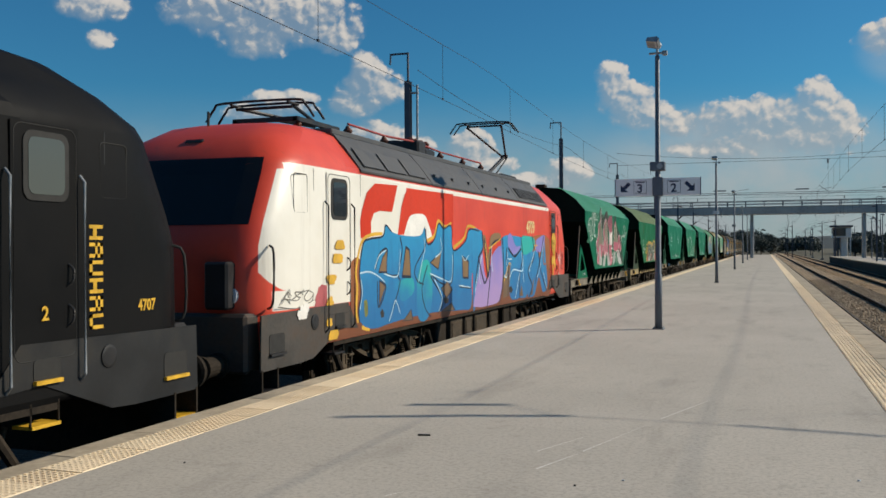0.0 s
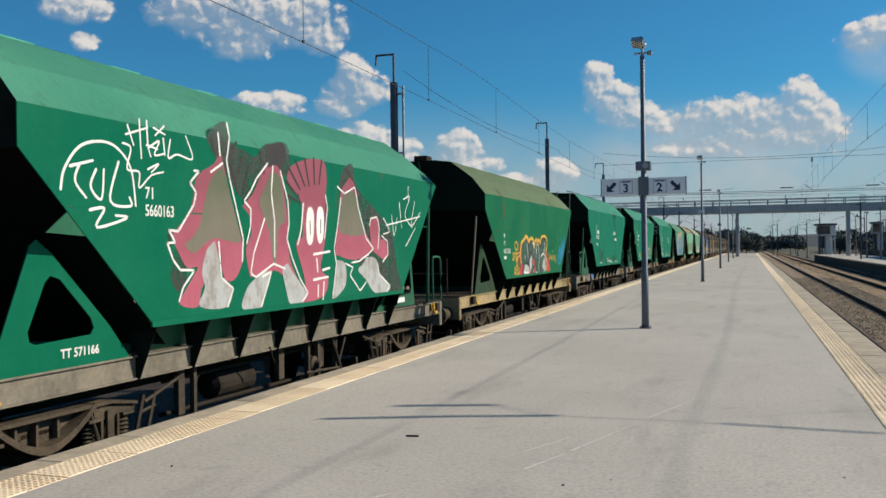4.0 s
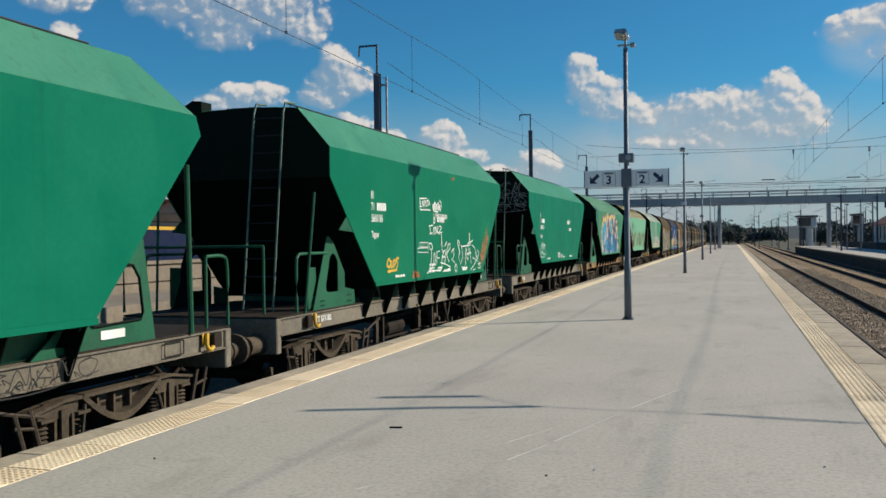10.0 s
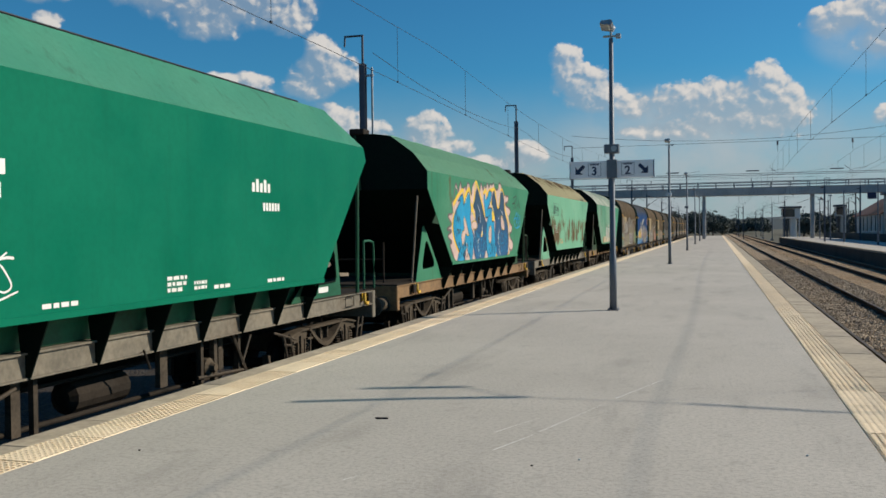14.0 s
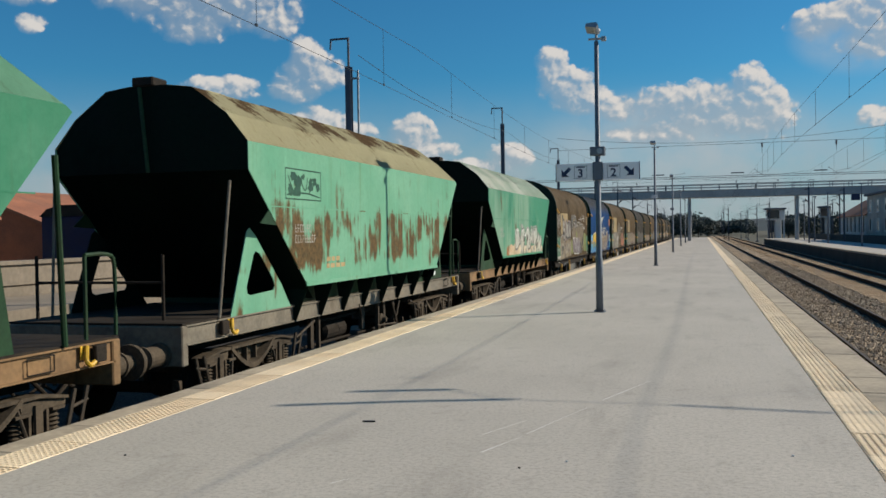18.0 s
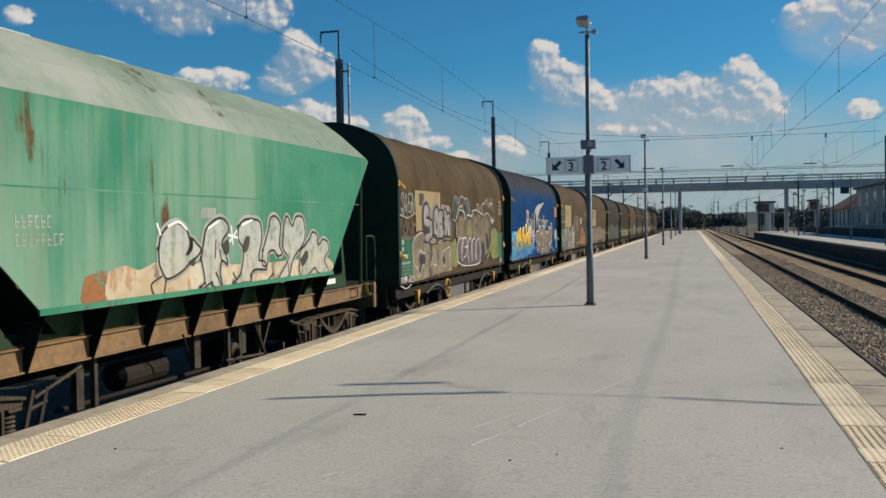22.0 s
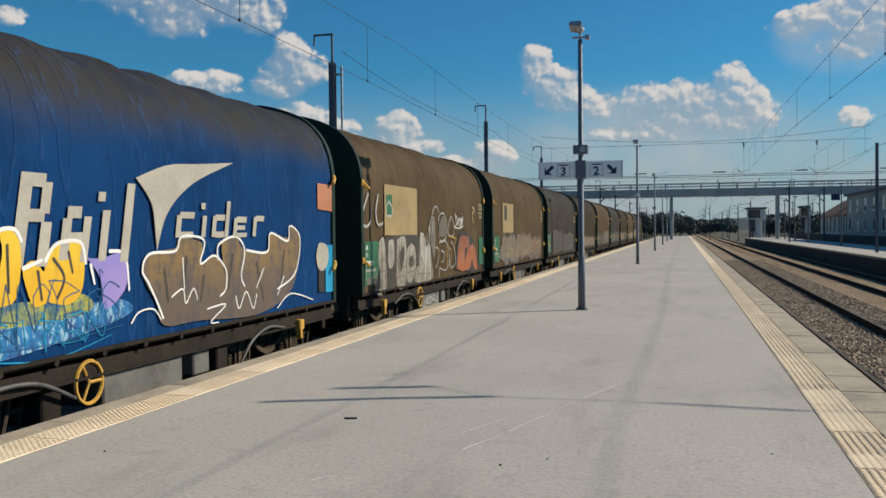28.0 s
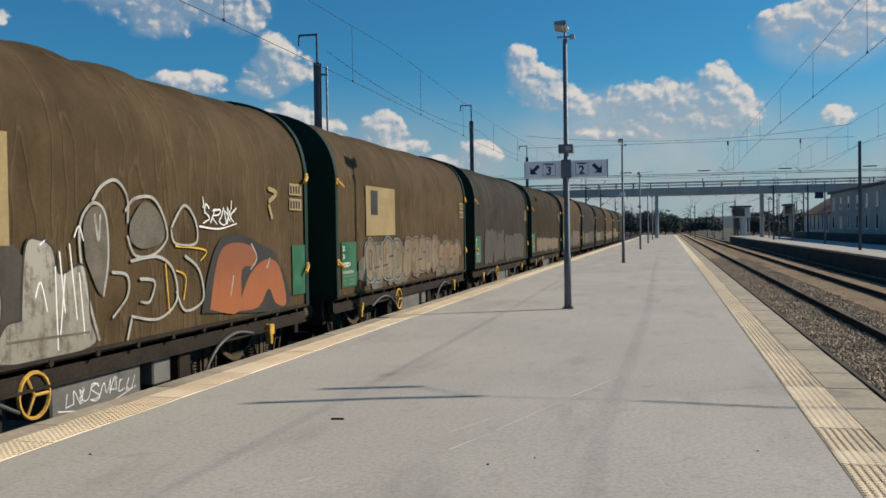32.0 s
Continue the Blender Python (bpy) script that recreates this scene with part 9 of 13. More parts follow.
w = cur[4]
poster(w, 1.75, 3.75, 2.42, 3.42)
data_panel(w, 0.3)
blobs(w, 1.4, 10.2, 1.42, 2.1, 40, 0.3, "g_ash", CX - 0.001, 142)
bubbles(w, 1.6, 4.2, 1.45, 2.35, 4, CX + 0.002, 143, "g_tan", "g_soot", "g_chalkblue", "worn pale blue bubble letters")
bubbles(w, 4.4, 7.6, 1.45, 2.35, 5, CX + 0.002, 144, "g_tan", "g_soot", "g_dullpink", "worn pink bubble letters")
bubbles(w, 7.7, 10.1, 1.45, 2.2, 4, CX + 0.002, 145, "g_tan_deep", "g_soot", "g_ash")
plates(w)
for i in range(5, 12):
    w = cur[i]
    r = random.Random(i)
    pick = [("g_tan", "g_ash"), ("g_ash", "g_silver"), ("g_soot", "g_ash"), ("g_tan_deep", "g_silver")]
    m1, m2 = pick[r.randrange(4)], pick[r.randrange(4)]
    bubbles(w, 0.9 + r.random(), 5.2, 1.45, 2.1 + 0.4 * r.random(), 5, CX + 0.002, 150 + i, m1[0], "g_soot", m1[1], "dull worn bubble letters")
    bubbles(w, 5.5, 9.8, 1.45, 2.0 + 0.4 * r.random(), 5, CX + 0.002, 170 + i, m2[0], "g_soot", m2[1])
    plates(w)
    data_panel(w)


# ---- sprayed murals drawn by hand ----
# red locomotive: emblems and the forward mural
fill(loco_r, "cp_paint_red", X + 0.0008, [(-6.47, 2.66), (-6.49, 2.93), (-6.41, 3.12), (-6.22, 3.39), (-5.90, 3.55), (-4.94, 3.58), (-5.19, 3.12), (-5.72, 3.12), (-5.96, 3.07), (-6.07, 2.93), (-6.07, 2.73)], 1, label="red curved emblem")
fill(loco_r, "cp_paint_red", X + 0.0008, [(-4.95, 2.73), (-4.76, 3.23), (-4.60, 3.45), (-4.40, 3.56), (-1.97, 3.59), (-1.98, 2.72), (-3.39, 2.90), (-3.53, 3.08), (-3.76, 3.13), (-4.33, 3.10), (-4.53, 2.95), (-4.59, 2.76)], 1, label="red curved emblem")
fill(loco_r, "white", X + 0.0010, [(-4.69, 2.69), (-4.49, 2.97), (-4.28, 3.10), (-3.72, 3.13), (-3.47, 3.01), (-3.30, 2.65)])
fill(loco_r, "g_brown", X + 0.0005, [(-8.05, 1.25), (-8.0, 1.7), (-7.65, 2.0), (-7.1, 2.15), (-6.6, 2.38), (-6.3, 2.0), (-6.4, 1.25)], label="brown sprayed ground")
fill(loco_r, "g_blue", X + 0.0016, [(-6.53, 2.13), (-6.50, 2.36), (-6.39, 2.57), (-6.14, 2.66), (-5.60, 2.71), (-5.48, 2.89), (-5.23, 2.79), (-4.69, 2.73), (-3.86, 2.74), (-3.63, 2.89), (-3.47, 2.59), (-3.10, 2.68), (-2.86, 2.98), (-2.56, 2.89), (-2.10, 2.94), (-1.99, 2.47), (-1.21, 2.64), (-0.90, 2.90), (-0.18, 2.88), (-0.42, 2.36), (-0.73, 1.92), (-0.81, 1.27), (-1.50, 1.24), (-3.12, 1.30), (-4.55, 1.29), (-5.35, 1.26), (-5.98, 1.23), (-6.43, 1.33), (-6.58, 1.54), (-6.48, 1.83), (-6.50, 2.08)], label="blue sprayed letters with navy outlines")
lines(loco_r, "g_gold", X + 0.0013, 0.035, ([(-6.58, 1.39), (-6.65, 1.55), (-6.61, 1.91), (-6.65, 2.18), (-6.44, 2.60), (-6.11, 2.72), (-5.63, 2.75)],
      [(-3.49, 2.65), (-3.10, 2.75), (-2.88, 3.03), (-2.50, 2.93), (-2.10, 3.01)],
      [(-1.96, 2.52), (-1.28, 2.72), (-1.00, 2.97), (-0.41, 2.93)],
      [(-6.43, 1.29), (-6.16, 1.23)],))
lines(loco_r, "g_navy", X + 0.0026, 0.020, ([(-6.54, 1.38), (-6.56, 1.57), (-6.47, 1.83), (-6.53, 2.13), (-6.39, 2.57), (-6.14, 2.66), (-5.60, 2.71), (-5.48, 2.89), (-5.23, 2.79)],
      [(-3.63, 2.89), (-3.47, 2.59), (-3.10, 2.68), (-2.86, 2.98), (-2.56, 2.89), (-2.10, 2.94), (-1.99, 2.47), (-1.21, 2.64), (-0.90, 2.90), (-0.18, 2.88)],
      [(-4.84, 2.69), (-4.75, 2.46), (-4.94, 2.06), (-4.85, 1.94), (-5.07, 1.62), (-5.35, 1.29)],
      [(-3.58, 2.85), (-3.59, 2.55), (-4.13, 2.17), (-4.05, 1.94), (-3.69, 1.85)],
      [(-3.50, 2.19), (-3.78, 1.80), (-3.65, 1.44), (-3.32, 1.23)],
      [(-5.91, 2.19), (-5.74, 2.42), (-5.42, 2.49), (-5.44, 2.10), (-4.92, 2.05)],
      [(-5.76, 1.98), (-5.48, 1.87), (-5.79, 1.56), (-5.83, 1.98)],
      [(-3.31, 1.98), (-2.64, 1.51), (-2.91, 1.27)],
      [(-1.56, 1.72), (-0.81, 1.66)],
      [(-1.99, 2.44), (-2.09, 1.84), (-2.69, 1.83), (-3.26, 2.00)],))
fill(loco_r, "g_teal", X + 0.0026, [(-4.05, 1.92), (-3.78, 2.25), (-3.38, 2.24), (-3.23, 1.66), (-3.46, 1.23), (-3.97, 1.25)])
fill(loco_r, "g_teal", X + 0.0026, [(-4.96, 1.93), (-4.30, 2.00), (-4.20, 1.74), (-4.78, 1.60)])
fill(loco_r, "g_navy", X + 0.0029, [(-5.80, 2.11), (-5.61, 2.38), (-5.41, 2.50), (-5.44, 2.10)], 1)
fill(loco_r, "g_tan_deep", X + 0.0039, [(-5.76, 2.14), (-5.60, 2.36), (-5.44, 2.46), (-5.46, 2.13)], 1)
fill(loco_r, "g_navy", X + 0.0029, [(-4.78, 2.00), (-4.59, 2.56), (-4.39, 2.50), (-4.33, 1.98)], 1)
fill(loco_r, "g_tan_deep", X + 0.0039, [(-4.73, 2.05), (-4.57, 2.50), (-4.42, 2.46), (-4.36, 2.03)], 1)
fill(loco_r, "g_navy", X + 0.0029, [(-5.75, 2.00), (-5.48, 1.89), (-5.78, 1.56)], 1)
fill(loco_r, "g_tan_deep", X + 0.0039, [(-5.73, 1.97), (-5.51, 1.88), (-5.76, 1.61)], 1)
fill(loco_r, "g_navy", X + 0.0029, [(-3.37, 2.24), (-2.68, 2.47), (-2.88, 2.09)], 1)
fill(loco_r, "g_tan_deep", X + 0.0039, [(-3.30, 2.24), (-2.73, 2.43), (-2.90, 2.12)], 1)
fill(loco_r, "g_navy", X + 0.0029, [(-1.43, 2.37), (-0.95, 2.24), (-0.98, 1.86), (-1.39, 1.88)], 1)
fill(loco_r, "g_tan_deep", X + 0.0039, [(-1.39, 2.32), (-1.00, 2.21), (-1.02, 1.90), (-1.36, 1.92)], 1)
fill(loco_r, "g_navy", X + 0.0029, [(-2.75, 1.74), (-2.34, 1.87), (-2.03, 1.68), (-2.42, 1.51)], 1)
fill(loco_r, "g_tan_deep", X + 0.0039, [(-2.69, 1.73), (-2.35, 1.84), (-2.10, 1.68), (-2.41, 1.55)], 1)
fill(loco_r, "g_navy", X + 0.0029, [(-4.76, 1.25), (-4.33, 1.44), (-4.23, 1.24)], 1)
fill(loco_r, "g_tan_deep", X + 0.0039, [(-4.71, 1.26), (-4.35, 1.42), (-4.27, 1.25)], 1)
fill(loco_r, "g_navy", X + 0.0029, [(-2.79, 1.29), (-2.09, 1.43), (-1.87, 1.26)], 1)
fill(loco_r, "g_tan_deep", X + 0.0039, [(-2.70, 1.30), (-2.12, 1.41), (-1.94, 1.27)], 1)
fill(loco_r, "g_lime", X + 0.0026, [(-6.37, 1.69), (-6.25, 1.70), (-6.21, 1.49), (-6.33, 1.45)])
lines(loco_r, "g_paleblue", X + 0.0044, 0.013, ([(-6.50, 2.13), (-6.15, 2.14), (-5.79, 2.06), (-5.54, 1.96)],
      [(-5.54, 2.09), (-4.96, 2.05), (-4.84, 2.48)],
      [(-5.94, 2.19), (-5.76, 2.39), (-5.46, 2.48)],
      [(-5.35, 1.30), (-5.21, 1.46), (-5.06, 1.63), (-4.86, 1.40)],
      [(-3.96, 1.91), (-3.78, 2.25), (-3.63, 2.50), (-3.68, 2.70)],
      [(-3.05, 2.34), (-2.68, 2.47), (-2.78, 2.71)],
      [(-3.36, 2.04), (-2.69, 1.92), (-2.12, 1.87), (-2.05, 2.38)],
      [(-1.42, 2.35), (-1.22, 2.25), (-0.99, 2.35)],
      [(-1.62, 1.75), (-0.88, 1.68)],
      [(-3.11, 1.92), (-2.69, 1.57), (-2.86, 1.31)],
      [(-6.48, 2.02), (-6.43, 1.82), (-6.52, 1.57)],))
fill(loco_r, "g_dark", X + 0.0039, [(-5.64, 1.53), (-5.56, 1.46), (-5.58, 1.39), (-5.68, 1.38), (-5.73, 1.47)], 1)
fill(loco_r, "g_dark", X + 0.0039, [(-2.47, 1.58), (-2.29, 1.51), (-2.33, 1.43), (-2.52, 1.43), (-2.60, 1.53)], 1)
# red locomotive: the rear mural
fill(loco_r, "g_brown", X + 0.0006, [(1.62, 2.62), (4.19, 2.79), (6.77, 2.75), (6.92, 1.24), (5.16, 1.21), (1.51, 1.20), (1.61, 1.79)], label="brown sprayed ground")
fill(loco_r, "g_blue", X + 0.0021, [(-0.65, 2.90), (0.02, 2.88), (0.06, 2.51), (-0.09, 2.21), (-0.23, 1.73), (-0.43, 1.33), (-0.67, 1.25)])
fill(loco_r, "g_lilac", X + 0.0026, [(-0.66, 1.26), (-0.49, 1.57), (-0.26, 1.93), (-0.16, 2.26), (0.01, 2.48), (0.18, 2.00), (0.44, 1.80), (0.68, 2.13), (0.81, 2.34), (1.52, 2.56), (1.71, 2.14), (1.69, 1.79), (1.43, 1.28), (0.25, 1.21), (-0.24, 1.22)], label="lilac sprayed letter")
fill(loco_r, "g_tan_deep", X + 0.0031, [(0.05, 2.78), (0.23, 2.35), (0.47, 1.95), (0.60, 2.19), (0.74, 2.56), (1.53, 2.71), (1.41, 2.86), (0.73, 2.80), (0.57, 2.51), (0.46, 2.35), (0.28, 2.77)])
fill(loco_r, "g_blue", X + 0.0021, [(1.62, 2.74), (2.19, 2.82), (3.89, 2.78), (4.59, 2.79), (4.69, 2.26), (4.17, 1.31), (3.31, 1.24), (2.45, 1.27), (2.18, 1.75), (1.81, 1.82), (1.62, 2.26)], label="blue sprayed letters")
fill(loco_r, "g_lilac", X + 0.0029, [(2.19, 2.81), (2.47, 2.87), (2.95, 2.56), (3.47, 2.56), (2.82, 2.35), (2.24, 2.50)])
fill(loco_r, "g_teal", X + 0.0029, [(3.61, 2.83), (4.84, 2.78), (4.83, 2.49), (3.89, 2.33), (3.47, 2.49)])
fill(loco_r, "g_blue", X + 0.0025, [(4.17, 1.22), (4.49, 2.03), (4.75, 2.41), (5.36, 2.39), (5.63, 2.20), (6.03, 2.82), (6.36, 1.96), (6.48, 1.43), (5.90, 1.27), (5.44, 1.71), (4.90, 1.24)])
fill(loco_r, "g_lilac", X + 0.0030, [(5.09, 2.71), (6.13, 2.87), (5.93, 2.48), (5.18, 2.39)])
fill(loco_r, "g_tan_deep", X + 0.0034, [(1.76, 1.69), (2.24, 2.09), (2.43, 2.08), (2.25, 1.34), (1.70, 1.31)], 1)
fill(loco_r, "g_tan_deep", X + 0.0034, [(3.31, 1.29), (3.52, 1.58), (3.67, 1.27)], 1)
fill(loco_r, "g_tan_deep", X + 0.0034, [(4.40, 1.25), (4.90, 1.74), (4.68, 1.26)], 1)
lines(loco_r, "g_navy", X + 0.0039, 0.034, ([(-0.26, 2.32), (0.01, 1.91), (0.25, 1.74), (0.68, 2.07), (0.40, 1.20)],
      [(0.18, 2.71), (0.48, 1.87), (0.77, 2.56), (1.57, 2.71)],
      [(1.72, 2.74), (1.76, 1.78), (1.41, 1.25)],
      [(2.08, 2.50), (2.02, 2.13), (2.18, 1.80)],
      [(3.47, 2.77), (3.63, 2.28), (3.32, 1.80), (3.31, 1.25)],
      [(4.70, 2.80), (4.86, 2.25), (4.18, 1.90), (4.65, 1.49), (4.29, 1.21)],
      [(5.36, 2.41), (5.72, 1.82), (6.42, 1.28)],
      [(0.02, 2.86), (0.08, 2.51), (-0.23, 2.29), (-0.49, 1.76)],
      [(2.24, 2.09), (2.17, 1.34)],
      [(6.03, 2.82), (5.54, 2.16), (4.99, 1.54)],
      [(2.24, 2.50), (2.82, 2.30), (3.47, 2.49)],))
lines(loco_r, "g_paleblue", X + 0.0047, 0.018, ([(0.77, 2.56), (0.74, 2.29), (0.85, 1.96)],
      [(-0.36, 1.94), (-0.52, 1.57)],
      [(2.13, 2.41), (2.21, 2.25), (2.56, 2.24)],
      [(2.34, 1.77), (2.69, 1.97), (3.60, 1.93), (3.68, 2.28)],
      [(3.53, 2.39), (3.73, 1.64)],
      [(4.30, 1.89), (5.09, 2.55)],
      [(5.99, 2.65), (5.53, 1.91), (5.16, 1.69)],
      [(1.81, 1.85), (2.07, 1.82), (2.04, 2.22)],
      [(2.87, 1.27), (3.32, 1.87)],
      [(0.01, 2.36), (-0.23, 2.02), (-0.13, 1.72)],
      [(6.01, 1.81), (6.35, 1.36)],))
lines(loco_r, "g_gold", X + 0.0044, 0.022, ([(0.53, 2.51), (0.74, 2.54), (1.55, 2.73)],
      [(1.81, 1.70), (2.26, 2.12), (2.46, 2.10)],
      [(0.25, 2.61), (0.41, 2.19), (0.48, 1.98)],
      [(4.92, 2.57), (5.27, 2.58)],))
fill(loco_r, "g_dark", X + 0.0044, [(2.28, 1.55), (2.48, 1.58), (2.62, 1.47), (2.47, 1.39), (2.28, 1.45)], 1)
# first hopper: white tags beside the mural
lines(hop[1], "white", SX + 0.0013, 0.016, ([(-1.20, 3.30), (-0.88, 3.38)],
      [(-1.07, 3.33), (-1.13, 3.17), (-0.98, 3.02)],
      [(-0.84, 3.30), (-0.92, 3.13), (-0.77, 3.02), (-0.73, 3.31)],
      [(-0.51, 3.40), (-0.64, 3.01), (-0.33, 2.97), (-0.35, 3.06)],
      [(-1.32, 3.08), (-1.27, 3.27), (-1.07, 3.49), (-0.78, 3.57), (-0.53, 3.53), (-0.32, 3.34), (-0.25, 2.97)],
      [(-0.94, 2.91), (-0.73, 2.93), (-0.84, 2.75), (-0.39, 2.85), (-0.57, 2.87)],))
lines(hop[1], "white", SX + 0.0013, 0.012, ([(-0.37, 3.78), (-0.27, 3.58)],
      [(-0.40, 3.68), (-0.04, 3.79)],
      [(-0.18, 3.86), (-0.15, 3.46)],
      [(-0.06, 3.86), (-0.04, 3.61), (0.01, 3.49)],
      [(-0.04, 3.58), (0.15, 3.67), (0.07, 3.52), (0.25, 3.55)],
      [(0.22, 3.71), (0.25, 3.53)],
      [(0.35, 3.71), (0.31, 3.51), (0.47, 3.56), (0.76, 3.54), (0.63, 3.78)],
      [(0.05, 3.80), (0.26, 3.75)],
      [(0.24, 3.84), (0.08, 3.72)],
      [(-0.45, 3.59), (-0.32, 3.55), (-0.38, 3.34), (-0.19, 3.32), (-0.19, 3.16), (0.01, 3.30), (0.22, 3.35)],
      [(-0.05, 3.36), (0.14, 3.43), (0.01, 3.33)],
      [(-0.07, 3.61), (0.13, 3.58)],))
# first hopper: pink and grey mural with a spiky-haired face
fill(hop[1], "g_smoke", SX + 0.0006, [(1.04, 3.8), (1.22, 3.97), (1.47, 4.03), (1.59, 3.78), (1.84, 3.75), (2.15, 3.69), (2.38, 3.87), (2.97, 3.93), (3.02, 3.55), (2.72, 3.46), (2.14, 3.22), (1.93, 3.09), (1.73, 3.2), (1.53, 3.36), (1.26, 3.57)])
fill(hop[1], "g_smoke", SX + 0.0006, [(0.26, 2.68), (0.41, 2.73), (0.48, 2.55), (0.64, 2.28), (0.48, 2.07), (0.33, 2.24), (0.37, 2.44)])
fill(hop[1], "g_smoke", SX + 0.0006, [(4.6, 3.45), (4.77, 3.73), (5.12, 3.84), (5.29, 3.49), (6.14, 3.12), (6.76, 2.79), (6.97, 2.25), (7.18, 1.79), (6.09, 1.79), (5.34, 2.28)])
fill(hop[1], "g_rose", SX + 0.0013, [(1.33, 3.69), (1.19, 3.52), (0.95, 3.42), (0.82, 3.31), (0.78, 3.17), (0.72, 3.0), (0.61, 2.87), (0.41, 2.73), (0.37, 2.65), (0.48, 2.49), (0.64, 2.33), (0.84, 2.33), (0.63, 2.12), (0.49, 1.94), (0.83, 1.89), (0.92, 2.1), (1.19, 2.34), (1.44, 2.54), (1.81, 2.39), (1.79, 2.63), (1.67, 2.9), (1.53, 3.19), (1.42, 3.47)], label="pink and grey sprayed letter outlined in white")
fill(hop[1], "g_olive", SX + 0.0022, [(1.35, 3.51), (1.12, 3.33), (1.0, 3.1), (0.89, 2.82), (0.72, 2.65), (0.59, 2.59), (0.76, 2.49), (1.02, 2.61), (1.24, 2.66), (1.73, 2.61), (1.72, 2.78), (1.58, 3.07), (1.46, 3.36)])
fill(hop[1], "g_mud", SX + 0.0026, [(1.19, 2.63), (1.29, 2.37), (1.32, 2.2), (1.56, 2.07), (1.43, 1.85), (0.87, 1.89), (0.98, 2.1), (0.92, 2.27), (1.02, 2.52)])
fill(hop[1], "g_rose", SX + 0.0016, [(1.33, 2.54), (1.66, 2.6), (1.81, 2.42), (1.65, 2.19), (1.43, 2.16), (1.34, 2.31)])
fill(hop[1], "g_rose", SX + 0.0018, [(2.51, 3.73), (2.31, 3.52), (2.09, 3.25), (1.91, 3.12), (1.82, 3.05), (1.98, 2.94), (2.02, 2.72), (1.89, 2.54), (1.96, 2.23), (2.06, 2.19), (2.57, 2.25), (2.87, 2.14), (3.04, 1.79), (3.51, 1.79), (3.06, 2.33), (2.97, 2.67), (2.97, 2.94), (2.89, 3.27), (2.78, 3.56), (2.63, 3.7)], label="pink and grey sprayed letter outlined in white")
fill(hop[1], "g_olive", SX + 0.0028, [(2.55, 3.54), (2.79, 3.46), (2.87, 3.13), (2.9, 2.9), (2.72, 2.8), (2.64, 2.37), (2.57, 2.34), (2.46, 2.76), (2.32, 2.95), (2.23, 3.14), (2.36, 3.31)])
fill(hop[1], "g_mud", SX + 0.0030, [(2.32, 2.24), (2.51, 2.22), (2.33, 1.91), (2.22, 1.79), (1.78, 1.81), (1.9, 2.05), (2.12, 2.17)])
fill(hop[1], "g_mud", SX + 0.0030, [(2.96, 2.34), (3.12, 2.2), (3.52, 1.9), (3.3, 1.79), (3.02, 1.79), (2.9, 2.0), (2.81, 2.26)])
fill(hop[1], "g_dark", SX + 0.0026, [(2.42, 3.87), (2.91, 3.92), (2.86, 3.57), (2.66, 3.63), (2.44, 3.59)])
fill(hop[1], "g_rose", SX + 0.0016, [(2.96, 3.47), (3.03, 3.61), (3.29, 3.72), (3.7, 3.8), (4.14, 3.77), (4.16, 3.35), (3.9, 3.22), (3.47, 3.15), (3.18, 3.29)], label="dark pink hair of a sprayed face")
fill(hop[1], "g_rose", SX + 0.0023, [(3.37, 3.19), (3.68, 3.26), (4.14, 3.31), (4.16, 2.83), (4.04, 2.46), (3.96, 2.24), (4.2, 2.09), (4.1, 1.87), (3.71, 1.79), (3.51, 1.79), (3.45, 2.12), (3.22, 2.54), (3.26, 2.67), (3.42, 2.73)], label="pink sprayed face")
fill(hop[1], "white", SX + 0.0034, [(3.51, 2.85), (3.55, 3.06), (3.64, 3.12), (3.74, 3.06), (3.76, 2.86), (3.71, 2.64), (3.61, 2.58), (3.53, 2.65)], label="white oval eye")
fill(hop[1], "white", SX + 0.0034, [(3.83, 2.86), (3.87, 3.08), (3.96, 3.14), (4.06, 3.08), (4.08, 2.87), (4.03, 2.66), (3.94, 2.6), (3.86, 2.67)])
lines(hop[1], "g_dark", SX + 0.0040, 0.014, ([(3.63, 2.92), (3.64, 2.73)],
      [(3.97, 2.95), (3.97, 2.75)],
      [(3.34, 3.16), (3.28, 3.29)],
      [(4.17, 3.23), (4.1, 2.83)],))
lines(hop[1], "white", SX + 0.0039, 0.020, ([(3.73, 2.45), (4.27, 2.49)],
      [(3.83, 2.39), (3.86, 2.2)],
      [(4.02, 2.22), (4.26, 2.25)],
      [(3.72, 2.09), (4.21, 2.12)],
      [(3.87, 2.01), (3.86, 1.84)],
      [(4.06, 2.05), (4.02, 1.79)],
      [(3.43, 3.16), (3.36, 2.81), (3.25, 2.59)],))
fill(hop[1], "g_rose", SX + 0.0021, [(5.02, 3.63), (4.68, 3.38), (4.55, 2.84), (4.46, 2.49), (4.6, 2.42), (5.2, 2.35), (5.88, 2.48), (5.92, 2.57), (5.62, 2.77), (5.4, 3.1), (5.23, 3.49)], label="pink and grey sprayed letter outlined in white")
fill(hop[1], "g_olive", SX + 0.0028, [(5.02, 3.44), (4.69, 3.26), (4.6, 2.8), (5.26, 2.73), (5.58, 2.79), (5.36, 3.09), (5.23, 3.37)])
fill(hop[1], "g_mud", SX + 0.0030, [(5.62, 2.39), (6.03, 2.36), (6.21, 2.09), (6.64, 1.89), (6.51, 1.79), (5.99, 1.79), (5.61, 2.02), (5.3, 2.19), (5.49, 2.28)])
fill(hop[1], "g_mud", SX + 0.0030, [(4.5, 2.36), (4.8, 2.3), (4.82, 1.98), (4.44, 1.79), (4.34, 1.79)])
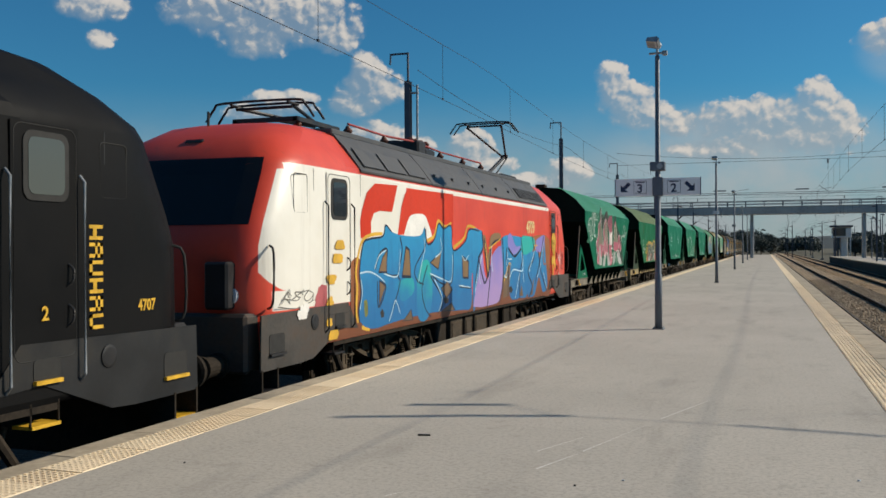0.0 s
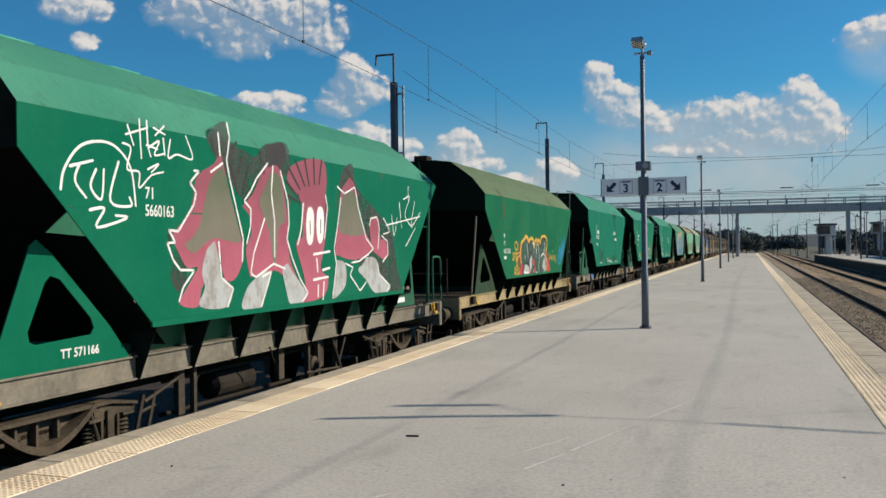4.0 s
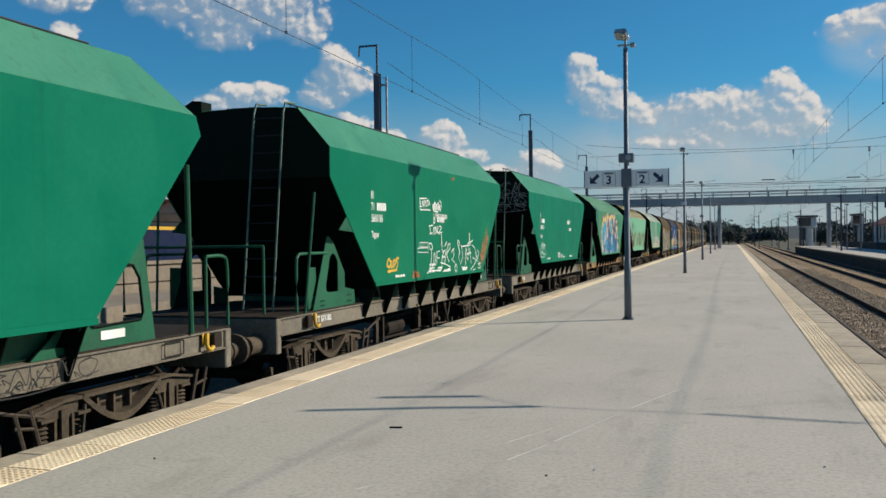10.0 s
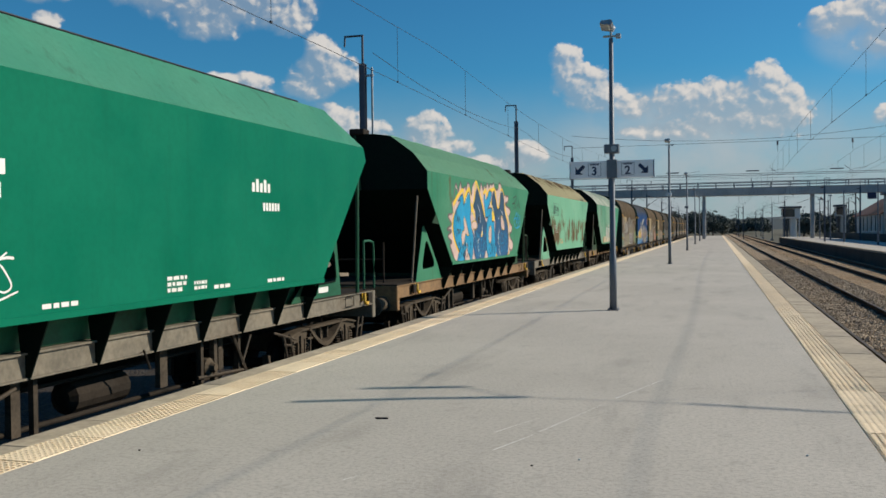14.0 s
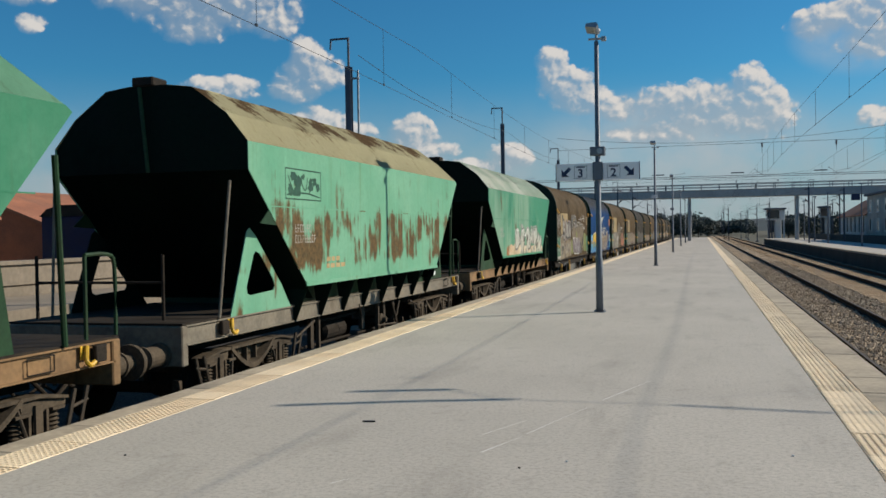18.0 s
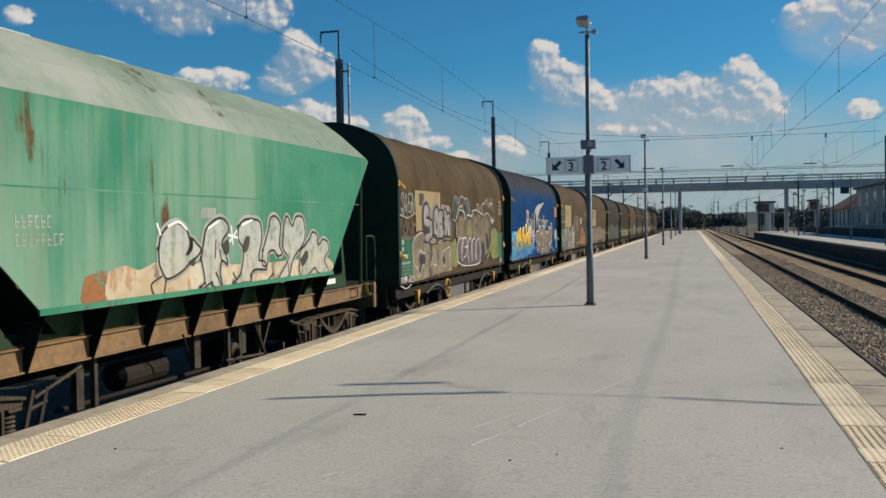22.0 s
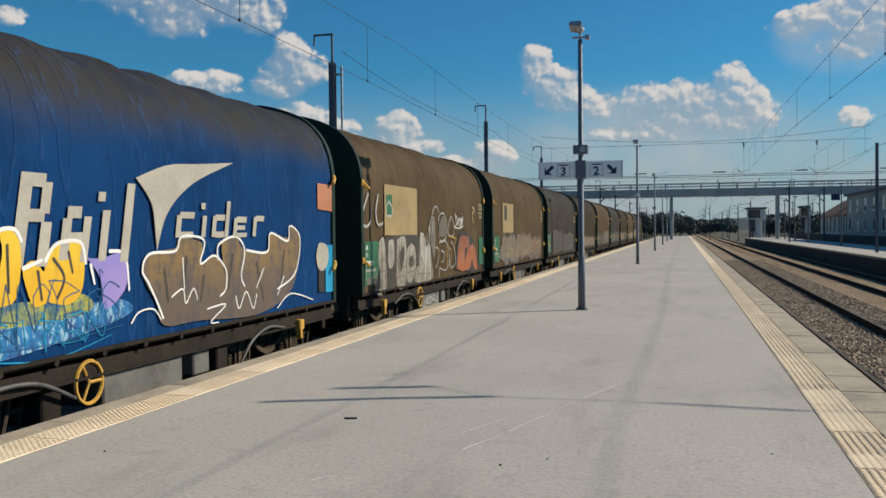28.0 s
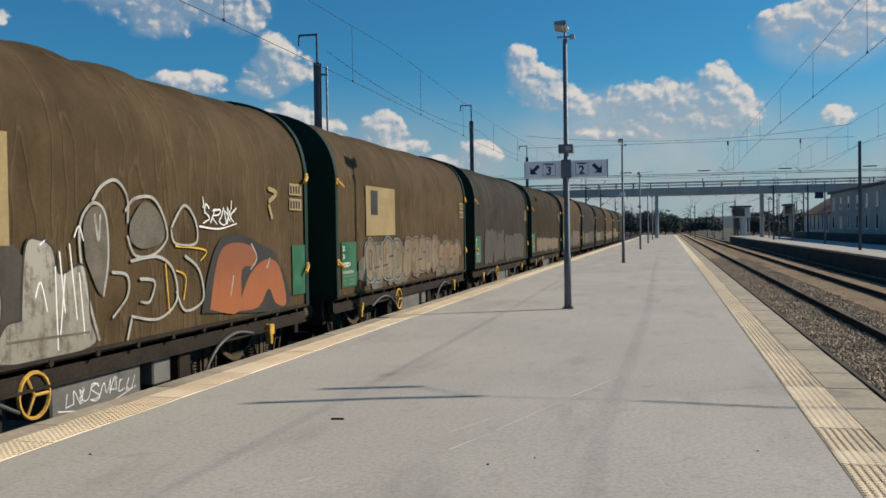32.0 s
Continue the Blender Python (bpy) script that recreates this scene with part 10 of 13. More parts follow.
fill(hop[1], "g_rose", SX + 0.0024, [(5.77, 2.9), (5.93, 3.03), (6.17, 3.0), (6.22, 2.71), (6.45, 2.66), (6.58, 2.52), (6.44, 2.34), (6.11, 2.42), (5.88, 2.53)])
lines(hop[1], "g_dark", SX + 0.0034, 0.022, ([(1.69, 3.82), (1.56, 3.6), (1.71, 3.2)],
      [(1.84, 3.66), (1.68, 3.38)],
      [(1.99, 3.58), (1.83, 3.21)],
      [(4.86, 3.78), (5.11, 3.6)],
      [(3.03, 3.61), (3.34, 3.35)],
      [(3.22, 3.73), (3.49, 3.4)],
      [(3.49, 3.78), (3.62, 3.41)],
      [(3.77, 3.82), (3.79, 3.44)],
      [(4.03, 3.81), (3.93, 3.45)],
      [(2.93, 3.44), (3.28, 3.24)],
      [(2.89, 3.27), (3.27, 3.18)],
      [(1.13, 3.81), (1.22, 3.65)],
      [(2.26, 3.77), (2.35, 3.49)],))
lines(hop[1], "white", SX + 0.0047, 0.015, ([(1.32, 3.63), (1.28, 3.89)],
      [(1.47, 4.03), (1.53, 3.86), (1.46, 3.58), (1.53, 3.36), (1.67, 3.02), (1.82, 2.66), (1.79, 2.38)],
      [(1.37, 3.54), (1.12, 3.42)],
      [(0.78, 3.41), (0.88, 3.41), (0.7, 3.27), (0.82, 3.17), (0.77, 3.03), (0.61, 2.87), (0.47, 2.73), (0.3, 2.74), (0.41, 2.61), (0.27, 2.6), (0.37, 2.42), (0.5, 2.31), (0.77, 2.3), (0.55, 2.12), (0.47, 1.97)],
      [(1.27, 2.62), (1.3, 2.37), (1.32, 2.2), (1.58, 2.06), (1.45, 1.85)],), True)
lines(hop[1], "white", SX + 0.0048, 0.015, ([(2.58, 3.61), (2.53, 3.25), (2.61, 2.9), (2.6, 2.43)],
      [(2.78, 3.56), (2.98, 3.17), (3.01, 2.87), (2.94, 2.67), (3.09, 2.4), (3.31, 2.12), (3.54, 1.92), (3.36, 1.79)],
      [(2.44, 3.63), (2.15, 3.41), (2.01, 3.25), (1.85, 3.12), (2.01, 3.03), (2.0, 2.82), (1.9, 2.6)],
      [(2.35, 2.92), (2.07, 2.48), (1.99, 2.23), (2.12, 2.18), (2.57, 2.34), (2.88, 2.27)],
      [(2.28, 2.18), (2.51, 2.24), (2.35, 1.97), (2.24, 1.81)],), True)
lines(hop[1], "white", SX + 0.0049, 0.014, ([(4.55, 3.46), (4.81, 3.37), (5.2, 3.49), (5.33, 3.17), (5.63, 2.69), (5.92, 2.53), (5.72, 2.44), (5.34, 2.33), (5.04, 2.31)],
      [(5.77, 2.9), (5.83, 3.02), (6.09, 3.05), (6.19, 2.87), (6.12, 2.52)],
      [(6.29, 2.74), (6.54, 2.65), (6.57, 2.43), (6.32, 2.3)],
      [(4.68, 3.3), (4.53, 2.83), (4.41, 2.53), (4.49, 2.3), (4.34, 1.79)],
      [(4.82, 2.3), (5.09, 2.24), (4.98, 2.12), (5.36, 1.86), (5.61, 1.99)],
      [(6.11, 2.27), (6.16, 2.1), (6.64, 1.89), (6.47, 1.79)],
      [(4.14, 3.31), (4.2, 3.13), (4.09, 2.68)],), True)
lines(hop[1], "white", SX + 0.0013, 0.012, ([(6.38, 3.04), (6.65, 2.83), (6.37, 2.77)],
      [(6.77, 3.1), (6.87, 2.75), (7.02, 3.06)],
      [(7.14, 3.34), (7.24, 2.89)],
      [(7.35, 3.4), (7.67, 3.46), (7.42, 3.12), (7.78, 2.9)],
      [(7.6, 3.65), (7.59, 3.36)],
      [(7.92, 3.38), (7.75, 2.94), (8.23, 3.2)],
      [(7.45, 2.57), (7.95, 2.9)],
      [(6.5, 2.92), (8.22, 3.12)],))
# second hopper: dark letters edged in yellow, a red haze, yellow and blue tags
fill(hop[2], "g_redhaze", SX + 0.0004, [(1.3, 2.54), (1.46, 2.64), (1.66, 2.54), (1.63, 2.21), (1.55, 1.97), (1.33, 2.09), (1.25, 2.33)], label="red sprayed haze")
fill(hop[2], "g_redhaze", SX + 0.0005, [(4.75, 2.52), (5.2, 2.29), (5.48, 1.94), (5.43, 1.79), (5.03, 1.79), (4.89, 2.08)])
fill(hop[2], "g_dark", SX + 0.0008, [(1.73, 1.99), (1.64, 2.37), (1.74, 2.62), (2.1, 2.75), (2.3, 2.81), (2.57, 2.66), (2.88, 2.76), (3.21, 2.66), (3.38, 2.67), (3.68, 2.71), (4.0, 2.63), (4.33, 2.8), (4.76, 2.84), (4.95, 2.67), (4.83, 2.3), (4.98, 2.0), (4.58, 1.79), (2.97, 1.79), (1.83, 1.79)], label="black sprayed letters edged in yellow")
lines(hop[2], "g_gold", SX + 0.0014, 0.050, ([(1.73, 1.92), (1.62, 2.32), (1.66, 2.54), (1.79, 2.67), (2.1, 2.76), (2.28, 2.84), (2.52, 2.74), (2.59, 2.68), (2.78, 2.76), (3.05, 2.78), (3.21, 2.69), (3.26, 2.53), (3.38, 2.69), (3.62, 2.76), (3.68, 2.59), (3.81, 2.74), (4.0, 2.69), (4.06, 2.63), (4.27, 2.82), (4.69, 2.86), (4.98, 2.78), (5.02, 2.59), (4.87, 2.41), (4.89, 2.23), (5.01, 2.07), (4.88, 1.79)],))
fill(hop[2], "g_shadow", SX + 0.0022, [(1.8, 2.09), (1.79, 2.54), (2.1, 2.68), (2.3, 2.7), (2.42, 2.59), (2.46, 2.13), (2.14, 2.09), (2.01, 1.98)])
fill(hop[2], "g_shadow", SX + 0.0022, [(2.64, 2.53), (2.88, 2.68), (3.14, 2.61), (3.19, 2.27), (3.12, 1.9), (2.67, 1.85), (2.65, 2.17)])
fill(hop[2], "g_shadow", SX + 0.0022, [(3.27, 1.89), (3.33, 2.53), (3.5, 2.64), (3.7, 2.51), (3.8, 2.61), (3.94, 2.46), (3.92, 1.83)])
fill(hop[2], "g_shadow", SX + 0.0022, [(4.08, 2.32), (4.14, 2.59), (4.41, 2.73), (4.71, 2.72), (4.81, 2.52), (4.6, 2.31), (4.87, 2.12), (4.79, 1.88), (4.39, 1.79), (4.13, 1.81)])
fill(hop[2], "g_mud", SX + 0.0027, [(2.04, 1.95), (2.1, 2.06), (2.51, 2.0), (2.62, 1.92), (2.59, 1.79), (1.95, 1.8)])
fill(hop[2], "g_mud", SX + 0.0027, [(2.67, 2.16), (2.87, 2.28), (2.99, 2.22), (2.87, 1.92), (2.72, 1.9)])
fill(hop[2], "g_mud", SX + 0.0027, [(4.31, 1.95), (4.6, 2.22), (4.77, 2.08), (4.66, 1.84)])
lines(hop[2], "g_dark", SX + 0.0032, 0.030, ([(2.49, 2.62), (2.55, 2.04)],
      [(2.67, 2.32), (2.88, 2.41), (3.05, 2.33), (2.98, 2.14)],
      [(3.15, 2.15), (3.19, 1.79)],
      [(4.21, 2.31), (4.49, 2.38), (4.75, 2.29)],
      [(2.07, 2.16), (2.12, 2.02)],
      [(3.61, 2.46), (3.63, 1.83)],))
lines(hop[2], "white", SX + 0.0036, 0.017, ([(2.37, 2.62), (2.47, 2.35), (2.48, 2.18)],
      [(2.07, 2.24), (2.13, 2.33), (2.08, 2.18)],
      [(3.04, 2.65), (3.21, 2.59), (3.22, 2.27)],
      [(2.74, 2.1), (2.81, 1.98), (2.89, 2.04)],
      [(3.46, 2.62), (3.55, 2.46), (3.52, 2.25)],
      [(3.78, 2.63), (3.9, 2.32), (3.88, 1.81)],
      [(4.64, 2.66), (4.68, 2.48), (4.53, 2.31)],
      [(4.18, 2.25), (4.46, 2.34), (4.74, 2.23), (4.89, 2.08), (4.73, 1.87), (4.51, 1.79)],
      [(1.94, 1.85), (2.55, 1.81)],
      [(2.56, 1.96), (2.6, 1.79)],
      [(3.42, 1.79), (3.68, 1.81)],
      [(3.16, 1.89), (3.12, 1.79)],))
fill(hop[2], "g_red", SX + 0.0034, [(3.03, 2.09), (3.14, 2.21), (3.3, 2.11), (3.19, 1.98), (3.08, 2.03)])
fill(hop[2], "g_red", SX + 0.0034, [(3.25, 1.95), (3.36, 1.98), (3.41, 1.85), (3.28, 1.82)])
fill(hop[2], "g_red", SX + 0.0034, [(1.44, 1.79), (1.45, 1.9), (1.56, 1.97), (1.69, 2.1), (1.81, 2.04), (1.86, 1.95), (1.73, 1.86), (1.82, 1.79), (1.64, 1.79)], label="red sprayed patch")
fill(hop[2], "g_red", SX + 0.0034, [(4.92, 2.19), (5.32, 1.99), (5.41, 1.79), (5.12, 1.79), (5.02, 2.04)])
fill(hop[2], "g_red", SX + 0.0034, [(2.65, 1.79), (2.76, 1.89), (2.85, 1.79), (2.71, 1.79)])
lines(hop[2], "g_gold", SX + 0.0030, 0.022, ([(0.72, 2.34), (0.79, 2.39), (0.82, 2.29), (0.73, 2.2), (0.89, 2.21)],
      [(0.92, 2.29), (0.96, 2.39), (1.05, 2.36), (1.03, 2.26), (0.94, 2.25), (0.92, 2.29)],
      [(1.07, 2.33), (1.22, 2.38), (1.18, 2.28), (1.1, 2.23), (1.29, 2.28), (1.33, 2.25)],
      [(0.96, 2.59), (1.07, 2.67), (1.22, 2.64), (1.3, 2.49), (1.11, 2.46), (0.96, 2.54), (0.96, 2.59)],
      [(1.33, 2.35), (1.45, 2.4), (1.49, 2.32), (1.37, 2.27)],
      [(1.03, 2.16), (1.29, 2.22), (1.14, 2.1), (1.25, 2.04), (1.06, 2.02)],
      [(0.91, 1.79), (0.92, 1.96), (1.02, 1.98), (1.06, 1.87), (0.95, 1.85)],
      [(1.1, 1.91), (1.17, 1.97), (1.24, 1.86), (1.17, 1.79), (1.08, 1.82), (1.1, 1.91)],
      [(1.28, 1.79), (1.31, 1.99), (1.4, 1.95), (1.44, 1.84), (1.32, 1.82)],))
lines(hop[2], "g_gold", SX + 0.0012, 0.016, ([(5.36, 2.36), (5.39, 2.17), (5.51, 2.19)],
      [(5.61, 2.28), (5.71, 2.16), (5.54, 2.21), (5.61, 2.28)],
      [(5.77, 2.12), (5.83, 2.28), (5.97, 2.15)],
      [(6.01, 2.27), (6.04, 2.14)],
      [(6.33, 2.25), (6.15, 2.19), (6.33, 2.1), (6.14, 2.08)],
      [(5.83, 2.4), (5.92, 2.41)],))
lines(hop[2], "g_blue", SX + 0.0012, 0.050, ([(6.69, 2.01), (7.01, 2.51), (7.1, 2.16), (7.44, 2.77), (7.31, 2.24), (7.89, 2.87), (7.53, 2.33), (6.89, 1.96)],))
# dented hopper: hand-drawn white tags
lines(hop[4], "white", SX + 0.0013, 0.013, ([(2.44, 3.12), (3.09, 3.13)],
      [(2.43, 3.34), (2.44, 3.12)],
      [(2.43, 3.34), (2.87, 3.36)],
      [(2.49, 3.29), (2.47, 3.18), (2.54, 3.19)],
      [(2.56, 3.18), (2.61, 3.3), (2.66, 3.19)],
      [(2.68, 3.19), (2.69, 3.3), (2.76, 3.29), (2.75, 3.25), (2.69, 3.24)],
      [(2.79, 3.31), (2.8, 3.21), (2.86, 3.22), (2.87, 3.32)],
      [(2.87, 3.31), (2.97, 3.33)],
      [(2.92, 3.32), (2.93, 3.21)],
      [(2.97, 3.21), (3.02, 3.31), (3.06, 3.22)],
      [(3.29, 3.12), (3.62, 3.12), (3.63, 3.28)],
      [(3.73, 3.35), (3.84, 3.27), (3.77, 3.11)],))
lines(hop[4], "white", SX + 0.0013, 0.013, ([(2.99, 2.8), (3.24, 2.82)],
      [(3.06, 2.77), (3.1, 2.63)],
      [(3.04, 2.65), (3.19, 2.66)],
      [(3.24, 2.63), (3.33, 2.8), (3.37, 2.63)],
      [(3.4, 2.63), (3.44, 2.79), (3.51, 2.66), (3.54, 2.81)],
      [(3.61, 2.81), (3.56, 2.69), (3.66, 2.64)],
      [(3.69, 2.81), (3.83, 2.78), (3.66, 2.67), (3.89, 2.68)],
      [(3.83, 2.64), (3.85, 2.43), (3.9, 2.24)],
      [(3.29, 2.92), (3.34, 2.98), (3.4, 2.92), (3.33, 2.86), (3.27, 2.9)],
      [(3.32, 3.06), (3.32, 2.98)],))
lines(hop[4], "white", SX + 0.0013, 0.013, ([(2.97, 2.44), (3.1, 2.45), (3.21, 2.38), (3.14, 2.32), (3.01, 2.35), (2.98, 2.43)],
      [(3.12, 2.3), (3.15, 2.18), (3.09, 2.1), (3.13, 2.04)],
      [(3.26, 2.03), (3.32, 2.26), (3.4, 2.06), (3.46, 2.29)],
      [(3.48, 2.02), (3.52, 2.25), (3.7, 2.28)],
      [(3.55, 2.14), (3.67, 2.14)],
      [(3.81, 2.0), (3.9, 2.21), (4.05, 2.3), (4.13, 2.24), (4.0, 2.15), (3.84, 2.18)],
      [(3.99, 1.99), (4.33, 2.42), (4.44, 2.35), (4.21, 2.2), (4.37, 2.04)],
      [(3.85, 2.37), (3.82, 2.49)],
      [(4.06, 2.39), (4.2, 2.48)],
      [(4.55, 2.25), (4.73, 2.32), (4.69, 2.15), (4.57, 2.09), (4.78, 2.02)],
      [(4.78, 1.89), (4.88, 1.98), (4.96, 1.91), (4.9, 1.81), (4.78, 1.87)],
      [(2.83, 1.84), (3.22, 1.98), (3.13, 1.9), (3.74, 1.89), (3.87, 1.97)],
      [(3.94, 1.85), (4.43, 1.91), (4.21, 1.98), (3.74, 2.04)],))
lines(hop[4], "white", SX + 0.0013, 0.013, ([(5.02, 2.44), (5.07, 2.51), (5.17, 2.44), (5.1, 2.37), (5.02, 2.42)],
      [(5.1, 2.34), (5.19, 2.24), (5.1, 2.14), (5.16, 2.03)],
      [(5.3, 2.41), (5.43, 2.13), (5.22, 1.96)],
      [(5.36, 2.37), (6.07, 2.4), (6.0, 2.54)],
      [(5.63, 1.91), (5.71, 2.33), (5.84, 2.04), (6.0, 2.32), (6.14, 1.95)],
      [(5.77, 2.18), (6.14, 2.21)],
      [(6.01, 2.69), (6.03, 2.4)],
      [(5.85, 2.43), (6.31, 2.5)],
      [(6.23, 2.39), (6.46, 2.31), (6.61, 2.04), (6.06, 1.79), (6.52, 1.82)],
      [(6.29, 2.09), (6.53, 2.05)],
      [(6.73, 2.27), (6.81, 2.15), (6.69, 2.04), (6.86, 1.88)],
      [(6.77, 1.92), (6.94, 1.95), (6.94, 1.83), (6.77, 1.84)],
      [(5.35, 1.89), (5.81, 1.88)],
      [(5.42, 1.83), (5.69, 1.83)],))
lines(hop[4], "white", SX + 0.0012, 0.007, ([(2.39, 2.47), (2.9, 2.47), (2.9, 2.38), (2.39, 2.38), (2.39, 2.47)],
      [(2.27, 2.36), (2.9, 2.36), (2.9, 2.27), (2.27, 2.28), (2.27, 2.36)],
      [(2.52, 2.47), (2.51, 2.38)],
      [(2.64, 2.47), (2.64, 2.38)],
      [(2.77, 2.47), (2.77, 2.38)],), True)
lines(hop[4], "g_rust", SX + 0.0010, 0.075, ([(7.12, 1.98), (7.22, 2.38), (7.32, 2.54)],
      [(7.3, 2.06), (7.46, 2.46), (7.6, 2.83)],
      [(7.49, 2.3), (7.69, 2.71)],
      [(7.16, 2.22), (7.04, 2.11)],
      [(7.59, 2.46), (7.73, 2.62)],
      [(2.0, 1.83), (2.1, 1.87), (2.21, 1.84)],
      [(1.96, 1.79), (2.14, 1.79), (2.28, 1.86)],
      [(2.03, 1.79), (2.24, 1.79), (2.35, 1.79)],))
letters("Mercancias", 0.20, "white", hop[4], on_side(SX + 0.0015, 3.42, 2.97), "white hand-sized lettering", thick=0.002, width=0.92)
lines(hop[4], "g_gold", SX + 0.0013, 0.026, ([(0.61, 2.16), (0.58, 2.07), (0.68, 2.04), (0.75, 2.11), (0.68, 2.18), (0.61, 2.16)],
      [(0.78, 2.15), (0.78, 2.04), (0.86, 2.05), (0.87, 2.16)],
      [(0.91, 2.02), (0.92, 2.15), (1.01, 2.14), (0.99, 2.08), (0.92, 2.07)],
      [(1.17, 2.19), (1.05, 2.17), (1.13, 2.08), (1.05, 2.01)],
      [(0.61, 1.96), (1.08, 1.98)],))
# sixth hopper: blue letters on a peach cloud
fill(hop[6], "g_peach", SX + 0.0008, [(0.33, 3.57), (0.45, 3.6), (0.59, 3.45), (0.75, 3.62), (0.82, 3.67), (0.94, 3.48), (1.1, 3.55), (1.22, 3.59), (1.31, 3.51), (1.44, 3.68), (1.62, 3.66), (1.71, 3.53), (1.82, 3.41), (1.91, 3.61), (2.1, 3.73), (2.22, 3.75), (2.46, 3.57), (2.68, 3.52), (2.8, 3.74), (3.03, 3.59), (3.21, 3.72), (3.33, 3.64), (3.53, 3.78), (3.66, 3.67), (3.87, 3.78), (4.01, 3.74), (4.22, 3.81), (4.44, 3.67), (4.75, 3.66), (4.94, 3.85), (5.25, 3.74), (5.51, 3.56), (5.78, 3.5), (6.08, 3.5), (6.01, 3.35), (5.67, 3.28), (5.89, 3.2), (6.24, 3.15), (6.35, 3.03), (6.13, 2.89), (6.34, 2.7), (6.54, 2.64), (6.47, 2.46), (6.2, 2.42), (6.34, 2.28), (6.62, 2.17), (6.65, 1.99), (6.38, 1.91), (6.11, 2.0), (5.98, 1.79), (2.72, 1.79), (0.46, 1.79), (0.45, 1.79), (0.15, 1.89), (-0.17, 2.19), (0.01, 2.25), (-0.34, 2.39), (-0.02, 2.51), (-0.4, 2.55), (-0.03, 2.67), (-0.31, 2.86), (0.09, 2.94), (0.05, 3.18), (0.33, 3.17), (0.65, 3.5), (0.78, 3.31)], label="peach sprayed cloud with curled edges")
lines(hop[6], "g_plum", SX + 0.0012, 0.030, ([(0.15, 1.89), (-0.17, 2.19), (0.01, 2.25), (-0.34, 2.39), (-0.02, 2.51), (-0.4, 2.55), (-0.03, 2.67), (-0.31, 2.86), (0.09, 2.94), (0.05, 3.18), (0.33, 3.17)],
      [(0.17, 3.19), (0.33, 3.57), (0.45, 3.6), (0.59, 3.45), (0.75, 3.62), (0.82, 3.67), (0.94, 3.48), (1.1, 3.55), (1.22, 3.59), (1.31, 3.51), (1.44, 3.68), (1.62, 3.66), (1.71, 3.53), (1.82, 3.41), (1.91, 3.61), (2.1, 3.73)],
      [(2.46, 3.57), (2.68, 3.52), (2.8, 3.74), (3.03, 3.59), (3.21, 3.72), (3.33, 3.64), (3.53, 3.78), (3.66, 3.67), (3.87, 3.78), (4.01, 3.74), (4.22, 3.81), (4.44, 3.67), (4.75, 3.66), (4.94, 3.85), (5.25, 3.74), (5.51, 3.56), (5.78, 3.5)],
      [(5.78, 3.5), (6.08, 3.5), (6.01, 3.35), (5.67, 3.28), (5.89, 3.2), (6.24, 3.15), (6.35, 3.03), (6.13, 2.89), (6.34, 2.7), (6.54, 2.64), (6.47, 2.46), (6.2, 2.42), (6.34, 2.28), (6.62, 2.17), (6.65, 1.99), (6.38, 1.91), (6.11, 2.0)],))
lines(hop[6], "g_yellow", SX + 0.0017, 0.055, ([(0.6, 1.79), (0.69, 1.96), (0.38, 2.16), (0.12, 2.41), (0.07, 2.69), (0.24, 2.96)],
      [(0.16, 3.13), (0.37, 3.25), (0.59, 3.36), (0.97, 3.49), (1.09, 3.41), (1.05, 3.24)],
      [(1.04, 3.2), (1.3, 3.41), (1.57, 3.54), (1.67, 3.46), (1.71, 3.24), (1.93, 3.12), (2.09, 3.32), (2.25, 3.73), (2.41, 3.69), (2.78, 3.37), (3.18, 2.9)],
      [(3.08, 3.49), (3.33, 3.58), (3.46, 3.47), (3.72, 3.58), (4.0, 3.61), (4.36, 3.63), (4.58, 3.27), (4.81, 3.12), (5.02, 3.45), (5.16, 3.66), (5.43, 3.56), (5.6, 3.17), (6.02, 2.73), (6.12, 2.27), (5.98, 1.79)],
      [(1.8, 3.04), (1.97, 3.01), (2.12, 2.86)],
      [(3.89, 3.31), (4.05, 3.07), (4.2, 2.93), (3.97, 2.84)],))
fill(hop[6], "g_cyan", SX + 0.0026, [(0.97, 3.4), (1.05, 3.28), (1.06, 3.14), (1.17, 3.21), (1.43, 3.42), (1.59, 3.46), (1.66, 3.38), (1.7, 3.18), (1.74, 3.04), (1.68, 2.83), (1.77, 2.66), (1.87, 2.49), (1.96, 2.37), (1.92, 2.07), (1.84, 1.79), (1.59, 1.79), (1.38, 1.94), (1.25, 2.08), (1.17, 2.0), (1.11, 1.87), (1.07, 1.79), (0.53, 1.79), (0.46, 1.85), (0.65, 2.04), (0.68, 2.01), (0.4, 2.19), (0.17, 2.43), (0.12, 2.69), (0.29, 2.94), (0.79, 3.24), (0.51, 3.21), (0.81, 3.35)], label="light blue sprayed letter")
fill(hop[6], "g_deep", SX + 0.0030, [(2.13, 3.27), (2.3, 3.51), (2.44, 3.57), (2.62, 3.42), (2.78, 3.24), (3.0, 3.03), (3.19, 2.8), (3.36, 2.7), (3.3, 2.4), (3.33, 2.0), (3.15, 1.79), (2.72, 1.79), (2.18, 1.79), (2.04, 1.95), (1.95, 2.19), (2.01, 2.48), (1.97, 2.66), (2.18, 2.76), (2.18, 3.0), (1.99, 3.13)], label="dark blue sprayed letter")
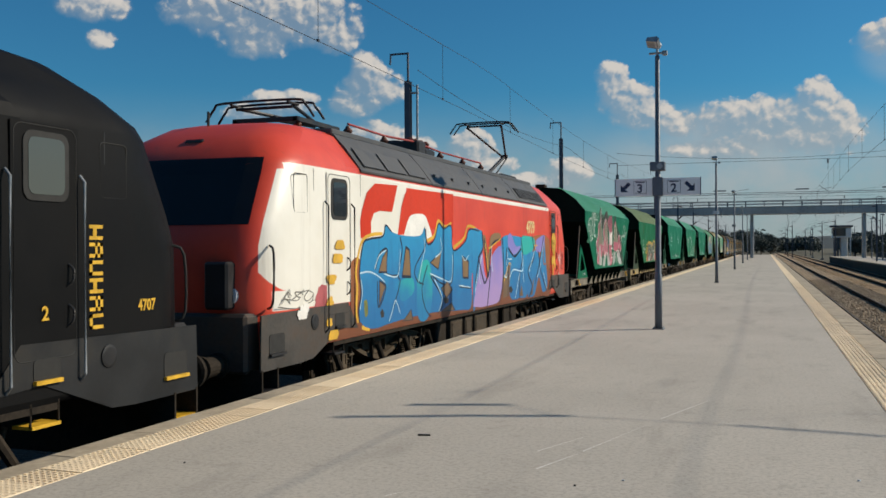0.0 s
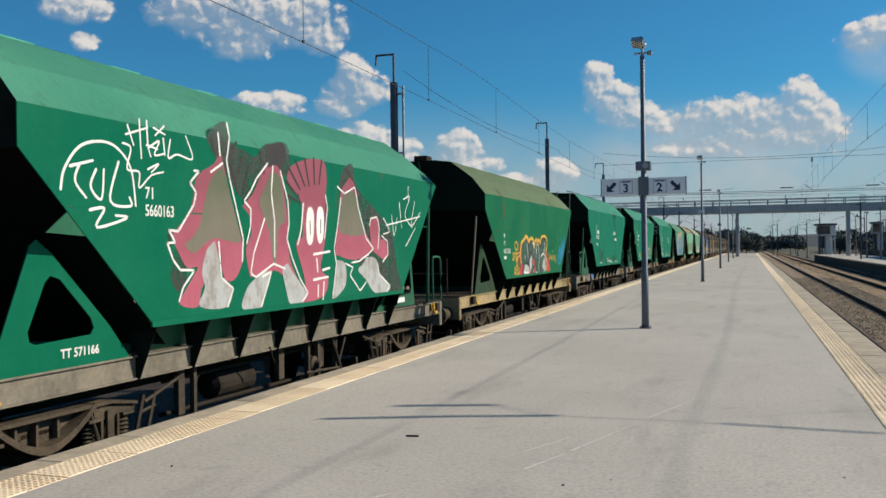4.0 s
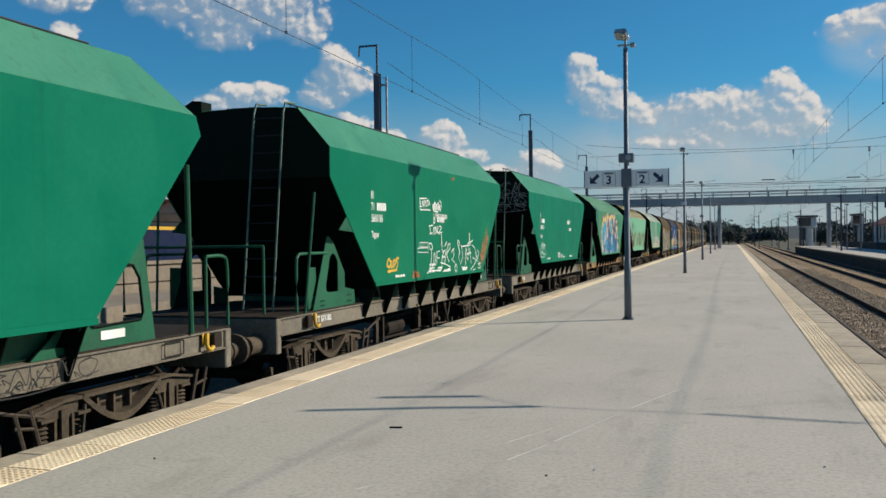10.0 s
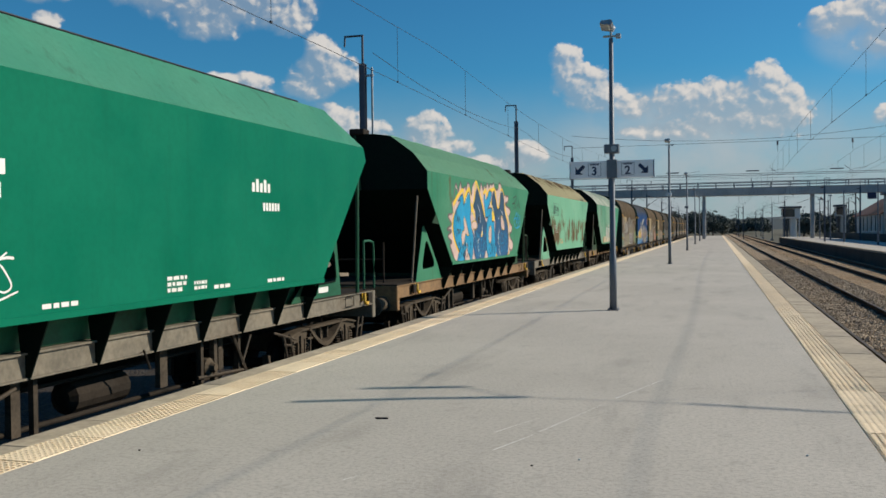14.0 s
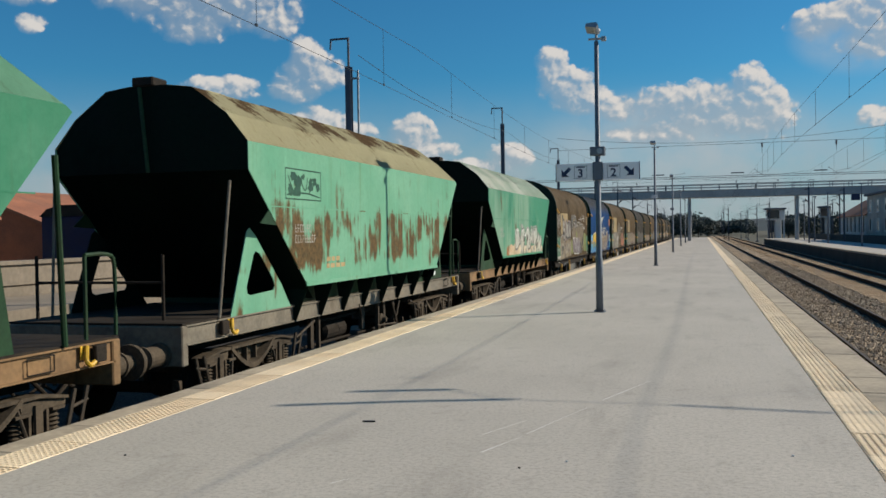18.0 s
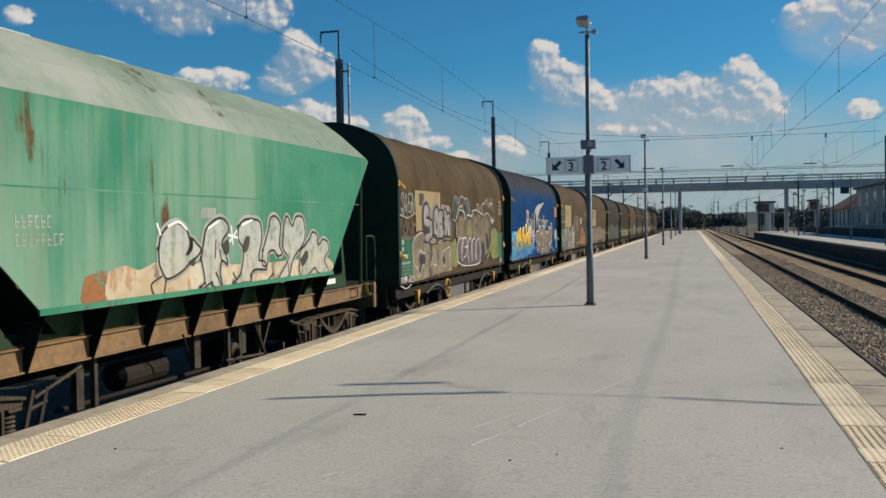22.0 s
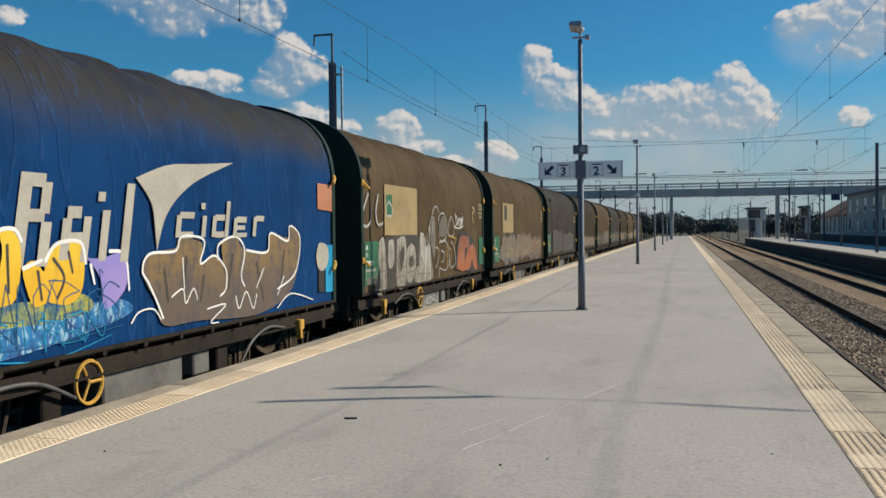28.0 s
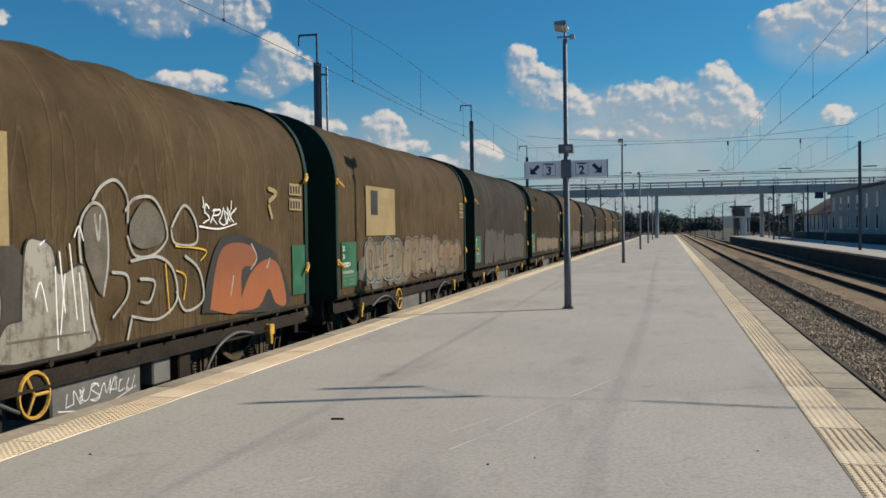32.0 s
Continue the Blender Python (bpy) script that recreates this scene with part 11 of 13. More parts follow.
fill(hop[6], "g_cyan", SX + 0.0034, [(3.08, 3.46), (3.2, 3.45), (3.32, 3.34), (3.52, 3.41), (3.71, 3.58), (3.97, 3.54), (3.92, 3.38), (3.75, 3.23), (3.58, 3.11), (3.91, 3.13), (4.05, 3.0), (3.98, 2.76), (4.25, 2.75), (4.28, 2.46), (4.39, 2.16), (4.54, 2.01), (4.37, 1.79), (3.99, 1.79), (3.51, 1.79), (3.35, 1.93), (3.32, 2.33), (3.36, 2.67), (3.49, 2.84), (3.25, 2.86), (3.19, 3.07), (3.11, 3.26)], label="light blue sprayed letter")
fill(hop[6], "g_deep", SX + 0.0028, [(3.98, 3.24), (4.06, 3.46), (4.29, 3.6), (4.43, 3.41), (4.65, 3.13), (4.81, 3.1), (4.98, 3.3), (5.07, 3.53), (5.25, 3.64), (5.48, 3.48), (5.54, 3.16), (5.68, 2.93), (5.94, 2.68), (6.06, 2.27), (5.96, 1.86), (5.6, 1.79), (4.59, 1.79), (4.45, 2.01), (4.31, 2.38), (4.4, 2.75), (4.26, 2.97), (4.05, 3.13)], label="dark blue sprayed letter")
lines(hop[6], "g_navy", SX + 0.0042, 0.016, ([(0.97, 3.4), (1.05, 3.28), (1.06, 3.14), (1.17, 3.21), (1.43, 3.42), (1.59, 3.46), (1.66, 3.38), (1.7, 3.18), (1.74, 3.04), (1.68, 2.83), (1.77, 2.66), (1.87, 2.49), (1.96, 2.37), (1.92, 2.07), (1.84, 1.79), (1.59, 1.79), (1.38, 1.94), (1.25, 2.08), (1.17, 2.0), (1.11, 1.87), (1.07, 1.79), (0.53, 1.79), (0.46, 1.85), (0.65, 2.04), (0.68, 2.01), (0.4, 2.19), (0.17, 2.43), (0.12, 2.69), (0.29, 2.94), (0.79, 3.24), (0.51, 3.21), (0.81, 3.35), (0.97, 3.4)],
      [(2.13, 3.27), (2.3, 3.51), (2.44, 3.57), (2.62, 3.42), (2.78, 3.24), (3.0, 3.03), (3.19, 2.8), (3.36, 2.7), (3.3, 2.4), (3.33, 2.0), (3.15, 1.79), (2.72, 1.79), (2.18, 1.79), (2.04, 1.95), (1.95, 2.19), (2.01, 2.48), (1.97, 2.66), (2.18, 2.76), (2.18, 3.0), (1.99, 3.13), (2.13, 3.27)],
      [(3.08, 3.46), (3.2, 3.45), (3.32, 3.34), (3.52, 3.41), (3.71, 3.58), (3.97, 3.54), (3.92, 3.38), (3.75, 3.23), (3.58, 3.11), (3.91, 3.13), (4.05, 3.0), (3.98, 2.76), (4.25, 2.75), (4.28, 2.46), (4.39, 2.16), (4.54, 2.01), (4.37, 1.79), (3.99, 1.79), (3.51, 1.79), (3.35, 1.93), (3.32, 2.33), (3.36, 2.67), (3.49, 2.84), (3.25, 2.86), (3.19, 3.07), (3.11, 3.26), (3.08, 3.46)],
      [(3.98, 3.24), (4.06, 3.46), (4.29, 3.6), (4.43, 3.41), (4.65, 3.13), (4.81, 3.1), (4.98, 3.3), (5.07, 3.53), (5.25, 3.64), (5.48, 3.48), (5.54, 3.16), (5.68, 2.93), (5.94, 2.68), (6.06, 2.27), (5.96, 1.86), (5.6, 1.79), (4.59, 1.79), (4.45, 2.01), (4.31, 2.38), (4.4, 2.75), (4.26, 2.97), (4.05, 3.13), (3.98, 3.24)],))
fill(hop[6], "g_peach", SX + 0.0044, [(0.82, 2.37), (0.94, 2.5), (1.1, 2.54), (1.05, 2.76), (1.12, 2.84), (1.32, 2.66), (1.49, 2.4), (1.2, 2.43), (1.09, 2.28), (0.98, 2.17), (0.88, 2.21)])
fill(hop[6], "g_peach", SX + 0.0044, [(1.75, 2.69), (1.96, 2.75), (2.22, 2.75), (2.34, 2.67), (2.29, 2.57), (2.16, 2.54), (2.06, 2.57), (1.86, 2.51)])
fill(hop[6], "g_peach", SX + 0.0044, [(3.63, 2.57), (3.75, 2.62), (3.9, 2.57), (3.89, 2.28), (3.73, 2.18), (3.6, 2.33)])
fill(hop[6], "g_peach", SX + 0.0044, [(5.08, 2.87), (5.21, 2.92), (5.47, 2.72), (5.51, 2.56), (5.28, 2.53), (5.1, 2.64)])
fill(hop[6], "g_peach", SX + 0.0044, [(1.14, 1.79), (1.18, 1.99), (1.3, 2.09), (1.42, 1.97), (1.59, 1.79)])
fill(hop[6], "g_peach", SX + 0.0044, [(1.81, 1.79), (1.94, 1.96), (2.13, 1.79)])
fill(hop[6], "g_peach", SX + 0.0044, [(3.07, 1.79), (3.28, 2.0), (3.47, 1.79)])
lines(hop[6], "g_yellow", SX + 0.0050, 0.018, ([(0.82, 2.37), (0.94, 2.5), (1.1, 2.54), (1.05, 2.76), (1.12, 2.84), (1.32, 2.66), (1.49, 2.4), (1.2, 2.43), (1.09, 2.28), (0.98, 2.17), (0.88, 2.21), (0.82, 2.37)],
      [(1.75, 2.69), (1.96, 2.75), (2.22, 2.75), (2.34, 2.67), (2.29, 2.57), (2.16, 2.54), (2.06, 2.57), (1.86, 2.51), (1.75, 2.69)],
      [(3.63, 2.57), (3.75, 2.62), (3.9, 2.57), (3.89, 2.28), (3.73, 2.18), (3.6, 2.33), (3.63, 2.57)],
      [(5.08, 2.87), (5.21, 2.92), (5.47, 2.72), (5.51, 2.56), (5.28, 2.53), (5.1, 2.64), (5.08, 2.87)],))
lines(hop[6], "g_navy", SX + 0.0053, 0.010, ([(0.82, 2.37), (0.94, 2.5), (1.1, 2.54), (1.05, 2.76), (1.12, 2.84), (1.32, 2.66), (1.49, 2.4), (1.2, 2.43), (1.09, 2.28), (0.98, 2.17), (0.88, 2.21), (0.82, 2.37)],
      [(1.75, 2.69), (1.96, 2.75), (2.22, 2.75), (2.34, 2.67), (2.29, 2.57), (2.16, 2.54), (2.06, 2.57), (1.86, 2.51), (1.75, 2.69)],
      [(3.63, 2.57), (3.75, 2.62), (3.9, 2.57), (3.89, 2.28), (3.73, 2.18), (3.6, 2.33), (3.63, 2.57)],
      [(5.08, 2.87), (5.21, 2.92), (5.47, 2.72), (5.51, 2.56), (5.28, 2.53), (5.1, 2.64), (5.08, 2.87)],
      [(1.14, 1.79), (1.18, 1.99), (1.3, 2.09), (1.42, 1.97), (1.59, 1.79), (1.14, 1.79)],
      [(1.81, 1.79), (1.94, 1.96), (2.13, 1.79), (1.81, 1.79)],
      [(3.07, 1.79), (3.28, 2.0), (3.47, 1.79), (3.07, 1.79)],))
fill(hop[6], "g_yellow", SX + 0.0046, [(3.98, 3.03), (4.12, 3.0), (4.32, 2.85), (4.04, 2.77)])
fill(hop[6], "g_yellow", SX + 0.0046, [(4.36, 1.79), (4.47, 1.9), (4.57, 1.79)], 1)
fill(hop[6], "g_yellow", SX + 0.0046, [(2.75, 2.43), (2.89, 2.51), (2.93, 2.41), (2.74, 2.34)])
fill(hop[6], "g_dark", SX + 0.0046, [(2.43, 2.84), (2.6, 2.88), (2.6, 2.73), (2.46, 2.69)])
lines(hop[6], "white", SX + 0.0056, 0.012, ([(0.51, 3.21), (0.3, 3.05), (0.17, 2.87)],
      [(1.21, 3.2), (1.34, 3.33), (1.57, 3.45)],
      [(2.42, 3.16), (2.6, 3.01), (2.7, 2.73)],
      [(2.87, 2.64), (2.88, 2.41)],
      [(2.52, 2.32), (2.41, 2.2), (2.45, 2.04), (2.67, 1.84)],
      [(3.18, 3.43), (3.32, 3.32)],
      [(4.82, 3.44), (5.08, 3.61), (5.24, 3.58)],
      [(4.86, 2.56), (4.74, 2.3), (4.76, 2.07), (5.0, 1.83)],
      [(5.05, 3.07), (5.39, 2.96)],
      [(6.02, 2.69), (6.1, 2.27), (5.98, 1.85)],
      [(1.96, 2.52), (2.05, 2.42), (1.98, 2.25)],
      [(4.72, 2.9), (4.8, 2.83)],
      [(3.98, 3.21), (4.19, 3.06)],
      [(3.27, 1.97), (3.35, 1.79)],
      [(1.26, 2.22), (1.38, 2.04)],))
lines(hop[6], "g_dark", SX + 0.0058, 0.012, ([(0.33, 2.9), (0.4, 2.96), (0.42, 2.91), (0.35, 2.87)],
      [(0.35, 2.73), (0.46, 2.76), (0.5, 2.86), (0.57, 2.71), (0.64, 2.84), (0.71, 2.7)],
      [(0.68, 2.81), (0.76, 2.62)],
      [(0.31, 2.51), (0.38, 2.39)],
      [(0.41, 2.43), (0.45, 2.55), (0.56, 2.5), (0.52, 2.42)],
      [(0.6, 2.55), (0.57, 2.45), (0.76, 2.55), (0.69, 2.44)],
      [(3.24, 2.87), (3.65, 2.89), (3.94, 3.09)],
      [(3.57, 3.11), (3.4, 3.04)],))
lines(hop[6], "g_dark", SX + 0.0014, 0.014, ([(6.77, 3.48), (7.23, 3.55), (6.98, 3.36), (6.65, 3.3), (7.0, 3.31), (6.75, 3.11)],
      [(7.21, 3.5), (7.13, 3.18), (7.55, 3.34)],
      [(7.55, 3.43), (7.68, 3.2), (7.76, 3.37)],))
lines(hop[6], "g_cyan", SX + 0.0014, 0.022, ([(6.84, 2.78), (7.3, 3.05), (7.17, 2.69), (7.53, 3.02), (7.39, 2.6), (7.77, 2.97), (7.7, 2.65), (7.05, 2.6), (6.89, 2.87), (7.64, 2.83)],))
r6 = random.Random(6)
for ya, yb, za, zb, mat, n in ((2.1, 3.2, 1.86, 2.42, 'g_cyan', 70), (4.61, 5.89, 1.86, 2.42, 'g_cyan', 80), (3.46, 4.37, 1.84, 2.15, 'g_navy', 26), (0.54, 1.69, 1.84, 2.2, 'g_navy', 60)):
    tagged(bars(hop[6], [(p, p + 0.035, q, q + 0.055) for p, q in ((r6.uniform(ya, yb), r6.uniform(za, zb)) for _ in range(n))], mat, SX + 0.0045, "graffiti_dots"), kind="stuff")
# bleached hopper: pale bubble letters over a cream ground
fill(hop[8], "g_cream", SX + 0.0006, [(1.06, 2.09), (1.36, 2.14), (1.62, 2.08), (1.97, 2.15), (2.19, 1.98), (2.93, 2.11), (3.81, 2.05), (4.87, 2.03), (5.86, 2.04), (7.02, 2.03), (7.16, 1.79), (5.12, 1.79), (2.92, 1.79), (1.74, 1.79), (1.04, 1.79)], label="stained cream sprayed ground")
fill(hop[8], "g_rust", SX + 0.0005, [(0.67, 2.05), (1.0, 2.11), (1.17, 1.92), (0.99, 1.79), (0.61, 1.79)])
lines(hop[8], "chalk", SX + 0.0012, 0.060, ([(2.01, 2.31), (2.05, 2.44), (2.17, 2.54), (2.36, 2.6), (2.52, 2.57), (2.64, 2.49), (2.69, 2.34), (2.61, 2.22), (2.73, 2.28), (2.75, 2.4), (2.85, 2.34), (2.94, 2.28), (2.89, 2.21), (2.67, 2.11), (2.46, 2.01), (2.18, 1.95), (2.07, 2.04), (2.01, 2.15), (2.01, 2.31)],
      [(2.94, 2.16), (3.02, 2.39), (3.09, 2.53), (3.28, 2.63), (3.48, 2.66), (3.63, 2.59), (3.65, 2.49), (3.52, 2.4), (3.47, 2.31), (3.57, 2.19), (3.61, 2.06), (3.46, 2.11), (3.41, 1.95), (3.45, 1.79), (3.24, 1.79), (3.2, 1.85), (3.01, 1.79), (2.9, 1.79), (3.02, 1.87), (2.98, 2.05), (2.94, 2.16)],
      [(3.94, 2.55), (4.11, 2.64), (4.4, 2.65), (4.59, 2.59), (4.62, 2.36), (4.51, 2.1), (4.69, 2.05), (4.75, 1.94), (4.49, 1.95), (4.32, 1.93), (4.24, 1.79), (4.13, 1.79), (3.75, 1.79), (3.97, 1.92), (4.07, 2.23), (3.93, 2.37), (3.94, 2.55)],
      [(4.65, 2.21), (4.83, 2.49), (4.92, 2.67), (5.1, 2.69), (5.24, 2.56), (5.19, 2.28), (5.29, 2.15), (5.14, 2.12), (5.01, 2.2), (4.83, 2.17), (4.77, 2.0), (4.62, 2.01), (4.65, 2.21)],
      [(5.31, 2.26), (5.36, 2.56), (5.48, 2.7), (5.67, 2.55), (5.79, 2.69), (6.05, 2.68), (6.14, 2.48), (6.07, 2.28), (5.86, 2.17), (5.65, 2.03), (5.49, 1.8), (5.17, 1.79), (5.49, 2.05), (5.35, 2.19), (5.31, 2.26)],
      [(5.94, 2.17), (6.26, 2.32), (6.43, 2.45), (6.61, 2.4), (6.66, 2.24), (6.86, 2.33), (7.07, 2.27), (7.08, 2.13), (6.9, 1.99), (7.07, 1.79), (6.65, 1.79), (6.49, 1.88), (6.24, 1.79), (5.92, 1.8), (5.94, 2.17)],))
fill(hop[8], "g_worn_grey", SX + 0.0020, [(2.01, 2.31), (2.05, 2.44), (2.17, 2.54), (2.36, 2.6), (2.52, 2.57), (2.64, 2.49), (2.69, 2.34), (2.61, 2.22), (2.73, 2.28), (2.75, 2.4), (2.85, 2.34), (2.94, 2.28), (2.89, 2.21), (2.67, 2.11), (2.46, 2.01), (2.18, 1.95), (2.07, 2.04), (2.01, 2.15)], label="pale bubble letter with dark outlines")
fill(hop[8], "g_worn_grey", SX + 0.0023, [(2.94, 2.16), (3.02, 2.39), (3.09, 2.53), (3.28, 2.63), (3.48, 2.66), (3.63, 2.59), (3.65, 2.49), (3.52, 2.4), (3.47, 2.31), (3.57, 2.19), (3.61, 2.06), (3.46, 2.11), (3.41, 1.95), (3.45, 1.79), (3.24, 1.79), (3.2, 1.85), (3.01, 1.79), (2.9, 1.79), (3.02, 1.87), (2.98, 2.05)], label="pale bubble letter with dark outlines")
fill(hop[8], "g_worn_grey", SX + 0.0026, [(3.94, 2.55), (4.11, 2.64), (4.4, 2.65), (4.59, 2.59), (4.62, 2.36), (4.51, 2.1), (4.69, 2.05), (4.75, 1.94), (4.49, 1.95), (4.32, 1.93), (4.24, 1.79), (4.13, 1.79), (3.75, 1.79), (3.97, 1.92), (4.07, 2.23), (3.93, 2.37)], label="pale bubble letter with dark outlines")
fill(hop[8], "g_worn_grey", SX + 0.0029, [(4.65, 2.21), (4.83, 2.49), (4.92, 2.67), (5.1, 2.69), (5.24, 2.56), (5.19, 2.28), (5.29, 2.15), (5.14, 2.12), (5.01, 2.2), (4.83, 2.17), (4.77, 2.0), (4.62, 2.01)], label="pale bubble letter with dark outlines")
fill(hop[8], "g_worn_grey", SX + 0.0032, [(5.31, 2.26), (5.36, 2.56), (5.48, 2.7), (5.67, 2.55), (5.79, 2.69), (6.05, 2.68), (6.14, 2.48), (6.07, 2.28), (5.86, 2.17), (5.65, 2.03), (5.49, 1.8), (5.17, 1.79), (5.49, 2.05), (5.35, 2.19)], label="pale bubble letter with dark outlines")
fill(hop[8], "g_worn_grey", SX + 0.0035, [(5.94, 2.17), (6.26, 2.32), (6.43, 2.45), (6.61, 2.4), (6.66, 2.24), (6.86, 2.33), (7.07, 2.27), (7.08, 2.13), (6.9, 1.99), (7.07, 1.79), (6.65, 1.79), (6.49, 1.88), (6.24, 1.79), (5.92, 1.8)], label="pale bubble letter with dark outlines")
lines(hop[8], "g_dark", SX + 0.0042, 0.018, ([(2.01, 2.31), (2.05, 2.44), (2.17, 2.54), (2.36, 2.6), (2.52, 2.57), (2.64, 2.49), (2.69, 2.34), (2.61, 2.22), (2.73, 2.28), (2.75, 2.4), (2.85, 2.34), (2.94, 2.28), (2.89, 2.21), (2.67, 2.11), (2.46, 2.01), (2.18, 1.95), (2.07, 2.04), (2.01, 2.15), (2.01, 2.31)],
      [(2.94, 2.16), (3.02, 2.39), (3.09, 2.53), (3.28, 2.63), (3.48, 2.66), (3.63, 2.59), (3.65, 2.49), (3.52, 2.4), (3.47, 2.31), (3.57, 2.19), (3.61, 2.06), (3.46, 2.11), (3.41, 1.95), (3.45, 1.79), (3.24, 1.79), (3.2, 1.85), (3.01, 1.79), (2.9, 1.79), (3.02, 1.87), (2.98, 2.05), (2.94, 2.16)],
      [(3.94, 2.55), (4.11, 2.64), (4.4, 2.65), (4.59, 2.59), (4.62, 2.36), (4.51, 2.1), (4.69, 2.05), (4.75, 1.94), (4.49, 1.95), (4.32, 1.93), (4.24, 1.79), (4.13, 1.79), (3.75, 1.79), (3.97, 1.92), (4.07, 2.23), (3.93, 2.37), (3.94, 2.55)],
      [(4.65, 2.21), (4.83, 2.49), (4.92, 2.67), (5.1, 2.69), (5.24, 2.56), (5.19, 2.28), (5.29, 2.15), (5.14, 2.12), (5.01, 2.2), (4.83, 2.17), (4.77, 2.0), (4.62, 2.01), (4.65, 2.21)],
      [(5.31, 2.26), (5.36, 2.56), (5.48, 2.7), (5.67, 2.55), (5.79, 2.69), (6.05, 2.68), (6.14, 2.48), (6.07, 2.28), (5.86, 2.17), (5.65, 2.03), (5.49, 1.8), (5.17, 1.79), (5.49, 2.05), (5.35, 2.19), (5.31, 2.26)],
      [(5.94, 2.17), (6.26, 2.32), (6.43, 2.45), (6.61, 2.4), (6.66, 2.24), (6.86, 2.33), (7.07, 2.27), (7.08, 2.13), (6.9, 1.99), (7.07, 1.79), (6.65, 1.79), (6.49, 1.88), (6.24, 1.79), (5.92, 1.8), (5.94, 2.17)],))
fill(hop[8], "g_soot", SX + 0.0040, [(4.04, 2.29), (4.14, 2.41), (4.26, 2.4), (4.19, 2.23), (4.06, 2.2)])
fill(hop[8], "g_soot", SX + 0.0040, [(3.47, 2.32), (3.64, 2.38), (3.66, 2.22), (3.53, 2.19)])
fill(hop[8], "g_soot", SX + 0.0040, [(5.93, 2.03), (6.17, 2.17), (6.25, 2.06), (6.01, 1.92)])
fill(hop[8], "g_soot", SX + 0.0040, [(2.63, 2.12), (2.8, 2.18), (2.77, 2.07)])
lines(hop[8], "g_dark", SX + 0.0043, 0.014, ([(2.15, 1.95), (2.1, 1.79)],
      [(3.02, 1.87), (3.06, 1.79)],
      [(3.3, 1.97), (3.44, 1.79)],
      [(3.76, 1.94), (3.86, 1.81), (3.71, 1.79)],
      [(4.25, 1.91), (4.27, 1.79)],
      [(5.0, 1.87), (4.79, 1.79)],
      [(5.48, 1.98), (5.52, 1.79)],
      [(1.88, 1.79), (1.85, 1.91), (2.07, 1.99)],
      [(3.32, 2.38), (3.29, 2.15)],
      [(3.41, 2.26), (3.45, 2.11)],
      [(5.07, 2.14), (5.17, 2.07)],))
lines(hop[8], "white", SX + 0.0046, 0.018, ([(3.73, 2.56), (3.77, 2.31)],
      [(3.64, 2.44), (3.91, 2.4)],
      [(3.68, 2.35), (3.88, 2.5)],
      [(1.98, 2.59), (2.05, 2.46)],
      [(2.21, 2.56), (2.44, 2.61), (2.62, 2.52)],
      [(3.13, 2.53), (3.42, 2.63)],
      [(4.03, 2.57), (4.34, 2.64)],))
bars(hop[8], [(2.96 + 0.078 * q, 3.02 + 0.078 * q, 2.66, 2.79) for q in range(5)], "chalk", SX, "owner_mark", "plain pale owner mark")
# blue covered wagon: yellow and brown letters over a mottled blue ground
fill(cur[2], "g_bluecloud", CX + 0.0004, [(-0.07, 1.58), (0.41, 1.8), (0.94, 1.82), (1.34, 1.86), (2.09, 1.8), (3.0, 1.78), (4.11, 1.8), (4.69, 1.79), (4.73, 1.61), (2.99, 1.39), (1.32, 1.34), (-0.08, 1.34)], label="mottled blue and cyan sprayed ground")
fill(cur[2], "g_greencloud", CX + 0.0008, [(0.41, 1.87), (0.94, 1.91), (1.34, 1.96), (1.78, 1.9), (2.1, 1.92), (2.62, 1.9), (3.31, 1.88), (3.99, 1.9), (4.13, 1.73), (3.53, 1.66), (2.62, 1.67), (1.77, 1.64), (1.33, 1.58), (0.4, 1.65)], label="mottled yellow green sprayed band")
fill(cur[2], "g_yellow", CX + 0.0014, [(0.63, 1.85), (0.63, 2.17), (0.73, 2.25), (0.88, 2.25), (0.94, 2.06), (1.08, 2.27), (1.24, 2.31), (1.28, 1.99), (1.2, 1.8)], label="yellow sprayed letter")
fill(cur[2], "g_yellow", CX + 0.0016, [(1.35, 1.91), (1.38, 2.31), (1.49, 2.39), (1.57, 2.22), (1.57, 1.94)], label="yellow sprayed letter")
fill(cur[2], "g_yellow", CX + 0.0018, [(1.55, 1.97), (1.6, 2.32), (1.75, 2.43), (1.91, 2.38), (1.95, 2.16), (2.11, 1.93), (2.09, 1.78), (1.87, 1.83), (1.78, 1.99), (1.67, 1.92)], label="yellow sprayed letter")
fill(cur[2], "g_yellow", CX + 0.0020, [(2.1, 2.03), (2.12, 2.28), (2.23, 2.36), (2.32, 2.4), (2.45, 2.46), (2.55, 2.36), (2.5, 2.19), (2.68, 2.24), (2.78, 2.12), (2.86, 2.35), (2.83, 2.53), (2.97, 2.55), (3.09, 2.41), (3.08, 2.11), (2.97, 1.88), (2.53, 1.88), (2.27, 1.93)], label="yellow sprayed letter")
fill(cur[2], "g_yellow", CX + 0.0022, [(3.15, 2.03), (3.12, 2.19), (3.27, 2.26), (3.41, 2.15), (3.43, 2.28), (3.6, 2.41), (3.96, 2.41), (4.02, 2.2), (3.96, 1.92), (3.75, 1.81), (3.47, 1.85), (3.26, 1.83)], label="yellow sprayed letter")
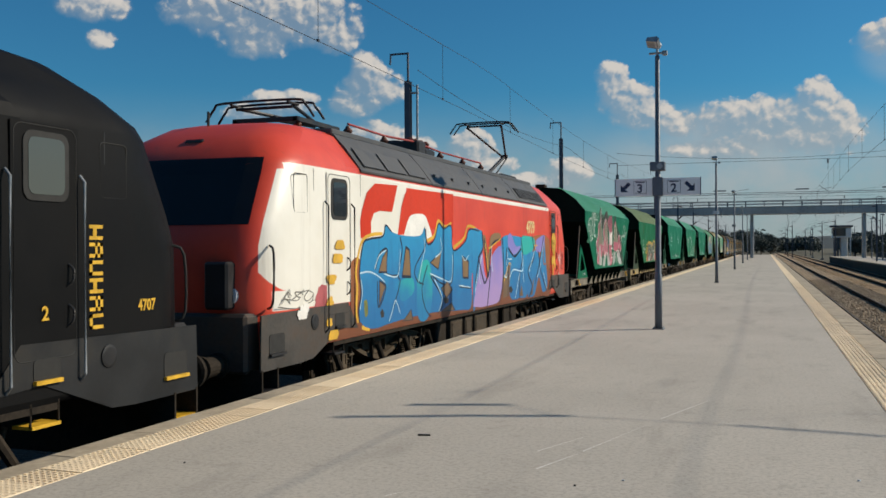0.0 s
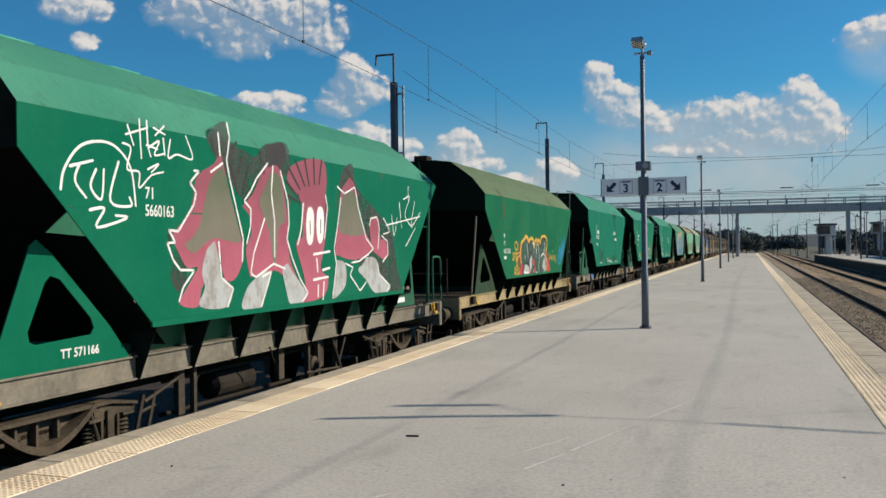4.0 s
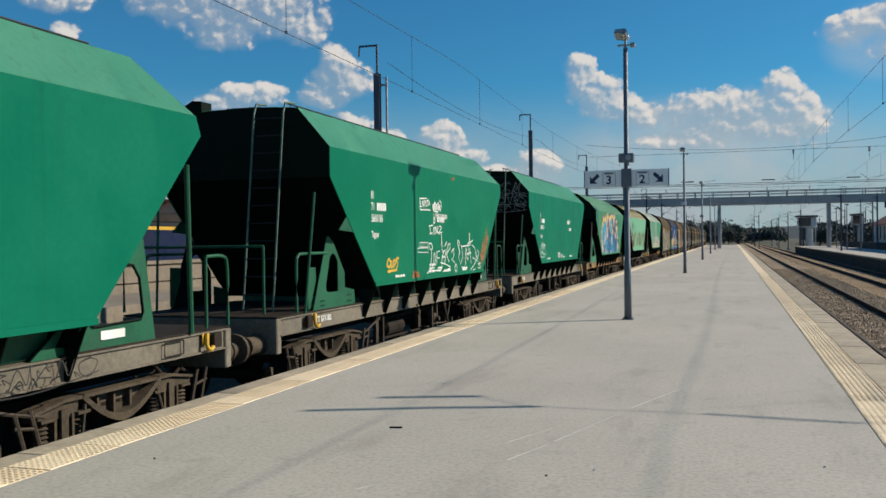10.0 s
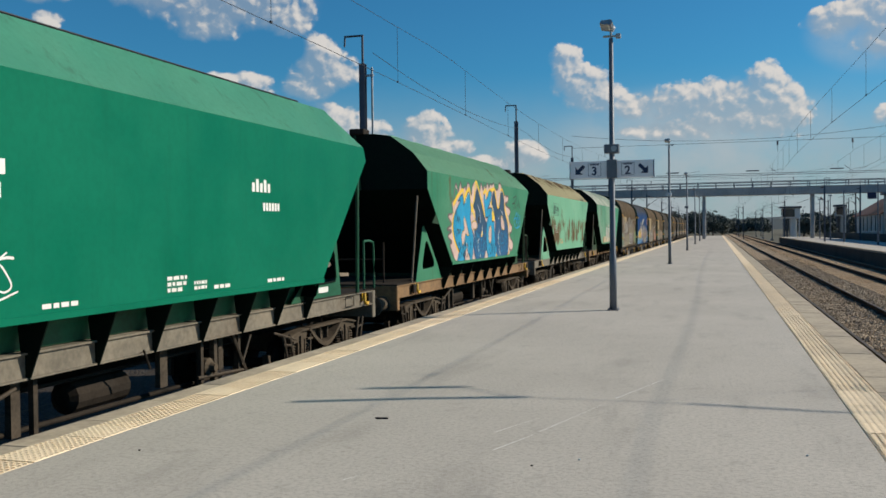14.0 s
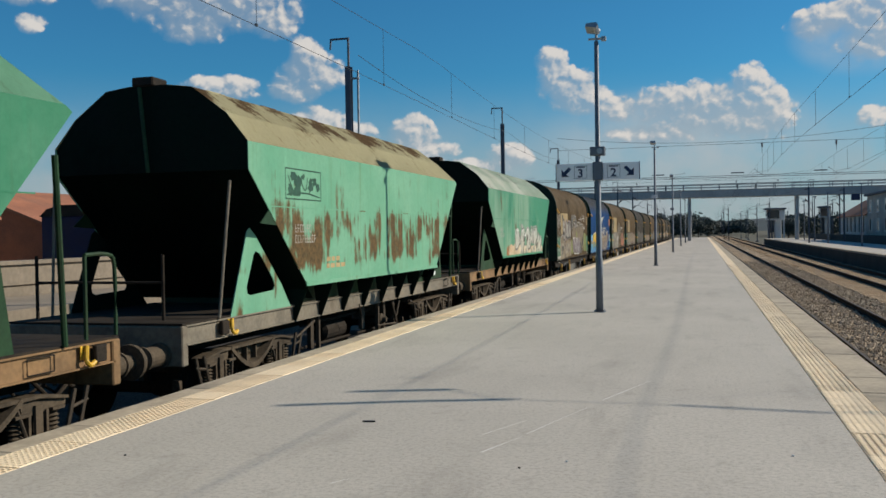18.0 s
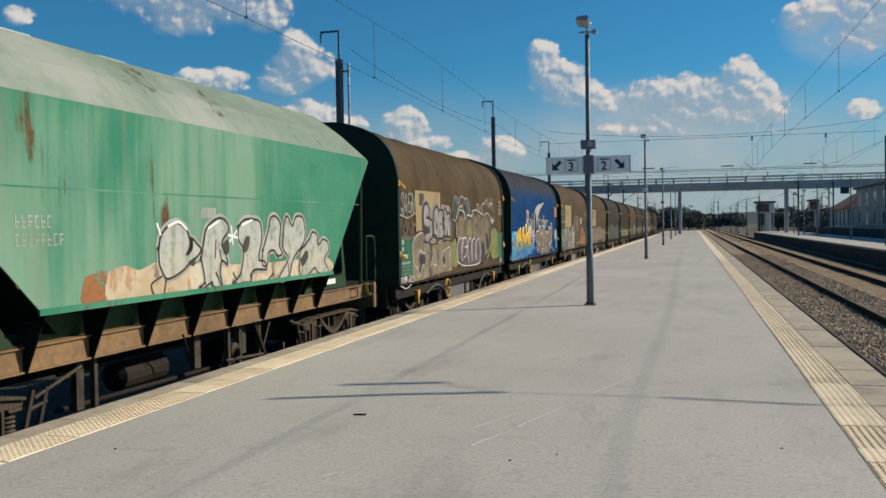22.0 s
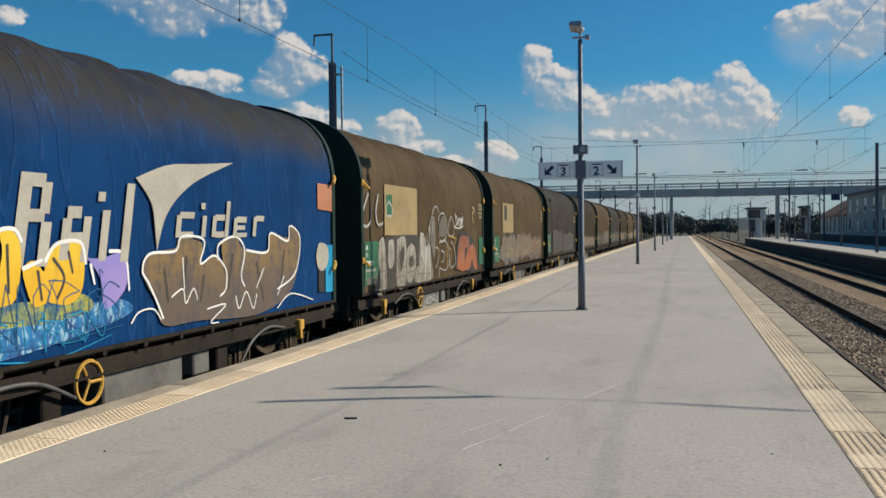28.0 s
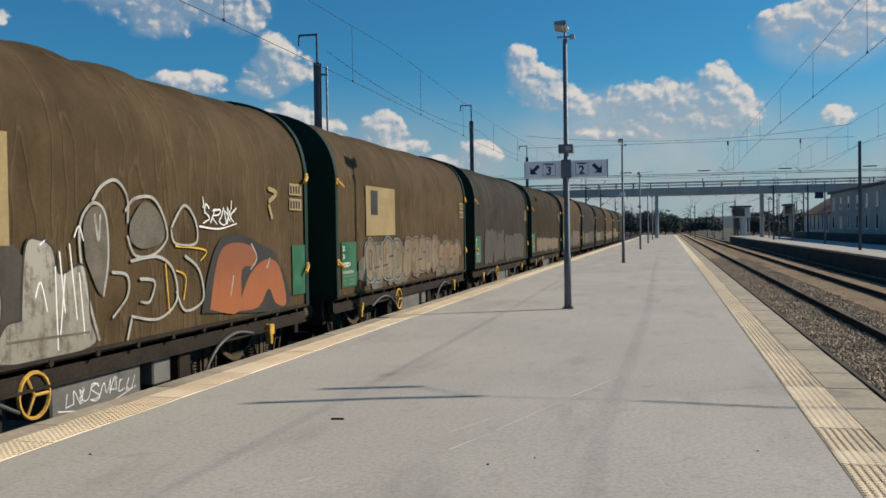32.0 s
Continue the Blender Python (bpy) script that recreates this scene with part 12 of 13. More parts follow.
lines(cur[2], "white", CX + 0.0032, 0.022, ([(1.42, 2.33), (1.53, 2.41)],
      [(1.64, 2.35), (1.79, 2.44), (1.9, 2.39)],
      [(2.15, 2.28), (2.23, 2.37), (2.45, 2.47), (2.56, 2.37)],
      [(2.75, 2.41), (2.83, 2.54), (3.02, 2.55), (3.11, 2.44)],
      [(3.12, 2.19), (3.38, 2.26)],
      [(3.43, 2.25), (3.6, 2.41), (3.96, 2.42), (4.04, 2.2)],
      [(0.63, 2.18), (0.73, 2.26), (0.88, 2.26)],))
lines(cur[2], "g_soot", CX + 0.0030, 0.020, ([(1.49, 2.28), (1.52, 2.01)],
      [(1.79, 2.32), (1.83, 2.04)],
      [(2.36, 2.3), (2.31, 2.07)],
      [(2.58, 2.18), (2.62, 1.97)],
      [(2.92, 2.41), (2.93, 1.98)],
      [(3.54, 2.27), (3.7, 2.08), (3.59, 1.88)],
      [(3.77, 2.33), (3.83, 2.12)],
      [(2.1, 2.01), (2.44, 2.08), (2.53, 1.93)],
      [(0.76, 2.16), (0.78, 1.93)],
      [(3.32, 2.16), (3.37, 1.88)],))
fill(cur[2], "g_lilac", CX + 0.0012, [(4.06, 2.26), (4.31, 2.25), (4.72, 2.29), (4.75, 1.96), (4.51, 1.76), (4.34, 1.73), (4.27, 2.05)])
lines(cur[2], "white", CX + 0.0026, 0.020, ([(4.44, 2.32), (4.72, 2.27), (4.79, 1.89)],
      [(4.12, 2.19), (4.18, 1.99)],))
fill(cur[2], "g_ochre_worn", CX + 0.0010, [(5.05, 2.15), (5.25, 2.28), (5.75, 2.33), (5.85, 2.44), (6.37, 2.38), (6.37, 2.14), (6.79, 2.21), (6.99, 1.93), (6.89, 2.35), (7.28, 2.45), (7.54, 2.26), (8.25, 2.24), (8.37, 2.49), (8.97, 2.42), (9.11, 2.58), (9.44, 2.41), (9.32, 1.91), (8.95, 1.55), (7.88, 1.34), (6.31, 1.41), (5.48, 1.43), (5.34, 1.71), (5.12, 1.94)], label="brown sprayed letters outlined in white")
lines(cur[2], "white", CX + 0.0024, 0.017, ([(5.46, 1.52), (5.34, 1.71), (5.17, 1.94), (5.05, 2.09), (5.2, 2.27), (5.74, 2.29), (5.86, 2.44), (6.08, 2.47), (6.44, 2.4), (6.33, 2.12), (6.69, 2.21), (6.99, 2.02), (6.99, 1.77), (6.83, 1.68)],
      [(6.79, 2.15), (6.81, 2.35), (7.28, 2.45), (7.54, 2.26), (7.43, 1.92), (7.53, 1.76)],
      [(7.59, 2.26), (8.25, 2.22), (8.37, 2.49), (8.97, 2.37), (9.06, 2.6), (9.44, 2.41), (9.24, 1.87), (8.58, 1.66)],))
lines(cur[2], "white", CX + 0.0028, 0.011, ([(4.82, 1.52), (4.97, 1.63), (5.26, 1.64), (5.42, 1.5)],
      [(5.65, 1.75), (5.9, 1.83), (5.97, 1.65), (6.15, 1.82), (6.25, 1.68)],
      [(6.49, 1.54), (6.98, 1.56), (6.58, 1.37), (6.78, 1.34)],
      [(7.26, 1.65), (7.36, 1.47), (7.57, 1.69), (7.78, 1.44), (7.89, 1.63)],
      [(8.58, 1.38), (9.08, 1.56), (9.94, 1.4)],
      [(8.83, 1.85), (8.58, 1.57)],
      [(5.91, 2.21), (5.94, 1.83)],
      [(8.12, 1.98), (7.89, 1.72)],))
lines(cur[2], "g_soot", CX + 0.0020, 0.030, ([(5.5, 2.07), (5.57, 1.7)],
      [(5.99, 2.21), (5.95, 1.9)],
      [(7.18, 2.22), (7.06, 1.76)],
      [(7.9, 2.07), (8.11, 1.53)],
      [(8.84, 2.23), (8.71, 1.77)],
      [(6.41, 1.96), (6.32, 1.65)],))
fill(cur[2], "cream_plate", CX + 0.0020, [(10.1, 2.1), (10.19, 2.29), (10.37, 2.32), (10.58, 2.26), (10.64, 2.07), (10.54, 1.91), (10.33, 1.85), (10.15, 1.94)], label="cream round label")
fill(cur[2], "salmon", CX + 0.0012, [(10.19, 3.31), (10.86, 3.3), (10.85, 2.85), (10.18, 2.88)], 1, label="faded salmon label plate")
for word, ya, yb, za, zb, ink, sd in (("sromeas", 0.9, 2.6, 1.5, 1.95, "g_deep", 301), ("hanoers", 2.4, 4.6, 1.5, 1.95, "g_deep", 302), ("bougne", 0.8, 2.4, 1.42, 1.7, "g_cyan", 303), ("siren", 2.6, 4.4, 1.42, 1.75, "g_cyan", 304)):
    tag(cur[2], word, ya, yb, za, zb, CX + 0.0034, sd, ink, 0.011, 0.05)
# first covered wagon: silver and tan letters
fill(cur[1], "plaque", CX + 0.0002, [(1.23, 3.32), (3.34, 3.33), (3.34, 2.55), (1.29, 2.4)], 1, label="weathered cream plaque under the graffiti")
fill(cur[1], "g_soot", CX + 0.0006, [(1.55, 3.26), (1.94, 3.26), (1.93, 3.0), (1.55, 2.98)], 1)
fill(cur[1], "g_tan", CX + 0.0007, [(1.02, 2.15), (1.18, 2.29), (1.49, 2.36), (1.79, 2.36), (1.83, 2.15), (2.45, 2.07), (4.37, 2.12), (4.37, 1.45), (3.63, 1.41), (2.63, 1.38), (1.96, 1.34), (0.99, 1.34)], label="tan sprayed ground with worn white lines")
fill(cur[1], "g_lime", CX + 0.0008, [(4.41, 2.09), (4.8, 2.18), (4.94, 1.73), (5.04, 1.54), (4.49, 1.5)])
fill(cur[1], "g_lime", CX + 0.0008, [(9.07, 2.32), (9.55, 2.45), (10.19, 2.21), (10.16, 1.59), (9.09, 1.58)])
fill(cur[1], "g_halo", CX + 0.0009, [(1.71, 2.83), (1.8, 3.02), (2.02, 3.16), (2.3, 3.08), (2.4, 2.9), (2.58, 2.97), (2.84, 3.11), (3.11, 3.06), (3.28, 2.91), (3.51, 3.05), (3.81, 3.03), (4.23, 3.01), (4.39, 2.76), (4.38, 2.29), (4.17, 2.18), (3.66, 2.2), (3.3, 2.11), (2.91, 2.13), (2.08, 2.08), (1.87, 2.15), (1.81, 2.33), (1.85, 2.5), (1.71, 2.61)], label="dusty pink halo of silver letters")
fill(cur[1], "g_dark", CX + 0.0014, [(1.74, 2.77), (1.82, 2.99), (2.02, 3.08), (2.26, 3.07), (2.39, 2.93), (2.38, 2.76), (2.63, 2.64), (2.7, 2.37), (2.52, 2.21), (2.08, 2.12), (1.88, 2.18), (1.86, 2.33), (1.75, 2.5)])
fill(cur[1], "g_silver", CX + 0.0019, [(1.95, 2.94), (2.07, 3.02), (2.25, 2.98), (2.31, 2.85), (2.27, 2.77), (2.08, 2.73), (2.23, 2.68), (2.43, 2.66), (2.58, 2.58), (2.62, 2.38), (2.47, 2.26), (2.22, 2.18), (1.99, 2.21), (1.93, 2.29), (2.09, 2.34), (2.35, 2.37), (2.4, 2.45), (2.23, 2.51), (2.02, 2.53), (1.93, 2.6), (1.9, 2.78)], label="silver sprayed letter")
fill(cur[1], "g_dark", CX + 0.0014, [(2.65, 2.25), (2.69, 2.82), (2.87, 3.0), (3.1, 3.01), (3.22, 2.83), (3.3, 2.21), (2.97, 2.21), (2.81, 2.23)])
fill(cur[1], "g_silver", CX + 0.0020, [(2.73, 2.36), (2.77, 2.78), (2.91, 2.94), (3.05, 2.94), (3.14, 2.79), (3.19, 2.28), (2.97, 2.29), (2.92, 2.36), (2.82, 2.32)], label="silver sprayed letter")
fill(cur[1], "g_dark", CX + 0.0014, [(3.08, 2.27), (3.11, 2.85), (3.39, 2.95), (3.62, 2.91), (3.65, 2.75), (3.64, 2.25), (3.36, 2.19)])
fill(cur[1], "g_silver", CX + 0.0020, [(3.15, 2.36), (3.17, 2.81), (3.38, 2.89), (3.55, 2.86), (3.56, 2.74), (3.44, 2.7), (3.54, 2.64), (3.48, 2.55), (3.59, 2.42), (3.59, 2.3), (3.32, 2.25)], label="silver sprayed letter")
fill(cur[1], "g_dark", CX + 0.0014, [(3.62, 2.23), (3.65, 2.91), (3.85, 2.97), (4.0, 2.87), (4.26, 2.88), (4.38, 2.65), (4.32, 2.25), (4.04, 2.22)])
fill(cur[1], "g_silver", CX + 0.0020, [(3.69, 2.31), (3.71, 2.87), (3.83, 2.9), (3.95, 2.75), (4.05, 2.81), (4.2, 2.8), (4.27, 2.62), (4.23, 2.32), (4.05, 2.29), (3.98, 2.44), (3.89, 2.3)], label="silver sprayed letter")
fill(cur[1], "g_dark", CX + 0.0024, [(2.93, 2.55), (3.0, 2.66), (3.05, 2.55), (3.03, 2.46), (2.94, 2.46)])
fill(cur[1], "g_dark", CX + 0.0024, [(3.29, 2.61), (3.41, 2.59), (3.31, 2.54)])
fill(cur[1], "g_soot", CX + 0.0009, [(4.5, 2.89), (4.59, 3.15), (4.84, 3.29), (5.08, 3.21), (5.17, 2.99), (5.07, 2.75), (4.75, 2.65), (4.53, 2.71)], label="black bubble letter")
fill(cur[1], "g_soot", CX + 0.0009, [(5.14, 3.07), (5.31, 3.24), (5.55, 3.31), (5.82, 3.21), (5.82, 3.05), (5.46, 2.97)], label="black bubble letter")
fill(cur[1], "g_soot", CX + 0.0009, [(5.81, 3.25), (6.16, 3.23), (6.41, 2.95), (6.25, 2.77), (5.88, 2.84)], label="black bubble letter")
lines(cur[1], "chalk", CX + 0.0016, 0.016, ([(4.5, 2.89), (4.59, 3.15), (4.84, 3.29), (5.08, 3.21), (5.17, 2.99), (5.07, 2.75), (4.75, 2.65), (4.53, 2.71)],
      [(5.14, 3.07), (5.31, 3.24), (5.55, 3.31), (5.82, 3.21), (5.82, 3.05)],
      [(5.81, 3.25), (6.16, 3.23), (6.41, 2.95), (6.25, 2.77)],
      [(4.84, 3.2), (4.94, 3.1)],
      [(5.03, 2.91), (5.38, 3.04), (5.71, 2.93), (5.87, 2.74)],
      [(6.07, 3.14), (6.2, 2.95)],))
fill(cur[1], "g_tan", CX + 0.0011, [(4.97, 2.6), (5.29, 2.85), (5.79, 2.78), (5.96, 2.66), (6.33, 2.8), (6.82, 2.88), (7.44, 2.85), (7.89, 2.79), (8.62, 2.82), (8.95, 2.63), (8.93, 2.14), (8.73, 1.74), (7.73, 1.68), (7.63, 2.09), (5.03, 2.16)], label="tan bubble letters")
lines(cur[1], "chalk", CX + 0.0016, 0.026, ([(4.94, 2.32), (4.88, 2.62), (4.96, 2.8), (5.3, 2.94), (5.71, 2.87), (5.87, 2.7), (6.15, 2.82), (6.62, 2.79), (6.74, 2.93), (7.23, 2.95), (7.78, 2.87), (8.13, 2.83), (8.62, 2.89), (9.06, 2.73), (9.12, 2.24), (8.89, 1.74), (8.49, 1.57)],))
lines(cur[1], "g_dark", CX + 0.0018, 0.034, ([(5.07, 2.32), (5.05, 2.62), (5.29, 2.81), (5.7, 2.74), (5.79, 2.38)],
      [(5.85, 2.22), (5.96, 2.62), (6.33, 2.74), (6.63, 2.62), (6.65, 2.2)],
      [(6.73, 2.62), (7.02, 2.84), (7.44, 2.71), (7.56, 2.36)],
      [(7.66, 2.8), (7.85, 2.26)],
      [(7.77, 2.72), (8.13, 2.77), (8.41, 2.04)],
      [(8.37, 2.77), (8.77, 2.68), (8.88, 2.14), (8.6, 1.75)],
      [(7.07, 2.45), (7.18, 2.58), (7.25, 2.45)],))
fill(cur[1], "g_dark", CX + 0.0019, [(7.74, 1.89), (7.98, 2.05), (8.23, 1.88), (8.22, 1.49), (7.72, 1.48)])
fill(cur[1], "g_dark", CX + 0.0019, [(8.35, 2.25), (8.55, 2.31), (8.77, 2.05), (8.6, 1.8), (8.38, 1.9)])
fill(cur[1], "g_lime", CX + 0.0019, [(6.13, 2.44), (6.41, 2.5), (6.62, 2.29), (6.4, 2.21)])
fill(cur[1], "g_plum", CX + 0.0024, [(4.96, 1.88), (5.03, 2.1), (5.27, 2.22), (5.68, 2.17), (6.21, 2.22), (6.79, 2.2), (7.42, 2.2), (7.65, 2.0), (7.61, 1.55), (7.39, 1.46), (5.65, 1.51), (5.32, 1.58), (5.01, 1.71)], label="plum letters outlined in white")
lines(cur[1], "white", CX + 0.0030, 0.013, ([(5.01, 1.6), (4.93, 1.88), (5.03, 2.1), (5.35, 2.22), (5.56, 2.08), (5.42, 1.85)],
      [(5.49, 1.6), (5.42, 1.93), (5.68, 2.21), (5.96, 2.14), (6.0, 1.82), (5.66, 1.67)],
      [(5.76, 1.95), (6.13, 1.97)],
      [(6.19, 1.51), (6.11, 1.98), (6.36, 2.19), (6.57, 2.04), (6.43, 1.53)],
      [(6.66, 1.56), (6.59, 2.04), (6.89, 2.17), (7.04, 1.93), (6.95, 1.54)],
      [(7.13, 1.57), (7.09, 2.02), (7.42, 2.16), (7.62, 1.82), (7.52, 1.45)],
      [(5.01, 1.6), (5.65, 1.47), (7.39, 1.46), (7.69, 1.73), (7.63, 2.04)],))
fill(cur[1], "g_dark", CX + 0.0016, [(1.52, 1.9), (1.89, 1.88), (1.99, 1.74), (1.8, 1.63), (1.59, 1.52), (1.39, 1.44), (1.37, 1.54), (1.55, 1.63), (1.47, 1.77)])
fill(cur[1], "g_soot", CX + 0.0016, [(2.26, 2.14), (2.51, 2.12), (2.5, 1.77), (2.3, 1.76)])
fill(cur[1], "g_soot", CX + 0.0016, [(2.29, 1.52), (2.49, 1.6), (2.64, 1.4), (2.33, 1.34)])
fill(cur[1], "g_soot", CX + 0.0016, [(3.46, 1.77), (3.64, 1.79), (3.75, 1.68), (3.64, 1.58), (3.46, 1.63)])
fill(cur[1], "g_soot", CX + 0.0015, [(3.02, 1.96), (3.2, 1.98), (3.19, 1.66), (3.06, 1.61)])
lines(cur[1], "chalk", CX + 0.0021, 0.022, ([(1.01, 1.85), (1.02, 2.1), (1.11, 2.25), (1.34, 2.32), (1.57, 2.37), (1.79, 2.37)],
      [(1.4, 1.86), (1.52, 1.99), (1.73, 1.95), (1.9, 1.91), (2.0, 2.02)],
      [(1.16, 1.67), (1.43, 1.54), (1.37, 1.43), (1.54, 1.44), (1.8, 1.66), (2.02, 1.47), (1.88, 1.37)],
      [(2.59, 1.82), (2.69, 1.63), (2.91, 1.61), (2.84, 1.78), (2.7, 2.01)],
      [(3.18, 1.98), (3.1, 1.34)],
      [(3.4, 1.76), (3.47, 1.9), (3.78, 1.91), (3.71, 1.54), (3.46, 1.63), (3.4, 1.76)],
      [(3.77, 1.95), (4.18, 1.99), (4.09, 1.71)],
      [(4.23, 1.92), (4.14, 1.46), (4.43, 1.47)],
      [(2.22, 2.09), (2.35, 1.9), (2.25, 1.76)],
      [(2.49, 1.66), (2.53, 1.36)],
      [(1.06, 1.79), (1.07, 1.39)],))
lines(cur[1], "white", CX + 0.0022, 0.012, ([(7.23, 2.93), (7.28, 3.1), (7.45, 3.11), (7.58, 2.87)],
      [(7.67, 2.92), (7.79, 3.12)],
      [(8.01, 2.88), (7.95, 3.13), (8.29, 3.17)],
      [(8.39, 3.28), (8.53, 2.99)],
      [(8.52, 3.34), (8.92, 3.05)],
      [(9.15, 3.0), (9.04, 3.36)],
      [(9.31, 3.33), (9.45, 2.91)],
      [(9.03, 3.17), (9.38, 3.2)],
      [(9.14, 2.78), (9.47, 2.58)],
      [(9.25, 2.58), (9.56, 2.78)],
      [(9.09, 2.68), (9.64, 2.66)],))
lines(cur[1], "g_gold", CX + 0.0020, 0.014, ([(5.35, 3.07), (5.46, 3.03), (5.61, 3.1)],))
# third covered wagon: pale blocks, outlined figures and orange letters
fill(cur[3], "g_soot", CX + 0.0005, [(1.44, 2.38), (2.17, 2.42), (3.85, 2.42), (3.91, 1.72), (3.64, 1.34), (2.2, 1.34), (1.5, 1.34), (1.38, 1.89)], label="dark sprayed ground")
fill(cur[3], "g_block", CX + 0.0013, [(1.05, 2.32), (1.39, 2.33), (1.49, 1.34), (0.77, 1.34)], label="pale grey block letter")
fill(cur[3], "g_block", CX + 0.0013, [(1.63, 2.32), (2.02, 2.31), (2.01, 1.79), (1.63, 1.78)], label="pale grey block letter")
fill(cur[3], "g_block", CX + 0.0013, [(2.24, 2.34), (2.86, 2.35), (2.86, 1.39), (2.21, 1.36)], label="pale grey block letter")
fill(cur[3], "g_block", CX + 0.0013, [(2.9, 1.43), (2.95, 2.04), (3.09, 2.18), (3.33, 2.24), (3.58, 2.13), (3.66, 1.88), (3.56, 1.53), (3.2, 1.34)], label="pale grey block letter")
fill(cur[3], "g_block", CX + 0.0013, [(3.91, 1.72), (3.99, 2.41), (4.2, 2.47), (4.39, 2.38), (4.49, 2.13), (4.88, 2.19), (4.97, 1.65), (4.97, 1.34), (3.63, 1.34), (3.68, 1.67)], label="pale grey block letter")
lines(cur[3], "g_dark", CX + 0.0019, 0.014, ([(1.05, 2.32), (1.39, 2.33), (1.49, 1.34), (0.77, 1.34), (1.05, 2.32)],
      [(1.63, 2.32), (2.02, 2.31), (2.01, 1.79), (1.63, 1.78), (1.63, 2.32)],
      [(2.24, 2.34), (2.86, 2.35), (2.86, 1.39), (2.21, 1.36), (2.24, 2.34)],
      [(2.9, 1.43), (2.95, 2.04), (3.09, 2.18), (3.33, 2.24), (3.58, 2.13), (3.66, 1.88), (3.56, 1.53), (3.2, 1.34), (2.9, 1.43)],
      [(3.91, 1.72), (3.99, 2.41), (4.2, 2.47), (4.39, 2.38), (4.49, 2.13), (4.88, 2.19), (4.97, 1.65), (4.97, 1.34), (3.63, 1.34), (3.68, 1.67), (3.91, 1.72)],))
lines(cur[3], "g_dark", CX + 0.0021, 0.016, ([(1.8, 2.2), (1.8, 1.94)],))
fill(cur[3], "g_soot", CX + 0.0020, [(2.37, 2.0), (2.69, 2.18), (2.77, 1.99), (2.57, 1.68), (2.42, 1.7)])
fill(cur[3], "g_soot", CX + 0.0020, [(3.11, 1.9), (3.39, 1.96), (3.45, 1.75), (3.14, 1.71)])
lines(cur[3], "g_ash", CX + 0.0022, 0.014, ([(1.06, 1.91), (1.45, 1.94)],
      [(1.02, 1.7), (1.47, 1.71)],
      [(0.89, 1.39), (1.46, 1.44)],
      [(2.31, 1.7), (2.83, 1.73)],
      [(2.26, 1.53), (2.85, 1.54)],
      [(3.03, 1.78), (3.58, 1.81)],
      [(2.99, 1.59), (3.55, 1.61)],
      [(3.71, 1.53), (4.95, 1.5)],
      [(2.42, 2.31), (2.46, 1.38)],
      [(1.23, 2.3), (1.18, 1.36)],))
lines(cur[3], "white", CX + 0.0024, 0.010, ([(4.49, 2.35), (4.56, 1.74)],
      [(4.65, 2.42), (4.75, 1.65)],
      [(4.8, 2.12), (4.87, 1.49)],
      [(4.57, 2.12), (4.48, 1.52)],
      [(4.42, 2.2), (4.44, 1.38)],
      [(4.73, 2.49), (4.81, 2.6), (4.88, 2.45)],
      [(4.12, 1.92), (4.2, 2.06), (4.29, 1.77)],
      [(4.2, 2.42), (4.27, 2.46)],))
fill(cur[3], "g_ash", CX + 0.0010, [(5.74, 2.65), (6.02, 2.88), (6.35, 2.76), (6.45, 2.45), (6.02, 2.34), (5.74, 2.44)])
fill(cur[3], "g_ash", CX + 0.0010, [(4.91, 2.26), (4.89, 2.64), (5.08, 2.81), (5.25, 2.71), (5.31, 2.26), (5.17, 1.87)])
lines(cur[3], "chalk", CX + 0.0016, 0.020, ([(5.12, 1.4), (4.96, 1.81), (4.83, 2.27), (4.84, 2.64), (5.05, 2.84), (5.27, 2.73), (5.31, 2.26), (5.21, 1.86)],
      [(5.05, 2.87), (5.22, 3.03), (5.48, 3.1), (5.69, 2.93), (5.69, 2.64)],
      [(5.65, 2.77), (5.83, 2.91), (6.21, 2.93), (6.45, 2.71), (6.51, 2.45), (6.21, 2.27), (5.83, 2.27), (5.68, 2.49)],
      [(5.74, 2.21), (6.31, 2.24), (6.65, 2.06), (6.71, 1.7), (6.3, 1.51), (5.73, 1.59)],
      [(5.92, 2.0), (6.22, 1.95), (6.11, 1.73), (5.92, 1.74)],
      [(6.61, 2.58), (6.93, 2.86), (7.21, 2.67), (7.21, 2.39), (6.71, 2.39), (6.61, 2.58)],
      [(6.93, 2.23), (7.28, 2.04), (7.37, 1.66), (6.92, 1.55), (6.71, 1.8)],
      [(5.38, 2.1), (5.66, 2.05), (5.66, 1.83), (5.37, 1.61)],
      [(5.73, 1.56), (5.64, 1.34)],
      [(5.08, 2.72), (5.14, 2.45), (5.18, 2.72)],))
lines(cur[3], "g_gold", CX + 0.0020, 0.012, ([(6.71, 2.36), (7.46, 2.29), (7.32, 2.16)],
      [(6.71, 2.06), (6.94, 1.97), (6.88, 1.69)],
      [(6.47, 2.15), (6.54, 1.55)],))
fill(cur[3], "g_dark", CX + 0.0010, [(7.32, 1.48), (7.6, 2.13), (7.97, 2.47), (8.61, 2.46), (9.22, 2.31), (9.66, 2.15), (10.12, 1.34)])
fill(cur[3], "g_orange", CX + 0.0016, [(7.55, 1.51), (7.72, 2.03), (7.96, 2.32), (8.47, 2.37), (8.91, 2.27), (8.93, 2.03), (8.5, 1.99), (8.39, 1.41)], label="orange sprayed letter")
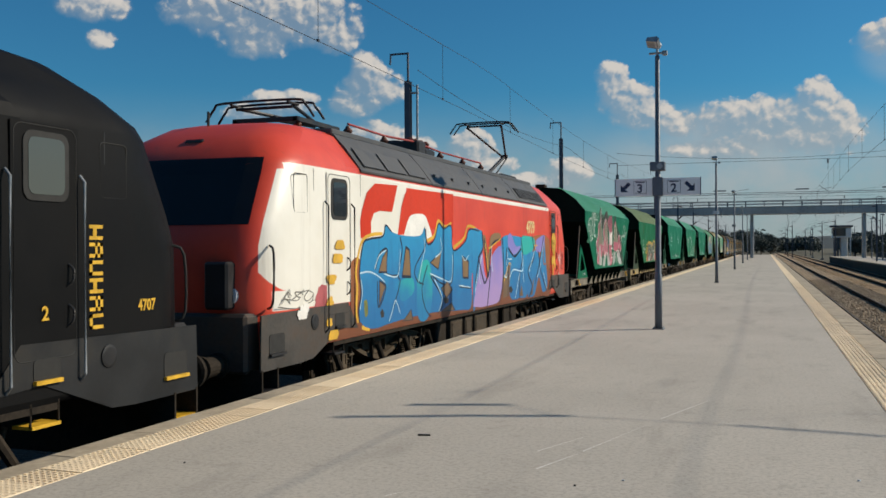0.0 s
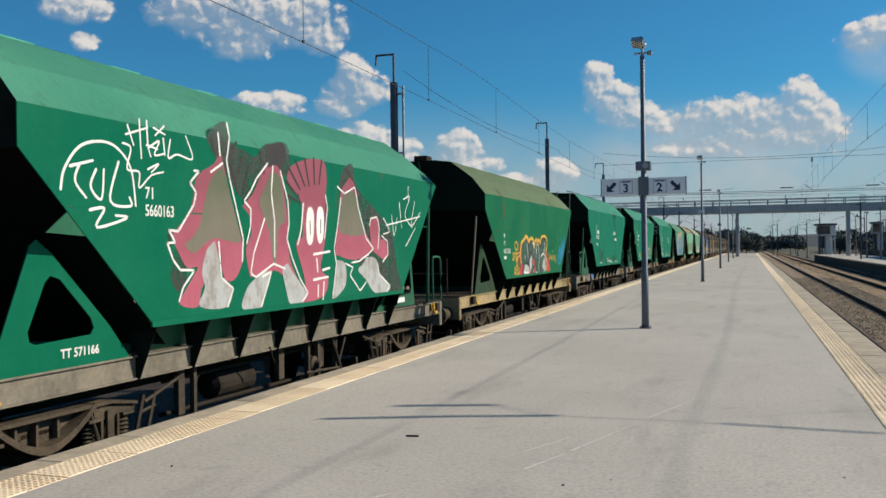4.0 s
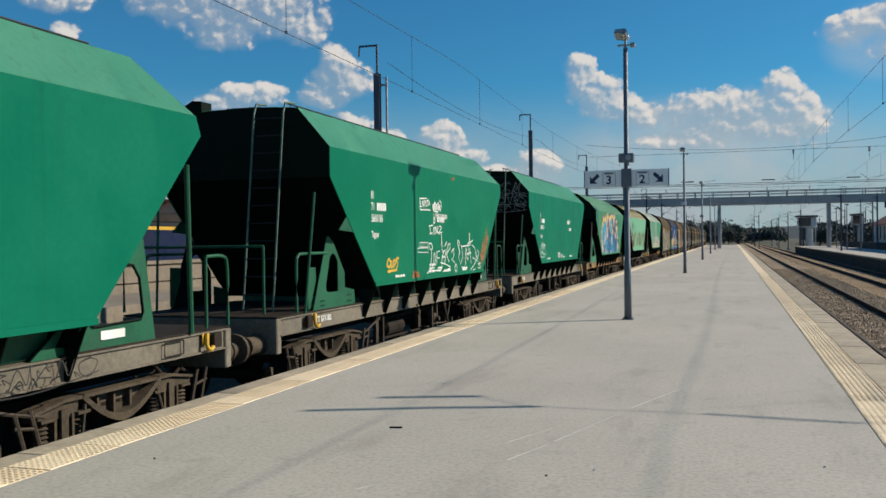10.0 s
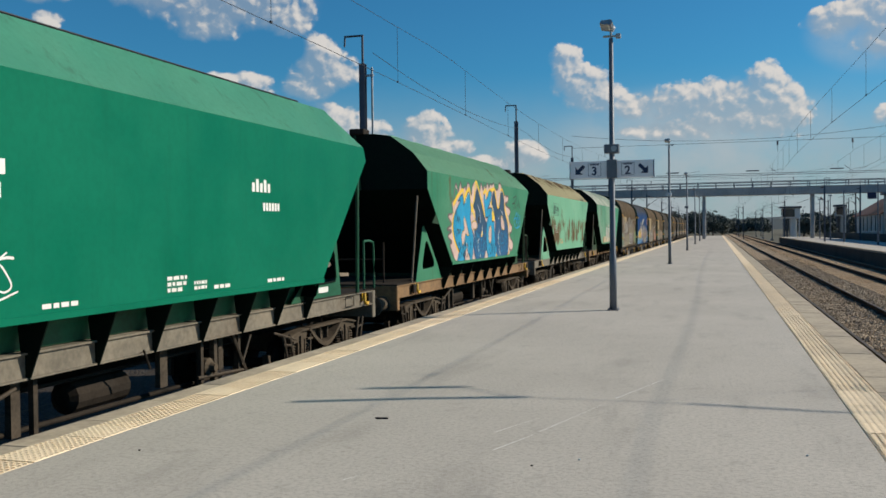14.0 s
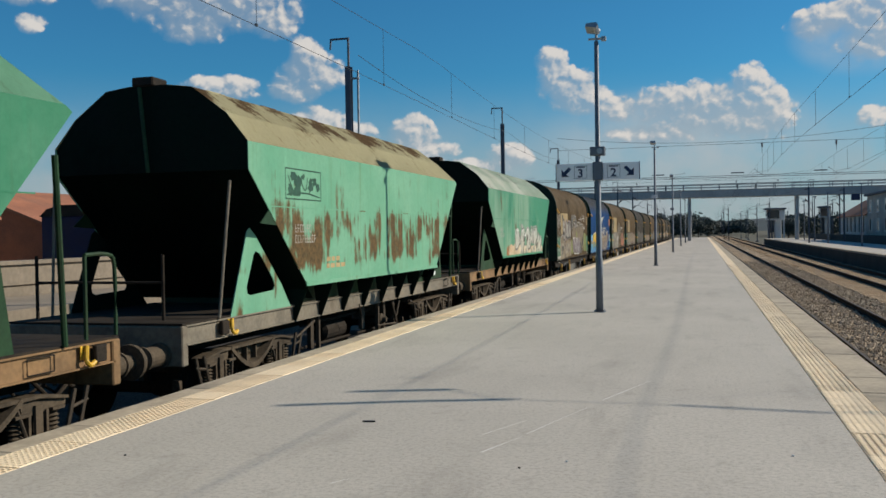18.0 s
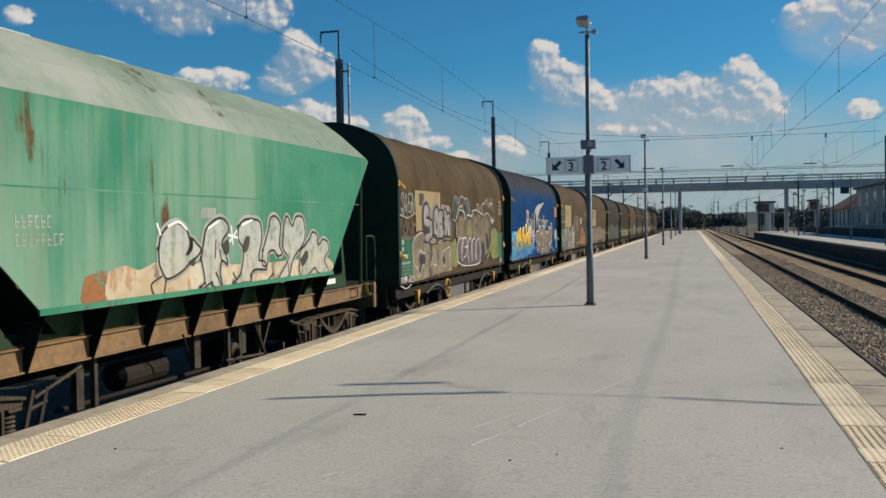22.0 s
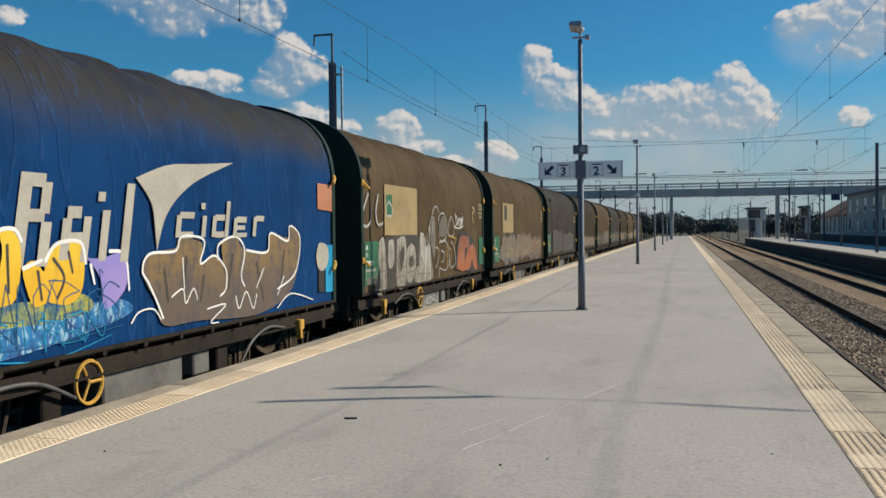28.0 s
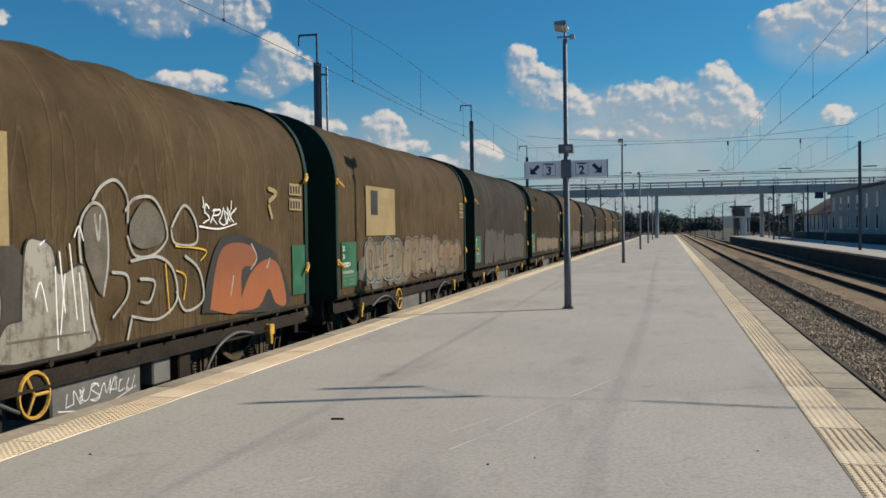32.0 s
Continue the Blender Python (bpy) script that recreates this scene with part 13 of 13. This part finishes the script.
fill(cur[3], "g_orange", CX + 0.0018, [(8.34, 1.42), (8.74, 1.9), (9.3, 2.11), (9.78, 1.99), (10.03, 1.41), (9.63, 1.43), (9.39, 1.67), (9.01, 1.42)], label="orange sprayed letter")
lines(cur[3], "chalk", CX + 0.0024, 0.014, ([(8.82, 2.35), (8.99, 2.14), (8.77, 1.98)],
      [(8.24, 1.92), (8.14, 1.64)],
      [(9.33, 1.98), (9.45, 2.13)],))
fill(cur[3], "g_green", CX + 0.0024, [(1.51, 3.24), (1.92, 3.26), (1.94, 2.81), (1.51, 2.81)], 1, label="dark green emblem with a white arrow")
lines(cur[3], "cream_plate", CX + 0.0030, 0.026, ([(1.52, 2.82), (1.52, 2.98), (1.69, 3.13), (1.92, 3.0), (1.94, 2.82), (1.52, 2.82)],), True)
letters("CARGAS", 0.30, "tan_mark", cur[3], on_side(CX + 0.0026, 2.03, 2.97), "faded tan lettering", width=0.95)
lines(cur[3], "chalk", CX + 0.0016, 0.034, ([(0.43, 3.23), (0.13, 2.89), (0.09, 2.66), (0.3, 2.6), (0.55, 2.7), (0.62, 2.97)],
      [(1.02, 3.23), (0.88, 2.88), (1.0, 2.64), (1.3, 2.67)],))
# dented hopper: peeling eave and a stain
fill(hop[4], "g_rust", SX + 0.0016, [(4.6, 3.88), (4.86, 3.91), (4.83, 3.85), (4.65, 3.82)])


def motions():
    for ob, u in TRAIN:
        walk(ob, [(t, pose(TRACK_X, u - d, RAIL_Z)) for t, d in ROLL])
    # wheels: turn with the way rolled; wheelsets that sit alike share one set of keys
    times = [i * 0.1 for i in range(321)]
    roll_t, roll_d = [t for t, _ in ROLL], [d for _, d in ROLL]
    made = {}
    for ws, c, r in WHEELS:
        key = (round(c, 3), r)
        if key not in made:
            rows = [(t, pose(0, c, r, math.degrees(float(np.interp(t, roll_t, roll_d)) / r), 0, 0)) for t in times]
            walk(ws, rows)
            made[key] = (ws.animation_data.action, ws.animation_data.action_slot)
        else:
            ws.rotation_mode = "QUATERNION"
            ad = ws.animation_data_create()
            ad.action, ad.action_slot = made[key]


motions()
